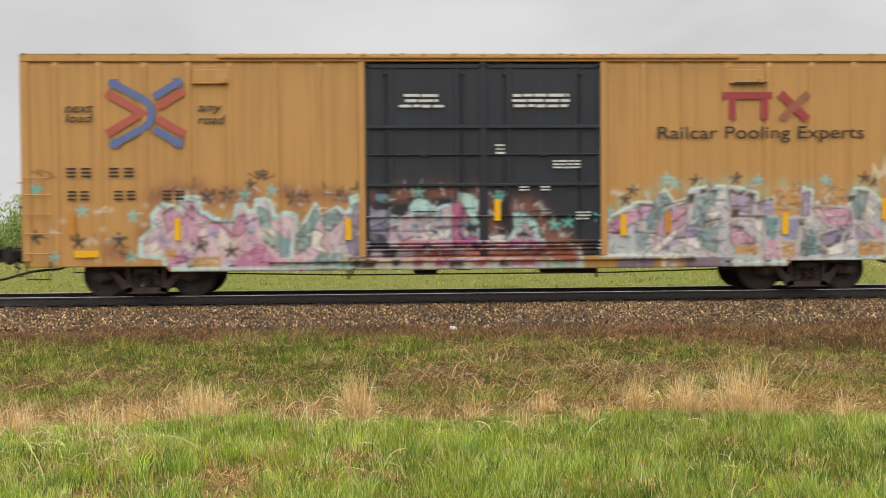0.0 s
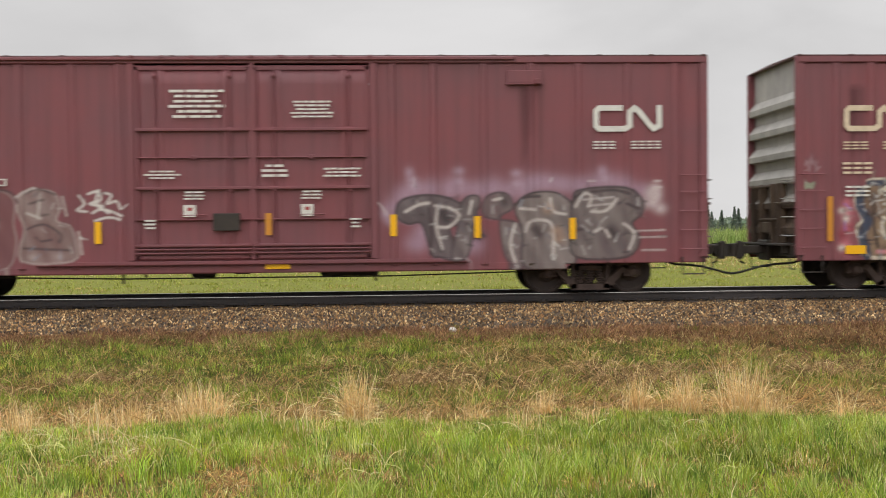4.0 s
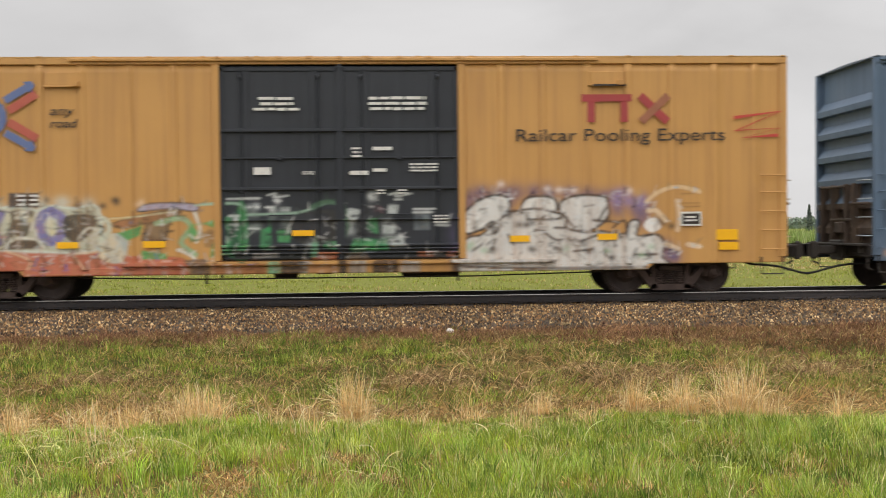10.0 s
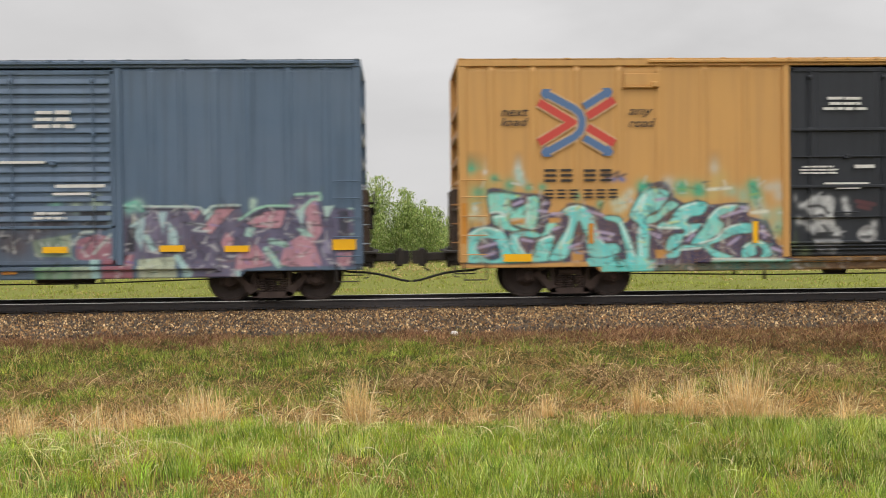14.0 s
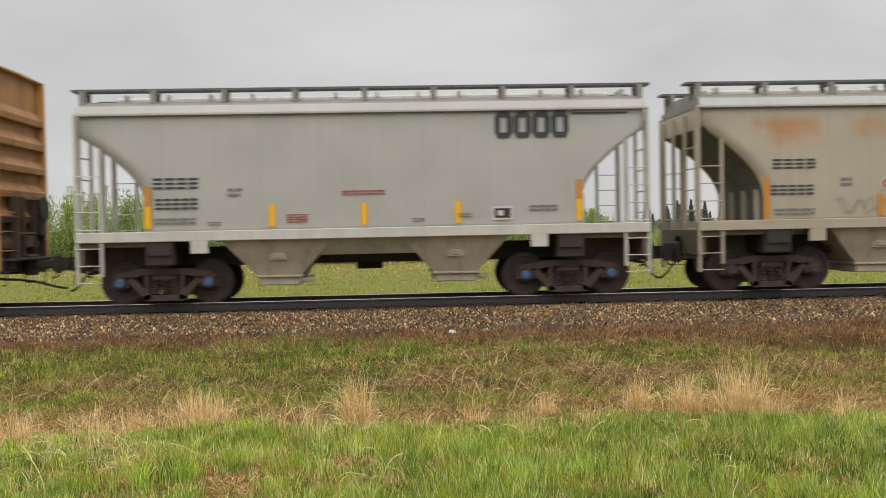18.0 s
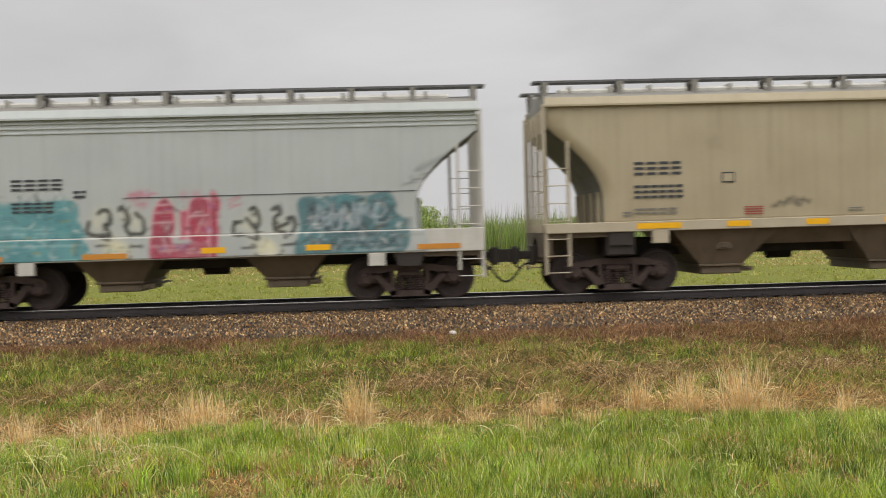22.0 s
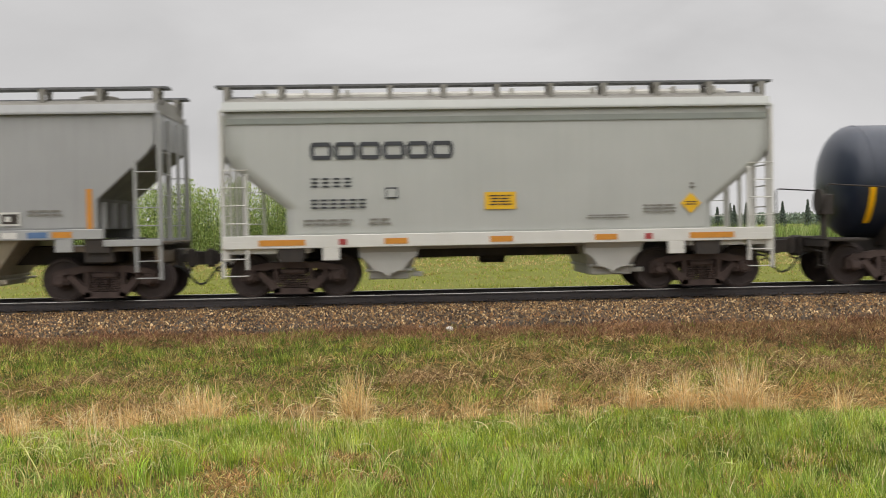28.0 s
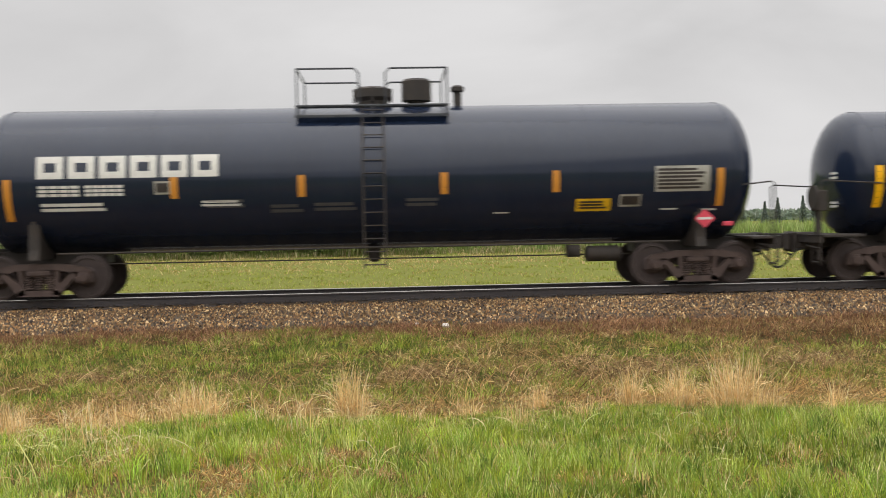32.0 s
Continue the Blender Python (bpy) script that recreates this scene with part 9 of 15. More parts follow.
c.line("2a282a", 0.115, [(4.66, 2.05), (4.91, 2.09), (5.04, 1.88), (5.26, 2.02), (5.52, 2), (5.73, 1.78), (5.94, 1.74)])
c.line("2a282a", 0.115, [(5.04, 1.53), (5.16, 1.27), (5.2, 0.84), (5.41, 0.66), (5.76, 0.7), (5.98, 0.96), (6.11, 1.47)])
c.line("2a282a", 0.115, [(4.77, 1.28), (4.95, 1.32), (5.1, 1.19), (4.99, 1.01), (4.68, 0.98)])
c.line("2a282a", 0.115, [(5.82, 1.87), (5.99, 2.01), (6.25, 1.99), (6.43, 2.18), (6.93, 2.18), (6.77, 1.9), (6.85, 1.33), (6.89, 0.94), (7.19, 0.77), (6.67, 0.75)])
c.line("2a282a", 0.115, [(6.34, 1.9), (6.25, 1.6), (6.2, 1.26), (6.37, 1)])
c.line("2a282a", 0.115, [(2.92, 0.87), (3.31, 1), (3.91, 0.94), (3.99, 0.77)])
c.line("2a282a", 0.115, [(5.38, 1.27), (5.59, 1.35), (5.77, 1.31)])
c.line("2a282a", 0.115, [(3.14, 1.26), (3.36, 1.12), (3.31, 0.78)])
c.line("2a282a", 0.115, [(4.27, 1.8), (4.48, 1.71), (4.43, 1.5)])
c.line("2a282a", 0.115, [(5.3, 1.79), (5.51, 1.65), (5.86, 1.67)])
c.line("dcd6ce", 0.058, [(1.95, 1.53), (2.21, 1.63), (2.34, 1.78), (2.47, 2.04), (2.82, 2.16), (3.16, 2.16), (3.41, 2.13), (3.56, 1.94), (3.58, 1.64), (3.44, 1.38), (3.14, 1.3)])
c.line("dcd6ce", 0.058, [(2.38, 1.72), (2.64, 1.73), (2.81, 1.47), (2.86, 1.13), (2.54, 0.96)])
c.line("dcd6ce", 0.058, [(3.43, 2.13), (3.8, 2.15), (4.27, 2.16), (4.36, 2.18)])
c.line("dcd6ce", 0.058, [(3.71, 2.02), (3.75, 1.81), (3.7, 1.42)])
c.line("dcd6ce", 0.058, [(3.88, 1.8), (4.05, 1.72), (3.92, 1.37), (4, 1.2)])
c.line("dcd6ce", 0.058, [(4.27, 2.14), (4.65, 2.01), (4.87, 2.01), (4.95, 1.79), (5.04, 1.62)])
c.line("dcd6ce", 0.058, [(4.09, 1.33), (4.08, 1.07), (3.74, 0.99), (3.48, 1.04), (3.66, 1.33)])
c.line("dcd6ce", 0.058, [(4.86, 1.58), (4.69, 1.32), (4.6, 1.02), (4.59, 0.63)])
c.line("dcd6ce", 0.058, [(4.66, 2.05), (4.91, 2.09), (5.04, 1.88), (5.26, 2.02), (5.52, 2), (5.73, 1.78), (5.94, 1.74)])
c.line("dcd6ce", 0.058, [(5.04, 1.53), (5.16, 1.27), (5.2, 0.84), (5.41, 0.66), (5.76, 0.7), (5.98, 0.96), (6.11, 1.47)])
c.line("dcd6ce", 0.058, [(4.77, 1.28), (4.95, 1.32), (5.1, 1.19), (4.99, 1.01), (4.68, 0.98)])
c.line("dcd6ce", 0.058, [(5.82, 1.87), (5.99, 2.01), (6.25, 1.99), (6.43, 2.18), (6.93, 2.18), (6.77, 1.9), (6.85, 1.33), (6.89, 0.94), (7.19, 0.77), (6.67, 0.75)])
c.line("dcd6ce", 0.058, [(6.34, 1.9), (6.25, 1.6), (6.2, 1.26), (6.37, 1)])
c.line("dcd6ce", 0.058, [(2.92, 0.87), (3.31, 1), (3.91, 0.94), (3.99, 0.77)])
c.line("dcd6ce", 0.058, [(5.38, 1.27), (5.59, 1.35), (5.77, 1.31)])
c.line("dcd6ce", 0.058, [(3.14, 1.26), (3.36, 1.12), (3.31, 0.78)])
c.line("dcd6ce", 0.058, [(4.27, 1.8), (4.48, 1.71), (4.43, 1.5)])
c.line("dcd6ce", 0.058, [(5.3, 1.79), (5.51, 1.65), (5.86, 1.67)])
c.line("d8e2e0", 0.03, [(2.38, 1.64), (2.68, 1.56), (2.78, 1.3)])
c.line("d8e2e0", 0.03, [(2.41, 0.88), (2.84, 0.88)])
c.line("d8e2e0", 0.03, [(3.28, 1.77), (3.02, 1.73)])
c.line("d8e2e0", 0.03, [(4.17, 1.09), (4.51, 1.06)])
c.line("d8e2e0", 0.03, [(4.77, 0.93), (5.03, 0.94)])
c.line("d8e2e0", 0.03, [(6.16, 1.78), (6.51, 1.9)])
c.line("d8e2e0", 0.03, [(6.33, 1.43), (6.59, 1.38)])
c.line("d8e2e0", 0.03, [(6.24, 0.82), (6.58, 0.91)])
c.line("d8e2e0", 0.03, [(4.61, 1.71), (4.82, 1.68)])
c.line("d8e2e0", 0.03, [(3.69, 0.78), (4.08, 0.68)])
c.scuffed(3000)
car = boxcar("boxcar", 43.5, "maroon boxcar with brown and silver graffiti letters", 9.40, M_MAROON, [-8.56, -7.81, -6.94, -6.03, -5.25, -4.37, -3.55], [3.37, 4.20, 5.03, 5.92, 6.76, 7.60, 8.50],
             -2.42, 0.02, 2.46, c, 7.02, surface("white_end_paint", lin("b5b2ac"), lin("8d8a86"), 0.6, scale=2, amount=0.6, streaks=0.5, streak_colour=lin("5d5653")), M_MAROON, roof=MATS["maroon_roof_paint"])
ribbon_sign(car, -8.40, 3.40, 1.45, 0.55, M_CREAM)
blocks(car, -8.41, 3.02, 0.16, 0.15, 3, -1.513, M_CREAM, 0.25, name="address_mark")
blocks(car, -7.55, 3.02, 0.16, 0.12, 5, -1.513, M_CREAM, 0.25, name="address_mark")
blocks(car, -8.42, 2.50, 0.24, 0.18, 3, -1.513, M_CREAM, 0.25)
blocks(car, -8.36, 2.02, 0.22, 0.15, 3, -1.513, M_WHITE, 0.2)
blocks(car, -7.52, 2.02, 0.22, 0.15, 3, -1.513, M_WHITE, 0.2)
for x0, x1 in ((-1.78, -0.58), (0.66, 1.86)):
    bars(car, x0, 3.72, x1, 4.50, 7, -1.56, M_WHITE, ragged=0.5, seed=int(x0 * 9), label="white stencilled notice")
    bars(car, x0 + 0.25, 3.55, x0 + 0.95, 3.61, 1, -1.56, M_WHITE)
    bars(car, x0 + 0.15, 2.28, x0 + 1.15, 2.34, 1, -1.56, M_WHITE)
    bars(car, x0 + 0.40, 2.05, x0 + 0.85, 2.2, 2, -1.56, M_WHITE, ragged=0.5)
    bars(car, x0 + 0.42, 1.65, x0 + 0.62, 2.03, 1, -1.56, M_WHITE, label="white card holder")
    bars(car, x0 + 0.12, 1.66, x0 + 0.32, 1.80, 1, -1.56, M_REFLECT_OLD, label="orange sticker")
for x0, z0, x1, z1, n in ((0.20, 2.93, 0.55, 3.18, 3), (1.5, 2.95, 1.85, 3.15, 3), (1.95, 2.95, 2.2, 3.15, 1), (-2.3, 1.75, -2.0, 2.1, 4), (-2.3, 1.15, -1.9, 1.3, 2), (-0.9, 1.24, -0.55, 1.35, 2), (2.05, 1.75, 2.3, 2.1, 4)):
    bars(car, x0, z0, x1, z1, n, -1.56, M_WHITE, ragged=0.2)
for x, z, h in ((-8.7, 1.55, 0.95), (8.65, 1.55, 0.95)):
    reflector(car, x, z, -1.515, 0.12, h, False)
for x, z in ((-5.75, 1.25), (-2.95, 1.35), (2.95, 1.35), (5.75, 1.4)):
    reflector(car, x, z, -1.516, 0.15, 0.45)
reflector(car, 0.25, 1.65, -1.566, 0.12, 0.45, False)
for x in (-8.15, 8.1):
    part("reflector", Geo().box(x - 0.22, x + 0.22, -1.516, -1.512, 0.80, 0.98), M_REFLECT, car)

# fourth car: yellow, green and orange letters, then fat white ones
c = canvas_for(9.42, 3.5)
c.dots("a4b84c", 0.2, [(-9.24, 2.83), (-9.06, 3.01), (-8.82, 2.89), (-8.58, 3.06), (-8.34, 2.94), (-8.16, 2.76), (-8.88, 2.71), (-8.52, 2.74), (-9.12, 2.65)], strength=0.4)
c.dots("a9b34c", 0.144, [(-9.18, 2.99), (-8.99, 3.04), (-8.85, 2.89), (-9.02, 2.82), (-8.75, 3.08), (-8.41, 3.13), (-8.22, 2.98)], strength=0.5)
c.dots("cdd6cc", 0.163, [(-8.75, 1.72), (-8.72, 1.52), (-8.57, 1.89), (-7.85, 2), (-6.98, 1.97), (-6.05, 1.99), (-5.66, 2.06), (-5.13, 1.98), (-8.68, 1.13), (-8.69, 0.94)], strength=0.7)
c.fill("c2705a", [(-8.76, 0.77), (-8.72, 1.03), (-7.57, 1.06), (-6.85, 1.08), (-6.12, 1.04), (-4.95, 1.09), (-4.96, 0.6), (-7, 0.63), (-7.09, 0.74)], second="b85f48")
c.fill("cfcdb4", [(-8.68, 1.13), (-8.72, 1.52), (-8.75, 1.74), (-8.53, 1.95), (-7.95, 1.96), (-6.93, 1.95), (-6.69, 1.99), (-6.29, 1.94), (-6.14, 1.9), (-5.86, 1.99), (-5.42, 1.93), (-4.94, 1.95), (-4.95, 1.09), (-6.07, 1.05), (-6.85, 1.09), (-7.57, 1.07)], second="b8bca8", line="d0d8cc", edge=0.05)
c.fill("6b7266", [(-8.57, 1.9), (-7.94, 1.92), (-7.86, 1.6), (-8.04, 1.46), (-8.49, 1.46)], second="8a8e78", line="3a3e3a", edge=0.025)
c.fill("7776b0", [(-7.56, 1.7), (-7.27, 1.89), (-6.82, 1.86), (-6.93, 1.54), (-6.88, 1.2), (-7.27, 1.11), (-7.57, 1.16), (-7.86, 1.11), (-7.8, 1.41), (-7.36, 1.45), (-7.07, 1.55), (-7.46, 1.55)], second="8c8cc0", line="3c3c58", edge=0.025)
c.fill("3d3d39", [(-6.68, 1.89), (-6.24, 1.88), (-6.29, 1.54), (-6.44, 1.34), (-6.64, 1.39), (-6.84, 1.2), (-6.69, 1.69)], second="55564c")
c.fill("463f38", [(-6.94, 1.09), (-6.6, 1.3), (-6.2, 1.29), (-6.04, 1.12)], second="302e2c")
c.line("7776b0", 0.2, [(-5.89, 1.88), (-5.68, 1.74), (-5.67, 1.44), (-5.89, 1.26), (-6.09, 1.45), (-6.08, 1.74), (-5.89, 1.88)])
c.fill("383832", [(-5.59, 1.78), (-4.97, 1.77), (-5.08, 1.43), (-5.37, 1.23), (-5.62, 1.38)], second="50504a")
c.line("7776b0", 0.1, [(-8.64, 1.08), (-7.86, 1.07)])
c.line("7776b0", 0.1, [(-8.54, 1.33), (-8.59, 1.11)])
c.dots("d8cfa2", 0.082, [(-7.47, 1.65), (-7.4, 1.61), (-5.89, 1.67), (-5.87, 1.45), (-7.28, 1.56), (-6.3, 1.7)], strength=0.9)
c.line("e2e0d0", 0.05, [(-8.71, 1.72), (-8.53, 1.9), (-8.34, 1.75), (-8.23, 1.46)])
c.line("e2e0d0", 0.05, [(-8.24, 1.86), (-8.05, 1.71), (-7.85, 1.9)])
c.line("e2e0d0", 0.05, [(-7.81, 1.36), (-7.57, 1.5), (-7.37, 1.4), (-6.99, 1.53)])
c.line("e2e0d0", 0.05, [(-6.81, 1.12), (-6.74, 1.26), (-6.5, 1.34), (-6.15, 1.29), (-6.01, 1.14)])
c.line("e2e0d0", 0.05, [(-6.59, 1.85), (-6.4, 1.88), (-6.59, 1.75), (-6.37, 1.77)])
c.line("e2e0d0", 0.05, [(-5.32, 1.33), (-5.13, 1.53), (-4.95, 1.48)])
c.line("e2e0d0", 0.05, [(-7.27, 1.8), (-7.35, 1.61)])
c.line("e2e0d0", 0.05, [(-6.31, 1.47), (-6.18, 1.84)])
c.line("e0c4a4", 0.045, [(-6.8, 1.07), (-6.51, 0.97), (-6.32, 0.86), (-6.37, 0.7)], strength=0.85)
c.line("e0c4a4", 0.045, [(-5.47, 0.99), (-5.23, 0.69)], strength=0.85)
c.line("e0c4a4", 0.045, [(-7.58, 0.87), (-7.29, 0.92)], strength=0.85)
c.line("e0c4a4", 0.045, [(-5.53, 1), (-4.95, 1.04)], strength=0.85)
c.dots("4a4440", 0.067, [(-5.37, 1.98), (-5.3, 2.01), (-5.96, 2.11), (-6.98, 2.09)], strength=0.7)
c.dots("e07a50", 0.082, [(-9.21, 1.23), (-9.11, 1.21), (-9.31, 1.26)], strength=0.9)
c.dots("e8e0d8", 0.053, [(-9.26, 1.26), (-9.09, 1.28)], strength=0.9)
c.line("54402a", 0.045, [(-9.41, 2.31), (-9.27, 2.21), (-9.31, 2.36), (-9.12, 2.23), (-9.14, 2.36), (-9, 2.28)], strength=0.85)
c.line("54402a", 0.045, [(-9.32, 2.09), (-9, 2.15)], strength=0.85)
c.line("54402a", 0.045, [(-9.44, 1.8), (-9.25, 1.72), (-9.3, 1.87), (-9.11, 1.77), (-9.01, 1.84)], strength=0.85)
c.line("54402a", 0.045, [(-9.08, 1.65), (-9, 1.66)], strength=0.85)
c.fill("3b3e44", [(-8.64, 2.26), (-7.92, 2.26), (-7.92, 1.96), (-8.64, 1.97)])
c.fill("3b3e44", [(-7.71, 2.26), (-7.1, 2.25), (-7.1, 1.96), (-7.71, 1.96)])
c.fill("3b3e44", [(-6.73, 2.26), (-6.12, 2.26), (-6.13, 1.96), (-6.74, 1.96)])
c.fill("c2705a", [(-4.95, 0.99), (-4.06, 0.93), (-3.25, 0.9), (-3.25, 0.65), (-4.95, 0.65)], second="b0583f")
c.fill("d9caaa", [(-4.95, 1.03), (-4.65, 1.42), (-4.34, 1.27), (-4.45, 0.83), (-4.8, 0.83)], second="a9b8b8")
c.line("c8ccb8", 0.12, [(-4.94, 1.73), (-4.77, 1.68), (-4.72, 1.48), (-4.84, 1.31), (-4.94, 1.29)])
c.line("33342f", 0.05, [(-4.94, 1.58), (-4.83, 1.53), (-4.89, 1.39)])
c.fill("4f9a58", [(-4.55, 1.42), (-4.04, 1.57), (-4.1, 1.37), (-4.34, 1.26)])
c.fill("a5704a", [(-4.64, 1.62), (-3.95, 1.81), (-3.3, 1.89), (-3.35, 1.76), (-3.96, 1.61), (-4.45, 1.52)], second="7c5a3c", line="3a342c", edge=0.02)
c.fill("aaa6be", [(-4.13, 1.86), (-3.9, 2.02), (-3, 2.01), (-2.96, 1.85), (-3.46, 1.91)], line="2e2c30", edge=0.03)
c.fill("6a5a46", [(-3.96, 1.61), (-3.5, 1.66), (-3.56, 1.26), (-4.06, 1.27)], second="8f7a5c", line="332c26", edge=0.03)
c.line("8fb48a", 0.11, [(-3.76, 1.61), (-3.25, 1.71), (-3.06, 1.51), (-3.26, 1.21), (-2.97, 0.96)])
c.fill("56a05e", [(-3.04, 1.61), (-2.91, 1.41), (-3.06, 1.21), (-3.14, 1.42)])
c.fill("4f9a58", [(-4.07, 1.06), (-3.56, 0.98), (-3.55, 0.87), (-4.07, 0.87)])
c.fill("5a9c52", [(-2.82, 1.6), (-2.51, 1.7), (-2.55, 1.49)])
c.fill("6fa04e", [(-2.63, 1.17), (-2.25, 1.26), (-2.18, 0.96), (-2.68, 0.89)])
c.line("dcdcd0", 0.07, [(-3.32, 1.06), (-3.11, 0.97), (-2.98, 0.86)])
c.line("dcdcd0", 0.07, [(-2.97, 1.81), (-2.87, 1.47), (-2.95, 1.22)])
c.fill("6a5444", [(-3.22, 0.85), (-2.78, 0.87), (-2.63, 0.64), (-3.03, 0.62)])
c.fill("8a6a44", [(-2.82, 1.42), (-2.52, 1.51), (-2.53, 1.07), (-2.78, 1.12)], strength=0.7)
c.line("d5d0a8", 0.03, [(-4.69, 1.72), (-4.2, 1.75), (-3.36, 1.86)])
c.line("d5d0a8", 0.03, [(-2.96, 1.98), (-2.62, 2)])
c.dots("35302c", 0.078, [(-4.56, 2.06), (-4.59, 2.1), (-4.84, 1.98)], strength=0.85)
c.dots("e0c0a0", 0.069, [(-4.05, 2.05), (-4.12, 2)], strength=0.7)
c.fill("2f6a42", [(-2.48, 1.15), (-2.27, 1.65), (-1.97, 1.94), (-1.92, 0.85), (-2.18, 0.85)], second="244a34")
c.line("9dc0a6", 0.04, [(-2.96, 1.98), (-2.02, 1.98), (-1.95, 1.66), (-1.92, 1.15)])
c.fill("3f9a5c", [(-1.61, 1.45), (-1.42, 1.54), (-1.42, 1.09), (-1.58, 1.16)])
c.fill("4aa066", [(-1.29, 1.43), (-1.02, 1.44), (-1.04, 1.19), (-1.27, 1.21)])
c.fill("4aa55c", [(0.52, 1.62), (0.72, 1.62), (0.72, 1.42), (0.52, 1.41)])
c.fill("3c8a54", [(0.28, 1.26), (0.97, 1.27), (1.01, 1), (0.24, 0.98)], second="2a5a3c")
c.fill("3f9258", [(-0.36, 1.22), (-0.03, 1.21), (-0.08, 1.04), (-0.33, 1.07)])
c.dots("97a09a", 0.098, [(-1.78, 1.8), (-1.7, 1.53), (-1.78, 1.51), (-1.38, 1.75), (-1.18, 1.84), (-0.98, 1.7), (-1.13, 1.6)], strength=0.55)
c.dots("e0dede", 0.064, [(-1.38, 1.87), (-1.28, 2.05), (-2.13, 1.68), (-2.12, 1.56), (-1.72, 1.95)], strength=0.85)
c.fill("2a2a28", [(-0.98, 1.69), (-0.58, 1.83), (-0.03, 1.83), (0.07, 1.38), (-0.33, 1.13), (-0.98, 1.24)], second="3c3630", strength=0.85)
c.line("86a890", 0.055, [(-0.58, 1.88), (-0.23, 2.01), (0.02, 1.93), (0.17, 1.63)])
c.fill("9ba19e", [(0.07, 1.86), (0.43, 1.86), (0.32, 1.57), (0.17, 1.41)])
c.fill("3a3836", [(0.45, 1.82), (0.83, 1.88), (0.82, 1.28), (0.32, 1.31)], strength=0.8)
c.dots("c8ccc8", 0.098, [(0.98, 1.58), (1.05, 1.43), (0.97, 1.23), (1.15, 1.18), (-0.58, 1.14), (0.22, 1.41)], strength=0.6)
c.dots("d88a90", 0.059, [(0.78, 1.84)], strength=0.8)
c.fill("b67a4a", [(-2.63, 0.77), (-1.54, 0.75), (-1.54, 0.62), (-2.63, 0.63)], second="9c6038")
c.fill("c08a5a", [(-0.64, 0.74), (-0.06, 0.73), (-0.06, 0.6), (-0.64, 0.61)])
c.fill("232624", [(-1.21, 0.95), (-0.66, 0.95), (-0.66, 0.6), (-1.21, 0.6)])
c.fill("3f9a5c", [(-1.51, 0.73), (-1.24, 0.73), (-1.24, 0.61), (-1.49, 0.62)])
c.fill("262828", [(0.67, 0.78), (1.21, 0.78), (1.21, 0.59), (0.67, 0.59)])
c.fill("8f7c6a", [(-0.39, 0.94), (0.52, 0.98), (0.62, 0.83), (-0.39, 0.82)], strength=0.6)
c.dots("5f5178", 0.2, [(2.75, 2.06), (2.95, 2.19), (3.36, 2.16), (3.67, 2.18), (4.07, 2.2), (4.38, 2.13), (4.79, 2.15), (5.2, 2.12), (5.56, 2.09), (2.7, 1.81), (2.57, 1.61), (2.49, 1.31), (2.49, 0.91), (3.51, 2.01), (6.23, 1.83), (6.39, 1.88), (5.82, 1.84), (6.85, 0.97), (6.96, 0.81), (6.34, 1.63)], strength=0.75)
c.dots("8a7aa8", 0.15, [(5.77, 2.09), (5.92, 2.14), (6.08, 1.99), (6.34, 1.98), (5.82, 1.99)], strength=0.8)
c.dots("e8dcd8", 0.08, [(3.36, 2.36), (4.33, 2.25), (4.59, 2.23), (4.89, 2.22), (6.08, 2.19)], strength=0.7)
c.dots("c09a5c", 0.07, [(6.28, 2.16)], strength=0.8)
c.fill("e0dfdb", [(2.52, 1.55), (2.59, 1.76), (2.95, 2.06), (3.36, 2.13), (3.54, 2.01), (3.51, 1.8), (3.25, 1.55), (2.9, 1.4), (2.62, 1.33)], second="d0d0ce", line="26252a", edge=0.055)
c.fill("e0dfdb", [(3.79, 1.89), (3.92, 2.07), (4.28, 2.1), (4.51, 2.02), (4.48, 1.76), (3.87, 1.79)], line="26252a", edge=0.055)
c.fill("dedddA", [(4.59, 1.89), (4.89, 2.1), (5.52, 2.09), (5.62, 1.93), (5.61, 1.63), (5.16, 1.33), (4.79, 1.38)], second="cacac8", line="26252a", edge=0.055)
c.fill("dad9d5", [(2.53, 1.06), (2.69, 1.26), (2.95, 1.31), (3.25, 1.56), (3.56, 1.76), (4.07, 1.84), (4.53, 1.75), (4.75, 1.64), (4.74, 1.43), (5.2, 1.33), (5.46, 1.36), (5.97, 1.3), (6.08, 1.56), (6.29, 1.55), (6.24, 1.24), (6.65, 1.28), (6.81, 1.12), (6.76, 0.81), (6.59, 0.6), (2.59, 0.65)], second="cdccc8", line="26252a", edge=0.045)
c.line("26252a", 0.05, [(2.95, 1.4), (3.15, 1.57), (3.32, 1.51), (3.25, 1.35), (3.05, 1.3)])
c.line("26252a", 0.05, [(3.46, 1.7), (3.61, 1.81), (3.83, 1.75)])
c.line("26252a", 0.05, [(4.28, 1.34), (4.53, 1.18), (4.8, 1.23)])
c.line("26252a", 0.05, [(3.92, 1.62), (4.53, 1.62), (4.7, 1.75)])
c.line("26252a", 0.05, [(4.49, 1.44), (4.75, 1.43)])
c.line("26252a", 0.05, [(5.1, 1.17), (5.46, 1.28), (5.93, 1.23)])
c.line("26252a", 0.05, [(5.41, 1.56), (5.57, 1.84)])
c.line("26252a", 0.05, [(4.79, 1.17), (5.11, 1.15)])
c.line("26252a", 0.05, [(3.14, 0.98), (3.25, 1.21)])
c.line("26252a", 0.05, [(6.18, 0.85), (6.66, 0.86)])
c.line("26252a", 0.05, [(5.47, 0.92), (5.67, 0.77)])
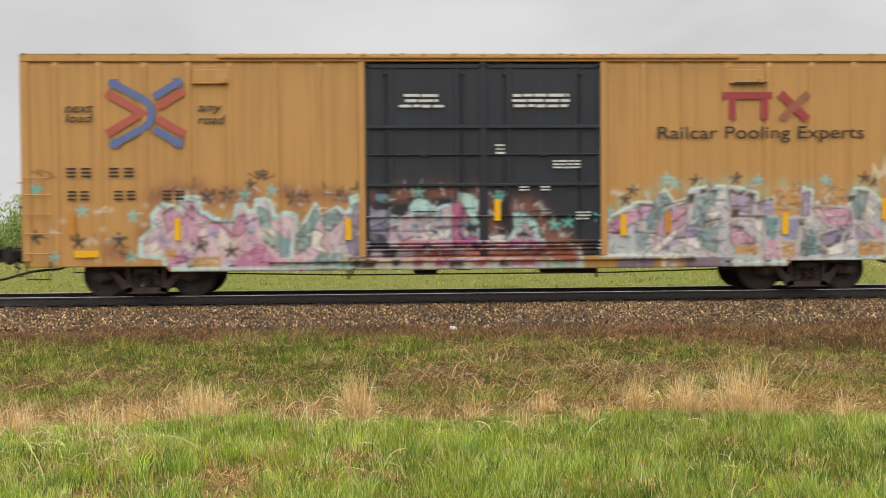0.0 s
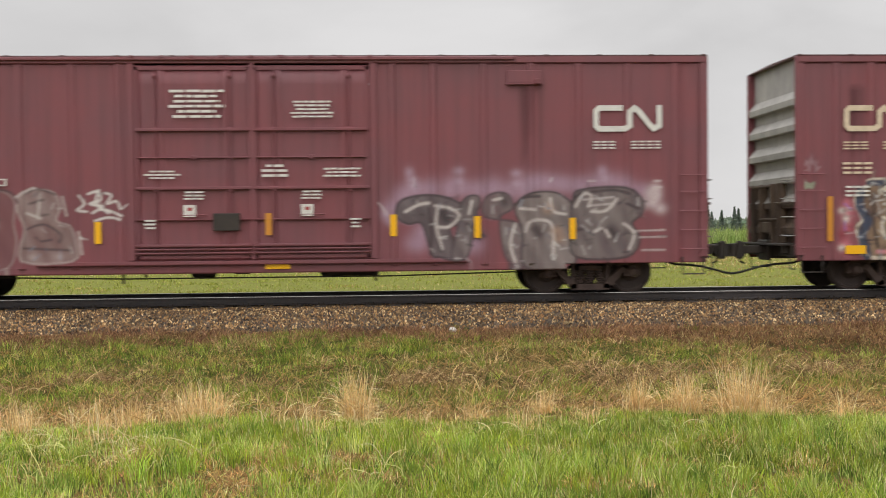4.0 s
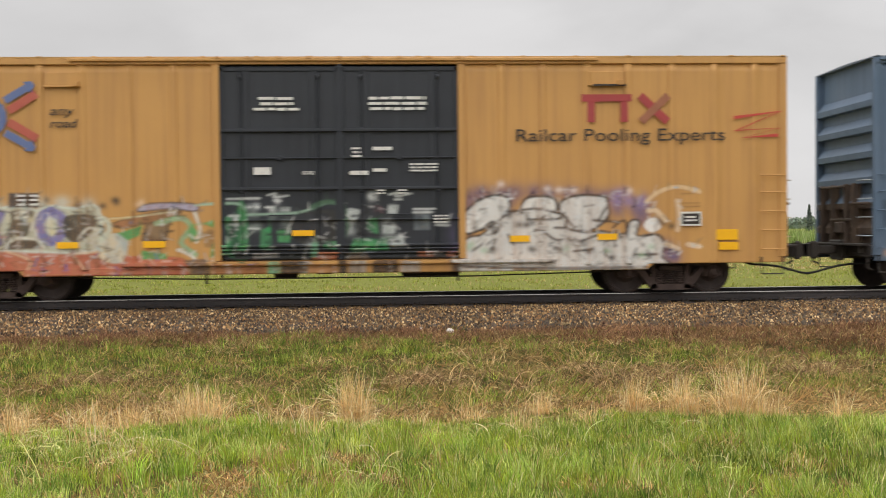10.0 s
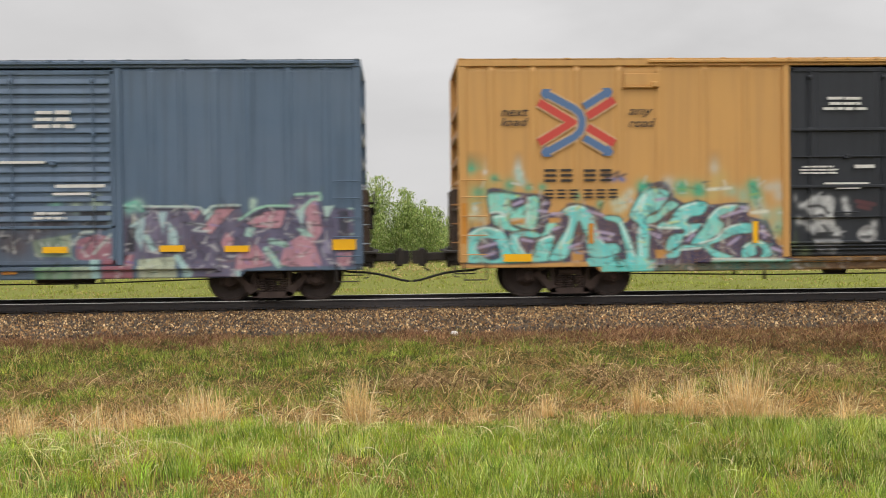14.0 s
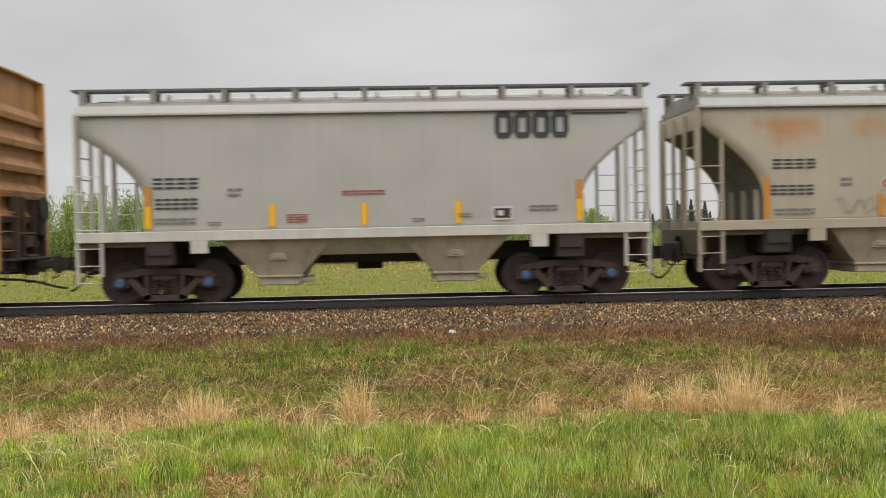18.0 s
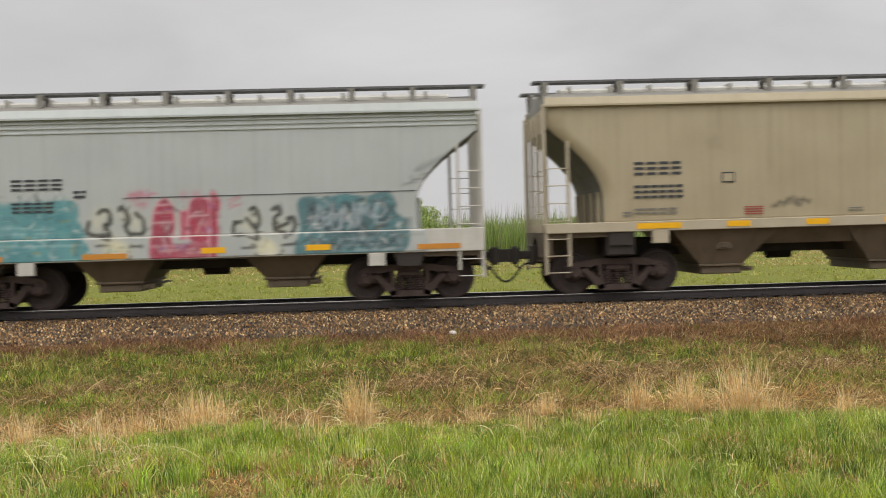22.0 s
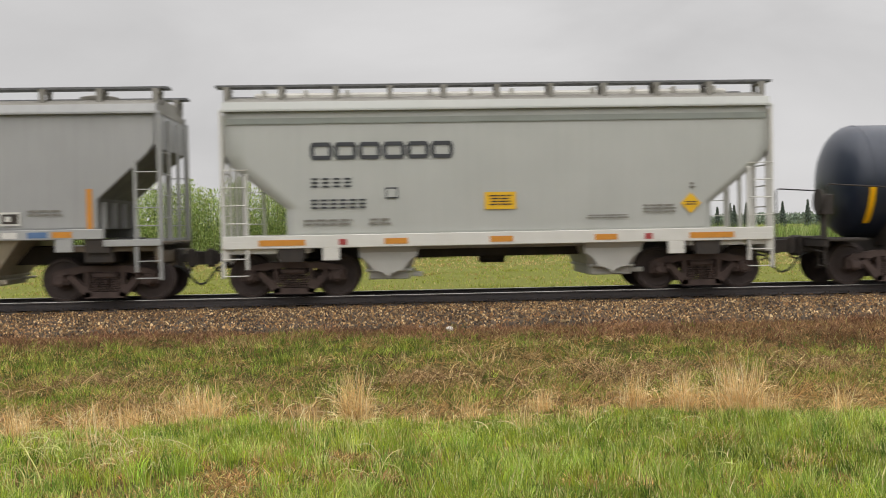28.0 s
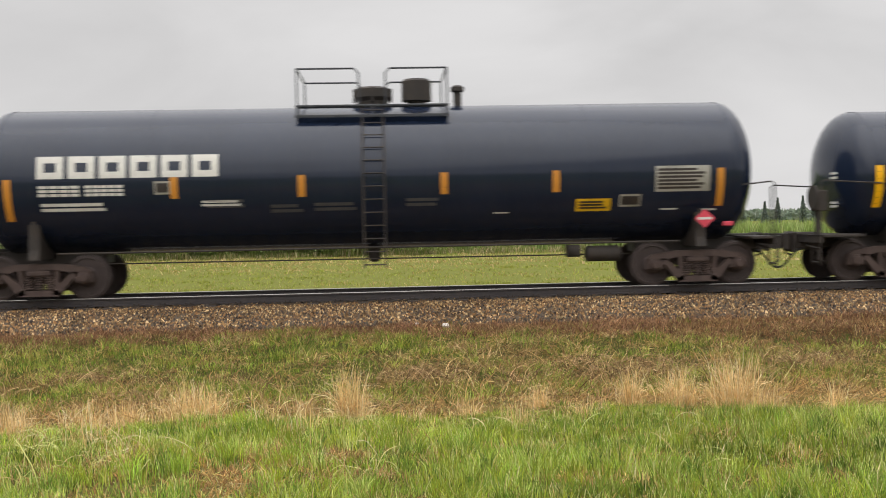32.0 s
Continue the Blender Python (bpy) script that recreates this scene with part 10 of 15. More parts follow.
c.line("26252a", 0.05, [(6.23, 1.22), (6.65, 1.28), (6.83, 1.06)])
c.line("26252a", 0.05, [(2.74, 0.96), (2.95, 1.11)])
c.line("26252a", 0.05, [(4.07, 1.4), (4.28, 1.37)])
c.line("26252a", 0.05, [(4.74, 1.64), (4.89, 1.44)])
c.line("26252a", 0.05, [(5.72, 1.43), (5.97, 1.58), (6.02, 1.28)])
c.line("26252a", 0.05, [(5.3, 1.59), (5.82, 1.55)])
c.line("26252a", 0.05, [(4.89, 0.94), (5.3, 0.98)])
c.line("26252a", 0.05, [(3.51, 1.3), (3.61, 1.1)])
c.dots("232228", 0.075, [(3.74, 1.51), (3.89, 1.5), (4, 1.53), (3.54, 1.71), (3.2, 1.38), (5.61, 1.61), (5.56, 0.93), (5.71, 0.8), (4.51, 1.02), (4.61, 0.99), (4.07, 0.95), (3.99, 1), (3.2, 1), (6.2, 0.82), (6.49, 0.84), (5.1, 1.09), (5.2, 0.93)], strength=0.85)
c.dots("8fc09a", 0.075, [(2.67, 1.04), (5.61, 0.95), (4.74, 1), (6.33, 0.84), (2.74, 1.11), (6.54, 1.02), (3, 0.98)], strength=0.55)
c.line("9a9a98", 0.03, [(3.61, 1.6), (3.56, 1.3)], strength=0.7)
c.line("9a9a98", 0.03, [(3, 1.61), (2.75, 1.41)], strength=0.7)
c.line("9a9a98", 0.03, [(4.23, 2), (4.28, 1.82)], strength=0.7)
c.line("9a9a98", 0.03, [(5.1, 1.99), (5.05, 1.44)], strength=0.7)
c.line("9a9a98", 0.03, [(3.36, 2.03), (3.38, 1.71)], strength=0.7)
c.fill("e8e6e2", [(6.44, 1.58), (6.65, 1.63), (6.75, 1.42), (6.54, 1.32), (6.39, 1.43)])
c.dots("2c2a30", 0.08, [(6.8, 1.52), (6.96, 1.45), (6.72, 1.58)], strength=0.8)
c.line("e0c49c", 0.09, [(6.44, 1.97), (6.7, 2.17), (7.11, 2.28), (7.57, 2.17)], strength=0.85)
c.line("e4ccac", 0.11, [(7.09, 1.98), (7.14, 1.67), (7.1, 1.37)], strength=0.85)
c.line("e4ccac", 0.11, [(6.85, 1.57), (6.65, 1.78), (6.49, 1.78)], strength=0.85)
c.line("e4ccac", 0.11, [(6.85, 1.07), (7.11, 0.96)], strength=0.85)
c.line("e4ccac", 0.11, [(7.32, 1.06), (7.57, 1.01)], strength=0.85)
c.line("8a6234", 0.02, [(7.19, 2.13), (7.45, 2.14)])
c.line("8a6234", 0.02, [(7.19, 1.93), (7.57, 1.93)])
c.line("8a6234", 0.02, [(7.19, 1.85), (7.57, 1.86)])
c.dots("5f5178", 0.12, [(6.9, 0.86), (7.06, 0.81)], strength=0.8)
c.fill("26282e", [(-1.5, 1.18), (-0.81, 1.18), (-0.81, 1), (-1.5, 1.01)], second="34343a", strength=0.85)
c.fill("26282e", [(-1.05, 1.76), (-0.23, 1.8), (-0.2, 1.31), (-0.97, 1.32)], second="34343a", strength=0.85)
c.fill("26282e", [(0.42, 1.91), (0.83, 1.91), (0.85, 1.22), (0.42, 1.3)], second="34343a", strength=0.85)
c.fill("4f9a5c", [(-2.07, 1.98), (-1.94, 1.98), (-1.88, 1.37), (-1.92, 1.13), (-2.07, 1.12)], second="3f7a50", strength=0.95)
c.fill("4f9a5c", [(-1.62, 1.49), (-1.42, 1.36), (-1.41, 1.03), (-1.65, 1.07)], second="3f7a50", strength=0.95)
c.fill("4f9a5c", [(-1.28, 1.44), (-1.04, 1.44), (-1.07, 1.21), (-1.26, 1.21)], second="3f7a50", strength=0.95)
c.fill("4f9a5c", [(0.57, 1.65), (0.77, 1.67), (0.8, 1.33), (0.58, 1.42)], second="3f7a50", strength=0.95)
c.fill("4f9a5c", [(0.26, 1.18), (0.75, 1.22), (0.8, 1.01), (0.2, 1.01)], second="3f7a50", strength=0.95)
c.fill("4f9a5c", [(-0.32, 1.19), (-0.06, 1.21), (-0.11, 1.1), (-0.3, 1.08)], second="3f7a50", strength=0.95)
c.fill("4f9a5c", [(-2.6, 1.21), (-2.23, 1.25), (-2.32, 1.01), (-2.64, 0.93)], second="3f7a50", strength=0.95)
c.fill("4f9a5c", [(-2.35, 1.73), (-2.23, 1.75), (-2.27, 1.45), (-2.36, 1.49)], second="3f7a50", strength=0.95)
c.fill("c8ccc8", [(0.11, 1.85), (0.41, 1.85), (0.34, 1.63), (0.18, 1.38), (0.11, 1.42)], second="a8aca8", strength=0.95)
c.fill("c8ccc8", [(1, 1.95), (1.23, 1.95), (1.19, 1.76), (1, 1.76)], second="a8aca8", strength=0.95)
c.fill("c8ccc8", [(0.89, 1.53), (1.15, 1.51), (1.13, 1.35), (0.89, 1.35)], second="a8aca8", strength=0.95)
c.fill("c8ccc8", [(1.02, 1.31), (1.33, 1.3), (1.33, 1.08), (1.04, 1.09)], second="a8aca8", strength=0.95)
c.fill("c8ccc8", [(-1.21, 1.92), (-1.02, 1.92), (-1.03, 1.82), (-1.21, 1.84)], second="a8aca8", strength=0.95)
c.fill("9aa2a4", [(1.54, 1.74), (1.87, 1.74), (1.87, 1.42), (1.54, 1.42)], second="5a6266", strength=0.6)
c.fill("9aa2a4", [(-1.9, 2.01), (-1.63, 2.01), (-1.63, 1.87), (-1.9, 1.87)], second="5a6266", strength=0.6)
c.line("4a6a50", 0.1, [(-0.56, 1.92), (-0.31, 2.02), (-0.03, 2), (0.1, 1.87), (0.14, 1.47), (0.01, 1.19)])
c.line("9ab8a0", 0.045, [(-2.83, 2), (-2.11, 2.01), (-1.96, 1.89)])
c.line("9ab8a0", 0.045, [(-1.9, 1.77), (-1.5, 1.78), (-0.93, 1.8), (-0.64, 1.86)])
c.line("d8dad6", 0.04, [(-2.27, 1.75), (-2.07, 1.75)])
c.line("d8dad6", 0.04, [(-2.27, 1.57), (-2.09, 1.57)])
c.line("d8dad6", 0.04, [(-2.25, 1.47), (-2.11, 1.47)])
c.line("d8dad6", 0.04, [(-1.9, 1.93), (-1.66, 1.93)])
c.line("d8dad6", 0.04, [(-1.52, 1.92), (-1.34, 1.92)])
c.line("d8dad6", 0.04, [(-1.87, 1.49), (-1.66, 1.48)])
c.line("d8dad6", 0.04, [(1.53, 1.86), (1.99, 1.86)])
c.line("d8dad6", 0.04, [(1.53, 1.79), (1.9, 1.79)])
c.line("d8dad6", 0.04, [(1.99, 1.58), (2.27, 1.58)])
c.line("d8dad6", 0.04, [(1.99, 1.52), (2.27, 1.51)])
c.line("d8dad6", 0.04, [(-2.31, 2.1), (-1.64, 2.11)])
c.line("d8dad6", 0.04, [(-1.48, 2.17), (-1.31, 2.21), (-1.35, 2.13), (-1.05, 2.16)])
c.line("d8dad6", 0.04, [(-1.35, 2.06), (-1.21, 2.05)])
c.line("d8dad6", 0.04, [(1.03, 2.16), (1.21, 2.21), (1.16, 2.13), (1.43, 2.17)])
c.line("d8dad6", 0.04, [(1.14, 2.06), (1.29, 2.06)])
c.dots("d8dad6", 0.08, [(0.65, 2.13), (0.71, 2.13)], strength=0.9)
c.line("1d1f22", 0.04, [(0.98, 1.56), (1.12, 1.56)])
c.line("1d1f22", 0.04, [(1, 1.2), (1.24, 1.19)])
c.line("1d1f22", 0.04, [(0.26, 1.73), (0.38, 1.73)])
c.line("1d1f22", 0.04, [(-1.5, 1.36), (-0.97, 1.35)])
c.line("1d1f22", 0.04, [(0.34, 1.35), (0.83, 1.33)])
c.fill("b0663c", [(-0.57, 0.99), (0.01, 0.99), (0.01, 0.82), (-0.57, 0.83)], second="7c4a34")
c.fill("b0663c", [(1.61, 0.98), (2.44, 0.97), (2.44, 0.86), (1.61, 0.87)], second="7c4a34")
c.fill("23262a", [(-1.22, 0.82), (-0.67, 0.81), (-0.69, 0.6), (-1.24, 0.6)], second="332c2a")
c.fill("23262a", [(-0.03, 0.98), (0.15, 0.98), (0.15, 0.6), (-0.04, 0.6)], second="332c2a")
c.fill("23262a", [(0.73, 0.81), (1.19, 0.81), (1.18, 0.6), (0.7, 0.6)], second="332c2a")
c.fill("23262a", [(-2.17, 1.01), (-1.91, 1.01), (-1.93, 0.84), (-2.18, 0.85)], second="332c2a")
c.fill("23262a", [(1.94, 0.98), (2.23, 0.98), (2.21, 0.82), (1.94, 0.82)], second="332c2a")
c.fill("b8b4ae", [(1.26, 0.79), (1.67, 0.78), (1.65, 0.62), (1.24, 0.62)], second="8f8a84", strength=0.85)
c.fill("b8b4ae", [(0.17, 0.8), (0.54, 0.8), (0.54, 0.61), (0.19, 0.62)], second="8f8a84", strength=0.85)
c.fill("b8b4ae", [(-1.79, 0.98), (-1.26, 0.99), (-1.26, 0.88), (-1.79, 0.87)], second="8f8a84", strength=0.85)
c.fill("7cb08a", [(-1.48, 0.82), (-1.26, 0.82), (-1.28, 0.61), (-1.49, 0.62)], second="5a8a6a")
c.fill("7cb08a", [(-0.58, 1.19), (-0.44, 1.19), (-0.48, 0.87), (-0.61, 0.89)], second="5a8a6a")
c.scuffed(3000)
car = yellow_boxcar(64.2, "yellow boxcar with black doors and fat white graffiti", c)
for x0 in (-8.50, -7.60):
    blocks(car, x0, 2.46, 0.22, 0.20, 2, -1.513, M_INK, 0.45)
for x0 in (-8.42, -7.50, -6.55):
    blocks(car, x0, 2.0, 0.22, 0.18, 2, -1.513, M_WHITE, 0.4)
door_texts(car, True)
ribbon(car, [(8.3, 3.72), (9.3, 3.85), (8.35, 3.45), (9.3, 3.5), (8.5, 3.3), (9.25, 3.35)], 0.07, surface("red_spray_paint", lin("c4483c"), rough=0.6), name="tag", label="red sprayed tag")
for x, z, w, h in ((-8.2, 1.28, 0.5, 0.2), (-8.15, 0.93, 0.48, 0.2), (-5.55, 1.18, 0.45, 0.13), (-3.8, 1.18, 0.45, 0.13), (-0.75, 1.38, 0.45, 0.12), (3.75, 1.22, 0.42, 0.13), (5.6, 1.24, 0.42, 0.13), (8.15, 1.26, 0.46, 0.22), (8.18, 1.02, 0.42, 0.16)):
    reflector(car, x, z, -1.516 if abs(x) > 2.5 else -1.567, w, h)
part("data_plate", Geo().box(7.15, 7.6, -1.517, -1.512, 1.45, 1.75), M_WHITE, car)
part("data_plate", Geo().box(7.19, 7.56, -1.521, -1.517, 1.49, 1.71), M_INK, car)
bars(car, 7.25, 1.53, 7.5, 1.67, 2, -1.524, M_WHITE)

# fifth car: slate blue with slatted doors
c = canvas_for(8.19)
c.round = 0.2
c.dots("564442", 0.231, [(-0.52, 1.82), (-0.41, 1.38), (-0.08, 1.26), (0.25, 1.26), (0.64, 1.53), (0.64, 1.81), (0.65, 2.09), (0.97, 1.36), (1.19, 1.25), (1.59, 1.69), (1.87, 1.69), (2.15, 1.74), (-0.96, 1.55), (-1.29, 1.72), (-1.62, 1.56), (-2.01, 1.39), (-1.46, 1.28)], strength=0.65)
c.dots("c8c4c0", 0.055, [(1.95, 2.13), (1.98, 2.19), (0.53, 1.51), (-0.63, 1.88), (-1.18, 1.72), (-0.96, 1.88), (-1.68, 1.78)], strength=0.8)
c.line("cfcfca", 0.035, [(1.42, 1.94), (1.65, 1.97), (1.48, 1.8), (1.98, 1.83)], strength=0.7)
c.line("cfcfca", 0.035, [(-2.06, 1.95), (-1.73, 1.92)], strength=0.7)
c.line("cfcfca", 0.035, [(-1.4, 1.71), (-0.96, 1.71)], strength=0.7)
c.line("cfcfca", 0.035, [(-1.9, 1.56), (-1.68, 1.57)], strength=0.7)
c.dots("c4d8bc", 0.132, [(2.76, 2.15), (2.82, 2.04), (2.37, 2.02), (3.1, 1.9), (3.21, 1.68)], strength=0.7)
c.fill("a5c49e", [(1.47, 1.35), (2.25, 1.46), (2.26, 1), (1.52, 1.01)], second="c0c8a0", strength=0.75)
c.fill("5f9a6c", [(1.51, 0.8), (2.26, 0.82), (2.26, 0.64), (1.51, 0.65)], second="8fb088", strength=0.85)
c.fill("b4c4a4", [(2.26, 0.82), (2.64, 0.82), (2.64, 0.63), (2.26, 0.64)], strength=0.8)
c.fill("2e2b2b", [(2.45, 1.93), (3, 1.93), (2.99, 1.53), (2.45, 1.54)])
c.fill("ab727e", [(2.37, 1.34), (2.81, 1.46), (3.27, 1.28), (2.93, 0.94), (2.36, 0.95)], second="95606c")
c.line("c0ccc4", 0.05, [(2.25, 1.23), (2.48, 1.5), (2.71, 1.51)])
c.line("c0ccc4", 0.05, [(2.7, 1.06), (3.05, 1.45)])
c.line("2f2c34", 0.04, [(2.39, 1.46), (2.7, 1.41), (2.48, 1.13)])
c.line("2f2c34", 0.04, [(2.93, 1.34), (3.26, 1.23)])
c.dots("c6e2cc", 0.094, [(3.44, 1.98), (3.61, 2.09), (3.38, 1.87)], strength=0.9)
c.fill("6f667c", [(3.04, 2.04), (3.66, 2.02), (4.84, 1.98), (4.97, 1.83), (5.69, 2.02), (5.74, 0.91), (3.6, 0.93), (3.26, 1.12)], second="5c5468")
c.fill("b2cdd0", [(3.43, 1.66), (3.84, 1.94), (3.73, 1.6), (3.67, 1.1)])
c.fill("2e2a34", [(3.37, 1.59), (3.56, 1.59), (3.55, 1.09), (3.38, 1.09)])
c.fill("7b7289", [(3.73, 1.88), (4.01, 1.88), (4, 1.32), (3.78, 1.44)])
c.fill("b4d0d4", [(4, 1.91), (4.2, 1.91), (4.12, 1.43)])
c.fill("c38c94", [(4.62, 1.91), (4.91, 1.93), (4.74, 1.71)])
c.fill("b0d0cc", [(4.96, 1.96), (5.2, 1.94), (5.01, 1.65)])
c.fill("c08a92", [(5.24, 1.99), (5.59, 1.96), (5.08, 1.42), (4.9, 1.54)], line="2e2a34", edge=0.02)
c.fill("595067", [(4.67, 1.59), (5.13, 1.31), (5.01, 0.92), (4.61, 0.92)])
c.fill("bd8690", [(5.41, 1.47), (5.59, 1.3), (5.42, 1.03), (5.29, 1.25)])
c.fill("b4d0d0", [(4.22, 1.72), (4.39, 1.5), (4.42, 1.22), (4.22, 1.22)])
c.line("d0d8d8", 0.035, [(4.62, 1.66), (4.96, 1.63), (4.73, 1.52), (5.01, 1.49)])
c.fill("2c2832", [(5.61, 1.57), (5.81, 1.57), (5.8, 1.2), (5.6, 1.2)])
c.fill("c2c8aa", [(3.6, 0.93), (4.33, 0.98), (4.39, 0.65), (3.59, 0.65)])
c.fill("a2646f", [(2.88, 0.94), (3.5, 1.04), (3.49, 0.62), (2.86, 0.63)])
c.fill("a8ccc8", [(2.63, 0.94), (2.82, 0.94), (2.82, 0.63), (2.63, 0.63)])
c.fill("6b6178", [(4.39, 0.93), (5.53, 0.91), (5.53, 0.63), (4.62, 0.64)])
c.line("b0d0cc", 0.13, [(4.39, 0.98), (4.64, 0.63)])
c.line("b0d0cc", 0.13, [(5.57, 0.9), (5.66, 0.61)])
c.line("b0d0cc", 0.13, [(3.77, 1.39), (3.91, 1.14)])
c.line("d2e6d8", 0.04, [(3.04, 2.05), (3.66, 2.03), (4.84, 2), (4.97, 1.85), (5.13, 2.02), (5.69, 2.03)])
c.line("26232c", 0.035, [(3.11, 2), (3.66, 1.97), (4.82, 1.94)])
c.line("26232c", 0.035, [(4.96, 1.77), (5.16, 1.96), (5.69, 1.98)])
c.line("26232c", 0.035, [(3.38, 1.62), (3.83, 1.89)])
c.line("26232c", 0.035, [(4.5, 1.69), (5.01, 1.6)])
c.fill("6c6480", [(5.52, 0.72), (5.58, 1.56), (5.83, 1.81), (6.23, 2.03), (6.65, 2.02), (6.8, 2.2), (7.33, 2.22), (7.38, 1.99), (7.73, 1.94), (8.08, 1.89), (8.07, 0.74), (7.37, 0.75), (6.02, 0.75)], second="575066")
c.fill("c08a96", [(5.83, 1.66), (6.18, 1.88), (6.63, 1.92), (6.52, 1.55), (6.02, 1.56)], line="2e2a34", edge=0.022)
c.fill("c48f9a", [(7.02, 1.9), (7.23, 2.12), (7.38, 1.49), (7.17, 1.2), (7.07, 1.55)])
c.fill("b6d0d0", [(6.83, 1.9), (7.18, 2.17), (7.03, 1.95), (6.97, 1.55)])
c.fill("c48f9a", [(6.62, 1.2), (6.97, 1.4), (7.22, 1.2), (7.34, 0.76), (6.52, 0.77)])
c.fill("bb8690", [(5.62, 1.11), (6.02, 1.21), (6.32, 0.77), (5.57, 0.69)])
c.fill("a8ccc0", [(6.85, 1.55), (7.07, 1.5), (7.22, 1.35), (6.97, 1.37)])
c.fill("a8ccc0", [(5.83, 1.56), (6, 1.56), (5.92, 1.36), (5.77, 1.39)])
c.line("a8cfc0", 0.12, [(6.22, 1.11), (6.47, 0.77)])
c.line("a8cfc0", 0.12, [(6.32, 1.28), (6.62, 1.2)])
c.fill("c48f9a", [(7.69, 1.02), (8, 1.04), (7.92, 0.75), (7.68, 0.75)])
c.fill("3a3644", [(7.73, 1.89), (7.93, 1.89), (7.92, 1.34), (7.72, 1.34)])
c.fill("b6d0c8", [(7.4, 1.99), (7.63, 2.01), (7.47, 1.69)])
c.fill("8f88a0", [(7.37, 1.29), (7.55, 1.29), (7.57, 0.99), (7.37, 1.04)])
c.line("a6d8bc", 0.05, [(5.68, 1.73), (6.03, 1.95), (6.28, 2.01), (6.78, 2)])
c.line("a6d8bc", 0.05, [(6.84, 2.24), (7.33, 2.26), (7.35, 2.12), (7.18, 2.13), (6.93, 1.89)])
c.line("26232c", 0.035, [(5.83, 1.71), (6.23, 1.96), (6.73, 1.94)])
c.line("26232c", 0.035, [(5.88, 1.61), (6.47, 1.68)])
c.line("26232c", 0.035, [(6.27, 1.28), (6.72, 1.3)])
c.line("26232c", 0.035, [(5.72, 0.9), (6.27, 0.9)])
c.line("26232c", 0.035, [(6.87, 1.62), (7.37, 1.59)])
c.dots("c6e2cc", 0.075, [(5.97, 2.1), (5.95, 2)], strength=0.8)
c.line("b4d8c8", 0.03, [(7.93, 1.94), (8.08, 1.93)])
c.line("b4d8c8", 0.03, [(7.95, 1.69), (8.07, 1.69)])
c.line("b4d8c8", 0.03, [(7.92, 1.39), (8.06, 1.41)])
c.dots("78969a", 0.191, [(-7.14, 0.93), (-6.39, 1), (-6.23, 0.95), (-6.98, 0.98)], strength=0.5)
c.dots("c8a088", 0.074, [(-7.95, 0.83), (-7.87, 0.83)], strength=0.7)
c.fill("353e43", [(-6.73, 0.73), (-6.44, 1.21), (-6.21, 1.66), (-5.4, 1.94), (-4.32, 2.01), (-3.99, 2.09), (-3.56, 2.03), (-2.63, 2.2), (-2.41, 2.22), (-2.07, 1.89), (-2.15, 0.62), (-5.91, 0.67), (-6.02, 0.73)], second="2c3437")
c.line("c8d2d6", 0.05, [(-6.72, 0.79), (-6.44, 1.22), (-6.19, 1.66), (-5.78, 1.82), (-5.4, 1.97), (-4.37, 2.01), (-4.02, 2.11), (-3.61, 2.04), (-3.12, 2.09), (-2.62, 2.23)])
c.fill("5f7476", [(-5.95, 1.59), (-5.46, 1.7), (-5.51, 1.58), (-5.78, 1.53), (-5.83, 1.31)])
c.fill("dedcd0", [(-6.15, 1.1), (-5.95, 1.22), (-5.84, 1.04), (-5.68, 0.87), (-5.41, 0.92), (-5.36, 1.31), (-5.21, 1.36), (-5.19, 0.92), (-5.48, 0.65), (-5.8, 0.68), (-6.01, 0.88)], second="cfd0c6")
c.fill("5f7476", [(-5.08, 1.64), (-4.42, 1.76), (-4.43, 1.41), (-5.09, 1.36)], second="4d6063")
c.line("dedcd0", 0.17, [(-5.04, 1.21), (-4.66, 1.25), (-4.26, 1.31)])
c.line("d8d6ca", 0.2, [(-4.97, 1.4), (-5.09, 1.04), (-5.18, 0.74)])
c.line("dcdace", 0.18, [(-4.44, 1.3), (-4.16, 1.08), (-4.45, 0.72)])
c.fill("64787a", [(-4.21, 1.84), (-3.83, 1.96), (-3.5, 1.79), (-3.55, 1.56), (-4.15, 1.41)], second="566a6c")
c.fill("2f3639", [(-3.97, 1.85), (-3.77, 1.88), (-3.74, 1.71), (-3.94, 1.69)])
c.line("dcdace", 0.14, [(-4.1, 1.46), (-3.84, 1.52), (-3.55, 1.48)])
c.line("dedcd0", 0.18, [(-4.01, 1.39), (-3.93, 1.03), (-3.84, 0.69)])
c.line("dedcd0", 0.18, [(-3.66, 1.38), (-3.45, 1.08), (-3.24, 0.77)])
c.fill("5f7476", [(-3.4, 1.78), (-2.62, 1.99), (-2.73, 1.78), (-3.29, 1.51)])
c.line("dcdace", 0.13, [(-3.35, 1.52), (-3.18, 1.43), (-3.02, 1.39)])
c.line("e4dcc8", 0.21, [(-2.68, 1.68), (-2.85, 1.29), (-2.93, 0.73)])
c.line("e4dcc8", 0.22, [(-2.95, 0.73), (-2.54, 0.77), (-2.21, 0.8)])
c.fill("262e31", [(-2.69, 1.11), (-2.58, 1.55), (-2.29, 1.67), (-2.19, 1.38), (-2.19, 1.06)])
c.line("6f8486", 0.05, [(-2.57, 2.17), (-2.47, 1.95), (-2.25, 1.89), (-2.14, 2.11)])
c.line("6f8486", 0.05, [(-2.52, 2.12), (-2.19, 2.06)])
c.line("6f8486", 0.05, [(-2.3, 1.78), (-2.09, 1.39)])
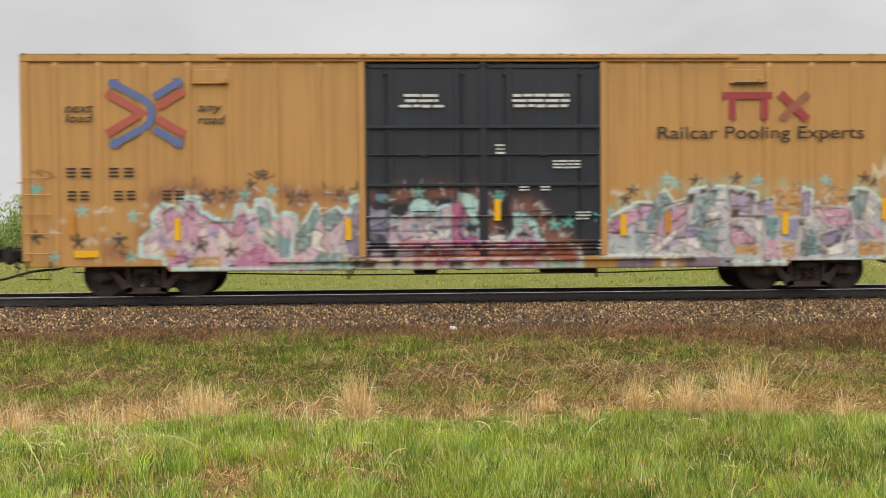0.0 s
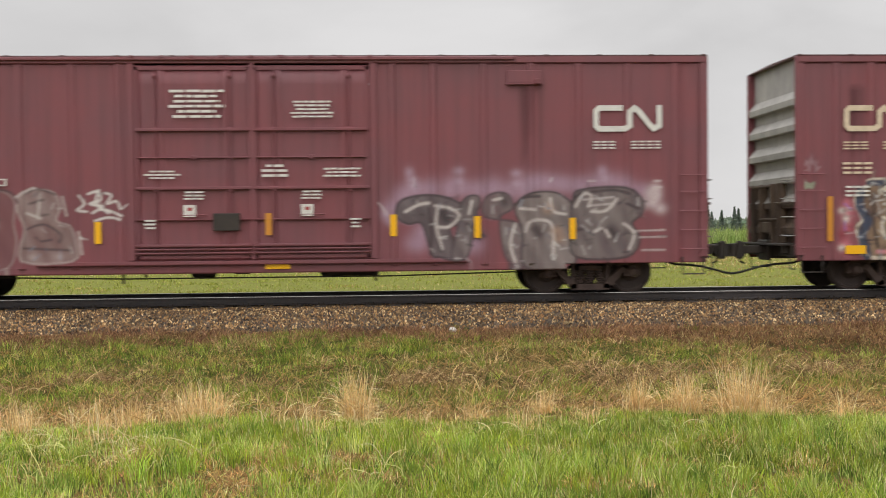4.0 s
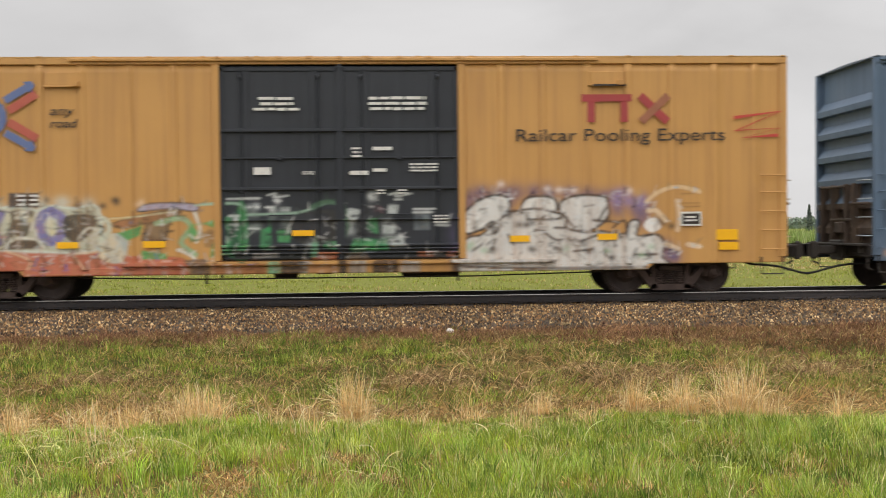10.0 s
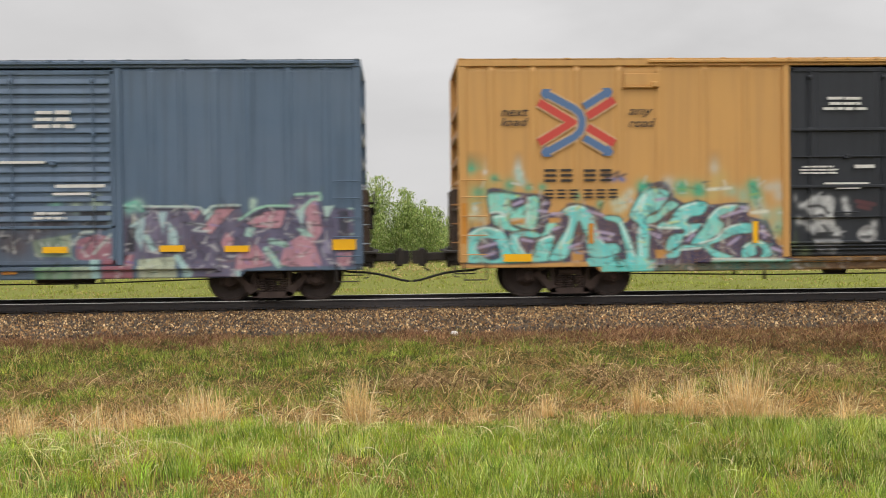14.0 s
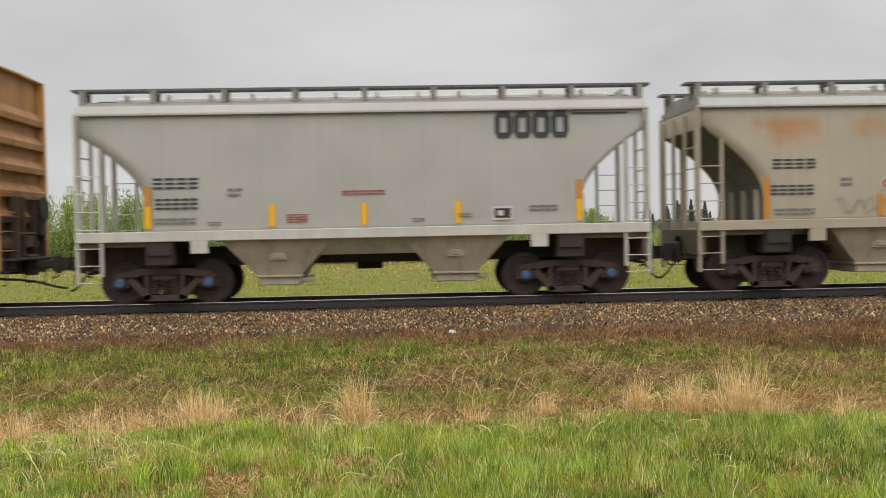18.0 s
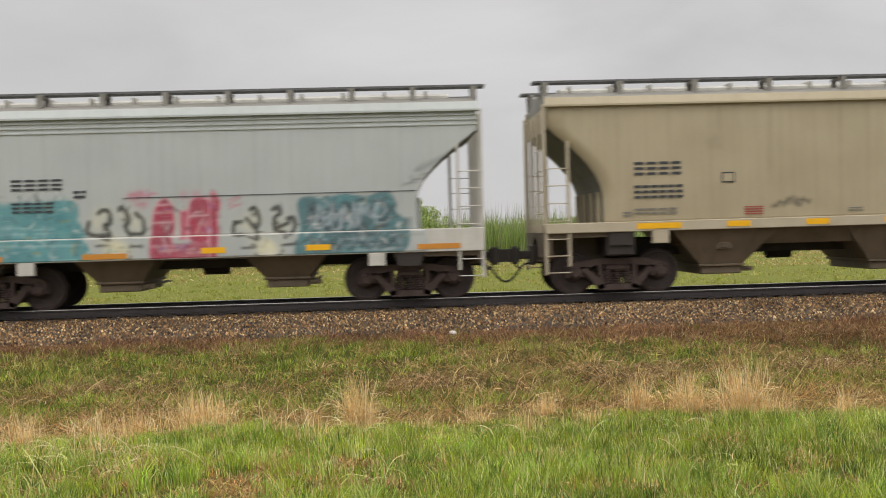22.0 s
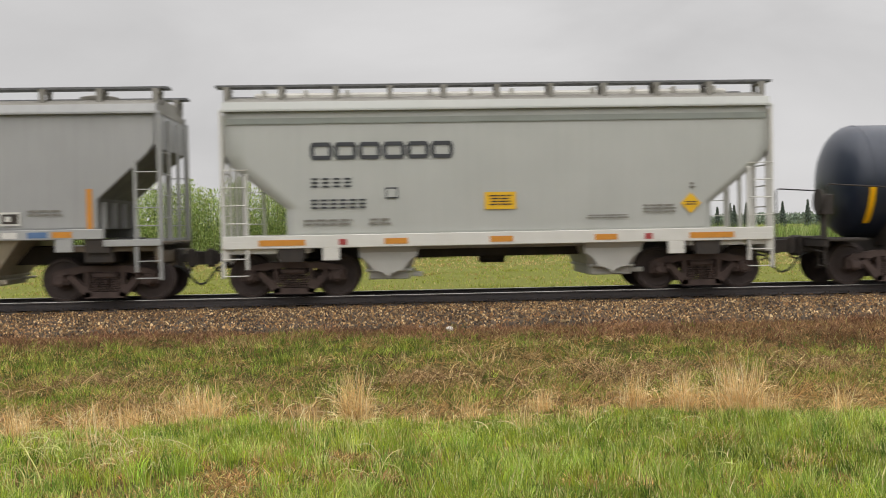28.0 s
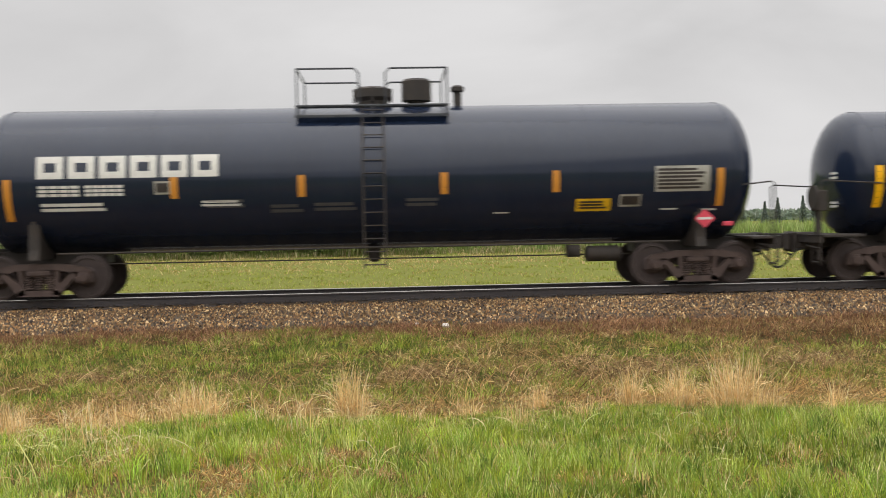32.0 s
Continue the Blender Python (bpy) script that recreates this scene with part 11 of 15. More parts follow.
c.fill("242a2c", [(-5.57, 1.59), (-5.4, 1.65), (-5.36, 1.35), (-5.66, 1.31)])
c.fill("2a3032", [(-4.71, 1.04), (-4.55, 1.23), (-4.44, 0.87), (-4.66, 0.71), (-4.94, 0.71)])
c.line("4a5a60", 0.05, [(-7.39, 2.08), (-7.29, 2.02), (-7.34, 1.83), (-7.32, 1.45)], strength=0.6)
c.line("4a5a60", 0.05, [(-1.97, 2.11), (-1.93, 1.39)], strength=0.6)
c.line("26303a", 0.16, [(-7.98, 1.89), (-7.96, 1.46)], strength=0.5)
c.dots("4a4246", 0.314, [(-1.89, 1.75), (-1.9, 1.43), (-1.9, 1.13), (-1.47, 1.74), (-1.48, 1.42), (-1.48, 1.13), (-1.05, 1.74), (-1.06, 1.42), (-1.06, 1.12), (-0.63, 1.73), (-0.63, 1.41), (-0.64, 1.12), (-0.21, 1.73), (-0.21, 1.41), (-0.22, 1.11), (0.22, 1.73), (0.21, 1.4), (0.21, 1.11), (0.64, 1.72), (0.64, 1.4), (0.63, 1.1), (1.07, 1.72), (1.06, 1.4), (1.06, 1.1)], strength=0.3)
c.dots("4a4246", 0.314, [(1.49, 1.71), (1.49, 1.39), (1.48, 1.09), (1.92, 1.71), (1.91, 1.39), (1.91, 1.09)], strength=0.3)
c.dots("5c4640", 0.21, [(-1.56, 1.37), (-1.03, 1.16), (-0.37, 1.36), (0.02, 1.08), (1.08, 1.21), (1.49, 1.47), (-1.69, 1.1), (-0.63, 1.56)], strength=0.4)
c.dots("2f2a2c", 0.157, [(0.58, 3.09), (0.58, 2.69), (0.57, 2.29), (0.56, 1.88), (0.56, 1.48), (0.58, 1.15)], strength=0.6)
c.fill("3a3c42", [(2.44, 1.95), (2.98, 1.94), (2.97, 1.56), (2.43, 1.57)], strength=0.9)
c.line("b0969c", 0.05, [(-1.57, 1.88), (-1.15, 1.98), (-1.28, 1.8), (-0.65, 1.92)], strength=0.7)
c.line("b0969c", 0.05, [(-1.48, 1.69), (-0.69, 1.74)], strength=0.7)
c.line("6cbfa4", 0.06, [(3.37, 2.05), (3.57, 2.12), (3.7, 1.93)], strength=0.8)
c.dots("7fc0ae", 0.118, [(3.43, 1.99), (3.61, 2.02), (1.96, 2.14), (1.92, 1.98)], strength=0.85)
c.scuffed(2200)
car = boxcar("boxcar", 83.75, "slate blue boxcar with slatted doors and graffiti", 8.19, M_SLATE, [-7.55, -6.83, -6.05, -5.45, -4.67, -3.94, -3.15, -2.42], [3.92, 4.53, 5.22, 5.93, 6.71, 7.49],
             -1.92, 0.66, 3.19, c, 6.28, surface("slate_end_paint", lin("c2c6ca"), lin("7c8088"), 0.6, scale=2, amount=0.6, streaks=0.5, streak_colour=lin("3a3d42")), M_SLATE, slatted=True, end_left=M_SLATE, face_x=9.2, track=(-8.1, 8.1), hatches=(),
             roof=surface("slate_roof_paint", lin("5c6670"), rough=0.6, scale=1.5))
for x0, x1, z0, z1 in ((-7.38, -6.85, 2.34, 3.03), (-6.64, -6.12, 2.34, 3.03), (-5.86, -5.42, 2.34, 2.75)):
    part("stencil_panel", Geo().box(x0, x1, -1.513, -1.509, z0, z1), M_INK, car, "black stencil panel")
for x0, n in ((-7.34, 2), (-6.60, 1)):
    blocks(car, x0, 2.74, 0.22, 0.17, n, -1.517, M_CREAM, 0.45)
for x0, n in ((-7.34, 2), (-6.60, 2), (-5.82, 2)):
    blocks(car, x0, 2.38, 0.20, 0.17, n, -1.517, M_WHITE, 0.25)
bars(car, -5.8, 2.8, -5.48, 3.4, 5, -1.513, surface("thin_grey_stencil", lin("8b949c"), rough=0.6), ragged=0.3)
bars(car, -7.35, 2.0, -6.95, 2.2, 2, -1.513, M_WHITE, ragged=0.2)
bars(car, -6.6, 2.0, -6.2, 2.2, 2, -1.513, M_WHITE, ragged=0.2)
bars(car, -7.0, 1.5, -6.8, 1.9, 5, -1.513, M_WHITE, ragged=0.2)
bars(car, -6.6, 1.55, -6.15, 1.9, 4, -1.513, M_WHITE, ragged=0.5)
for x0, x1, z0, z1, n in ((-1.0, -0.4, 3.75, 4.02, 2), (1.55, 2.4, 3.6, 4.02, 3), (0.85, 1.8, 2.90, 2.98, 1), (1.95, 3.0, 2.40, 2.50, 1), (1.9, 2.7, 2.25, 2.33, 1), (1.5, 2.2, 1.75, 1.95, 2)):
    bars(car, x0, z0, x1, z1, n, -1.57, M_WHITE, ragged=0.2, label="white stencilled notice")
for x, z, w, h in ((-7.65, 1.18, 0.48, 0.22), (-6.95, 1.22, 0.46, 0.18), (-5.55, 1.15, 0.45, 0.13), (-3.55, 1.14, 0.5, 0.13), (-0.62, 1.15, 0.5, 0.13), (1.95, 1.15, 0.5, 0.13), (4.3, 1.15, 0.5, 0.13), (5.62, 1.13, 0.5, 0.13), (7.83, 1.19, 0.48, 0.22)):
    reflector(car, x, z, -1.517 if not -1.9 < x < 3.1 else -1.577, w, h)
reflector(car, 1.0, 0.72, -1.512, 0.3, 0.12, False)

# sixth car: yellow, turquoise letters, then blue and black ones
c = canvas_for(9.42)
c.fill("e29a98", [(1.11, 0.6), (1.27, 1.05), (1.62, 1.43), (2.43, 1.49), (2.43, 0.58)], second="d88a8c")
c.dots("d88a8c", 0.11, [(1.74, 2.15), (1.8, 2.02), (1.71, 2.22)], strength=0.85)
c.fill("7cabc4", [(1.61, 1.82), (2.07, 1.88), (2.43, 2.11), (2.43, 1.66), (2.14, 1.56), (1.61, 1.69)], second="9cc8d8", line="23262e", edge=0.03)
c.fill("6f9cc0", [(2, 1.54), (2.43, 1.57), (2.43, 1.24), (2.2, 1.31)])
c.line("8a5a5c", 0.035, [(1.27, 0.93), (2.43, 0.92)])
c.line("8a5a5c", 0.035, [(1.21, 0.77), (2.43, 0.76)])
c.line("8a5a5c", 0.035, [(1.47, 1.19), (2.33, 1.18)])
c.dots("b9b878", 0.245, [(-9.25, 2.23), (-9.1, 2.03), (-8.8, 2.38), (-9.2, 1.74), (-5.13, 2.19), (-4.62, 2.24), (-4.12, 2.18), (-3.93, 2.43), (-6.13, 1.95)], strength=0.45)
c.fill("282e56", [(-8.85, 2.31), (-8.21, 2.24), (-7.61, 2.17), (-7.52, 1.98), (-7.57, 1.8), (-7.26, 1.82), (-7.13, 2.01), (-6.61, 1.92), (-6.36, 1.73), (-6.01, 1.57), (-5.84, 1.7), (-5.57, 2.32), (-4.94, 2.29), (-4.96, 0.61), (-6.63, 0.64), (-6.71, 0.77), (-8.01, 0.74), (-9.36, 0.76), (-9.38, 1.01), (-9.24, 1.48), (-8.81, 1.6)], second="3c3e62")
c.fill("282e56", [(-5.67, 2.28), (-5.16, 2.25), (-4.65, 1.97), (-4.41, 2.06), (-4.14, 1.95), (-3.53, 1.99), (-3.27, 1.89), (-3.34, 1.71), (-2.92, 1.59), (-2.83, 1.43), (-2.69, 1.1), (-2.41, 0.91), (-2.51, 0.59), (-5.35, 0.63), (-5.68, 0.63)], second="3c3e62")
c.fill("98dfcb", [(-8.81, 2.24), (-8.21, 2.19), (-8.25, 2.09), (-8.38, 2.05), (-8.3, 1.9), (-8.02, 2.02), (-7.99, 2.15), (-7.76, 2.11), (-7.83, 1.51), (-8.06, 1.47), (-8.41, 1.62), (-8.43, 1.73), (-8.64, 1.82), (-8.79, 1.8), (-8.83, 1.9)], second="74d8cc", line="2a2836", edge=0.03)
c.fill("74d8cc", [(-8.77, 1.75), (-8.47, 1.78), (-8.34, 1.55), (-8, 1.42), (-7.7, 1.38), (-7.6, 1.59), (-7.37, 1.65), (-7.48, 1.42), (-7.7, 1.29), (-7.87, 1.29), (-8.17, 1.4), (-8.43, 1.43), (-8.6, 1.5), (-8.75, 1.6)], second="98dfcb", line="2a2836", edge=0.03)
c.fill("62d4d2", [(-9.36, 0.79), (-9.38, 1.01), (-9.24, 1.4), (-8.94, 1.54), (-8.6, 1.47), (-8.43, 1.3), (-8.28, 0.97), (-8.09, 0.91), (-7.83, 0.77), (-8.87, 0.75)], second="86e0d8", line="2a2836", edge=0.03)
c.fill("282e56", [(-9.08, 1.05), (-8.99, 1.26), (-8.77, 1.28), (-8.63, 1.13), (-8.6, 0.87), (-8.87, 0.84)])
c.fill("62d4d2", [(-8.39, 1.34), (-8.17, 1.43), (-7.87, 1.42), (-7.72, 1.33), (-7.87, 1.27), (-8.13, 1.31), (-8.2, 1.21), (-8.07, 1), (-7.88, 0.91), (-7.83, 0.77), (-8.31, 0.96)], second="86e0d8", line="2a2836", edge=0.03)
c.fill("6cd8d2", [(-7.88, 0.96), (-7.79, 1.23), (-7.48, 1.35), (-7.46, 1.16), (-7.55, 0.9), (-7.38, 0.81), (-7.96, 0.77)], second="98dfcb", line="2a2836", edge=0.03)
c.fill("62d4d2", [(-7.26, 1.87), (-7.05, 1.97), (-6.79, 1.93), (-6.62, 1.71), (-6.49, 1.32), (-6.4, 1.17), (-6.14, 1.15), (-6.06, 0.97), (-6.36, 0.85), (-6.71, 0.89), (-6.79, 1.24), (-6.9, 1.58), (-6.96, 1.58), (-7.05, 1.28), (-7.19, 0.85), (-7.57, 0.81), (-7.4, 1.16), (-7.18, 1.5), (-7.14, 1.71), (-7.31, 1.78)], second="86e0d8", line="2a2836", edge=0.03)
c.fill("6cd8d2", [(-6.75, 0.84), (-6.36, 0.84), (-6.15, 0.89), (-6.06, 0.66), (-6.63, 0.64)], second="62d4d2")
c.fill("62d4d2", [(-6.4, 1.73), (-6.1, 1.72), (-5.99, 1.59), (-5.84, 1.27), (-5.69, 0.88), (-5.64, 1.27), (-5.66, 1.53), (-5.86, 1.74), (-5.53, 2.26), (-5.01, 2.23), (-5.18, 1.87), (-5.45, 1.7), (-5.41, 1.27), (-5.47, 0.88), (-5.37, 0.75), (-5.48, 0.62), (-5.93, 0.63), (-6.19, 0.84), (-5.93, 0.84), (-6.06, 1.4), (-6.14, 1.57), (-6.36, 1.64)], second="86e0d8", line="2a2836", edge=0.03)
c.fill("62d4d2", [(-5.28, 1.77), (-5.16, 1.91), (-4.97, 2.04), (-4.8, 1.93), (-5.07, 1.75), (-5.3, 1.57), (-5.53, 1.55), (-5.48, 1.71)], second="98dfcb", line="2a2836", edge=0.03)
c.fill("62d4d2", [(-5.04, 1.59), (-4.79, 1.91), (-4.41, 2.02), (-4.18, 1.95), (-4.32, 1.72), (-4.56, 1.68), (-4.6, 1.55), (-4.32, 1.56), (-4.42, 1.4), (-4.7, 1.26), (-4.82, 0.94), (-4.93, 0.83), (-5.1, 0.99), (-4.98, 1.31), (-4.72, 1.35), (-4.74, 1.42), (-5.28, 1.44), (-5.16, 1.61)], second="86e0d8", line="2a2836", edge=0.03)
c.fill("98dfcb", [(-4.18, 1.67), (-3.95, 1.9), (-3.53, 1.94), (-3.62, 1.8), (-3.95, 1.67), (-3.83, 1.53), (-3.91, 1.35), (-4.14, 1.21), (-4.37, 1.1), (-4.56, 1.08), (-4.47, 1.26), (-4.32, 1.44)], second="62d4d2", line="2a2836", edge=0.03)
c.fill("62d4d2", [(-4.42, 1.1), (-4.05, 1.21), (-3.81, 1.44), (-3.48, 1.55), (-3.2, 1.52), (-3.2, 1.34), (-3.58, 1.3), (-3.91, 1.16), (-4.14, 1.05), (-3.63, 0.83), (-4.05, 0.82), (-4.28, 1.01), (-4.7, 1.01), (-4.84, 0.83), (-5.14, 0.84), (-4.75, 1.09)], second="86e0d8", line="2a2836", edge=0.03)
c.fill("62d4d2", [(-3.46, 0.82), (-3.44, 1.06), (-3.25, 1.18), (-2.97, 1.15), (-2.82, 0.96), (-2.86, 0.82), (-3.07, 0.82), (-3.02, 0.97), (-3.14, 1.05), (-3.14, 0.88), (-3.3, 0.82)], second="86e0d8", line="2a2836", edge=0.03)
c.fill("62c4b4", [(-4.14, 0.76), (-3.35, 0.76), (-2.46, 0.76), (-2.51, 0.59), (-3.35, 0.6), (-3.89, 0.61)], second="5a9a80")
c.fill("62d4d2", [(-5.67, 1.46), (-5.46, 1.48), (-5.44, 0.81), (-5.31, 0.79), (-5.47, 0.62), (-5.68, 0.62)], second="86e0d8")
c.line("e4f6f0", 0.035, [(-8.79, 1.81), (-8.64, 1.83), (-8.43, 1.75)])
c.line("e4f6f0", 0.035, [(-9.31, 1.31), (-8.94, 1.5), (-8.61, 1.44)])
c.line("e4f6f0", 0.035, [(-7.24, 1.84), (-7.05, 1.94), (-6.81, 1.9)])
c.line("e4f6f0", 0.035, [(-7.1, 1.67), (-7.18, 1.37), (-7.34, 1.07)])
c.line("e4f6f0", 0.035, [(-6.64, 1.7), (-6.53, 1.34), (-6.41, 1.15)])
c.line("e4f6f0", 0.035, [(-6.05, 1.57), (-5.88, 1.23), (-5.76, 0.88)])
c.line("e4f6f0", 0.035, [(-5.51, 2.21), (-5.73, 1.83)])
c.line("e4f6f0", 0.035, [(-8.26, 1.3), (-8.21, 1.17), (-8.09, 0.98)])
c.line("e4f6f0", 0.035, [(-7.99, 2.13), (-8.02, 1.6)])
c.line("e4f6f0", 0.035, [(-8.73, 1.72), (-8.49, 1.75)])
c.line("e4f6f0", 0.035, [(-7.81, 1.21), (-7.51, 1.32)])
c.line("e4f6f0", 0.035, [(-5.64, 1.48), (-5.6, 0.88)])
c.line("e4f6f0", 0.035, [(-4.76, 1.88), (-4.44, 1.98)])
c.line("e4f6f0", 0.035, [(-4.16, 1.66), (-3.93, 1.87), (-3.58, 1.92)])
c.line("e4f6f0", 0.035, [(-4.37, 1.13), (-4.02, 1.23), (-3.79, 1.44), (-3.48, 1.52)])
c.line("e4f6f0", 0.035, [(-4.1, 0.79), (-3.35, 0.78), (-2.6, 0.77)])
c.line("e4f6f0", 0.035, [(-3.42, 1.04), (-3.23, 1.14), (-3, 1.11)])
c.line("e4f6f0", 0.035, [(-5.25, 1.47), (-4.79, 1.45)])
c.line("e4f6f0", 0.035, [(-5.65, 1.78), (-5.48, 2.19)])
c.line("e4f6f0", 0.035, [(-4.79, 0.99), (-4.33, 1.03)])
c.line("e4f6f0", 0.035, [(-4.67, 1.28), (-4.44, 1.41)])
c.line("b0a6c8", 0.06, [(-7.68, 1.99), (-7.58, 2.01)])
c.line("b0a6c8", 0.06, [(-7.48, 1.45), (-7.34, 1.5)])
c.line("b0a6c8", 0.06, [(-6.75, 1.84), (-6.42, 1.74)])
c.line("b0a6c8", 0.06, [(-6.6, 1.41), (-6.19, 1.34)])
c.line("b0a6c8", 0.06, [(-9.03, 1.09), (-8.67, 1.18)])
c.line("b0a6c8", 0.06, [(-8.91, 0.92), (-8.69, 0.98)])
c.line("b0a6c8", 0.06, [(-5.4, 1.35), (-5.23, 1.26)])
c.line("b0a6c8", 0.06, [(-7.5, 1.78), (-7.31, 1.79)])
c.line("b0a6c8", 0.06, [(-7.14, 1.07), (-6.92, 1.15)])
c.line("b0a6c8", 0.06, [(-6.56, 1.28), (-6.27, 1.23)])
c.line("b0a6c8", 0.06, [(-8.3, 1.98), (-8.12, 2.05)])
c.line("b0a6c8", 0.06, [(-8.13, 1.25), (-7.92, 1.21)])
c.line("b0a6c8", 0.06, [(-7.78, 1.85), (-7.61, 1.83)])
c.line("b0a6c8", 0.06, [(-5.39, 0.71), (-5.15, 0.68)])
c.line("b0a6c8", 0.06, [(-3.88, 1.68), (-3.44, 1.81)])
c.line("b0a6c8", 0.06, [(-3.74, 1.09), (-3.51, 1.25)])
c.line("b0a6c8", 0.06, [(-3.02, 1.47), (-2.97, 1.24)])
c.line("b0a6c8", 0.06, [(-2.81, 1.01), (-2.46, 0.89)])
c.line("b0a6c8", 0.06, [(-5.42, 1.36), (-5.23, 1.31)])
c.line("b0a6c8", 0.06, [(-5.3, 2.05), (-5.09, 2.08)])
c.line("b0a6c8", 0.06, [(-3.48, 1.89), (-3.32, 1.85)])
c.line("b0a6c8", 0.06, [(-3.06, 1.36), (-2.88, 1.29)])
c.line("b0a6c8", 0.06, [(-4.61, 1.19), (-4.49, 1.31)])
c.fill("c8924a", [(-8.38, 1.69), (-8.06, 1.7), (-8.08, 1.55), (-8.36, 1.57)])
c.fill("c8924a", [(-7.57, 1.69), (-7.29, 1.7), (-7.31, 1.6), (-7.55, 1.58)])
c.fill("c8924a", [(-7.08, 0.98), (-6.84, 1), (-6.83, 0.79), (-7.09, 0.77)])
c.fill("c8924a", [(-5.32, 1), (-5.06, 1), (-5.07, 0.83), (-5.3, 0.82)])
c.dots("c8d8c4", 0.092, [(-6.18, 2), (-6.05, 2.05), (-5.92, 2.13), (-5.83, 2.22), (-5.96, 1.92), (-6.1, 1.85), (-9.16, 1.74), (-9.07, 1.86), (-8.98, 1.69)], strength=0.7)
c.dots("d8e0e0", 0.059, [(-8.89, 2.67), (-8.2, 2.75), (-8.14, 2.62), (-5.83, 2.04), (-9.11, 1.91)], strength=0.8)
c.dots("35a886", 0.142, [(-9.19, 2.76), (-9.06, 2.84), (-8.38, 2.39), (-9.02, 2.25)], strength=0.98)
c.dots("35a886", 0.092, [(-8.7, 2.54), (-7.99, 2.33), (-7.69, 2.34), (-6.96, 2.14), (-6.48, 1.97), (-5.57, 2.31)], strength=0.98)
c.dots("8fccc8", 0.101, [(-8.2, 2.67), (-8.18, 2.54), (-8.1, 2.45)], strength=0.7)
c.dots("35a886", 0.147, [(-4.75, 2.34), (-4.75, 2.27), (-4.39, 2.29), (-4.38, 2.22), (-3.22, 2.35), (-3.18, 2.23), (-3.15, 2.1), (-5.57, 2.35)], strength=0.98)
c.dots("7cc4ae", 0.16, [(-3.67, 2.22), (-3.13, 1.94), (-2.64, 1.75), (-2.62, 1.51), (-3.43, 2.12), (-2.92, 1.7), (-2.69, 1.38)], strength=0.6)
c.dots("b8ccc8", 0.132, [(-2.68, 2.3), (-2.64, 2.11), (-4.04, 2.73), (-5.02, 2.44), (-2.87, 2.3), (-3.06, 1.8)], strength=0.55)
c.line("e0e4d4", 0.07, [(-4.18, 2.26), (-3.69, 2.29)], strength=0.8)
c.line("e0e4d4", 0.07, [(-3.25, 1.76), (-2.9, 1.79)], strength=0.8)
c.dots("7a8a58", 0.122, [(-2.64, 1.33), (-2.41, 1.1), (-2.45, 1.28), (-2.13, 0.93)], strength=0.5)
c.dots("3f6ab0", 0.063, [(-6.31, 2.5), (-6.18, 2.49), (-6.05, 2.52), (-6, 2.48)], strength=0.9)
c.line("3a3440", 0.045, [(-6.44, 2.61), (-6.26, 2.63), (-6.35, 2.52), (-6.09, 2.65), (-6.13, 2.54), (-5.92, 2.6)], strength=0.85)
c.fill("5a9a80", [(-2.46, 0.75), (-1.66, 0.74), (-1.66, 0.59), (-2.46, 0.59)], strength=0.7)
c.fill("6a3c34", [(-1.66, 0.74), (-0.71, 0.73), (-0.71, 0.59), (-1.66, 0.59)], strength=0.5)
c.fill("c8c8c6", [(-2.12, 1.93), (-1.93, 2.08), (-1.51, 2.08), (-1.46, 1.87), (-1.51, 1.64), (-1.35, 1.41), (-1.37, 1.22), (-1.65, 1.32), (-1.94, 1.28), (-2.08, 1.46), (-2.27, 1.56), (-2.03, 1.65)], second="8a8a8c", strength=0.92)
c.fill("cfcfcd", [(-1.94, 1.17), (-1.35, 1.19), (-1.33, 1.06), (-1.89, 1.04)], second="a8a8a8", strength=0.7)
c.fill("b8b8b8", [(-1.89, 1.01), (-1.4, 1.01), (-1.47, 0.85), (-1.8, 0.9)], second="707478", strength=0.6)
c.fill("b4b2b0", [(-0.97, 1.31), (-0.8, 1.47), (-0.59, 1.38), (-0.57, 1.21), (-0.76, 1.1), (-0.92, 1.17)], second="7c7a7a", strength=0.85)
c.dots("dcdcda", 0.075, [(-1.93, 2.04), (-2.17, 1.9), (-2.24, 1.58), (-1.79, 1.76), (-1.68, 1.55), (-1.44, 1.27), (-1.98, 1.42), (-1.6, 2.04), (-0.83, 1.26), (-0.69, 1.31), (-1.23, 1.87), (-1.25, 2.01), (-1.18, 1.78), (-2.36, 2.06), (-0.62, 1.49)], strength=0.8)
c.line("1c1e22", 0.06, [(-1.94, 1.67), (-1.7, 1.69)])
c.line("1c1e22", 0.06, [(-1.87, 1.3), (-1.51, 1.31)])
c.line("1c1e22", 0.06, [(-2.03, 1.88), (-1.75, 1.88), (-1.61, 1.73)])
c.line("1c1e22", 0.06, [(-1.72, 1.48), (-1.61, 1.37)])
c.line("1c1e22", 0.06, [(-1.94, 1.23), (-1.33, 1.22)])
c.line("1c1e22", 0.06, [(-1.92, 1.03), (-1.35, 1.03)])
c.line("1c1e22", 0.06, [(-0.9, 1.22), (-0.66, 1.22)])
c.line("1c1e22", 0.06, [(-2.08, 1.74), (-1.94, 1.55)])
c.line("1c1e22", 0.06, [(-1.46, 1.73), (-1.42, 1.46)])
c.line("6e3a3c", 0.09, [(-0.99, 1.98), (-0.61, 1.91)], strength=0.6)
c.line("6e3a3c", 0.09, [(-0.95, 1.87), (-0.71, 1.82)], strength=0.6)
c.dots("b08a92", 0.122, [(-1.79, 3.21), (-1.55, 3.19), (-1.41, 3.23), (-1.93, 3.21)], strength=0.6)
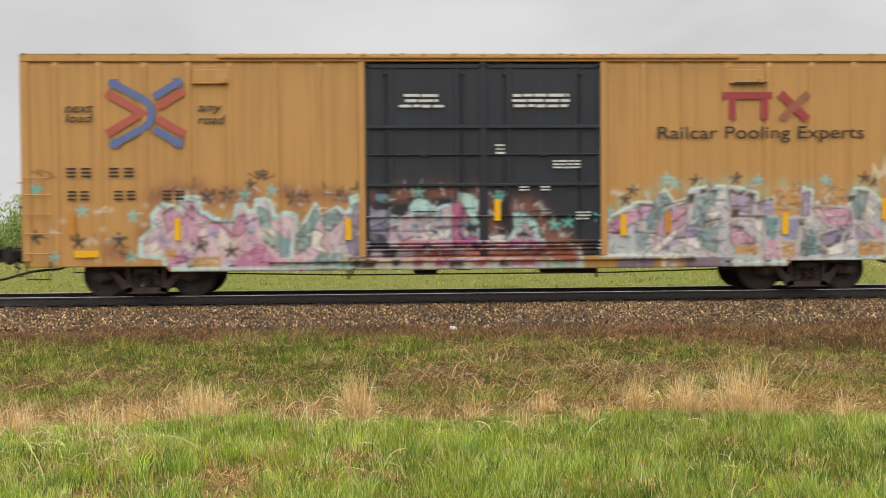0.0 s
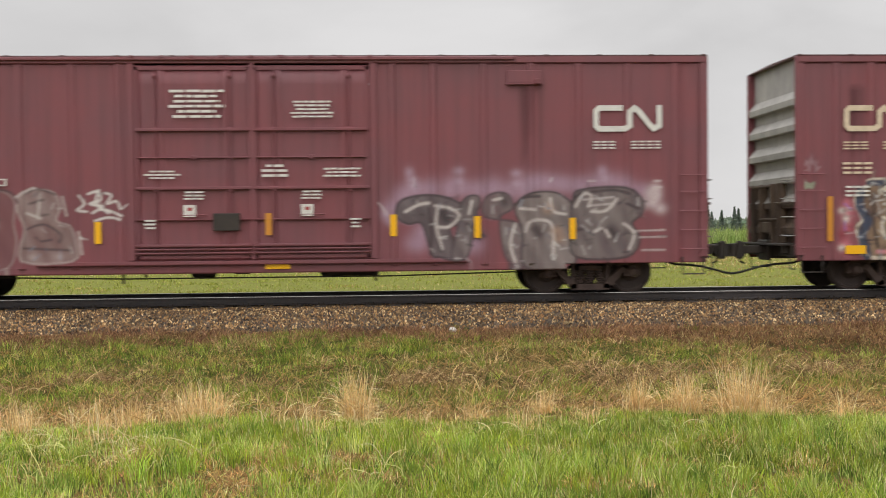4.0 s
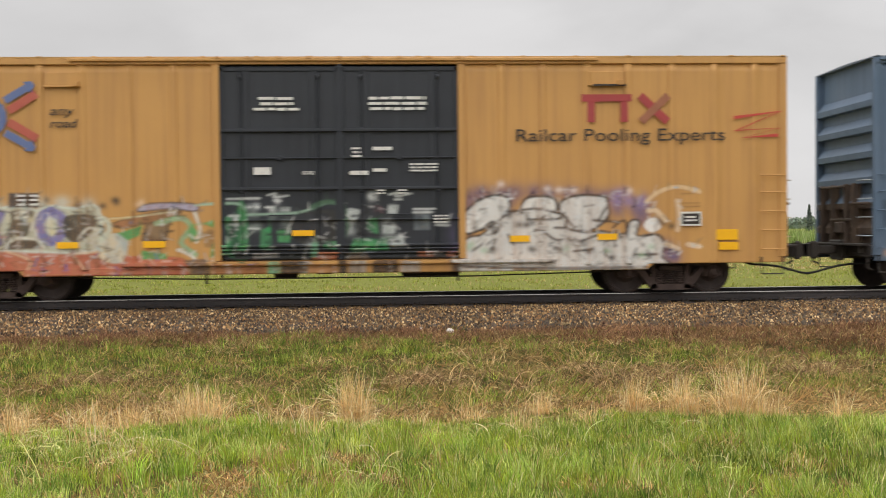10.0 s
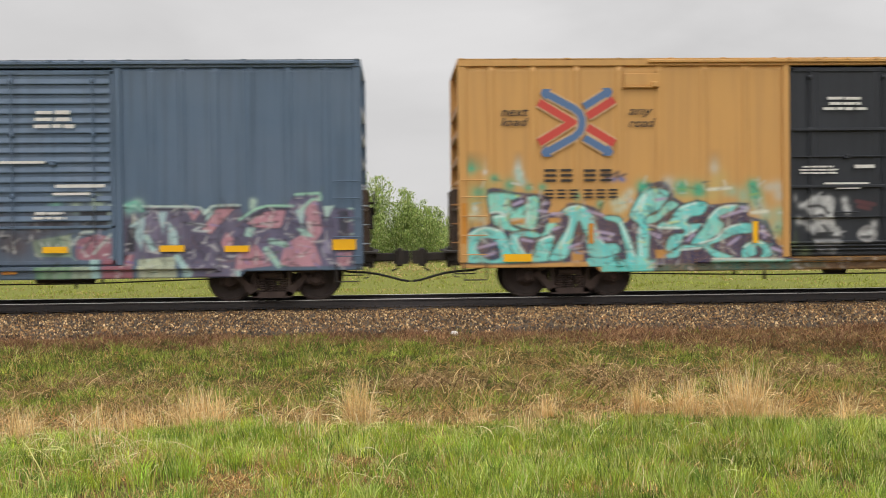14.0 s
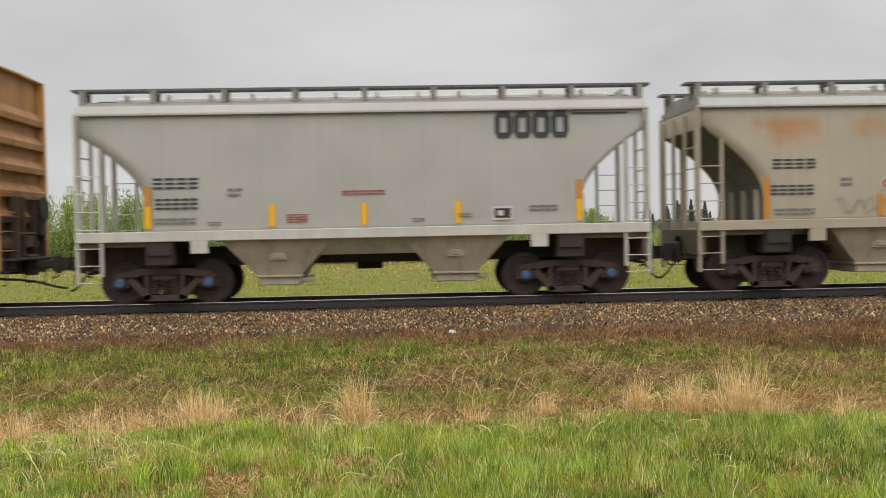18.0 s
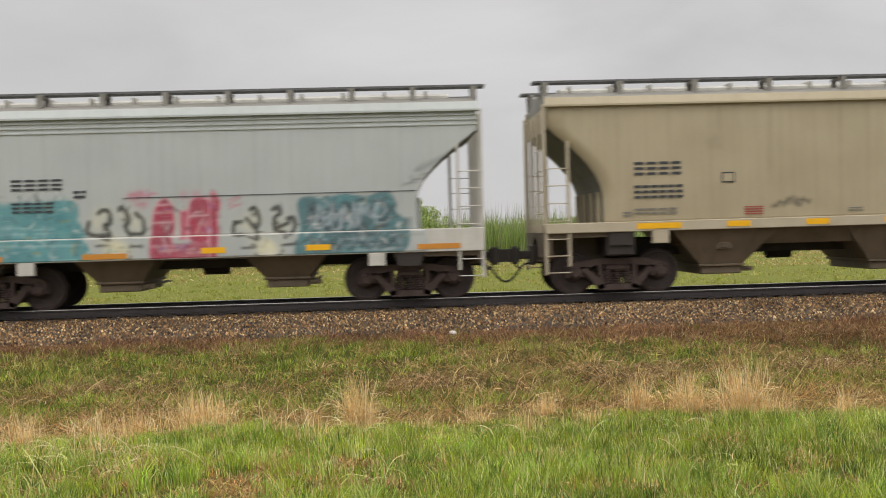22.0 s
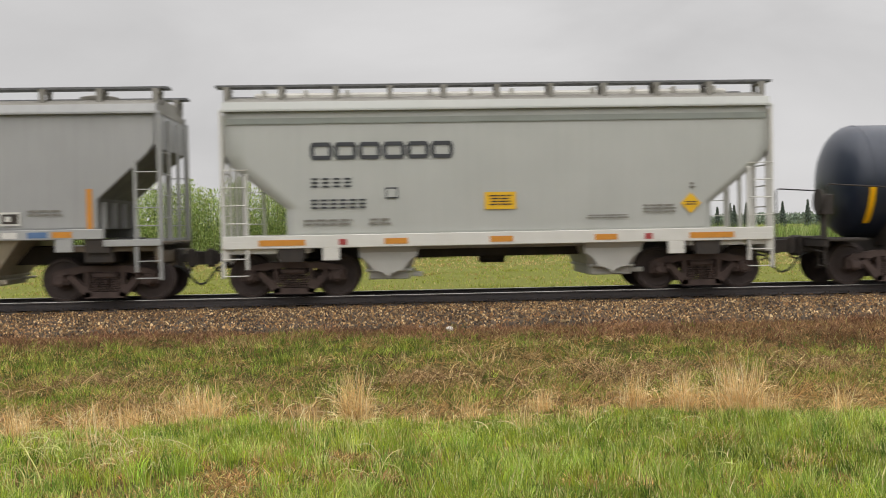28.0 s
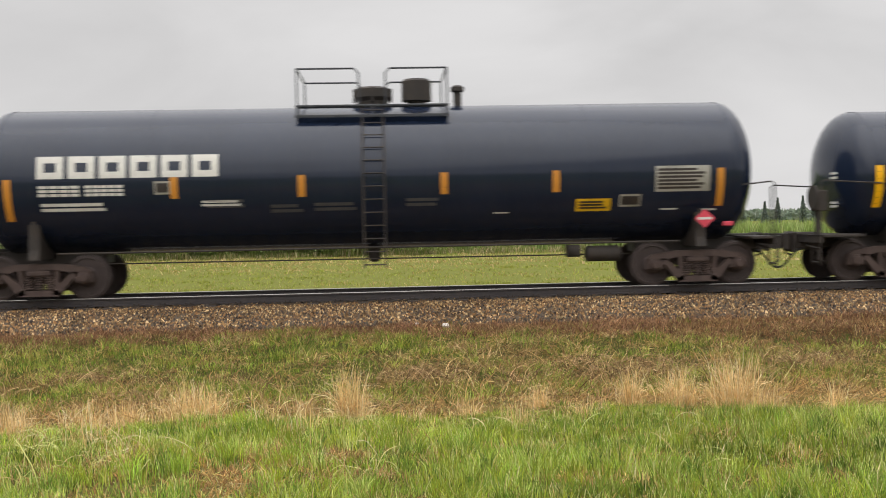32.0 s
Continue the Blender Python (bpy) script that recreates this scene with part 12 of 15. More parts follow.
c.line("e0c8cc", 0.05, [(-1.69, 3.18), (-1.36, 3.21)], strength=0.8)
c.line("e0c8cc", 0.05, [(-1.74, 3.1), (-1.37, 3.09)], strength=0.8)
c.line("6a4a34", 0.03, [(-9.16, 2.95), (-8.94, 2.87), (-9.01, 3.02), (-8.84, 2.97)], strength=0.8)
c.line("6a4a34", 0.03, [(-9.34, 2.85), (-9.19, 2.83)], strength=0.8)
c.fill("3f6a60", [(-5.3, 0.5), (-2.4, 0.5), (-2.4, 0.70), (-5.3, 0.70)], second="4a5248")
c.fill("2c2622", [(-2.4, 0.5), (0.3, 0.5), (0.3, 0.82), (-2.4, 0.82)], second="3c3430", strength=0.8)
c.fill("62d0c8", [(-6.6, 0.5), (-5.35, 0.5), (-5.35, 0.70), (-6.6, 0.70)])
c.scuffed(2200)
# blue block forms with black depth, pink arches and balls above
grid = (c.x0, c.z0, c.step)
c.x0, c.z0, c.step = (c.x0 - 0.0924) / 0.973, c.z0 - 0.05, c.step / 0.973    # a slightly smaller grid for this part
DEEP, SKY_, SKY2, PINK_ = lin("20242e"), lin("9cc6de"), lin("6f9fc8"), lin("dd8d96")
for x, z in ((3.55, 2.35), (3.75, 2.5), (3.65, 2.15), (4.85, 2.4), (5.0, 2.5), (5.4, 2.45), (5.7, 2.58), (5.95, 2.4), (6.5, 2.35), (7.0, 2.35), (7.6, 2.3), (2.9, 2.15), (3.3, 2.3), (4.4, 2.35), (8.1, 2.25), (8.6, 2.2)):
    c.puff(x, z, 0.2, lin("d9d2bf"), 0.85)
for x, z in ((1.5, 1.0), (1.9, 0.8), (1.6, 1.3), (2.2, 0.75), (1.3, 0.75), (2.1, 1.1), (1.75, 2.05)):
    c.puff(x, z, 0.3, PINK_, 0.9)
for x, w, z in ((3.05, 0.72, 2.03), (4.47, 0.66, 2.12), (5.65, 0.70, 2.14), (7.03, 0.80, 2.22), (2.35, 0.5, 1.95)):
    bow = [(x + w / 2 * math.cos(3.1416 * k / 8), z - 0.22 + 0.30 * math.sin(3.1416 * k / 8)) for k in range(9)]
    c.stroke(bow, 0.30, lin("7c98a6"), 0.95, 0.012)
    c.stroke(bow, 0.22, PINK_, 0.97, 0.012)
c.stroke([(8.55, 2.0), (8.72, 1.7), (8.55, 1.3)], 0.30, PINK_, 0.97, 0.015)
for x, z, r in ((3.54, 2.18, 0.10), (4.0, 2.14, 0.085), (4.57, 2.36, 0.12), (5.61, 2.36, 0.11), (6.65, 2.33, 0.11), (7.5, 2.30, 0.09), (8.12, 2.27, 0.14), (8.44, 2.21, 0.09)):
    c.stroke([(x, z), (x + 0.01, z)], 2 * r + 0.07, lin("7a6a70"), 0.9, 0.012)
    c.stroke([(x, z), (x + 0.01, z)], 2 * r, PINK_, 0.97, 0.012)
for x0, x1 in ((2.42, 8.55),):
    c.slab(x0, x1, 0.74, 1.86, DEEP, 0.97)
for k in range(9):
    x = (3.22, 3.82, 4.10, 4.62, 5.2, 5.66, 6.45, 6.98, 7.98)[k]
    c.slab(x - 0.02, x + 0.03, 0.8, 1.8, lin("7f878e"), 0.8)
for k in range(34):
    x = 2.3 + k * 0.19
    c.stroke([(x, 0.78), (x + 0.16, 0.62)], 0.11, (PINK_, DEEP, lin("c9b7a4"))[k % 3], 0.95, 0.012)


def upright(x0, x1, top, low=0.78):
    """One block form: pale body, pitched top, white rim and a shaded edge."""
    m, w = (x0 + x1) / 2, x1 - x0
    c.stroke([(m, low + w * 0.3), (m, top - w * 0.3)], w, SKY_, 0.97, 0.01, SKY2)
    c.slab(x0, x1, low, top - 0.12, SKY_, 0.5)
    c.slab(x1 - 0.05, x1, low, top - 0.14, SKY2, 0.8)
    c.stroke([(x0 - 0.06, top - 0.14), (m, top + 0.05), (x1 + 0.06, top - 0.12)], 0.055, DEEP, 0.95, 0.012)
    c.stroke([(x0 - 0.03, top - 0.2), (m, top - 0.02), (x1 + 0.03, top - 0.2)], 0.04, lin("dfe6e6"), 0.9, 0.012)
    c.stroke([(x0, low + 0.05), (x0, top - 0.2)], 0.035, lin("dde6ea"), 0.85, 0.012)


for x0, x1, top in ((2.70, 3.10, 1.98), (3.42, 3.72, 2.0), (3.96, 4.03, 1.9), (4.22, 4.50, 2.0), (4.74, 5.06, 2.02), (5.40, 5.56, 2.02), (5.74, 5.92, 1.98), (6.05, 6.32, 2.0), (6.58, 6.88, 2.02), (7.10, 7.34, 2.05), (7.38, 7.68, 2.02), (7.86, 7.92, 1.95), (8.14, 8.50, 2.02)):
    upright(x0, x1, top)
for pts, w in (([(2.80, 0.85), (3.15, 0.92), (3.5, 1.06)], 0.20), ([(4.36, 1.22), (4.60, 1.36), (4.9, 1.5)], 0.20), ([(5.55, 1.32), (5.9, 1.28), (6.2, 1.36)], 0.20), ([(5.36, 1.02), (5.62, 0.92), (5.86, 0.68)], 0.22),
               ([(6.7, 1.92), (6.95, 1.98), (7.2, 1.9)], 0.2), ([(6.72, 0.98), (6.95, 0.78), (7.2, 0.70)], 0.18), ([(8.0, 1.28), (8.25, 1.42)], 0.2), ([(3.45, 0.82), (3.8, 0.80)], 0.12), ([(4.3, 0.82), (4.7, 0.8)], 0.12)):
    c.stroke(pts, w * 0.85, SKY_, 0.97, 0.012, SKY2, 0.7)
    c.stroke([(a + 0.03, b - w * 0.5) for a, b in pts], 0.05, DEEP, 0.9, 0.012, None, 0.3)
for x, z, flip in ((2.08, 1.55, 1), (9.02, 1.28, -1)):
    curl = [(x + flip * (0.46 - 0.02 * k) * math.cos(0.42 * k - 0.6), z + (0.46 - 0.024 * k) * math.sin(0.42 * k - 0.6)) for k in range(15)]
    c.stroke(curl, 0.34, DEEP, 0.97, 0.015)
    c.stroke(curl, 0.22, SKY_, 0.97, 0.015, SKY2)
    c.stroke([(a, b + 0.05) for a, b in curl], 0.035, lin("33454f"), 0.9, 0.012)
    c.stroke([(x - flip * 0.45, z - 0.02), (x - flip * 0.1, z - 0.1), (x + flip * 0.1, z + 0.05)], 0.12, SKY_, 0.97, 0.012)
    c.stroke([(x, z - 0.36), (x - flip * 0.3, z - 0.46)], 0.12, PINK_, 0.95, 0.012)
for x, z, w, h in ((7.50, 1.69, 0.33, 0.38), (6.58, 1.78, 0.24, 0.17), (5.75, 1.08, 0.3, 0.08), (6.15, 0.85, 0.24, 0.16), (7.0, 0.78, 0.3, 0.1), (8.4, 1.84, 0.4, 0.08)):
    c.slab(x - w / 2, x + w / 2, z - h / 2, z + h / 2, lin("c99452"), 0.95)
c.x0, c.z0, c.step = grid
car = yellow_boxcar(103.42, "yellow boxcar with turquoise and blue graffiti letters", c, True, 6.17, surface("rusty_orange_end_paint", lin("b58550"), lin("8a5c34"), 0.65, scale=1.4, amount=0.8, streaks=0.6, streak_colour=lin("5e3f28")), M_YELLOW_FADED)
for x0, w in ((-7.65, 0.26), (-6.82, 0.25)):
    blocks(car, x0, 2.45, w, 0.25, 2, -1.513, M_INK, 0.35)
for x0 in (-7.65, -6.82):
    blocks(car, x0, 2.10, 0.185, 0.19, 3, -1.513, M_INK, 0.35)
door_texts(car)
bars(car, -2.25, 2.55, -1.41, 2.75, 3, -1.56, M_WHITE, ragged=0.3, seed=3)
bars(car, -1.06, 2.66, -0.63, 2.77, 1, -1.56, M_WHITE)
bars(car, -1.72, 2.33, -0.75, 2.39, 1, -1.56, M_WHITE)
bars(car, -1.46, 2.23, -0.94, 2.30, 1, -1.56, M_WHITE)
ribbon(car, [(2.8, 3.95), (3.2, 4.02), (2.85, 3.7), (3.28, 3.85), (2.78, 3.4), (3.05, 3.62), (3.1, 3.3), (3.3, 3.6), (3.0, 3.2), (3.35, 3.3), (3.15, 3.02)], 0.06, surface("green_spray_paint", lin("5d7a3c"), rough=0.6), name="tag", label="green sprayed tag")
ribbon(car, [(8.5, 3.62), (8.75, 3.8), (8.7, 3.4), (8.9, 3.72), (9.0, 3.42), (8.85, 3.55), (9.15, 3.75), (9.2, 3.4), (9.35, 3.7)], 0.05, surface("brown_spray_paint", lin("7a4a34"), rough=0.6), name="tag", label="brown sprayed tag")
for x, z, w, h, f in ((3.06, 1.38, 0.14, 0.47, 1), (6.33, 1.39, 0.14, 0.45, 1), (7.4, 1.19, 0.58, 0.18, 1), (0.3, 1.8, 0.13, 0.45, 1), (-8.23, 0.87, 0.60, 0.16, 1), (-6.68, 1.36, 0.11, 0.42, 0), (-3.18, 1.35, 0.11, 0.46, 1), (-9.34, 1.60, 0.11, 0.84, 0)):
    reflector(car, x, z, -1.517 if abs(x) > 2.5 else -1.567, w, h, bool(f))
part("data_plate", Geo().box(7.98, 8.48, -1.518, -1.513, 1.42, 1.72), M_WHITE, car)
part("data_plate", Geo().box(8.02, 8.44, -1.522, -1.518, 1.46, 1.68), M_INK, car)
bars(car, 8.10, 1.49, 8.36, 1.65, 2, -1.526, M_WHITE)

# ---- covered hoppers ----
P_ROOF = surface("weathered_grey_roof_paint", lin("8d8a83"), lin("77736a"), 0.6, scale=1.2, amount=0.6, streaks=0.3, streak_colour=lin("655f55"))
# streaked dark grey that carries the shade below the end slopes in its colour
P_SLOPE_SHADE = surface("shaded_slope_paint", lin("6c6964"), lin("4c4844"), 0.75, scale=1.2, amount=0.8, streaks=0.5, streak_colour=lin("3c3834"))


def hopper(x, label, paint, sill_paint, half, trucks_at, curved, top=3.96, sill=(1.32, 1.53), chutes=((-3.05, -0.70), (0.70, 3.0)), canvas=None, beads=False, posts=8, chute_paint=None, wheels=None,
           brake=False, scallop=False, cut_top=3.5, cut_in=4.5, short_sill=False, open_bay=False, eave=None):
    """A two-bay covered hopper: sides cut away under the end slopes, running boards on the roof, chutes below."""
    car = new_car("covered_hopper", x, label, "hopper car")
    chute_paint = chute_paint or paint
    low = sill[1]
    end = half - 0.1

    def reach(z):
        if z >= cut_top:
            return end
        u = (cut_top - z) / (cut_top - low)
        if curved:
            return end - (end - cut_in) * math.sin(min(1.0, u * 1.3) * math.pi / 2) ** 0.9
        return end - (end - cut_in) * min(1.0, u * 1.55)

    bow = lambda z: -1.50 + 0.02 * ((z - 2.7) / 1.2) ** 2
    for flip in (False, True):
        sheet("side", lambda z: -reach(z), reach, low, top, bow, paint, car, (canvas or Canvas(-1, 1, 1, 1.2)) if not flip else None, step_x=0.055, step_z=0.05 if canvas is None else 0.04, flip=flip,
              label="curved steel side sheet")
        s = 1 if flip else -1
        g = Geo()
        a, b = sorted((s * 1.40, s * 1.56))
        run = cut_in + 0.12 if short_sill else half
        g.box(-run, run, a, b, sill[0], sill[1], 0.012)
        part("side_sill", g, sill_paint, car, smooth=30)
        for e in (-1, 1) if short_sill else ():
            part("end_beam", Geo().box(*sorted((e * run, e * half)), a, b, sill[0] - 0.16, sill[0] - 0.02, 0.01), sill_paint, car)
        g = Geo()
        a, b = sorted((s * 1.44, s * 1.545))
        g.extrude_x([(s * y, z) for y, z in ((1.44, top - 0.05), (1.575, top - 0.05), (1.575, top - 0.01), (1.50, top + 0.15), (1.43, top + 0.13))][::-s], -end - 0.04, end + 0.04)
        if beads:
            for z in (top - 0.12, top - 0.22, top - 0.32):
                part("side_bead", Geo().box(-end, end, *sorted((s * 1.47, s * 1.512)), z - 0.02, z + 0.02, 0.008), paint, car)
        part("eave_rail", g, eave or paint, car)
        # corner posts, ladders and grab bars at both ends
        for e in (-1, 1):
            for px, pz in ((half - 0.03, top), (half - 0.52, cut_top - 0.25)):
                g = Geo().box(e * px - 0.03, e * px + 0.03, *sorted((s * 1.44, s * 1.54)), 0.45 if px > half - 0.1 else 0.62, pz, 0.01)
                part("corner_post", g, sill_paint, car)
            x0, x1 = sorted((e * (half - 0.03), e * (half - 0.52)))
            ladder(car, x0, x1, [0.50, 0.85, 1.2, 1.58, 1.95, 2.32, 2.68], s * 1.55, sill_paint, r=0.012)
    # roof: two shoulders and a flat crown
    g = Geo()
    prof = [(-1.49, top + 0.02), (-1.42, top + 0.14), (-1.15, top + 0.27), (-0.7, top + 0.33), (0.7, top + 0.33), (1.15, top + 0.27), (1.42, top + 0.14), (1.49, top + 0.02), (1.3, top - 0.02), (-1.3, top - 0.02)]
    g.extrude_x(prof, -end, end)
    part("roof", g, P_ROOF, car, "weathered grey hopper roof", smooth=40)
    g = Geo()
    zt = top + 0.33
    g.extrude_x([(-0.35, zt), (-0.33, zt + 0.10), (-0.2, zt + 0.16), (0.2, zt + 0.16), (0.33, zt + 0.10), (0.35, zt)], -end + 0.5, end - 0.5)
    for k in range(int(end * 2 / 0.9)):
        xx = -end + 0.7 + k * 0.9
        g.box(xx - 0.03, xx + 0.03, -0.42, 0.42, zt, zt + 0.2, 0.01)
    if not short_sill:
        part("hatch_cover", g, M_GALV, car, "long trough hatch cover")
    for xx in (-4.3, -1.5, 1.5, 4.3) if short_sill else ():
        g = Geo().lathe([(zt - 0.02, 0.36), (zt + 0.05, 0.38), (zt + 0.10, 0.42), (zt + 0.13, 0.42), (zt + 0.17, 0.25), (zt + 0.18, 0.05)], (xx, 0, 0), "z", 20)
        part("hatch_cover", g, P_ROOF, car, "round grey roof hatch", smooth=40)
    for s in (-1, 1):
        g = Geo()
        yy = s * 0.98
        for k in range(4):
            ya = yy + (k - 1.5) * 0.11
            g.box(-half - 0.12, half + 0.12, ya - 0.035, ya + 0.035, top + 0.50, top + 0.545)
        for k in range(24):
            xx = -half + k * (2 * half / 23)
            g.box(xx - 0.012, xx + 0.012, yy - 0.22, yy + 0.22, top + 0.505, top + 0.54)
        part("running_board", g, surface("grey_grating", lin("696a6b"), lin("505050"), 0.6, scale=6), car, "grey steel grating walkway")
        for k in range(posts):
            g = Geo()
            xx = -half + 0.12 + k * (2 * half - 0.24) / (posts - 1)
            g.box(xx - 0.06, xx + 0.06, yy - 0.24, yy + 0.24, top + 0.44, top + 0.50, 0.008)
            g.prism([(xx - 0.05, top + 0.16), (xx + 0.05, top + 0.16), (xx + 0.06, top + 0.50), (xx - 0.06, top + 0.50)], *sorted((s * 1.18, s * 1.27)))
            g.prism([(xx - 0.05, top + 0.2), (xx + 0.05, top + 0.2), (xx + 0.05, top + 0.46), (xx - 0.05, top + 0.46)], *sorted((s * 0.75, s * 0.8)))
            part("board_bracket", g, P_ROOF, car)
    # end slopes, end sheets and platforms
    for e in (-1, 1):
        g = Geo()
        pts = [(end, top), (end, cut_top)]
        for k in range(1, 9):
            z = cut_top - (cut_top - low) * k / 8
            pts.append((end - (end - cut_in) * k / 8 * 1.55 if open_bay else reach(z), z))
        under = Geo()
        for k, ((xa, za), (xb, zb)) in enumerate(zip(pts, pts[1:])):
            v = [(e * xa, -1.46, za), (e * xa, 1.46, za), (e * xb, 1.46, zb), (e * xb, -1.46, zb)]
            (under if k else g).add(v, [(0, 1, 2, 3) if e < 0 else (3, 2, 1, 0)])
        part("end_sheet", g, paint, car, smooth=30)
        # below the end sheet the paint is darkened to stand for shade
        part("end_slope", under, P_SLOPE_SHADE, car, "slope sheet with the shade under it put into its colour", smooth=30)
        g = Geo()
        lift = sill[0] - (0.16 if short_sill else 0.0)
        g.box(min(e * 4.0, e * half), max(e * 4.0, e * half), -1.43, 1.5, lift - 0.10, lift + 0.02)
        g.box(min(e * (half - 0.15), e * half), max(e * (half - 0.15), e * half), -1.5, 1.5, 0.80, 1.25, 0.02)
        g.box(min(e * (trucks_at + 0.1), e * half), max(e * (trucks_at + 0.1), e * half), -0.33, 0.33, 0.70, 1.22, 0.02)
        part("end_sill", g, P_BROWN if not scallop else sill_paint, car, smooth=30)
        g = Geo()
        for ya in (-1.45, -0.62, 0.22, 1.05):
            g.box(min(e * 4.0, e * half), max(e * 4.0, e * half), ya, ya + 0.42, lift + 0.021, lift + 0.04)
        part("end_platform", g, sill_paint, car)
        for yy in () if open_bay else (-1.2, -0.4, 0.4, 1.2):
            xa = e * (cut_in + 0.05)
            part("web_stiffener", Geo().box(xa - 0.05, xa + 0.05, yy - 0.03, yy + 0.03, low, low + (cut_top - low) * 0.33), paint, car)
        for yy in (-1.3, -0.45, 0.45, 1.3):
            part("end_post", Geo().box(min(e * (half - 0.08), e * half), max(e * (half - 0.08), e * half), yy - 0.03, yy + 0.03, 1.25, top - 0.1), sill_paint, car)
        for zz in (1.75, 2.2, 2.65, 3.1):
            part("rung", Geo().tube([(e * half, -1.3, zz), (e * half, -0.45, zz)], 0.014, 5), sill_paint, car)
        coupler(car, half + 0.02, 6.47, e, False, 0.86)
    if brake:
        g = Geo()
        bx = half + 0.1
        g.lathe([(-0.02, 0.24), (-0.02, 0.27), (0.02, 0.27), (0.02, 0.24)], (bx, -0.85, 2.35), "x", 20)
        g.box(half - 0.1, half + 0.08, -1.05, -0.65, 2.05, 2.6, 0.02)
        g.box(half - 0.12, half, -0.95, -0.75, 1.3, 2.1)
        part("hand_brake", g, M_UNDER, car)
    # chutes with outlet gates
    for a, b in chutes:
        m = (a + b) / 2
        g = Geo()
        w = 0.46
        zt, zb = sill[0] + 0.02, 0.56
        top4 = [(a, -1.42, zt), (b, -1.42, zt), (b, 1.42, zt), (a, 1.42, zt)]
        bot4 = [(m - w, -1.05, zb), (m + w, -1.05, zb), (m + w, 1.05, zb), (m - w, 1.05, zb)]
        g.add(top4 + bot4, [(0, 1, 5, 4), (1, 2, 6, 5), (2, 3, 7, 6), (3, 0, 4, 7), (4, 5, 6, 7)])
        ch = part("chute", g, chute_paint, car, "tapering discharge chute")
        g = Geo()
        g.box(m - w - 0.04, m + w + 0.04, -1.10, 1.10, 0.52, 0.57, 0.01)
        g.box(m - w + 0.02, m + w - 0.02, -1.02, 1.02, 0.35, 0.53, 0.02)
        g.box(m + w, m + w + 0.25, -1.0, -0.85, 0.40, 0.50, 0.01)
        g.tube([(m + w + 0.1, -1.15, 0.47), (m + w + 0.1, 1.15, 0.47)], 0.03, 8)
        part("outlet_gate", g, chute_paint, ch, smooth=30)
        g = Geo()
        g.box(m - 0.17, m + 0.17, -1.27, -1.22, 0.88, 1.08, 0.02)
        g.box(m - 0.10, m + 0.10, -1.30, -1.25, 0.92, 1.04, 0.02)
        part("vibrator_bracket", g, chute_paint, ch)
        if scallop:
            g = Geo()
            pts = [(m - 0.62 + 0.1 * k, 0.90 - 0.42 * math.sin(math.pi * k / 12.0) - (0.06 if k % 3 == 0 else 0)) for k in range(13)]
            g.prism([(m - 0.64, 1.05)] + pts + [(m + 0.64, 1.05)], -1.32, -1.24)
            part("gate_guard", g, chute_paint, ch)
    g = Geo()
    g.box(-trucks_at, trucks_at, -0.3, 0.3, 0.78, 1.18, 0.02)
    part("body_bottom", Geo().extrude_x([(-1.41, sill[0]), (1.41, sill[0]), (1.15, 0.98), (-1.15, 0.98)][::-1], chutes[0][0] + 0.3, chutes[-1][1] - 0.3), chute_paint, car)
    for t in (-trucks_at, trucks_at):
        g.box(t - 0.3, t + 0.3, -1.45, 1.45, 0.82, sill[0], 0.03)
        for yy in (-1.52, 1.42):
            g.prism([(t - 0.28, sill[0]), (t + 0.28, sill[0]), (t + 0.24, sill[0] - 0.28), (t - 0.24, sill[0] - 0.28)], yy, yy + 0.10)
    part("underframe", g, M_UNDER, car, smooth=30)
    for t in (-trucks_at, trucks_at):
        part("jacking_pad", Geo().box(t - 0.1 + (0.75 if t < 0 else -0.75), t + 0.35 + (0.75 if t < 0 else -0.75) - 0.1, -1.56, -1.45, sill[0] - 0.26, sill[0] + 0.01, 0.01), sill_paint, car)
        truck(car, t, wheels)
    g = Geo()
    g.lathe([(-0.3, 0.10), (-0.28, 0.15), (0.28, 0.15), (0.3, 0.1)], (0.0, 0.6, 0.75), "x", 14)
    part("air_reservoir", g, M_UNDER, car)
    return car


def data_box(car, x, z, y=-1.515, w=0.42, h=0.28):
    part("data_plate", Geo().box(x - w / 2, x + w / 2, y - 0.004, y, z - h / 2, z + h / 2), M_WHITE, car)
    part("data_plate", Geo().box(x - w / 2 + 0.04, x + w / 2 - 0.04, y - 0.008, y - 0.004, z - h / 2 + 0.04, z + h / 2 - 0.04), M_INK, car)
    bars(car, x - 0.10, z - 0.08, x + 0.02, z + 0.08, 1, y - 0.012, M_WHITE)


HY = -1.516
P_GREY = surface("pale_grey_hopper_paint", lin("b7b5ae"), lin("a4a29a"), 0.5, scale=0.8, amount=0.5, streaks=0.17, streak_colour=lin("8f8a80"), paint="spray")
P_GREY2 = surface("bluish_grey_hopper_paint", lin("babebb"), lin("aaaeab"), 0.5, scale=0.8, amount=0.5, streaks=0.17, streak_colour=lin("7d807d"), paint="spray")
P_TAN = surface("beige_hopper_paint", lin("b8ad9a"), lin("a49a88"), 0.5, scale=0.8, amount=0.5, streaks=0.19, streak_colour=lin("857a66"), paint="spray")
P_OLIVE = surface("olive_beige_hopper_paint", lin("b3a68a"), lin("9f9276"), 0.5, scale=0.8, amount=0.5, streaks=0.19, streak_colour=lin("80745c"), paint="spray")
P_TAN2 = surface("tan_hopper_paint", lin("b9a586"), lin("a38f72"), 0.5, scale=0.8, amount=0.5, streaks=0.19, streak_colour=lin("7d6f57"), paint="spray")
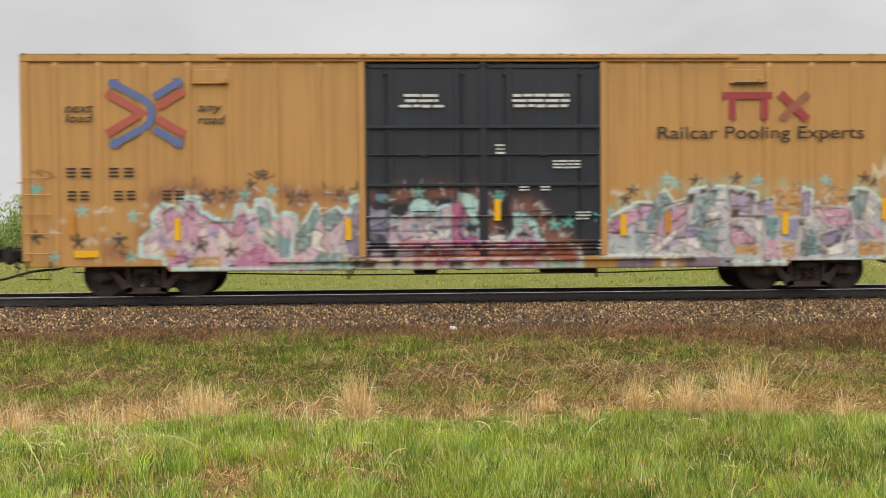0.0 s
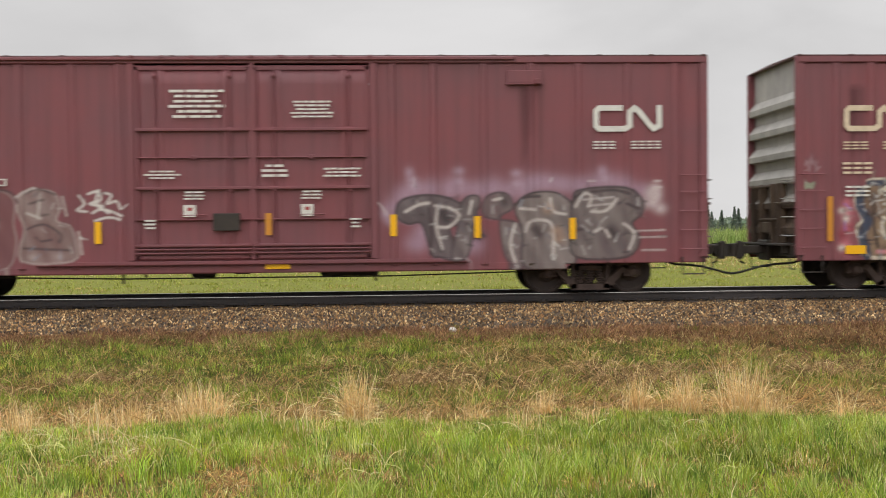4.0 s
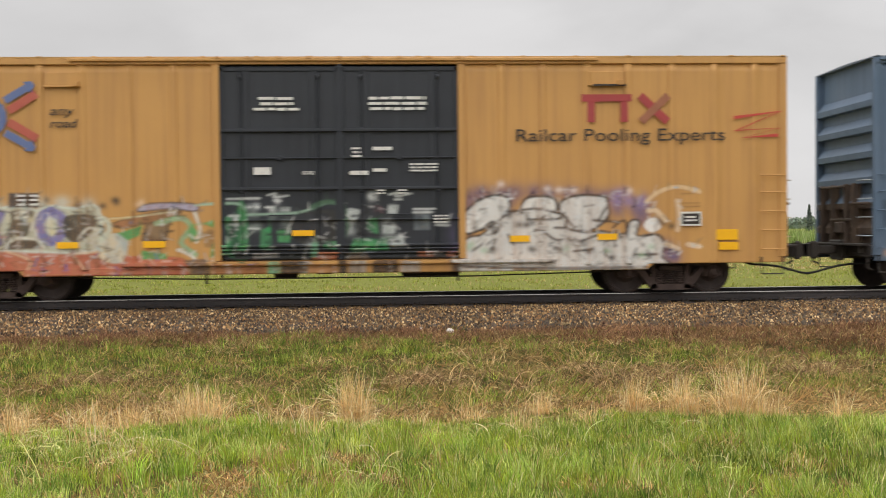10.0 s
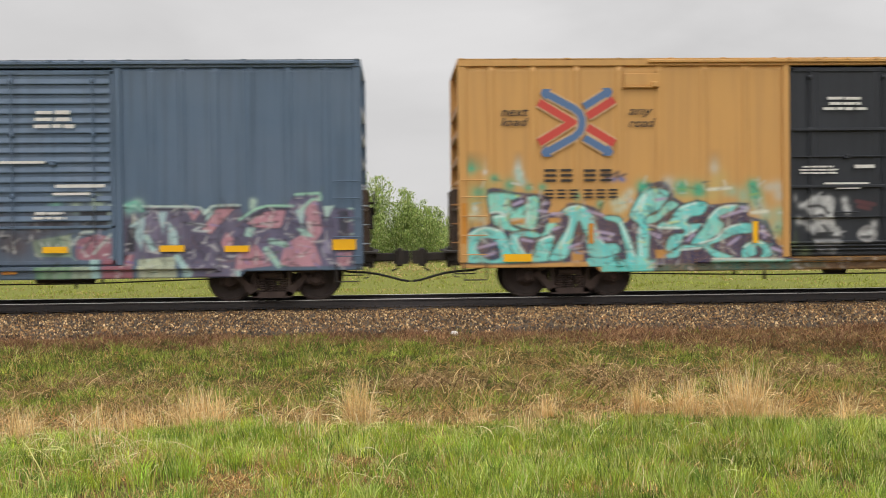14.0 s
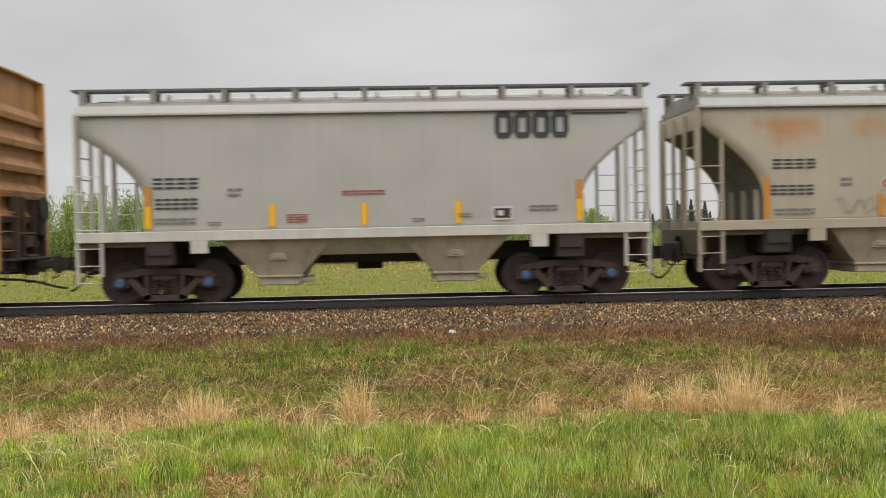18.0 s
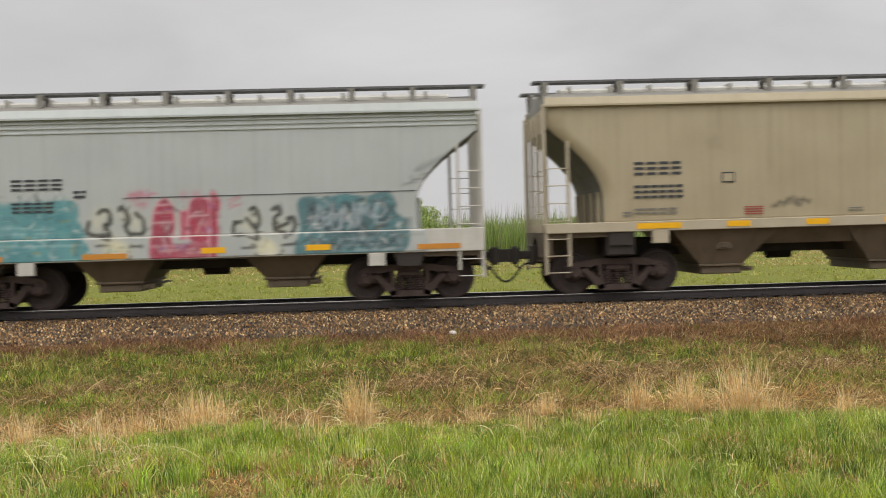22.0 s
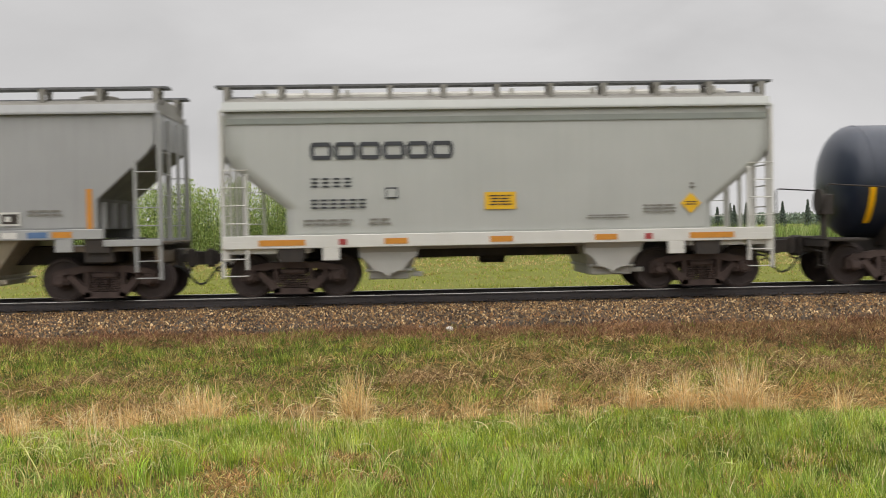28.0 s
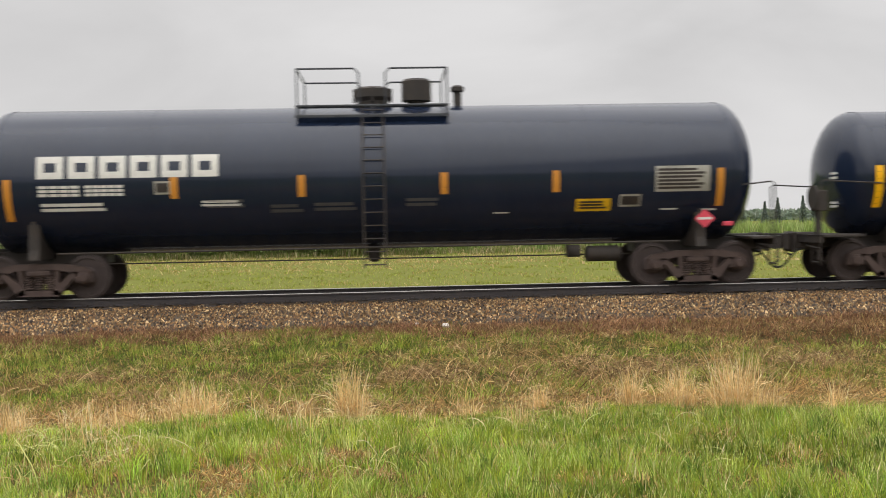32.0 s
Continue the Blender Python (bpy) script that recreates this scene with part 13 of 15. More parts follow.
P_SILVER = surface("silver_grey_hopper_paint", lin("a3a3a2"), lin("949493"), 0.5, scale=0.8, amount=0.5, streaks=0.19, streak_colour=lin("7a7876"), paint="spray")
P_WHITEGREY = surface("greyish_white_hopper_paint", lin("b5b6b1"), lin("a5a6a1"), 0.5, scale=0.8, amount=0.4, streaks=0.11, streak_colour=lin("8f938b"), paint="spray")
P_CHUTE = surface("dusty_chute_paint", lin("bab09c"), lin("9f9582"), 0.6, scale=1.5, amount=0.6, streaks=0.4, streak_colour=lin("5e564a"))
P_BROWN = surface("brown_dusty_chute_paint", lin("6f614f"), lin("5d5142"), 0.65, scale=1.5, amount=0.6, streaks=0.4, streak_colour=lin("453b30"))
P_SILLW = surface("off_white_sill_paint", lin("cfcbc2"), lin("b3aea4"), 0.55, scale=2, amount=0.5, streaks=0.3, streak_colour=lin("948d80"))
M_CHAR = surface("charcoal_letter_paint", lin("35373b"), lin("45474b"), 0.6, scale=5, amount=0.4, bump=0.03)


def sign_ring(x, b, z0, h, t, y):
    """A plain hollow block with cut corners."""
    g = Geo()
    for p in ([(x, z0 + t), (x + t, z0 + t), (x + t, z0 + h - t), (x, z0 + h - t)], [(b - t, z0 + t), (b, z0 + t), (b, z0 + h - t), (b - t, z0 + h - t)],
              [(x, z0 + t), (x + t * 0.6, z0), (b - t * 0.6, z0), (b, z0 + t)], [(x, z0 + h - t), (b, z0 + h - t), (b - t * 0.6, z0 + h), (x + t * 0.6, z0 + h)]):
        g.prism(p, y, y + 0.003)
    return g


def chunky(car, x0, z0, w, h, count, material, y=HY, label=""):
    """An owner's name as plain hollow blocks."""
    step = w / count
    for i in range(count):
        part("sign_block", sign_ring(x0 + i * step, x0 + i * step + step * 0.93, z0, h, min(step * 0.29, h * 0.24), y), material, car, label)


# first hopper: pale grey
car = hopper(120.36, "pale grey covered hopper with blue bearing caps", P_GREY, P_SILLW, 5.95, 4.27, True, chute_paint=P_CHUTE, wheels=ME_WHEELS_BLUE, posts=9)
chunky(car, 2.70, 3.34, 1.58, 0.55, 4, M_CHAR, label="charcoal block sign of the owner")
blocks(car, -4.36, 2.40, 0.22, 0.20, 4, HY, M_CHAR, 0.2)
blocks(car, -4.33, 1.98, 0.22, 0.15, 5, HY, M_CHAR, 0.2)
bars(car, -4.36, 1.66, -3.5, 1.82, 2, HY, M_FAINT, ragged=0.1)
for x0, z0, x1, z1, n in ((-2.85, 2.2, -2.55, 2.42, 2), (-3.25, 1.62, -3.0, 1.72, 2), (0.95, 1.62, 1.2, 1.72, 2), (3.4, 1.8, 4.0, 1.95, 2), (1.9, 1.7, 2.2, 1.8, 2)):
    bars(car, x0, z0, x1, z1, n, HY, M_FAINT)
bars(car, -1.65, 1.65, -1.2, 1.85, 4, HY, M_RED)
bars(car, -0.5, 2.2, 0.4, 2.32, 2, HY, M_RED)
bars(car, 4.3, 3.82, 5.5, 3.86, 1, HY, M_CHAR)
data_box(car, 2.83, 1.78)
for x in (-4.48, -1.95, -0.05, 1.9, 4.45):
    reflector(car, x, 1.82, HY, 0.13, 0.45)
for x in (-4.48, 4.45):
    reflector(car, x, 2.25, HY, 0.13, 0.42, False)

# second hopper: beige with rusty patches
c = Canvas(-5.9, 5.9, 1.5, 4.0, 0.03)
d = c.dice
for x0, x1, z0, z1 in ((-4.39, -3.23, 2.95, 3.69), (-2.58, -1.11, 3.28, 3.58), (-0.5, 0.96, 3, 3.6), (1.42, 3.05, 3.03, 3.61), (3.43, 5.06, 3.15, 3.51), (-4.73, -4.55, 3.29, 3.6)):
    for _ in range(int(70 * (x1 - x0) * (z1 - z0) / 0.5) + 4):
        c.spray(d.uniform(x0 + 0.05, x1 - 0.05), d.triangular(z0 + 0.05, z1 - 0.03, z1 - 0.03), d.uniform(0.05, 0.2), d.uniform(0.05, 0.12), lin("b47c48"), 0.19)
c.scrawl(-2.9, -1.6, 1.6, 1.95, lin("6d6a62"), 0.03, 14, 0.7)
c.scrawl(1.0, 2.3, 1.6, 2.2, lin("8f8878"), 0.04, 10, 0.6)
c.spray(-0.4, 1.85, 0.4, 0.2, lin("5f86b0"), 0.6)
c.scrawl(-0.7, -0.1, 1.75, 2.0, lin("5f86b0"), 0.05, 8, 0.9)
c.scrawl(3.0, 3.8, 1.6, 1.75, lin("7f98b0"), 0.04, 8, 0.6)
c.scrawl(1.2, 2.5, 1.5, 1.6, W_, 0.04, 12, 0.8)
car = hopper(133.25, "beige covered hopper with rust patches and small tags", P_TAN, surface("dusty_beige_sill", lin("b5aa98"), lin("9a8f7c"), 0.6, scale=2, amount=0.6), 5.92, 4.19, True, canvas=c, chute_paint=P_CHUTE, posts=9, brake=True, eave=surface("pale_grey_eave_paint", lin("b9bab6"), lin("a2a29c"), 0.55, scale=2, amount=0.5, streaks=0.3, streak_colour=lin("807c72")))
blocks(car, -4.31, 2.60, 0.20, 0.20, 4, HY, M_CHAR, 0.2)
blocks(car, -4.36, 2.05, 0.20, 0.16, 5, HY, M_CHAR, 0.2)
bars(car, -4.3, 1.6, -3.4, 1.78, 2, HY, M_FAINT, ragged=0.1)
for x in (-1.82, 1.68):
    part("round_placard", Geo().lathe([(0, 0.15), (0.004, 0.15)], (x, HY - 0.003, 2.25), "y", 20), M_WHITE, car, "white round placard with a red rim")
    part("round_placard", Geo().lathe([(0, 0.12), (0.004, 0.12)], (x, HY - 0.006, 2.25), "y", 20), M_RED, car)
    part("round_placard", Geo().lathe([(0, 0.06), (0.004, 0.06)], (x, HY - 0.009, 2.25), "y", 12), M_WHITE, car)
for x0, z0, x1, z1, n in ((-2.85, 2.2, -2.6, 2.42, 2), (-1.6, 1.62, -1.2, 1.8, 3), (0.75, 1.62, 1.2, 1.72, 2), (3.4, 1.85, 4.1, 2.05, 2), (-0.2, 2.18, 0.3, 2.3, 1)):
    bars(car, x0, z0, x1, z1, n, HY, M_FAINT)
data_box(car, 2.80, 1.75)
for x in (-4.45, -1.98, -0.08, 1.8, 4.4):
    reflector(car, x, 1.8 if abs(x) < 4 else 1.95, HY, 0.13, 0.45 if abs(x) < 4 else 0.95, False)

# third hopper: pale grey with turquoise, red and teal panels of paint
c = Canvas(-5.9, 5.9, 1.0, 4.0, 0.03)
d = c.dice
c.fill("3f8a90", [(-4.41, 2.25), (-3.88, 2.26), (-3.11, 2.27), (-2.5, 2.26), (-2.4, 1.86), (-2.29, 1.46), (-2.29, 0.97), (-4.57, 1.04), (-4.57, 1.41), (-4.41, 1.45)], second="4f969a", strength=0.92)
c.dots("5aa0a4", 0.144, [(-4.18, 2), (-3.61, 1.75), (-2.92, 2.12), (-2.73, 1.72), (-4.05, 1.52), (-3.14, 1.25), (-4.2, 1.18), (-2.56, 1.14)], strength=0.5)
c.dots("357a82", 0.144, [(-4.28, 1.77), (-3.31, 2.03), (-2.78, 1.92), (-2.5, 1.52), (-3.72, 1.17), (-2.95, 1.05)], strength=0.5)
c.dots("a8ccd0", 0.048, [(-3.21, 1.98), (-3.12, 1.73), (-3.08, 1.64), (-3.32, 1.52), (-3.71, 1.63), (-4.19, 1.62), (-4.44, 1.33), (-4.06, 1.08), (-3.33, 1.33), (-3.23, 1.18), (-2.95, 1.07), (-2.55, 1.31), (-3.82, 1.75), (-3.56, 1.6)], strength=0.5)
c.line("b4d4d6", 0.03, [(-3.9, 1.76), (-3.51, 1.75)], strength=0.55)
c.line("b4d4d6", 0.03, [(-3.8, 1.61), (-3.51, 1.62)], strength=0.55)
c.line("b4d4d6", 0.03, [(-3.32, 1.69), (-2.93, 1.71)], strength=0.55)
c.line("b4d4d6", 0.03, [(-3.32, 1.62), (-2.93, 1.62)], strength=0.55)
c.line("b4d4d6", 0.03, [(-4.53, 1.39), (-3.62, 1.37)], strength=0.55)
c.line("b4d4d6", 0.03, [(-3.37, 1.36), (-2.35, 1.36)], strength=0.55)
c.line("b4d4d6", 0.03, [(-4.49, 1.31), (-4.2, 1.29)], strength=0.55)
c.line("b4d4d6", 0.03, [(-2.95, 1.05), (-2.46, 1.06)], strength=0.55)
c.dots("d9d4b8", 0.163, [(-2.05, 1.8), (-1.95, 2), (-1.46, 1.93), (-1.27, 1.78), (-1.86, 1.46), (-1.62, 1.31), (-1.53, 1.21), (-1.77, 1.36)], strength=0.55)
c.line("2c2a22", 0.10, [(-2.02, 2), (-1.92, 2.07), (-1.8, 2.02), (-1.78, 1.8), (-1.91, 1.75), (-1.79, 1.55), (-1.96, 1.58)])
c.line("2c2a22", 0.10, [(-2.22, 1.83), (-2.25, 1.61), (-2.11, 1.56)])
c.line("2c2a22", 0.10, [(-1.6, 2.06), (-1.53, 2.11), (-1.41, 1.88), (-1.47, 1.69), (-1.4, 1.54)])
c.line("2c2a22", 0.10, [(-1.26, 1.98), (-1.12, 1.83), (-1.13, 1.58), (-1.35, 1.57)])
c.line("2c2a22", 0.10, [(-2.18, 1.59), (-1.82, 1.46)])
c.line("2c2a22", 0.06, [(-2.09, 1.34), (-1.77, 1.32), (-1.85, 1.19)])
c.line("2c2a22", 0.06, [(-1.38, 1.32), (-1.14, 1.3)])
c.line("2c2a22", 0.06, [(-1.87, 1.14), (-1.78, 1.04), (-1.58, 0.99), (-1.39, 1.06), (-1.41, 1.18)])
c.line("2c2a22", 0.06, [(-1.8, 1.16), (-1.43, 1.19)])
c.dots("e4deb8", 0.144, [(-1.63, 1.28), (-1.68, 1.21), (-1.56, 1.16), (-1.77, 1.21)], strength=0.7)
c.dots("2c2a22", 0.053, [(-1.86, 1.7), (-1.8, 1.87), (-1.49, 1.74), (-1.51, 1.86)], strength=0.9)
c.line("f0ece0", 0.03, [(-1.78, 1.15), (-1.44, 1.16)])
c.line("f0ece0", 0.03, [(-1.73, 1.09), (-1.48, 1.1)])
c.dots("bcae9a", 0.192, [(-0.73, 1.87), (-0.48, 1.86)], strength=0.3)
c.dots("c4607a", 0.096, [(-1.35, 2.34), (-1.16, 2.39), (-1.01, 2.34), (-1.26, 2.29), (-1.11, 2.14), (-0.28, 2.32), (-0.03, 2.34)], strength=0.5)
c.fill("b02a48", [(-0.96, 1.03), (-0.97, 1.48), (-0.91, 1.97), (-0.77, 2.23), (-0.62, 2.26), (-0.5, 2.08), (-0.48, 1.66), (-0.53, 1.42), (-0.46, 0.98)], second="98304a", line="d898a4", edge=0.035)
c.fill("b8485e", [(-0.37, 1.42), (-0.37, 2), (-0.19, 2.02), (-0.25, 1.41)], line="d898a4", edge=0.035)
c.fill("b02a48", [(-0.18, 1.41), (-0.18, 2.1), (-0.03, 2.28), (0.21, 2.23), (0.26, 1.99), (0.25, 1.4)], second="a03048", line="d898a4", edge=0.035)
c.fill("b43e58", [(-0.97, 0.98), (-0.96, 1.33), (0.25, 1.34), (0.24, 0.98)], second="a84058", strength=0.9)
c.line("d8b0b4", 0.035, [(-0.95, 1.77), (-0.53, 1.79)], strength=0.7)
c.line("d8b0b4", 0.035, [(-0.82, 2.14), (-0.53, 2.15)], strength=0.7)
c.line("d8b0b4", 0.035, [(-0.9, 1.99), (-0.48, 2)], strength=0.7)
c.line("d8b0b4", 0.035, [(-0.14, 1.9), (0.21, 1.91)], strength=0.7)
c.line("d8b0b4", 0.035, [(-0.94, 1.29), (-0.3, 1.29)], strength=0.7)
c.line("d8b0b4", 0.035, [(-0.05, 1.51), (0.11, 1.84), (0.2, 1.5)], strength=0.7)
c.line("d8b0b4", 0.035, [(-0.8, 1.19), (-0.4, 1.21)], strength=0.7)
c.line("d8b0b4", 0.035, [(-0.21, 1.14), (0.24, 1.16)], strength=0.7)
c.line("c4607a", 0.035, [(-1.4, 2.35), (-1.11, 2.41), (-1.21, 2.29), (-0.91, 2.38), (-0.81, 2.36)], strength=0.6)
c.line("c4607a", 0.035, [(-1.26, 2.15), (-1.06, 2.19)], strength=0.6)
c.fill("b02a48", [(0.26, 2.3), (0.39, 2.33), (0.47, 2.13), (0.4, 1.84), (0.42, 1.49), (0.36, 1.01), (0.23, 0.96)], second="a03048", line="d898a4", edge=0.035)
c.line("c4607a", 0.03, [(0.61, 2.2), (0.91, 2.29), (0.63, 2.1), (0.9, 2.12), (0.65, 2.03)], strength=0.7)
c.dots("d9d4b8", 0.16, [(0.99, 1.67), (1.68, 1.61), (1.23, 1.37), (1.42, 1.22), (1.37, 1.12), (1.09, 1.82)], strength=0.5)
c.line("2c2a22", 0.09, [(1.07, 1.99), (1.17, 2.04), (1.26, 1.76), (1.18, 1.57), (1.23, 1.4)])
c.line("2c2a22", 0.09, [(0.99, 1.82), (1.14, 1.62)])
c.line("2c2a22", 0.09, [(0.74, 1.75), (0.71, 1.51), (0.89, 1.48)])
c.line("2c2a22", 0.09, [(0.74, 1.73), (0.89, 1.75)])
c.line("2c2a22", 0.09, [(1.52, 1.98), (1.64, 2.04), (1.69, 1.9), (1.56, 1.81), (1.56, 1.56), (1.78, 1.51)])
c.line("2c2a22", 0.09, [(1.83, 1.8), (1.96, 1.8), (1.95, 1.55), (1.78, 1.41)])
c.line("2c2a22", 0.09, [(1.63, 1.61), (1.83, 1.7)])
c.line("2c2a22", 0.06, [(0.86, 1.51), (1.2, 1.37)])
c.line("2c2a22", 0.06, [(0.9, 1.21), (1.18, 1.22), (1.1, 1.28)])
c.line("2c2a22", 0.06, [(1.7, 1.25), (1.95, 1.26)])
c.line("2c2a22", 0.06, [(1.15, 1.08), (1.37, 1), (1.64, 1.04), (1.72, 1.14)])
c.dots("e4deb8", 0.14, [(1.4, 1.25), (1.32, 1.18), (1.5, 1.15)], strength=0.7)
c.dots("2c2a22", 0.055, [(1.16, 1.69), (1.14, 1.89), (1.61, 1.71), (1.66, 1.98), (1.88, 1.77)], strength=0.9)
c.line("f0ece0", 0.03, [(1.22, 1.06), (1.57, 1.07)])
c.fill("3f6c72", [(2.06, 0.96), (2.09, 1.6), (2.07, 2.19), (2.64, 2.22), (3.04, 2.28), (3.44, 2.22), (3.74, 2.29), (3.95, 2.28), (4.09, 2.04), (4.08, 1.86), (4.29, 1.69), (4.35, 1.34), (4.21, 1.05), (3.71, 0.96)], second="4f848a", strength=0.95)
c.dots("37565e", 0.17, [(2.48, 1.73), (3.03, 1.82), (3.48, 1.85), (3.22, 1.61), (2.82, 1.43), (3.73, 1.65), (4.02, 1.4), (3.42, 1.36), (2.34, 2.03)], strength=0.6)
c.dots("a9b4bc", 0.08, [(2.68, 2.02), (2.73, 1.87), (2.78, 1.75), (3.74, 2.09), (3.83, 1.99), (3.68, 2), (3.32, 1.42), (3.52, 1.31), (3.22, 1.32), (2.92, 1.23), (2.42, 1.24), (3.66, 1.16), (4.12, 1.25)], strength=0.5)
c.dots("3f9098", 0.085, [(2.99, 2.16), (2.93, 1.97), (2.23, 1.59), (3.73, 1.7)], strength=0.6)
c.line("c0c8cc", 0.03, [(2.27, 1.32), (2.62, 1.34)], strength=0.6)
c.line("c0c8cc", 0.03, [(2.27, 1.17), (2.72, 1.19)], strength=0.6)
c.line("c0c8cc", 0.03, [(2.92, 1.33), (3.42, 1.34)], strength=0.6)
c.line("c0c8cc", 0.03, [(3.02, 1.2), (3.72, 1.21)], strength=0.6)
c.line("c0c8cc", 0.03, [(3.21, 1.1), (3.66, 1.1)], strength=0.6)
c.line("c0c8cc", 0.03, [(3.71, 1.08), (4.17, 1.12)], strength=0.6)
c.line("c0c8cc", 0.03, [(3.18, 2.03), (3.43, 2.05)], strength=0.6)
c.line("c0c8cc", 0.03, [(3.18, 1.94), (3.38, 1.95)], strength=0.6)
c.line("2a3f46", 0.05, [(3.23, 1.86), (3.33, 1.71), (3.17, 1.57)], strength=0.8)
c.line("2a3f46", 0.05, [(3.44, 2.15), (3.24, 2.11)], strength=0.8)
c.line("2a3f46", 0.05, [(2.63, 1.63), (2.82, 1.48)], strength=0.8)
c.line("2a3f46", 0.05, [(3.62, 1.56), (3.92, 1.6)], strength=0.8)
c.line("2a3f46", 0.05, [(3.02, 1.47), (3.62, 1.41), (3.72, 1.5)], strength=0.8)
c.scrawl(2.2, 4.1, 1.45, 2.15, lin("22333c"), 0.05, 26, 0.8)
c.scrawl(2.3, 3.9, 1.5, 2.1, lin("b8c0c6"), 0.035, 22, 0.7)
c.scrawl(2.3, 4.2, 1.1, 1.4, lin("2a3a42"), 0.04, 24, 0.7)
c.line("4c4c48", 0.03, [(4.35, 2.79), (4.6, 2.82), (4.5, 2.72), (4.75, 2.76), (4.96, 2.83)], strength=0.8)
c.line("4c4c48", 0.03, [(4.6, 2.61), (4.85, 2.66), (4.65, 2.54), (4.5, 2.52)], strength=0.8)
c.line("4c4c48", 0.03, [(4.24, 2.43), (4.5, 2.49), (4.39, 2.38)], strength=0.8)
c.line("4c4c48", 0.03, [(4.91, 2.95), (5.26, 2.97)], strength=0.8)
c.line("8f8c84", 0.03, [(4.22, 1.39), (4.62, 1.4)], strength=0.5)
c.scuffed(700)
car = hopper(146.1, "pale grey covered hopper with turquoise and red graffiti panels", P_GREY2, P_SILLW, 5.90, 4.33, True, top=3.98, canvas=c, beads=True, chute_paint=P_BROWN, posts=10, sill=(1.02, 1.50), chutes=((-2.6, -0.9), (0.9, 2.6)))
sheet("sill_face", lambda z: -4.5, lambda z: 4.7, 1.04, 1.48, lambda z: -1.563, P_GREY2, car, c, thick=0.003)
blocks(car, -3.75, 2.50, 0.22, 0.22, 4, HY, M_CHAR, 0.22)
blocks(car, -3.75, 2.05, 0.20, 0.18, 4, HY, M_CHAR, 0.22)
bars(car, -2.5, 2.3, -2.25, 2.5, 2, HY, M_CHAR)
for x in (-4.4, -1.9):
    part("reflector", Geo().box(x - 0.45, x + 0.45, -1.572, -1.568, 1.06, 1.17), M_REFLECT_OLD, car)
for x in (0.3, 2.45):
    part("reflector", Geo().box(x - 0.25, x + 0.25, -1.572, -1.568, 1.12, 1.24), M_REFLECT, car)
part("reflector", Geo().box(4.5, 5.4, -1.572, -1.568, 1.08, 1.19), M_REFLECT_OLD, car)
part("sill_seam", Geo().box(-1.5, 4.5, -1.514, -1.508, 2.295, 2.31), M_CHAR, car)

# fourth hopper: beige
c = Canvas(-5.9, 5.9, 1.5, 4.0, 0.03)
c.scrawl(-0.85, -0.05, 1.75, 1.98, lin("4a463e"), 0.035, 16, 0.85)
c.spray(4.2, 2.6, 0.12, 0.3, lin("9a7a5a"), 0.4)
for x in (-2.0, -0.9, 0.6, 1.8):
    c.stroke([(x, 1.6), (x, 3.9)], 0.04, lin("9a9080"), 0.4, 0.03)
car = hopper(159.03, "beige covered hopper with a row of yellow sill strips", P_OLIVE, surface("beige_sill", lin("bcb09a"), lin("a5987f"), 0.6, scale=2, amount=0.5), 5.76, 4.14, True, top=4.02, canvas=c, chute_paint=P_BROWN, posts=8, brake=True)
blocks(car, -3.84, 2.50, 0.27, 0.21, 4, HY, M_CHAR, 0.25)
blocks(car, -3.85, 2.01, 0.27, 0.15, 6, HY, M_CHAR, 0.18)
for x0, z0, x1, z1, n in ((-3.85, 1.66, -2.95, 1.82, 2), (-4.1, 1.62, -3.9, 1.75, 2), (0.75, 1.62, 1.05, 1.72, 2), (1.95, 1.66, 2.2, 1.76, 2), (3.3, 1.8, 3.9, 2.0, 3)):
    bars(car, x0, z0, x1, z1, n, HY, M_FAINT)
part("stencil", Geo().box(-1.98, -1.70, HY, HY + 0.002, 2.30, 2.52), M_CHAR, car)
part("stencil", Geo().box(-1.95, -1.73, HY - 0.003, HY, 2.33, 2.49), P_OLIVE, car)
bars(car, -1.5, 1.6, -1.1, 1.8, 4, HY, M_RED)
data_box(car, 2.82, 1.76)
for x, w in ((-3.35, 0.95), (-1.65, 0.5), (0.05, 0.5), (1.75, 0.5), (3.42, 0.98)):
    part("reflector", Geo().box(x - w / 2, x + w / 2, -1.572, -1.568, 1.37, 1.49), M_REFLECT, car, "bright yellow reflective strip")

# fifth hopper: tan, straight cut ends
car = hopper(172.0, "tan covered hopper with faded orange strips", P_TAN2, surface("tan_sill", lin("b5a58a"), lin("9c8b6f"), 0.6, scale=2, amount=0.5), 5.80, 4.48, False, top=3.93, sill=(1.27, 1.49), chute_paint=surface("tan_chute_paint", lin("9a8a6e"), lin("7c6c54"), 0.65, scale=1.5, amount=0.7, streaks=0.5, streak_colour=lin("4e4436")), posts=11, brake=True, cut_top=2.98, cut_in=4.6, short_sill=True)
blocks(car, -4.17, 3.18, 0.30, 0.24, 4, HY, M_CHAR, 0.22)
blocks(car, -4.17, 2.66, 0.30, 0.22, 6, HY, M_CHAR, 0.24)
part("stencil", Geo().box(-1.02, -0.74, HY, HY + 0.002, 2.85, 3.05), M_CHAR, car)
part("stencil", Geo().box(-0.99, -0.77, HY - 0.003, HY, 2.88, 3.02), P_TAN2, car)
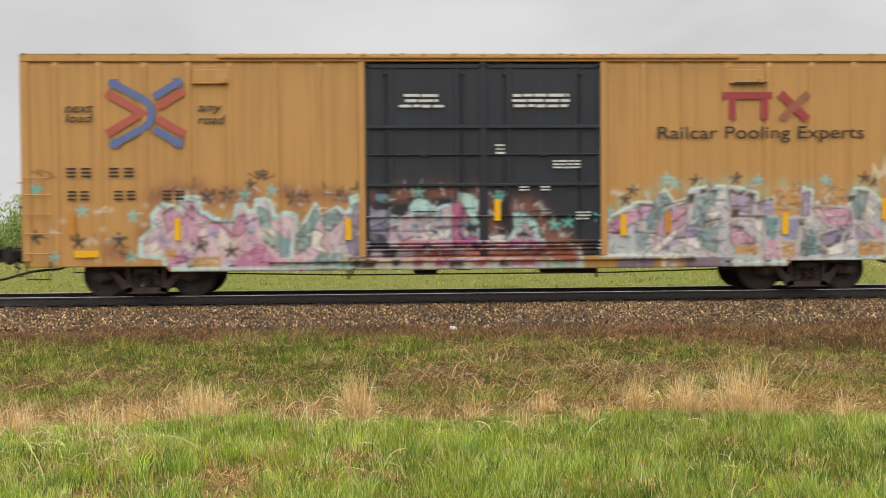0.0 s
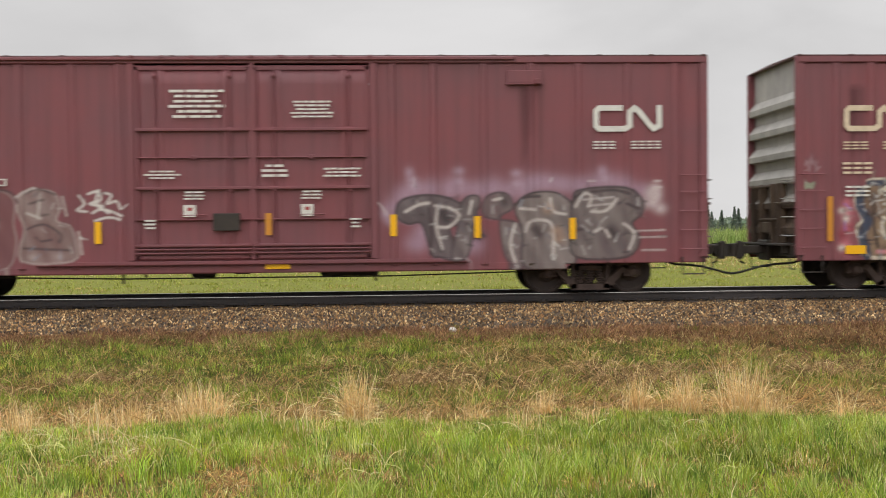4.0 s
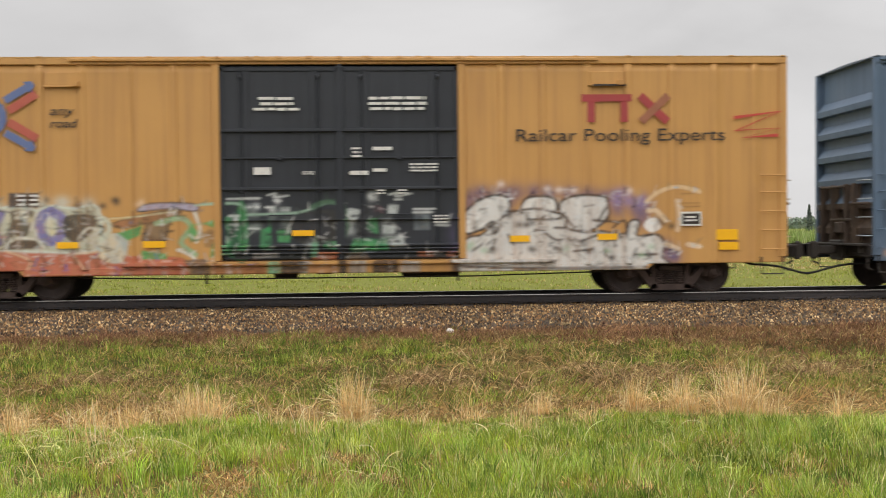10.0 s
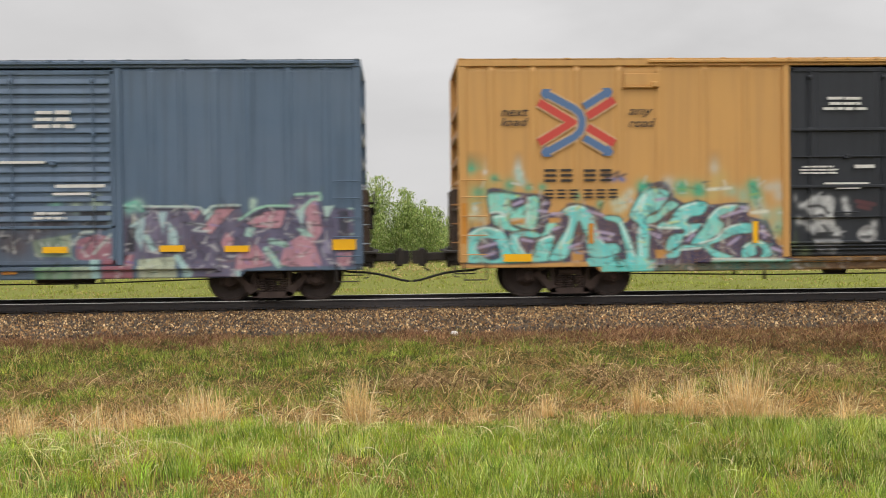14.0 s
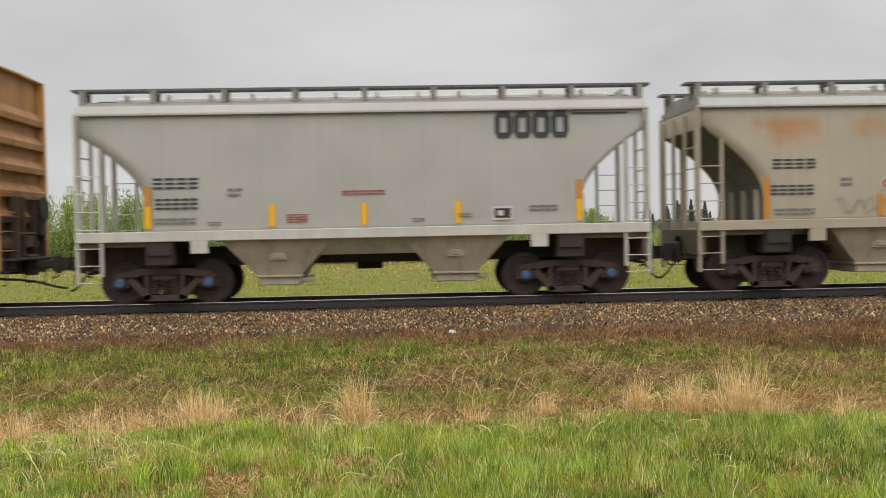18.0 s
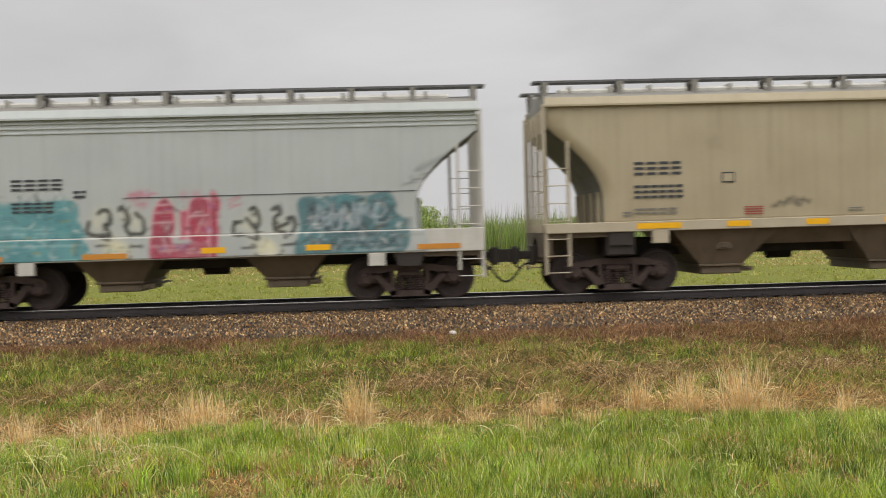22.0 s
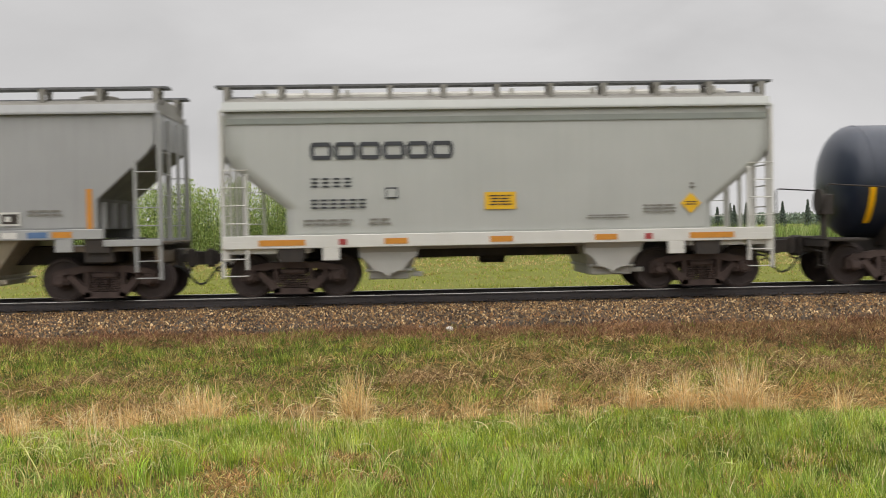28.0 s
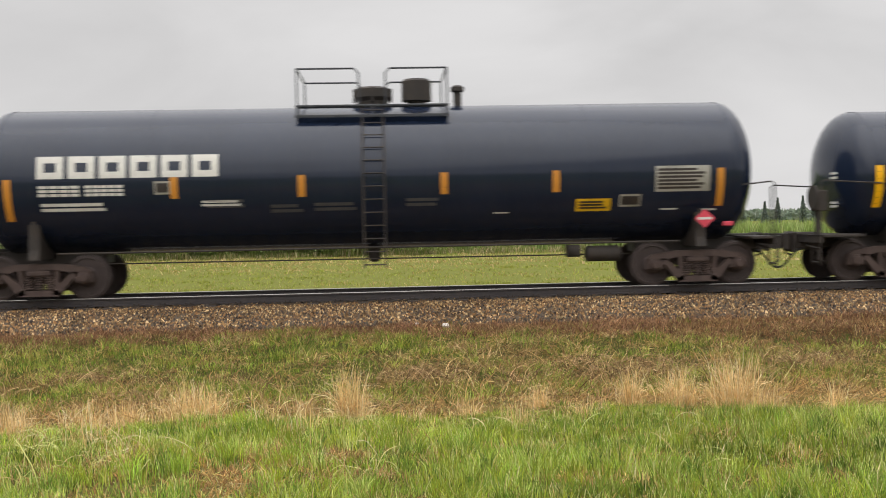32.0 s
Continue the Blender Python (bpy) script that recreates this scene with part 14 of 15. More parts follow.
for x0, z0, x1, z1, n in ((-4.15, 1.6, -3.2, 1.75, 2), (-2.7, 1.6, -2.45, 1.7, 2), (-1.5, 1.6, -1.1, 1.7, 2), (0.85, 1.65, 1.6, 2.2, 4), (3.2, 1.95, 3.9, 2.1, 2), (3.0, 1.6, 3.4, 1.7, 2)):
    bars(car, x0, z0, x1, z1, n, HY, surface("brown_stencil_paint", lin("6a5540"), rough=0.6), ragged=0.2)
data_box(car, 2.80, 1.76)
for x in (-4.42, -2.1, 0.12, 2.3, 4.45):
    reflector(car, x, 1.72 if abs(x) < 4 else 1.9, HY, 0.12, 0.42 if abs(x) < 4 else 0.95, False)

# sixth hopper: silver grey with a repainted patch
car = hopper(185.0, "silver grey covered hopper with a pale repainted patch", P_SILVER, surface("grey_sill", lin("a9a9a7"), lin("8f8f8d"), 0.6, scale=2, amount=0.5), 5.90, 4.60, False, top=3.93, chute_paint=P_CHUTE, posts=11, cut_top=3.2, cut_in=4.6, short_sill=True)
part("repainted_patch", Geo().box(-4.2, -2.75, HY + 0.003, HY + 0.006, 2.68, 3.60), surface("pale_patch_paint", lin("b2b2b0"), lin("a2a2a0"), 0.5, scale=1.5, amount=0.4), car, "paler repainted patch")
blocks(car, -4.23, 3.30, 0.27, 0.18, 4, HY, M_CHAR, 0.14)
blocks(car, -4.18, 2.72, 0.27, 0.20, 4, HY, M_CHAR, 0.18)
for x0, z0, x1, z1, n in ((-4.2, 1.65, -3.3, 1.82, 2), (-2.9, 1.65, -2.65, 1.8, 2), (3.2, 1.8, 3.9, 1.95, 2)):
    bars(car, x0, z0, x1, z1, n, HY, M_FAINT)
data_box(car, 2.85, 1.76)
for x in (-4.45, -2.2, 0.0, 2.3, 4.45):
    reflector(car, x, 1.72 if abs(x) < 4 else 1.9, HY, 0.12, 0.42 if abs(x) < 4 else 0.9, False)
for x0, x1, m in ((3.2, 3.6, M_BLUE), (3.7, 4.1, M_REFLECT_OLD), (2.7, 3.0, M_WHITE)):
    part("sill_sticker", Geo().box(x0, x1, -1.566, -1.562, 1.36, 1.48), m, car)

# seventh hopper: greenish white
car = hopper(197.9, "clean greyish white covered hopper with a dark name", P_WHITEGREY, surface("clean_white_sill", lin("d5d3cc"), lin("c1beb6"), 0.5, scale=2, amount=0.4), 5.79, 4.37, False, top=3.93, sill=(1.05, 1.32), chute_paint=surface("white_chute_paint", lin("b9b8b2"), lin("a09e97"), 0.55, scale=2), posts=11, scallop=True, open_bay=True, cut_top=2.85, cut_in=4.45, chutes=((-3.0, -1.7), (1.75, 3.05)))
part("roof_stripe", Geo().box(-5.65, 5.65, -1.516, -1.51, 3.62, 3.74), surface("grey_stripe", lin("8f938c"), rough=0.5), car)
chunky(car, -3.94, 2.87, 3.0, 0.36, 6, M_CHAR, label="dark block sign of the owner")
blocks(car, -3.93, 2.30, 0.19, 0.15, 4, HY, M_CHAR, 0.5)
blocks(car, -3.94, 1.86, 0.19, 0.15, 6, HY, M_CHAR, 0.3)
part("warning_plate", Geo().box(-0.34, 0.32, HY - 0.004, HY, 1.79, 2.15), M_SIGN, car, "yellow warning plate with small print")
bars(car, -0.25, 1.86, 0.24, 2.1, 4, HY - 0.007, M_INK, ragged=0.2)
g = Geo()
g.prism([(4.02 - 0.22, 1.85), (4.02, 1.63), (4.24, 1.85), (4.02, 2.07)], HY - 0.004, HY)
part("placard", g, M_SIGN, car, "yellow diamond placard")
bars(car, 3.9, 1.8, 4.14, 1.9, 2, HY - 0.007, M_INK)
part("stencil", Geo().box(-2.4, -2.14, HY, HY + 0.002, 2.05, 2.28), M_CHAR, car)
part("stencil", Geo().box(-2.37, -2.17, HY - 0.003, HY, 2.08, 2.25), P_WHITEGREY, car)
for x0, z0, x1, z1, n in ((-4.1, 1.5, -3.1, 1.66, 2), (-2.75, 1.5, -2.3, 1.66, 2), (1.8, 1.55, 2.7, 1.65, 2), (3.0, 1.65, 3.7, 1.85, 3), (4.0, 2.15, 4.12, 2.3, 2)):
    bars(car, x0, z0, x1, z1, n, HY, M_FAINT, ragged=0.1)
for x, w in ((-4.55, 0.95), (-2.2, 0.48), (0.0, 0.48), (2.2, 0.48), (4.45, 0.95)):
    part("reflector", Geo().box(x - w / 2, x + w / 2, -1.568, -1.563, 1.11, 1.23), M_REFLECT_OLD, car, "orange reflective strip")
for x in (-3.3, 3.1):
    part("sill_sticker", Geo().box(x - 0.08, x + 0.08, -1.568, -1.563, 1.11, 1.23), M_RED, car)

# ---- tank cars ----
M_PLATE = surface("dark_grey_platform_steel", lin("33363c"), lin("45464a"), 0.6, scale=6, amount=0.6)


def tank_car(x, label, half, r, cz, trucks_at, plat, face_x, dome2=False, paint=M_TANK):
    car = new_car("tank_car", x, label, "tank car")
    g = Geo()
    prof = []
    hd = r * 0.48
    for k in range(9):
        a = k / 8 * math.pi / 2
        prof.append((-half + hd - hd * math.cos(a), max(0.02, r * math.sin(a))))
    prof += [(half - hd + hd * math.cos(a), max(0.02, r * math.sin(a))) for a in [(8 - k) / 8 * math.pi / 2 for k in range(9)]]
    g.lathe(prof, (0, 0, cz), "x", 64)
    shell = part("tank_shell", g, paint, car, "glossy black riveted tank shell", smooth=40)
    g = Geo()
    for xx in [-half + hd] + [(-half + hd) + (2 * half - 2 * hd) * k / 5 for k in range(1, 5)] + [half - hd]:
        part("weld_seam", Geo().lathe([(xx - 0.02, r + 0.004), (xx + 0.02, r + 0.004)], (0, 0, cz), "x", 64), paint, shell)
    # saddles, stub sills, end platforms
    for e in (-1, 1):
        g = Geo()
        t = e * trucks_at
        sd = [(-1.35, 0.85), (-1.30, 1.05)] + [(r * 0.995 * math.cos(a), cz + r * 0.995 * math.sin(a)) for a in [math.pi + 0.62 + k * (math.pi - 1.24) / 8 for k in range(9)]] + [(1.30, 1.05), (1.35, 0.85)]
        g.extrude_x(sd, t - 0.11, t + 0.11)
        part("saddle", g, M_UNDER, car)
        end = face_x - 0.45
        g = Geo()
        g.box(min(e * (trucks_at - 1.2), e * end), max(e * (trucks_at - 1.2), e * end), -0.33, 0.33, 0.72, 1.02, 0.02)
        g.box(min(e * (half - 0.35), e * end), max(e * (half - 0.35), e * end), -1.45, 1.45, 0.98, 1.04, 0.01)
        g.box(min(e * (end - 0.08), e * end), max(e * (end - 0.08), e * end), -1.45, 1.45, 0.86, 1.04, 0.01)
        part("end_platform", g, M_UNDER, car, smooth=30)
        g = Geo()
        for yy in (-1.42, 1.42):
            g = Geo()
            g.tube([(e * (end - 0.05), yy, 1.0), (e * (end - 0.05), yy, 2.15), (e * (end - 0.12), yy, 2.2), (e * (half - 0.75), yy, 2.12)], 0.018, 6)
            part("end_railing", g, M_UNDER, car)
        g = Geo()
        for yy in (-1.42, -1.0):
            g.tube([(e * (end - 0.03), yy, 0.4), (e * (end - 0.03), yy, 1.0)], 0.018, 6)
        g.tube([(e * (end - 0.03), -1.42, 0.45), (e * (end - 0.03), -1.0, 0.45)], 0.018, 6)
        part("stirrup_step", g, M_UNDER, car)
        for yy in (-1.12, 1.12):
            part("saddle_gusset", Geo().prism([(t - 0.05, 1.0), (t + 0.05, 1.0), (t + 0.04, 1.75), (t - 0.04, 1.75)], yy - 0.18, yy + 0.18), M_UNDER, car)
        coupler(car, end, face_x, e, False, 0.88)
        truck(car, t)
    g = Geo()
    bx = -face_x + 0.55
    g.lathe([(-0.02, 0.24), (-0.02, 0.27), (0.02, 0.27), (0.02, 0.24)], (bx, -0.9, 1.85), "x", 20)
    g.box(bx, bx + 0.25, -1.1, -0.75, 1.55, 2.0, 0.02)
    g.box(bx + 0.05, bx + 0.12, -0.98, -0.86, 1.04, 1.6)
    part("hand_brake", g, M_UNDER, car)
    # side rods below the tank and the brake gear on a stub
    g = Geo()
    for yy in (-1.38, 1.38):
        g.tube([(-trucks_at + 0.5, yy, 0.97), (trucks_at - 0.5, yy, 0.97)], 0.022, 6)
    g.tube([(-trucks_at + 1.0, -0.6, 0.72), (trucks_at - 1.0, -0.6, 0.70)], 0.016, 5)
    part("side_rod", g, M_UNDER, car)
    g = Geo()
    g.lathe([(-0.4, 0.1), (-0.36, 0.17), (0.36, 0.17), (0.4, 0.1)], (trucks_at - 2.0, -0.75, 0.72), "x", 16)
    g.box(trucks_at - 2.8, trucks_at - 2.5, -0.9, -0.6, 0.66, 0.92, 0.02)
    part("brake_cylinder", g, M_UNDER, car, smooth=40)
    g = Geo()
    g.lathe([(0.62, 0.09), (0.70, 0.15), (0.9, 0.15), (0.98, 0.25)], (0, 0, 0), "z", 16)
    part("bottom_outlet", g, M_UNDER, car, smooth=40)
    # top platform, dome, ladder
    p0, p1 = plat
    zt = cz + r
    lz = zt - 0.10
    tops = {}
    for s in (-1, 1):
        g = Geo()
        a, b = sorted((s * 0.82, s * 1.12))
        g.box(p0, p1, a, b, lz, lz + 0.045, 0.01)
        g.box(p0, p1, *sorted((s * 1.08, s * 1.14)), lz - 0.22, lz - 0.17)
        for xx in (p0 + 0.05, (p0 + p1) / 2, p1 - 0.05):
            g.box(xx - 0.03, xx + 0.03, *sorted((s * 1.06, s * 1.12)), lz - 0.2, lz)
            g.box(xx - 0.03, xx + 0.03, *sorted((s * 0.75, s * 1.12)), lz - 0.21, lz - 0.17)
        tops[s] = part("platform", g, M_PLATE, car, "steel platform on top of the tank")
    hz = zt + 0.70
    m = (p0 + p1) / 2
    for a, b, end in ((p0 + 0.04, m - 0.28, -1), (p1 - 0.04, m + 0.28, 1)):
        for s in (-1, 1):
            g = Geo()
            g.tube([(a, s * 1.10, hz), (b + end * 0.10, s * 1.10, hz), (b, s * 1.10, hz - 0.1), (b, s * 1.10, lz)], 0.02, 6)
            part("railing", g, M_PLATE, tops[s])
            post = a if dome2 else a - end * 0.25
            part("railing_post", Geo().tube([(post, s * 1.10, lz), (post, s * 1.10, hz)], 0.02, 6), M_PLATE, tops[s])
        part("end_railing", Geo().tube([(a, -1.10, hz), (a, 1.10, hz)], 0.02, 6), M_PLATE, tops[-1])
    g = Geo()
    g.lathe([(zt - 0.15, 0.34), (zt + 0.12, 0.34), (zt + 0.20, 0.42), (zt + 0.38, 0.42), (zt + 0.43, 0.32)], (m, 0, 0), "z", 24)
    hatch = part("manway", g, M_UNDER, car, smooth=40)
    for k in range(8):
        a = k * 0.785
        part("bolt", Geo().box(m + 0.4 * math.cos(a) - 0.03, m + 0.4 * math.cos(a) + 0.03, 0.4 * math.sin(a) - 0.03, 0.4 * math.sin(a) + 0.03, zt + 0.1, zt + 0.40), M_UNDER, hatch)
    if dome2:
        g = Geo()
        g.lathe([(zt - 0.1, 0.2), (zt + 0.1, 0.2), (zt + 0.12, 0.33), (zt + 0.55, 0.33), (zt + 0.60, 0.28)], (m + 0.97, 0, 0), "z", 24)
        part("valve_housing", g, M_UNDER, car, smooth=40)
        g = Geo()
        g.lathe([(zt - 0.1, 0.1), (zt - 0.05, 0.16), (zt, 0.09), (zt + 0.30, 0.09), (zt + 0.33, 0.15), (zt + 0.42, 0.15), (zt + 0.46, 0.08)], (m + 1.88, 0, 0), "z", 14)
        part("relief_valve", g, M_UNDER, car, smooth=40)
    g = Geo()
    out = lambda z: -(math.sqrt(max(r * r - (z - cz) ** 2, 0)) if z < cz + r * 0.98 else 0.3)
    zs = [0.62 + 0.27 * k for k in range(int((lz - 0.62) / 0.27) + 1)]
    yl = -r - 0.12
    for z in zs:
        yy = min(yl, -1.14) if z < cz else -max(1.12, -out(z) + 0.06)
        part("rung", Geo().tube([(m - 0.22, yy, z), (m + 0.22, yy, z)], 0.014, 5), M_UNDER, car)
    for xx in (m - 0.22, m + 0.22):
        path = [(xx, min(yl, -1.14), 0.55), (xx, min(yl, -1.14), cz)]
        path += [(xx, -max(1.12, -out(z) + 0.06), z) for z in (cz + 0.3 * r, cz + 0.55 * r, cz + 0.75 * r, lz)]
        part("ladder_rail", Geo().tube(path, 0.02, 6), M_UNDER, car)
    return car


def on_shell(car, x0, x1, z0, z1, r, cz, material, name="stencil", label="", lift=0.004):
    """A patch of paint or film that follows the round shell on the near side."""
    n = max(2, int((z1 - z0) / 0.06) + 1)
    g = Geo()
    v = []
    for k in range(n + 1):
        z = z0 + (z1 - z0) * k / n
        y = -math.sqrt(max((r + lift) ** 2 - (z - cz) ** 2, 0))
        v += [(x0, y, z), (x1, y, z)]
    g.add(v, [(2 * k, 2 * k + 1, 2 * k + 3, 2 * k + 2) for k in range(n)])
    return g if car is None else part(name, g, material, car, label)


def shell_print(car, x0, z0, x1, z1, rows, r, cz, material=None, ragged=0.2, seed=1, name="stencil"):
    d = random.Random(seed)
    g = Geo()
    pitch = (z1 - z0) / rows
    for i in range(rows):
        cut = d.uniform(0, ragged) * (x1 - x0)
        q = on_shell(None, x0, x1 - cut, z0 + pitch * (i + 0.18), z0 + pitch * (i + 0.82), r, cz, None)
        g.add(q.v, q.f)
    return part(name, g, material or M_WHITE, car, kind="stuff")


def shell_blocks(car, x0, z0, w, h, count, r, cz, material=None, ring=True, label=""):
    """A name or number on the shell: a plain block for each character."""
    step = w / count
    t = step * 0.24
    for i in range(count):
        x, b = x0 + i * step, x0 + i * step + step * 0.86
        if ring:
            bits = [(x, x + t, z0, z0 + h), (b - t, b, z0, z0 + h), (x + t, b - t, z0, z0 + t * 0.9), (x + t, b - t, z0 + h - t * 0.9, z0 + h)]
        else:
            bits = [(x, b, z0 + h * k, z0 + h * (k + 0.26)) for k in (0.0, 0.37, 0.74)]
        g = Geo()
        for p in bits:
            q = on_shell(None, *p, r, cz, None)
            g.add(q.v, q.f)
        part("sign_block" if ring else "mark_bar", g, material or M_WHITE, car, label)


# short black tank
r, cz = 1.28, 2.28
car = tank_car(210.93, "short black tank car with a centre platform", 5.50, r, cz, 4.37, (-0.88, 0.94), 6.55, paint=M_TANK_DULL)
shell_blocks(car, -4.35, 1.82, 1.0, 0.22, 4, r, cz, label="white block sign of the owner")
shell_blocks(car, -3.25, 1.82, 0.75, 0.22, 4, r, cz, ring=False)
for x0, z0, x1, z1, n in ((-4.3, 1.55, -2.2, 1.75, 3), (-2.05, 1.58, -1.15, 1.82, 4), (0.55, 1.6, 1.65, 1.85, 4), (1.9, 1.62, 2.3, 1.85, 3), (3.3, 1.62, 4.0, 1.72, 2), (2.62, 1.95, 3.1, 2.03, 1)):
    shell_print(car, x0, z0, x1, z1, n, r, cz, ragged=0.4, seed=int(x0 * 7))
on_shell(car, 3.2, 4.35, 2.02, 2.55, r, cz, M_GALV, "stencil_panel", "pale printed data panel")
shell_print(car, 3.25, 2.06, 4.30, 2.50, 6, r, cz, M_INK, 0.5, 4)
shell_print(car, 3.25, 2.10, 4.25, 2.46, 6, r + 0.004, cz, M_WHITE, 0.1, 5)
on_shell(car, 2.48, 3.25, 1.50, 1.84, r, cz, M_SIGN, "warning_plate", "yellow warning plate")
shell_print(car, 2.55, 1.56, 3.15, 1.78, 3, r + 0.004, cz, M_INK)
for x, z0, z1 in ((-4.95, 1.35, 2.15), (-2.5, 1.75, 2.2), (-0.85, 1.75, 2.22), (0.95, 1.75, 2.22), (2.55, 1.85, 2.25), (4.95, 1.5, 2.3)):
    on_shell(car, x - 0.07, x + 0.07, z0, z1, r, cz, M_REFLECT, "reflector", "yellow reflective strip")
part("placard", Geo().prism([(4.75 - 0.2, 1.42), (4.75, 1.24), (4.95, 1.42), (4.75, 1.60)], -1.34, -1.33), M_WHITE, car, "white diamond placard")
part("hazard_dot", Geo().box(-3.85, -3.68, -1.17, -1.16, 1.32, 1.40), M_RED, car)

# long black tank
r, cz = 1.55, 2.49
car = tank_car(226.5, "long black tank car with a white name and top platform", 8.38, r, cz, 6.97, (-1.58, 1.66), 9.05, True)
shell_blocks(car, -6.80, 2.50, 3.75, 0.46, 6, r, cz, label="white block sign of the owner")
shell_blocks(car, -6.78, 2.14, 0.85, 0.22, 4, r, cz, ring=False)
shell_blocks(car, -5.85, 2.14, 0.80, 0.22, 5, r, cz, ring=False)
for x0, z0, x1, z1, n in ((-6.75, 1.82, -5.25, 2.02, 2), (-3.5, 1.88, -2.4, 2.02, 2), (7.0, 1.6, 7.3, 1.66, 1), (2.55, 1.62, 2.95, 1.66, 1), (6.1, 1.63, 6.6, 1.68, 1)):
    shell_print(car, x0, z0, x1, z1, n, r, cz, ragged=0.4, seed=int(x0 * 7))
M_GHOST = surface("rubbed_lettering_paint", lin("4a4846"), lin("38373a"), 0.7, scale=12, amount=0.9)
for x0, x1, z in ((-2.1, -1.4, 1.72), (-1.2, -0.2, 1.74), (0.7, 1.4, 1.8), (-3.4, -2.5, 1.84)):
    shell_print(car, x0, z, x1, z + 0.2, 2, r, cz, M_GHOST, 0.3, int(x0 * 10))
on_shell(car, 5.95, 7.12, 2.02, 2.56, r, cz, M_GALV, "stencil_panel", "pale printed data panel")
shell_print(car, 6.0, 2.06, 7.05, 2.52, 6, r + 0.003, cz, M_INK, 0.5, 4)
on_shell(car, 4.28, 5.02, 1.64, 1.90, r, cz, M_SIGN, "warning_plate", "yellow warning plate")
shell_print(car, 4.35, 1.68, 4.95, 1.86, 3, r + 0.004, cz, M_INK)
for x0, w in ((5.2, 0.46), (-4.45, 0.33)):
    on_shell(car, x0, x0 + w, 1.72 if x0 > 0 else 2.15, 1.98 if x0 > 0 else 2.42, r, cz, M_GALV, "data_plate")
    on_shell(car, x0 + 0.04, x0 + w - 0.04, 1.76 if x0 > 0 else 2.19, 1.94 if x0 > 0 else 2.38, r + 0.003, cz, M_INK, "data_plate")
for x, z0, z1 in ((-7.4, 1.65, 2.5), (-4.05, 2.06, 2.5), (-1.45, 2.05, 2.5), (1.5, 2.05, 2.5), (3.85, 2.05, 2.5), (7.35, 1.7, 2.5)):
    on_shell(car, x - 0.075, x + 0.075, z0, z1, r, cz, M_REFLECT_OLD, "reflector", "orange reflective strip")
part("placard", Geo().prism([(7.0 - 0.22, 1.44), (7.0, 1.24), (7.22, 1.44), (7.0, 1.64)], -1.52, -1.51), surface("red_placard", lin("d8485a"), rough=0.5), car, "red and white diamond placard")
bars(car, 6.85, 1.40, 7.15, 1.48, 1, -1.525, M_WHITE)
part("tail_marker", Geo().box(7.4, 7.62, -1.50, -1.44, 1.27, 1.37, 0.02), MATS["red_placard"], car)

# last tank
r, cz = 1.42, 2.36
car = tank_car(242.35, "black tank car at the tail of the view", 5.70, r, cz, 4.45, (-0.88, 0.94), 6.80)
for x, z0, z1 in ((-5.0, 1.6, 2.5), (-2.5, 1.9, 2.3), (0.9, 1.9, 2.3), (5.0, 1.6, 2.5)):
    on_shell(car, x - 0.09, x + 0.09, z0, z1, r, cz, M_REFLECT, "reflector", "yellow reflective strip")
for z in (2.35, 2.25, 1.7, 1.62):
    part("stencil", Geo().box(-5.66, -5.64, -0.75, -0.45, z, z + 0.05), M_WHITE, car)

# ---- two ducks that cross the sky ----
M_DUCK = surface("brown_grey_plumage", lin("5a554f"), lin("45403b"), 0.8, scale=12, amount=0.6)
BIRDS = []


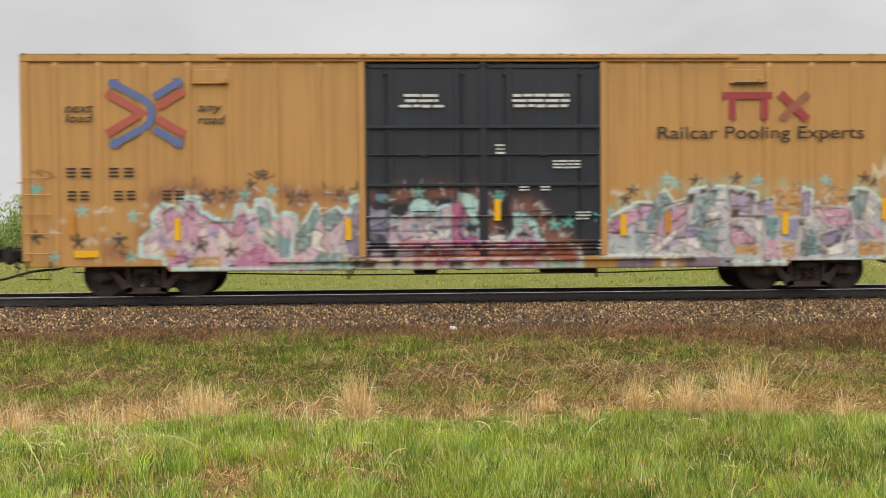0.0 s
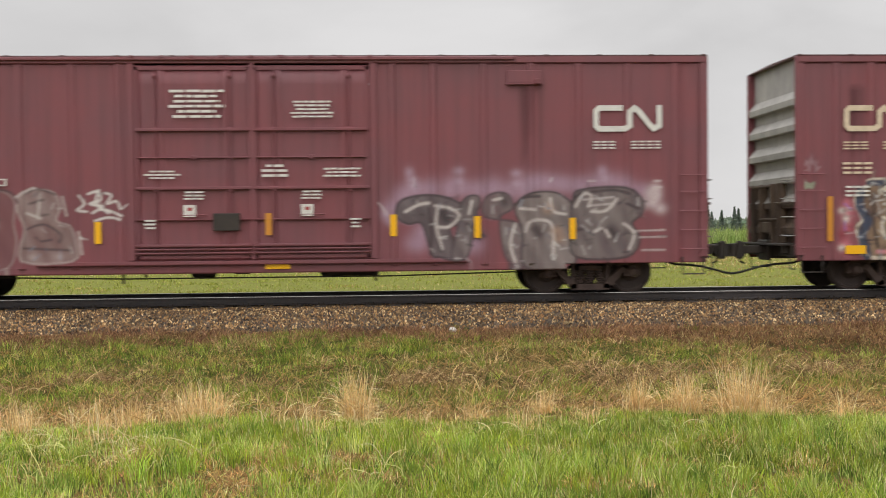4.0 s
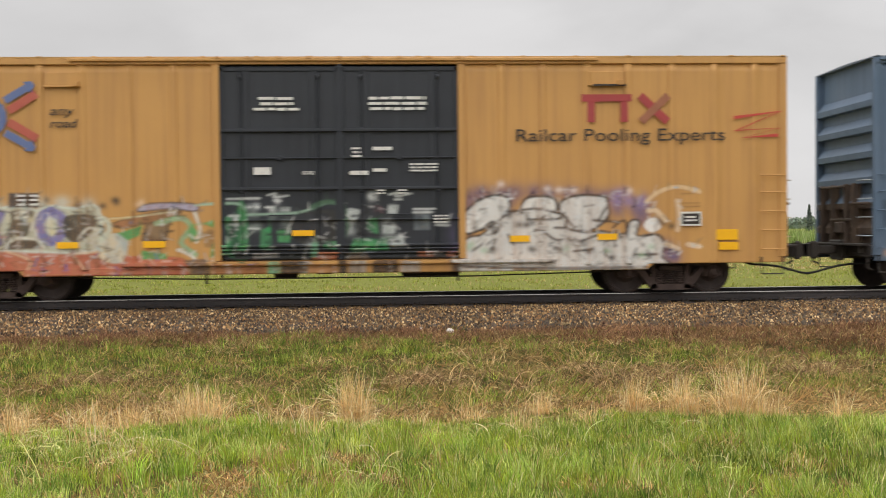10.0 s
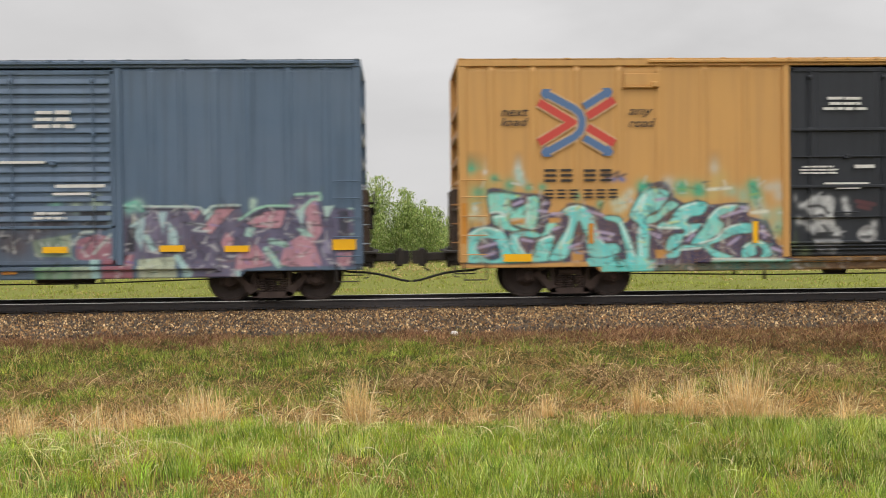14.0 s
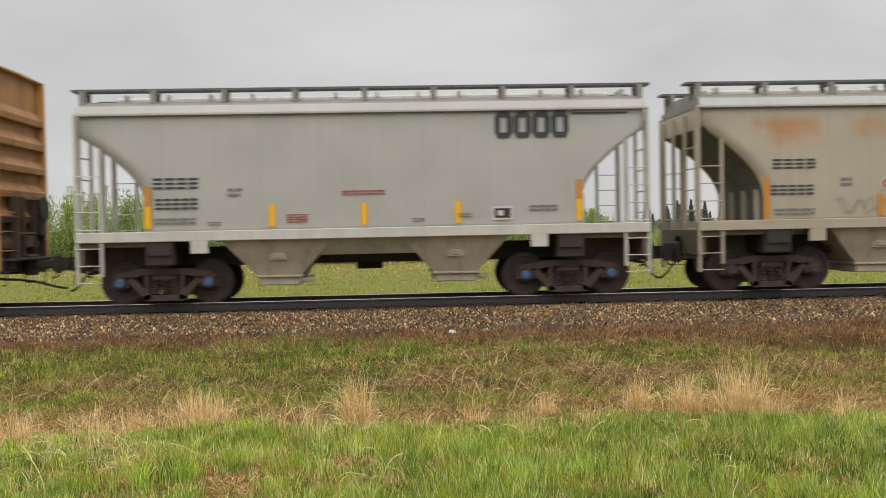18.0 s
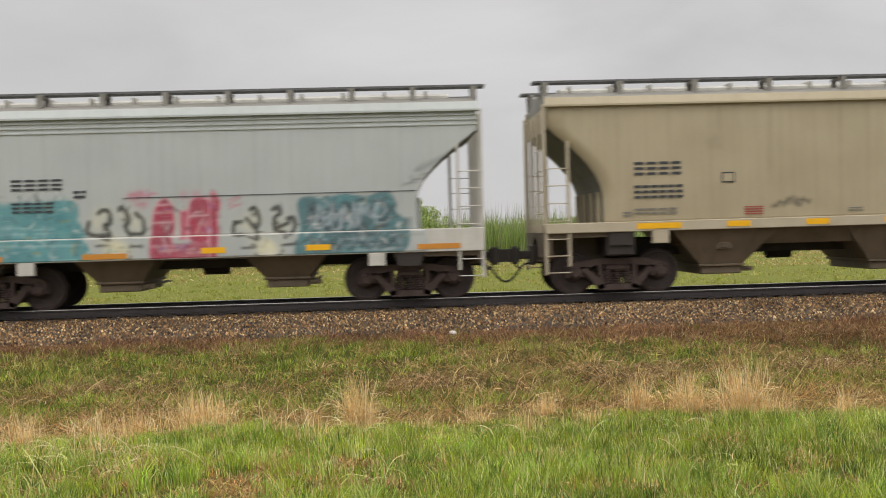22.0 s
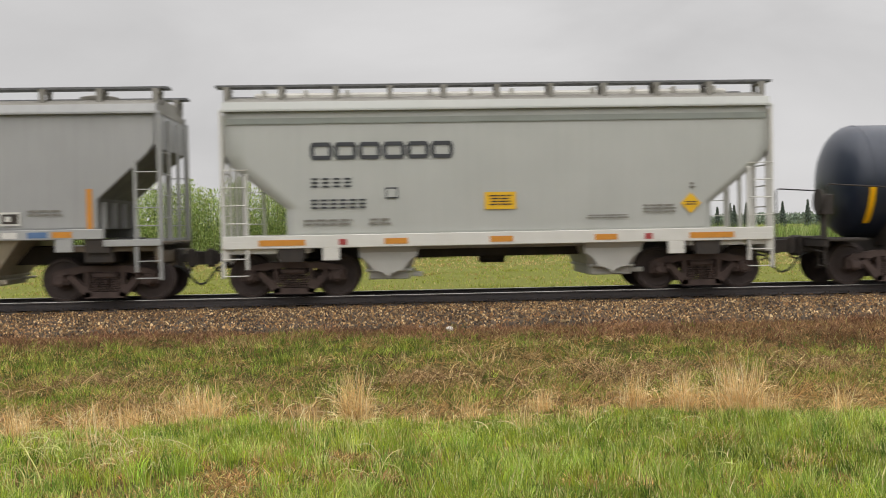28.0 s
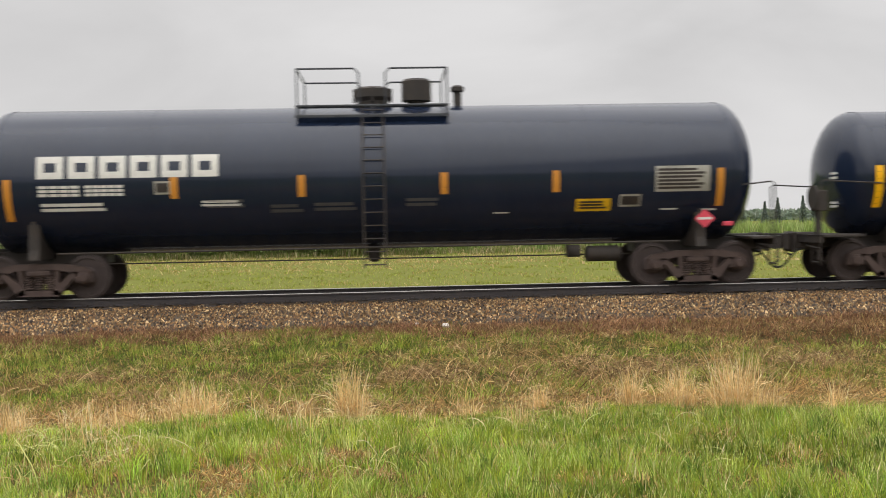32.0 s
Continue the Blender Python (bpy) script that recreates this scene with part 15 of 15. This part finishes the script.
def duck():
    b = new("duck")
    tagged(b, "small grey brown duck in fast flight", "bird", "pair of ducks")
    g = Geo()
    g.lathe([(-0.34, 0.01), (-0.22, 0.055), (-0.02, 0.10), (0.12, 0.085), (0.2, 0.04), (0.28, 0.035), (0.33, 0.05), (0.38, 0.03), (0.44, 0.01)], (0, 0, 0), "x", 12)
    part("body", g, M_DUCK, b, smooth=60)
    for s in (-1, 1):
        g = Geo()
        for x0, y0, x1, y1 in ((0.10, 0.05, 0.13, 0.25), ):
            g.add([(0.12, s * 0.04, 0.0), (-0.12, s * 0.04, 0.0), (-0.14, s * 0.26, 0.015), (0.13, s * 0.26, 0.02), (-0.16, s * 0.5, 0.01), (-0.04, s * 0.5, 0.02),
                   (0.12, s * 0.04, 0.02), (-0.12, s * 0.04, 0.012), (-0.14, s * 0.26, 0.025), (0.13, s * 0.26, 0.035), (-0.16, s * 0.5, 0.016), (-0.04, s * 0.5, 0.028)],
                  [(0, 1, 2, 3), (3, 2, 4, 5), (6, 9, 8, 7), (9, 11, 10, 8), (0, 3, 9, 6), (3, 5, 11, 9), (1, 7, 8, 2), (2, 8, 10, 4), (4, 10, 11, 5)])
        w = part("wing", g, M_DUCK, b)
        BIRDS.append((b, w, s))
    return b


DUCKS = [duck(), duck()]


def motions():
    """All that moves: the train, its wheels, and the ducks."""
    times = [i * 0.5 for i in range(65)]
    for car, x in CARS:
        walk(car, [(t, pose(x + rolled(t), 0, 0)) for t in times])
    ticks = [i / 15.0 for i in range(481)]
    turns = [math.degrees(rolled(t) / WHEEL_R) for t in ticks]
    for w, x in WHEELSETS:
        walk(w, [(t, pose(x, 0, WHEEL_R, 0, a, 0)) for t, a in zip(ticks, turns)])
    # the ducks rise from the far field and leave over the train
    for k, b in enumerate(DUCKS):
        x0, z0 = ((-2.7, 9.9), (-1.75, 10.15))[k]
        rows = [(t, pose(x0 + 19.3 * (t - 5.5), 25 + k, max(1.0, z0 + 4.1 * (t - 5.5)), 0, -12, 0)) for t in times]
        walk(b, rows)
    for b, w, s in BIRDS:
        walk(w, [(i / 15.0, pose(0, 0, 0, s * (28 * math.sin(i * 1.9 + 0.3) + 6), 0, 0)) for i in range(481)])


motions()
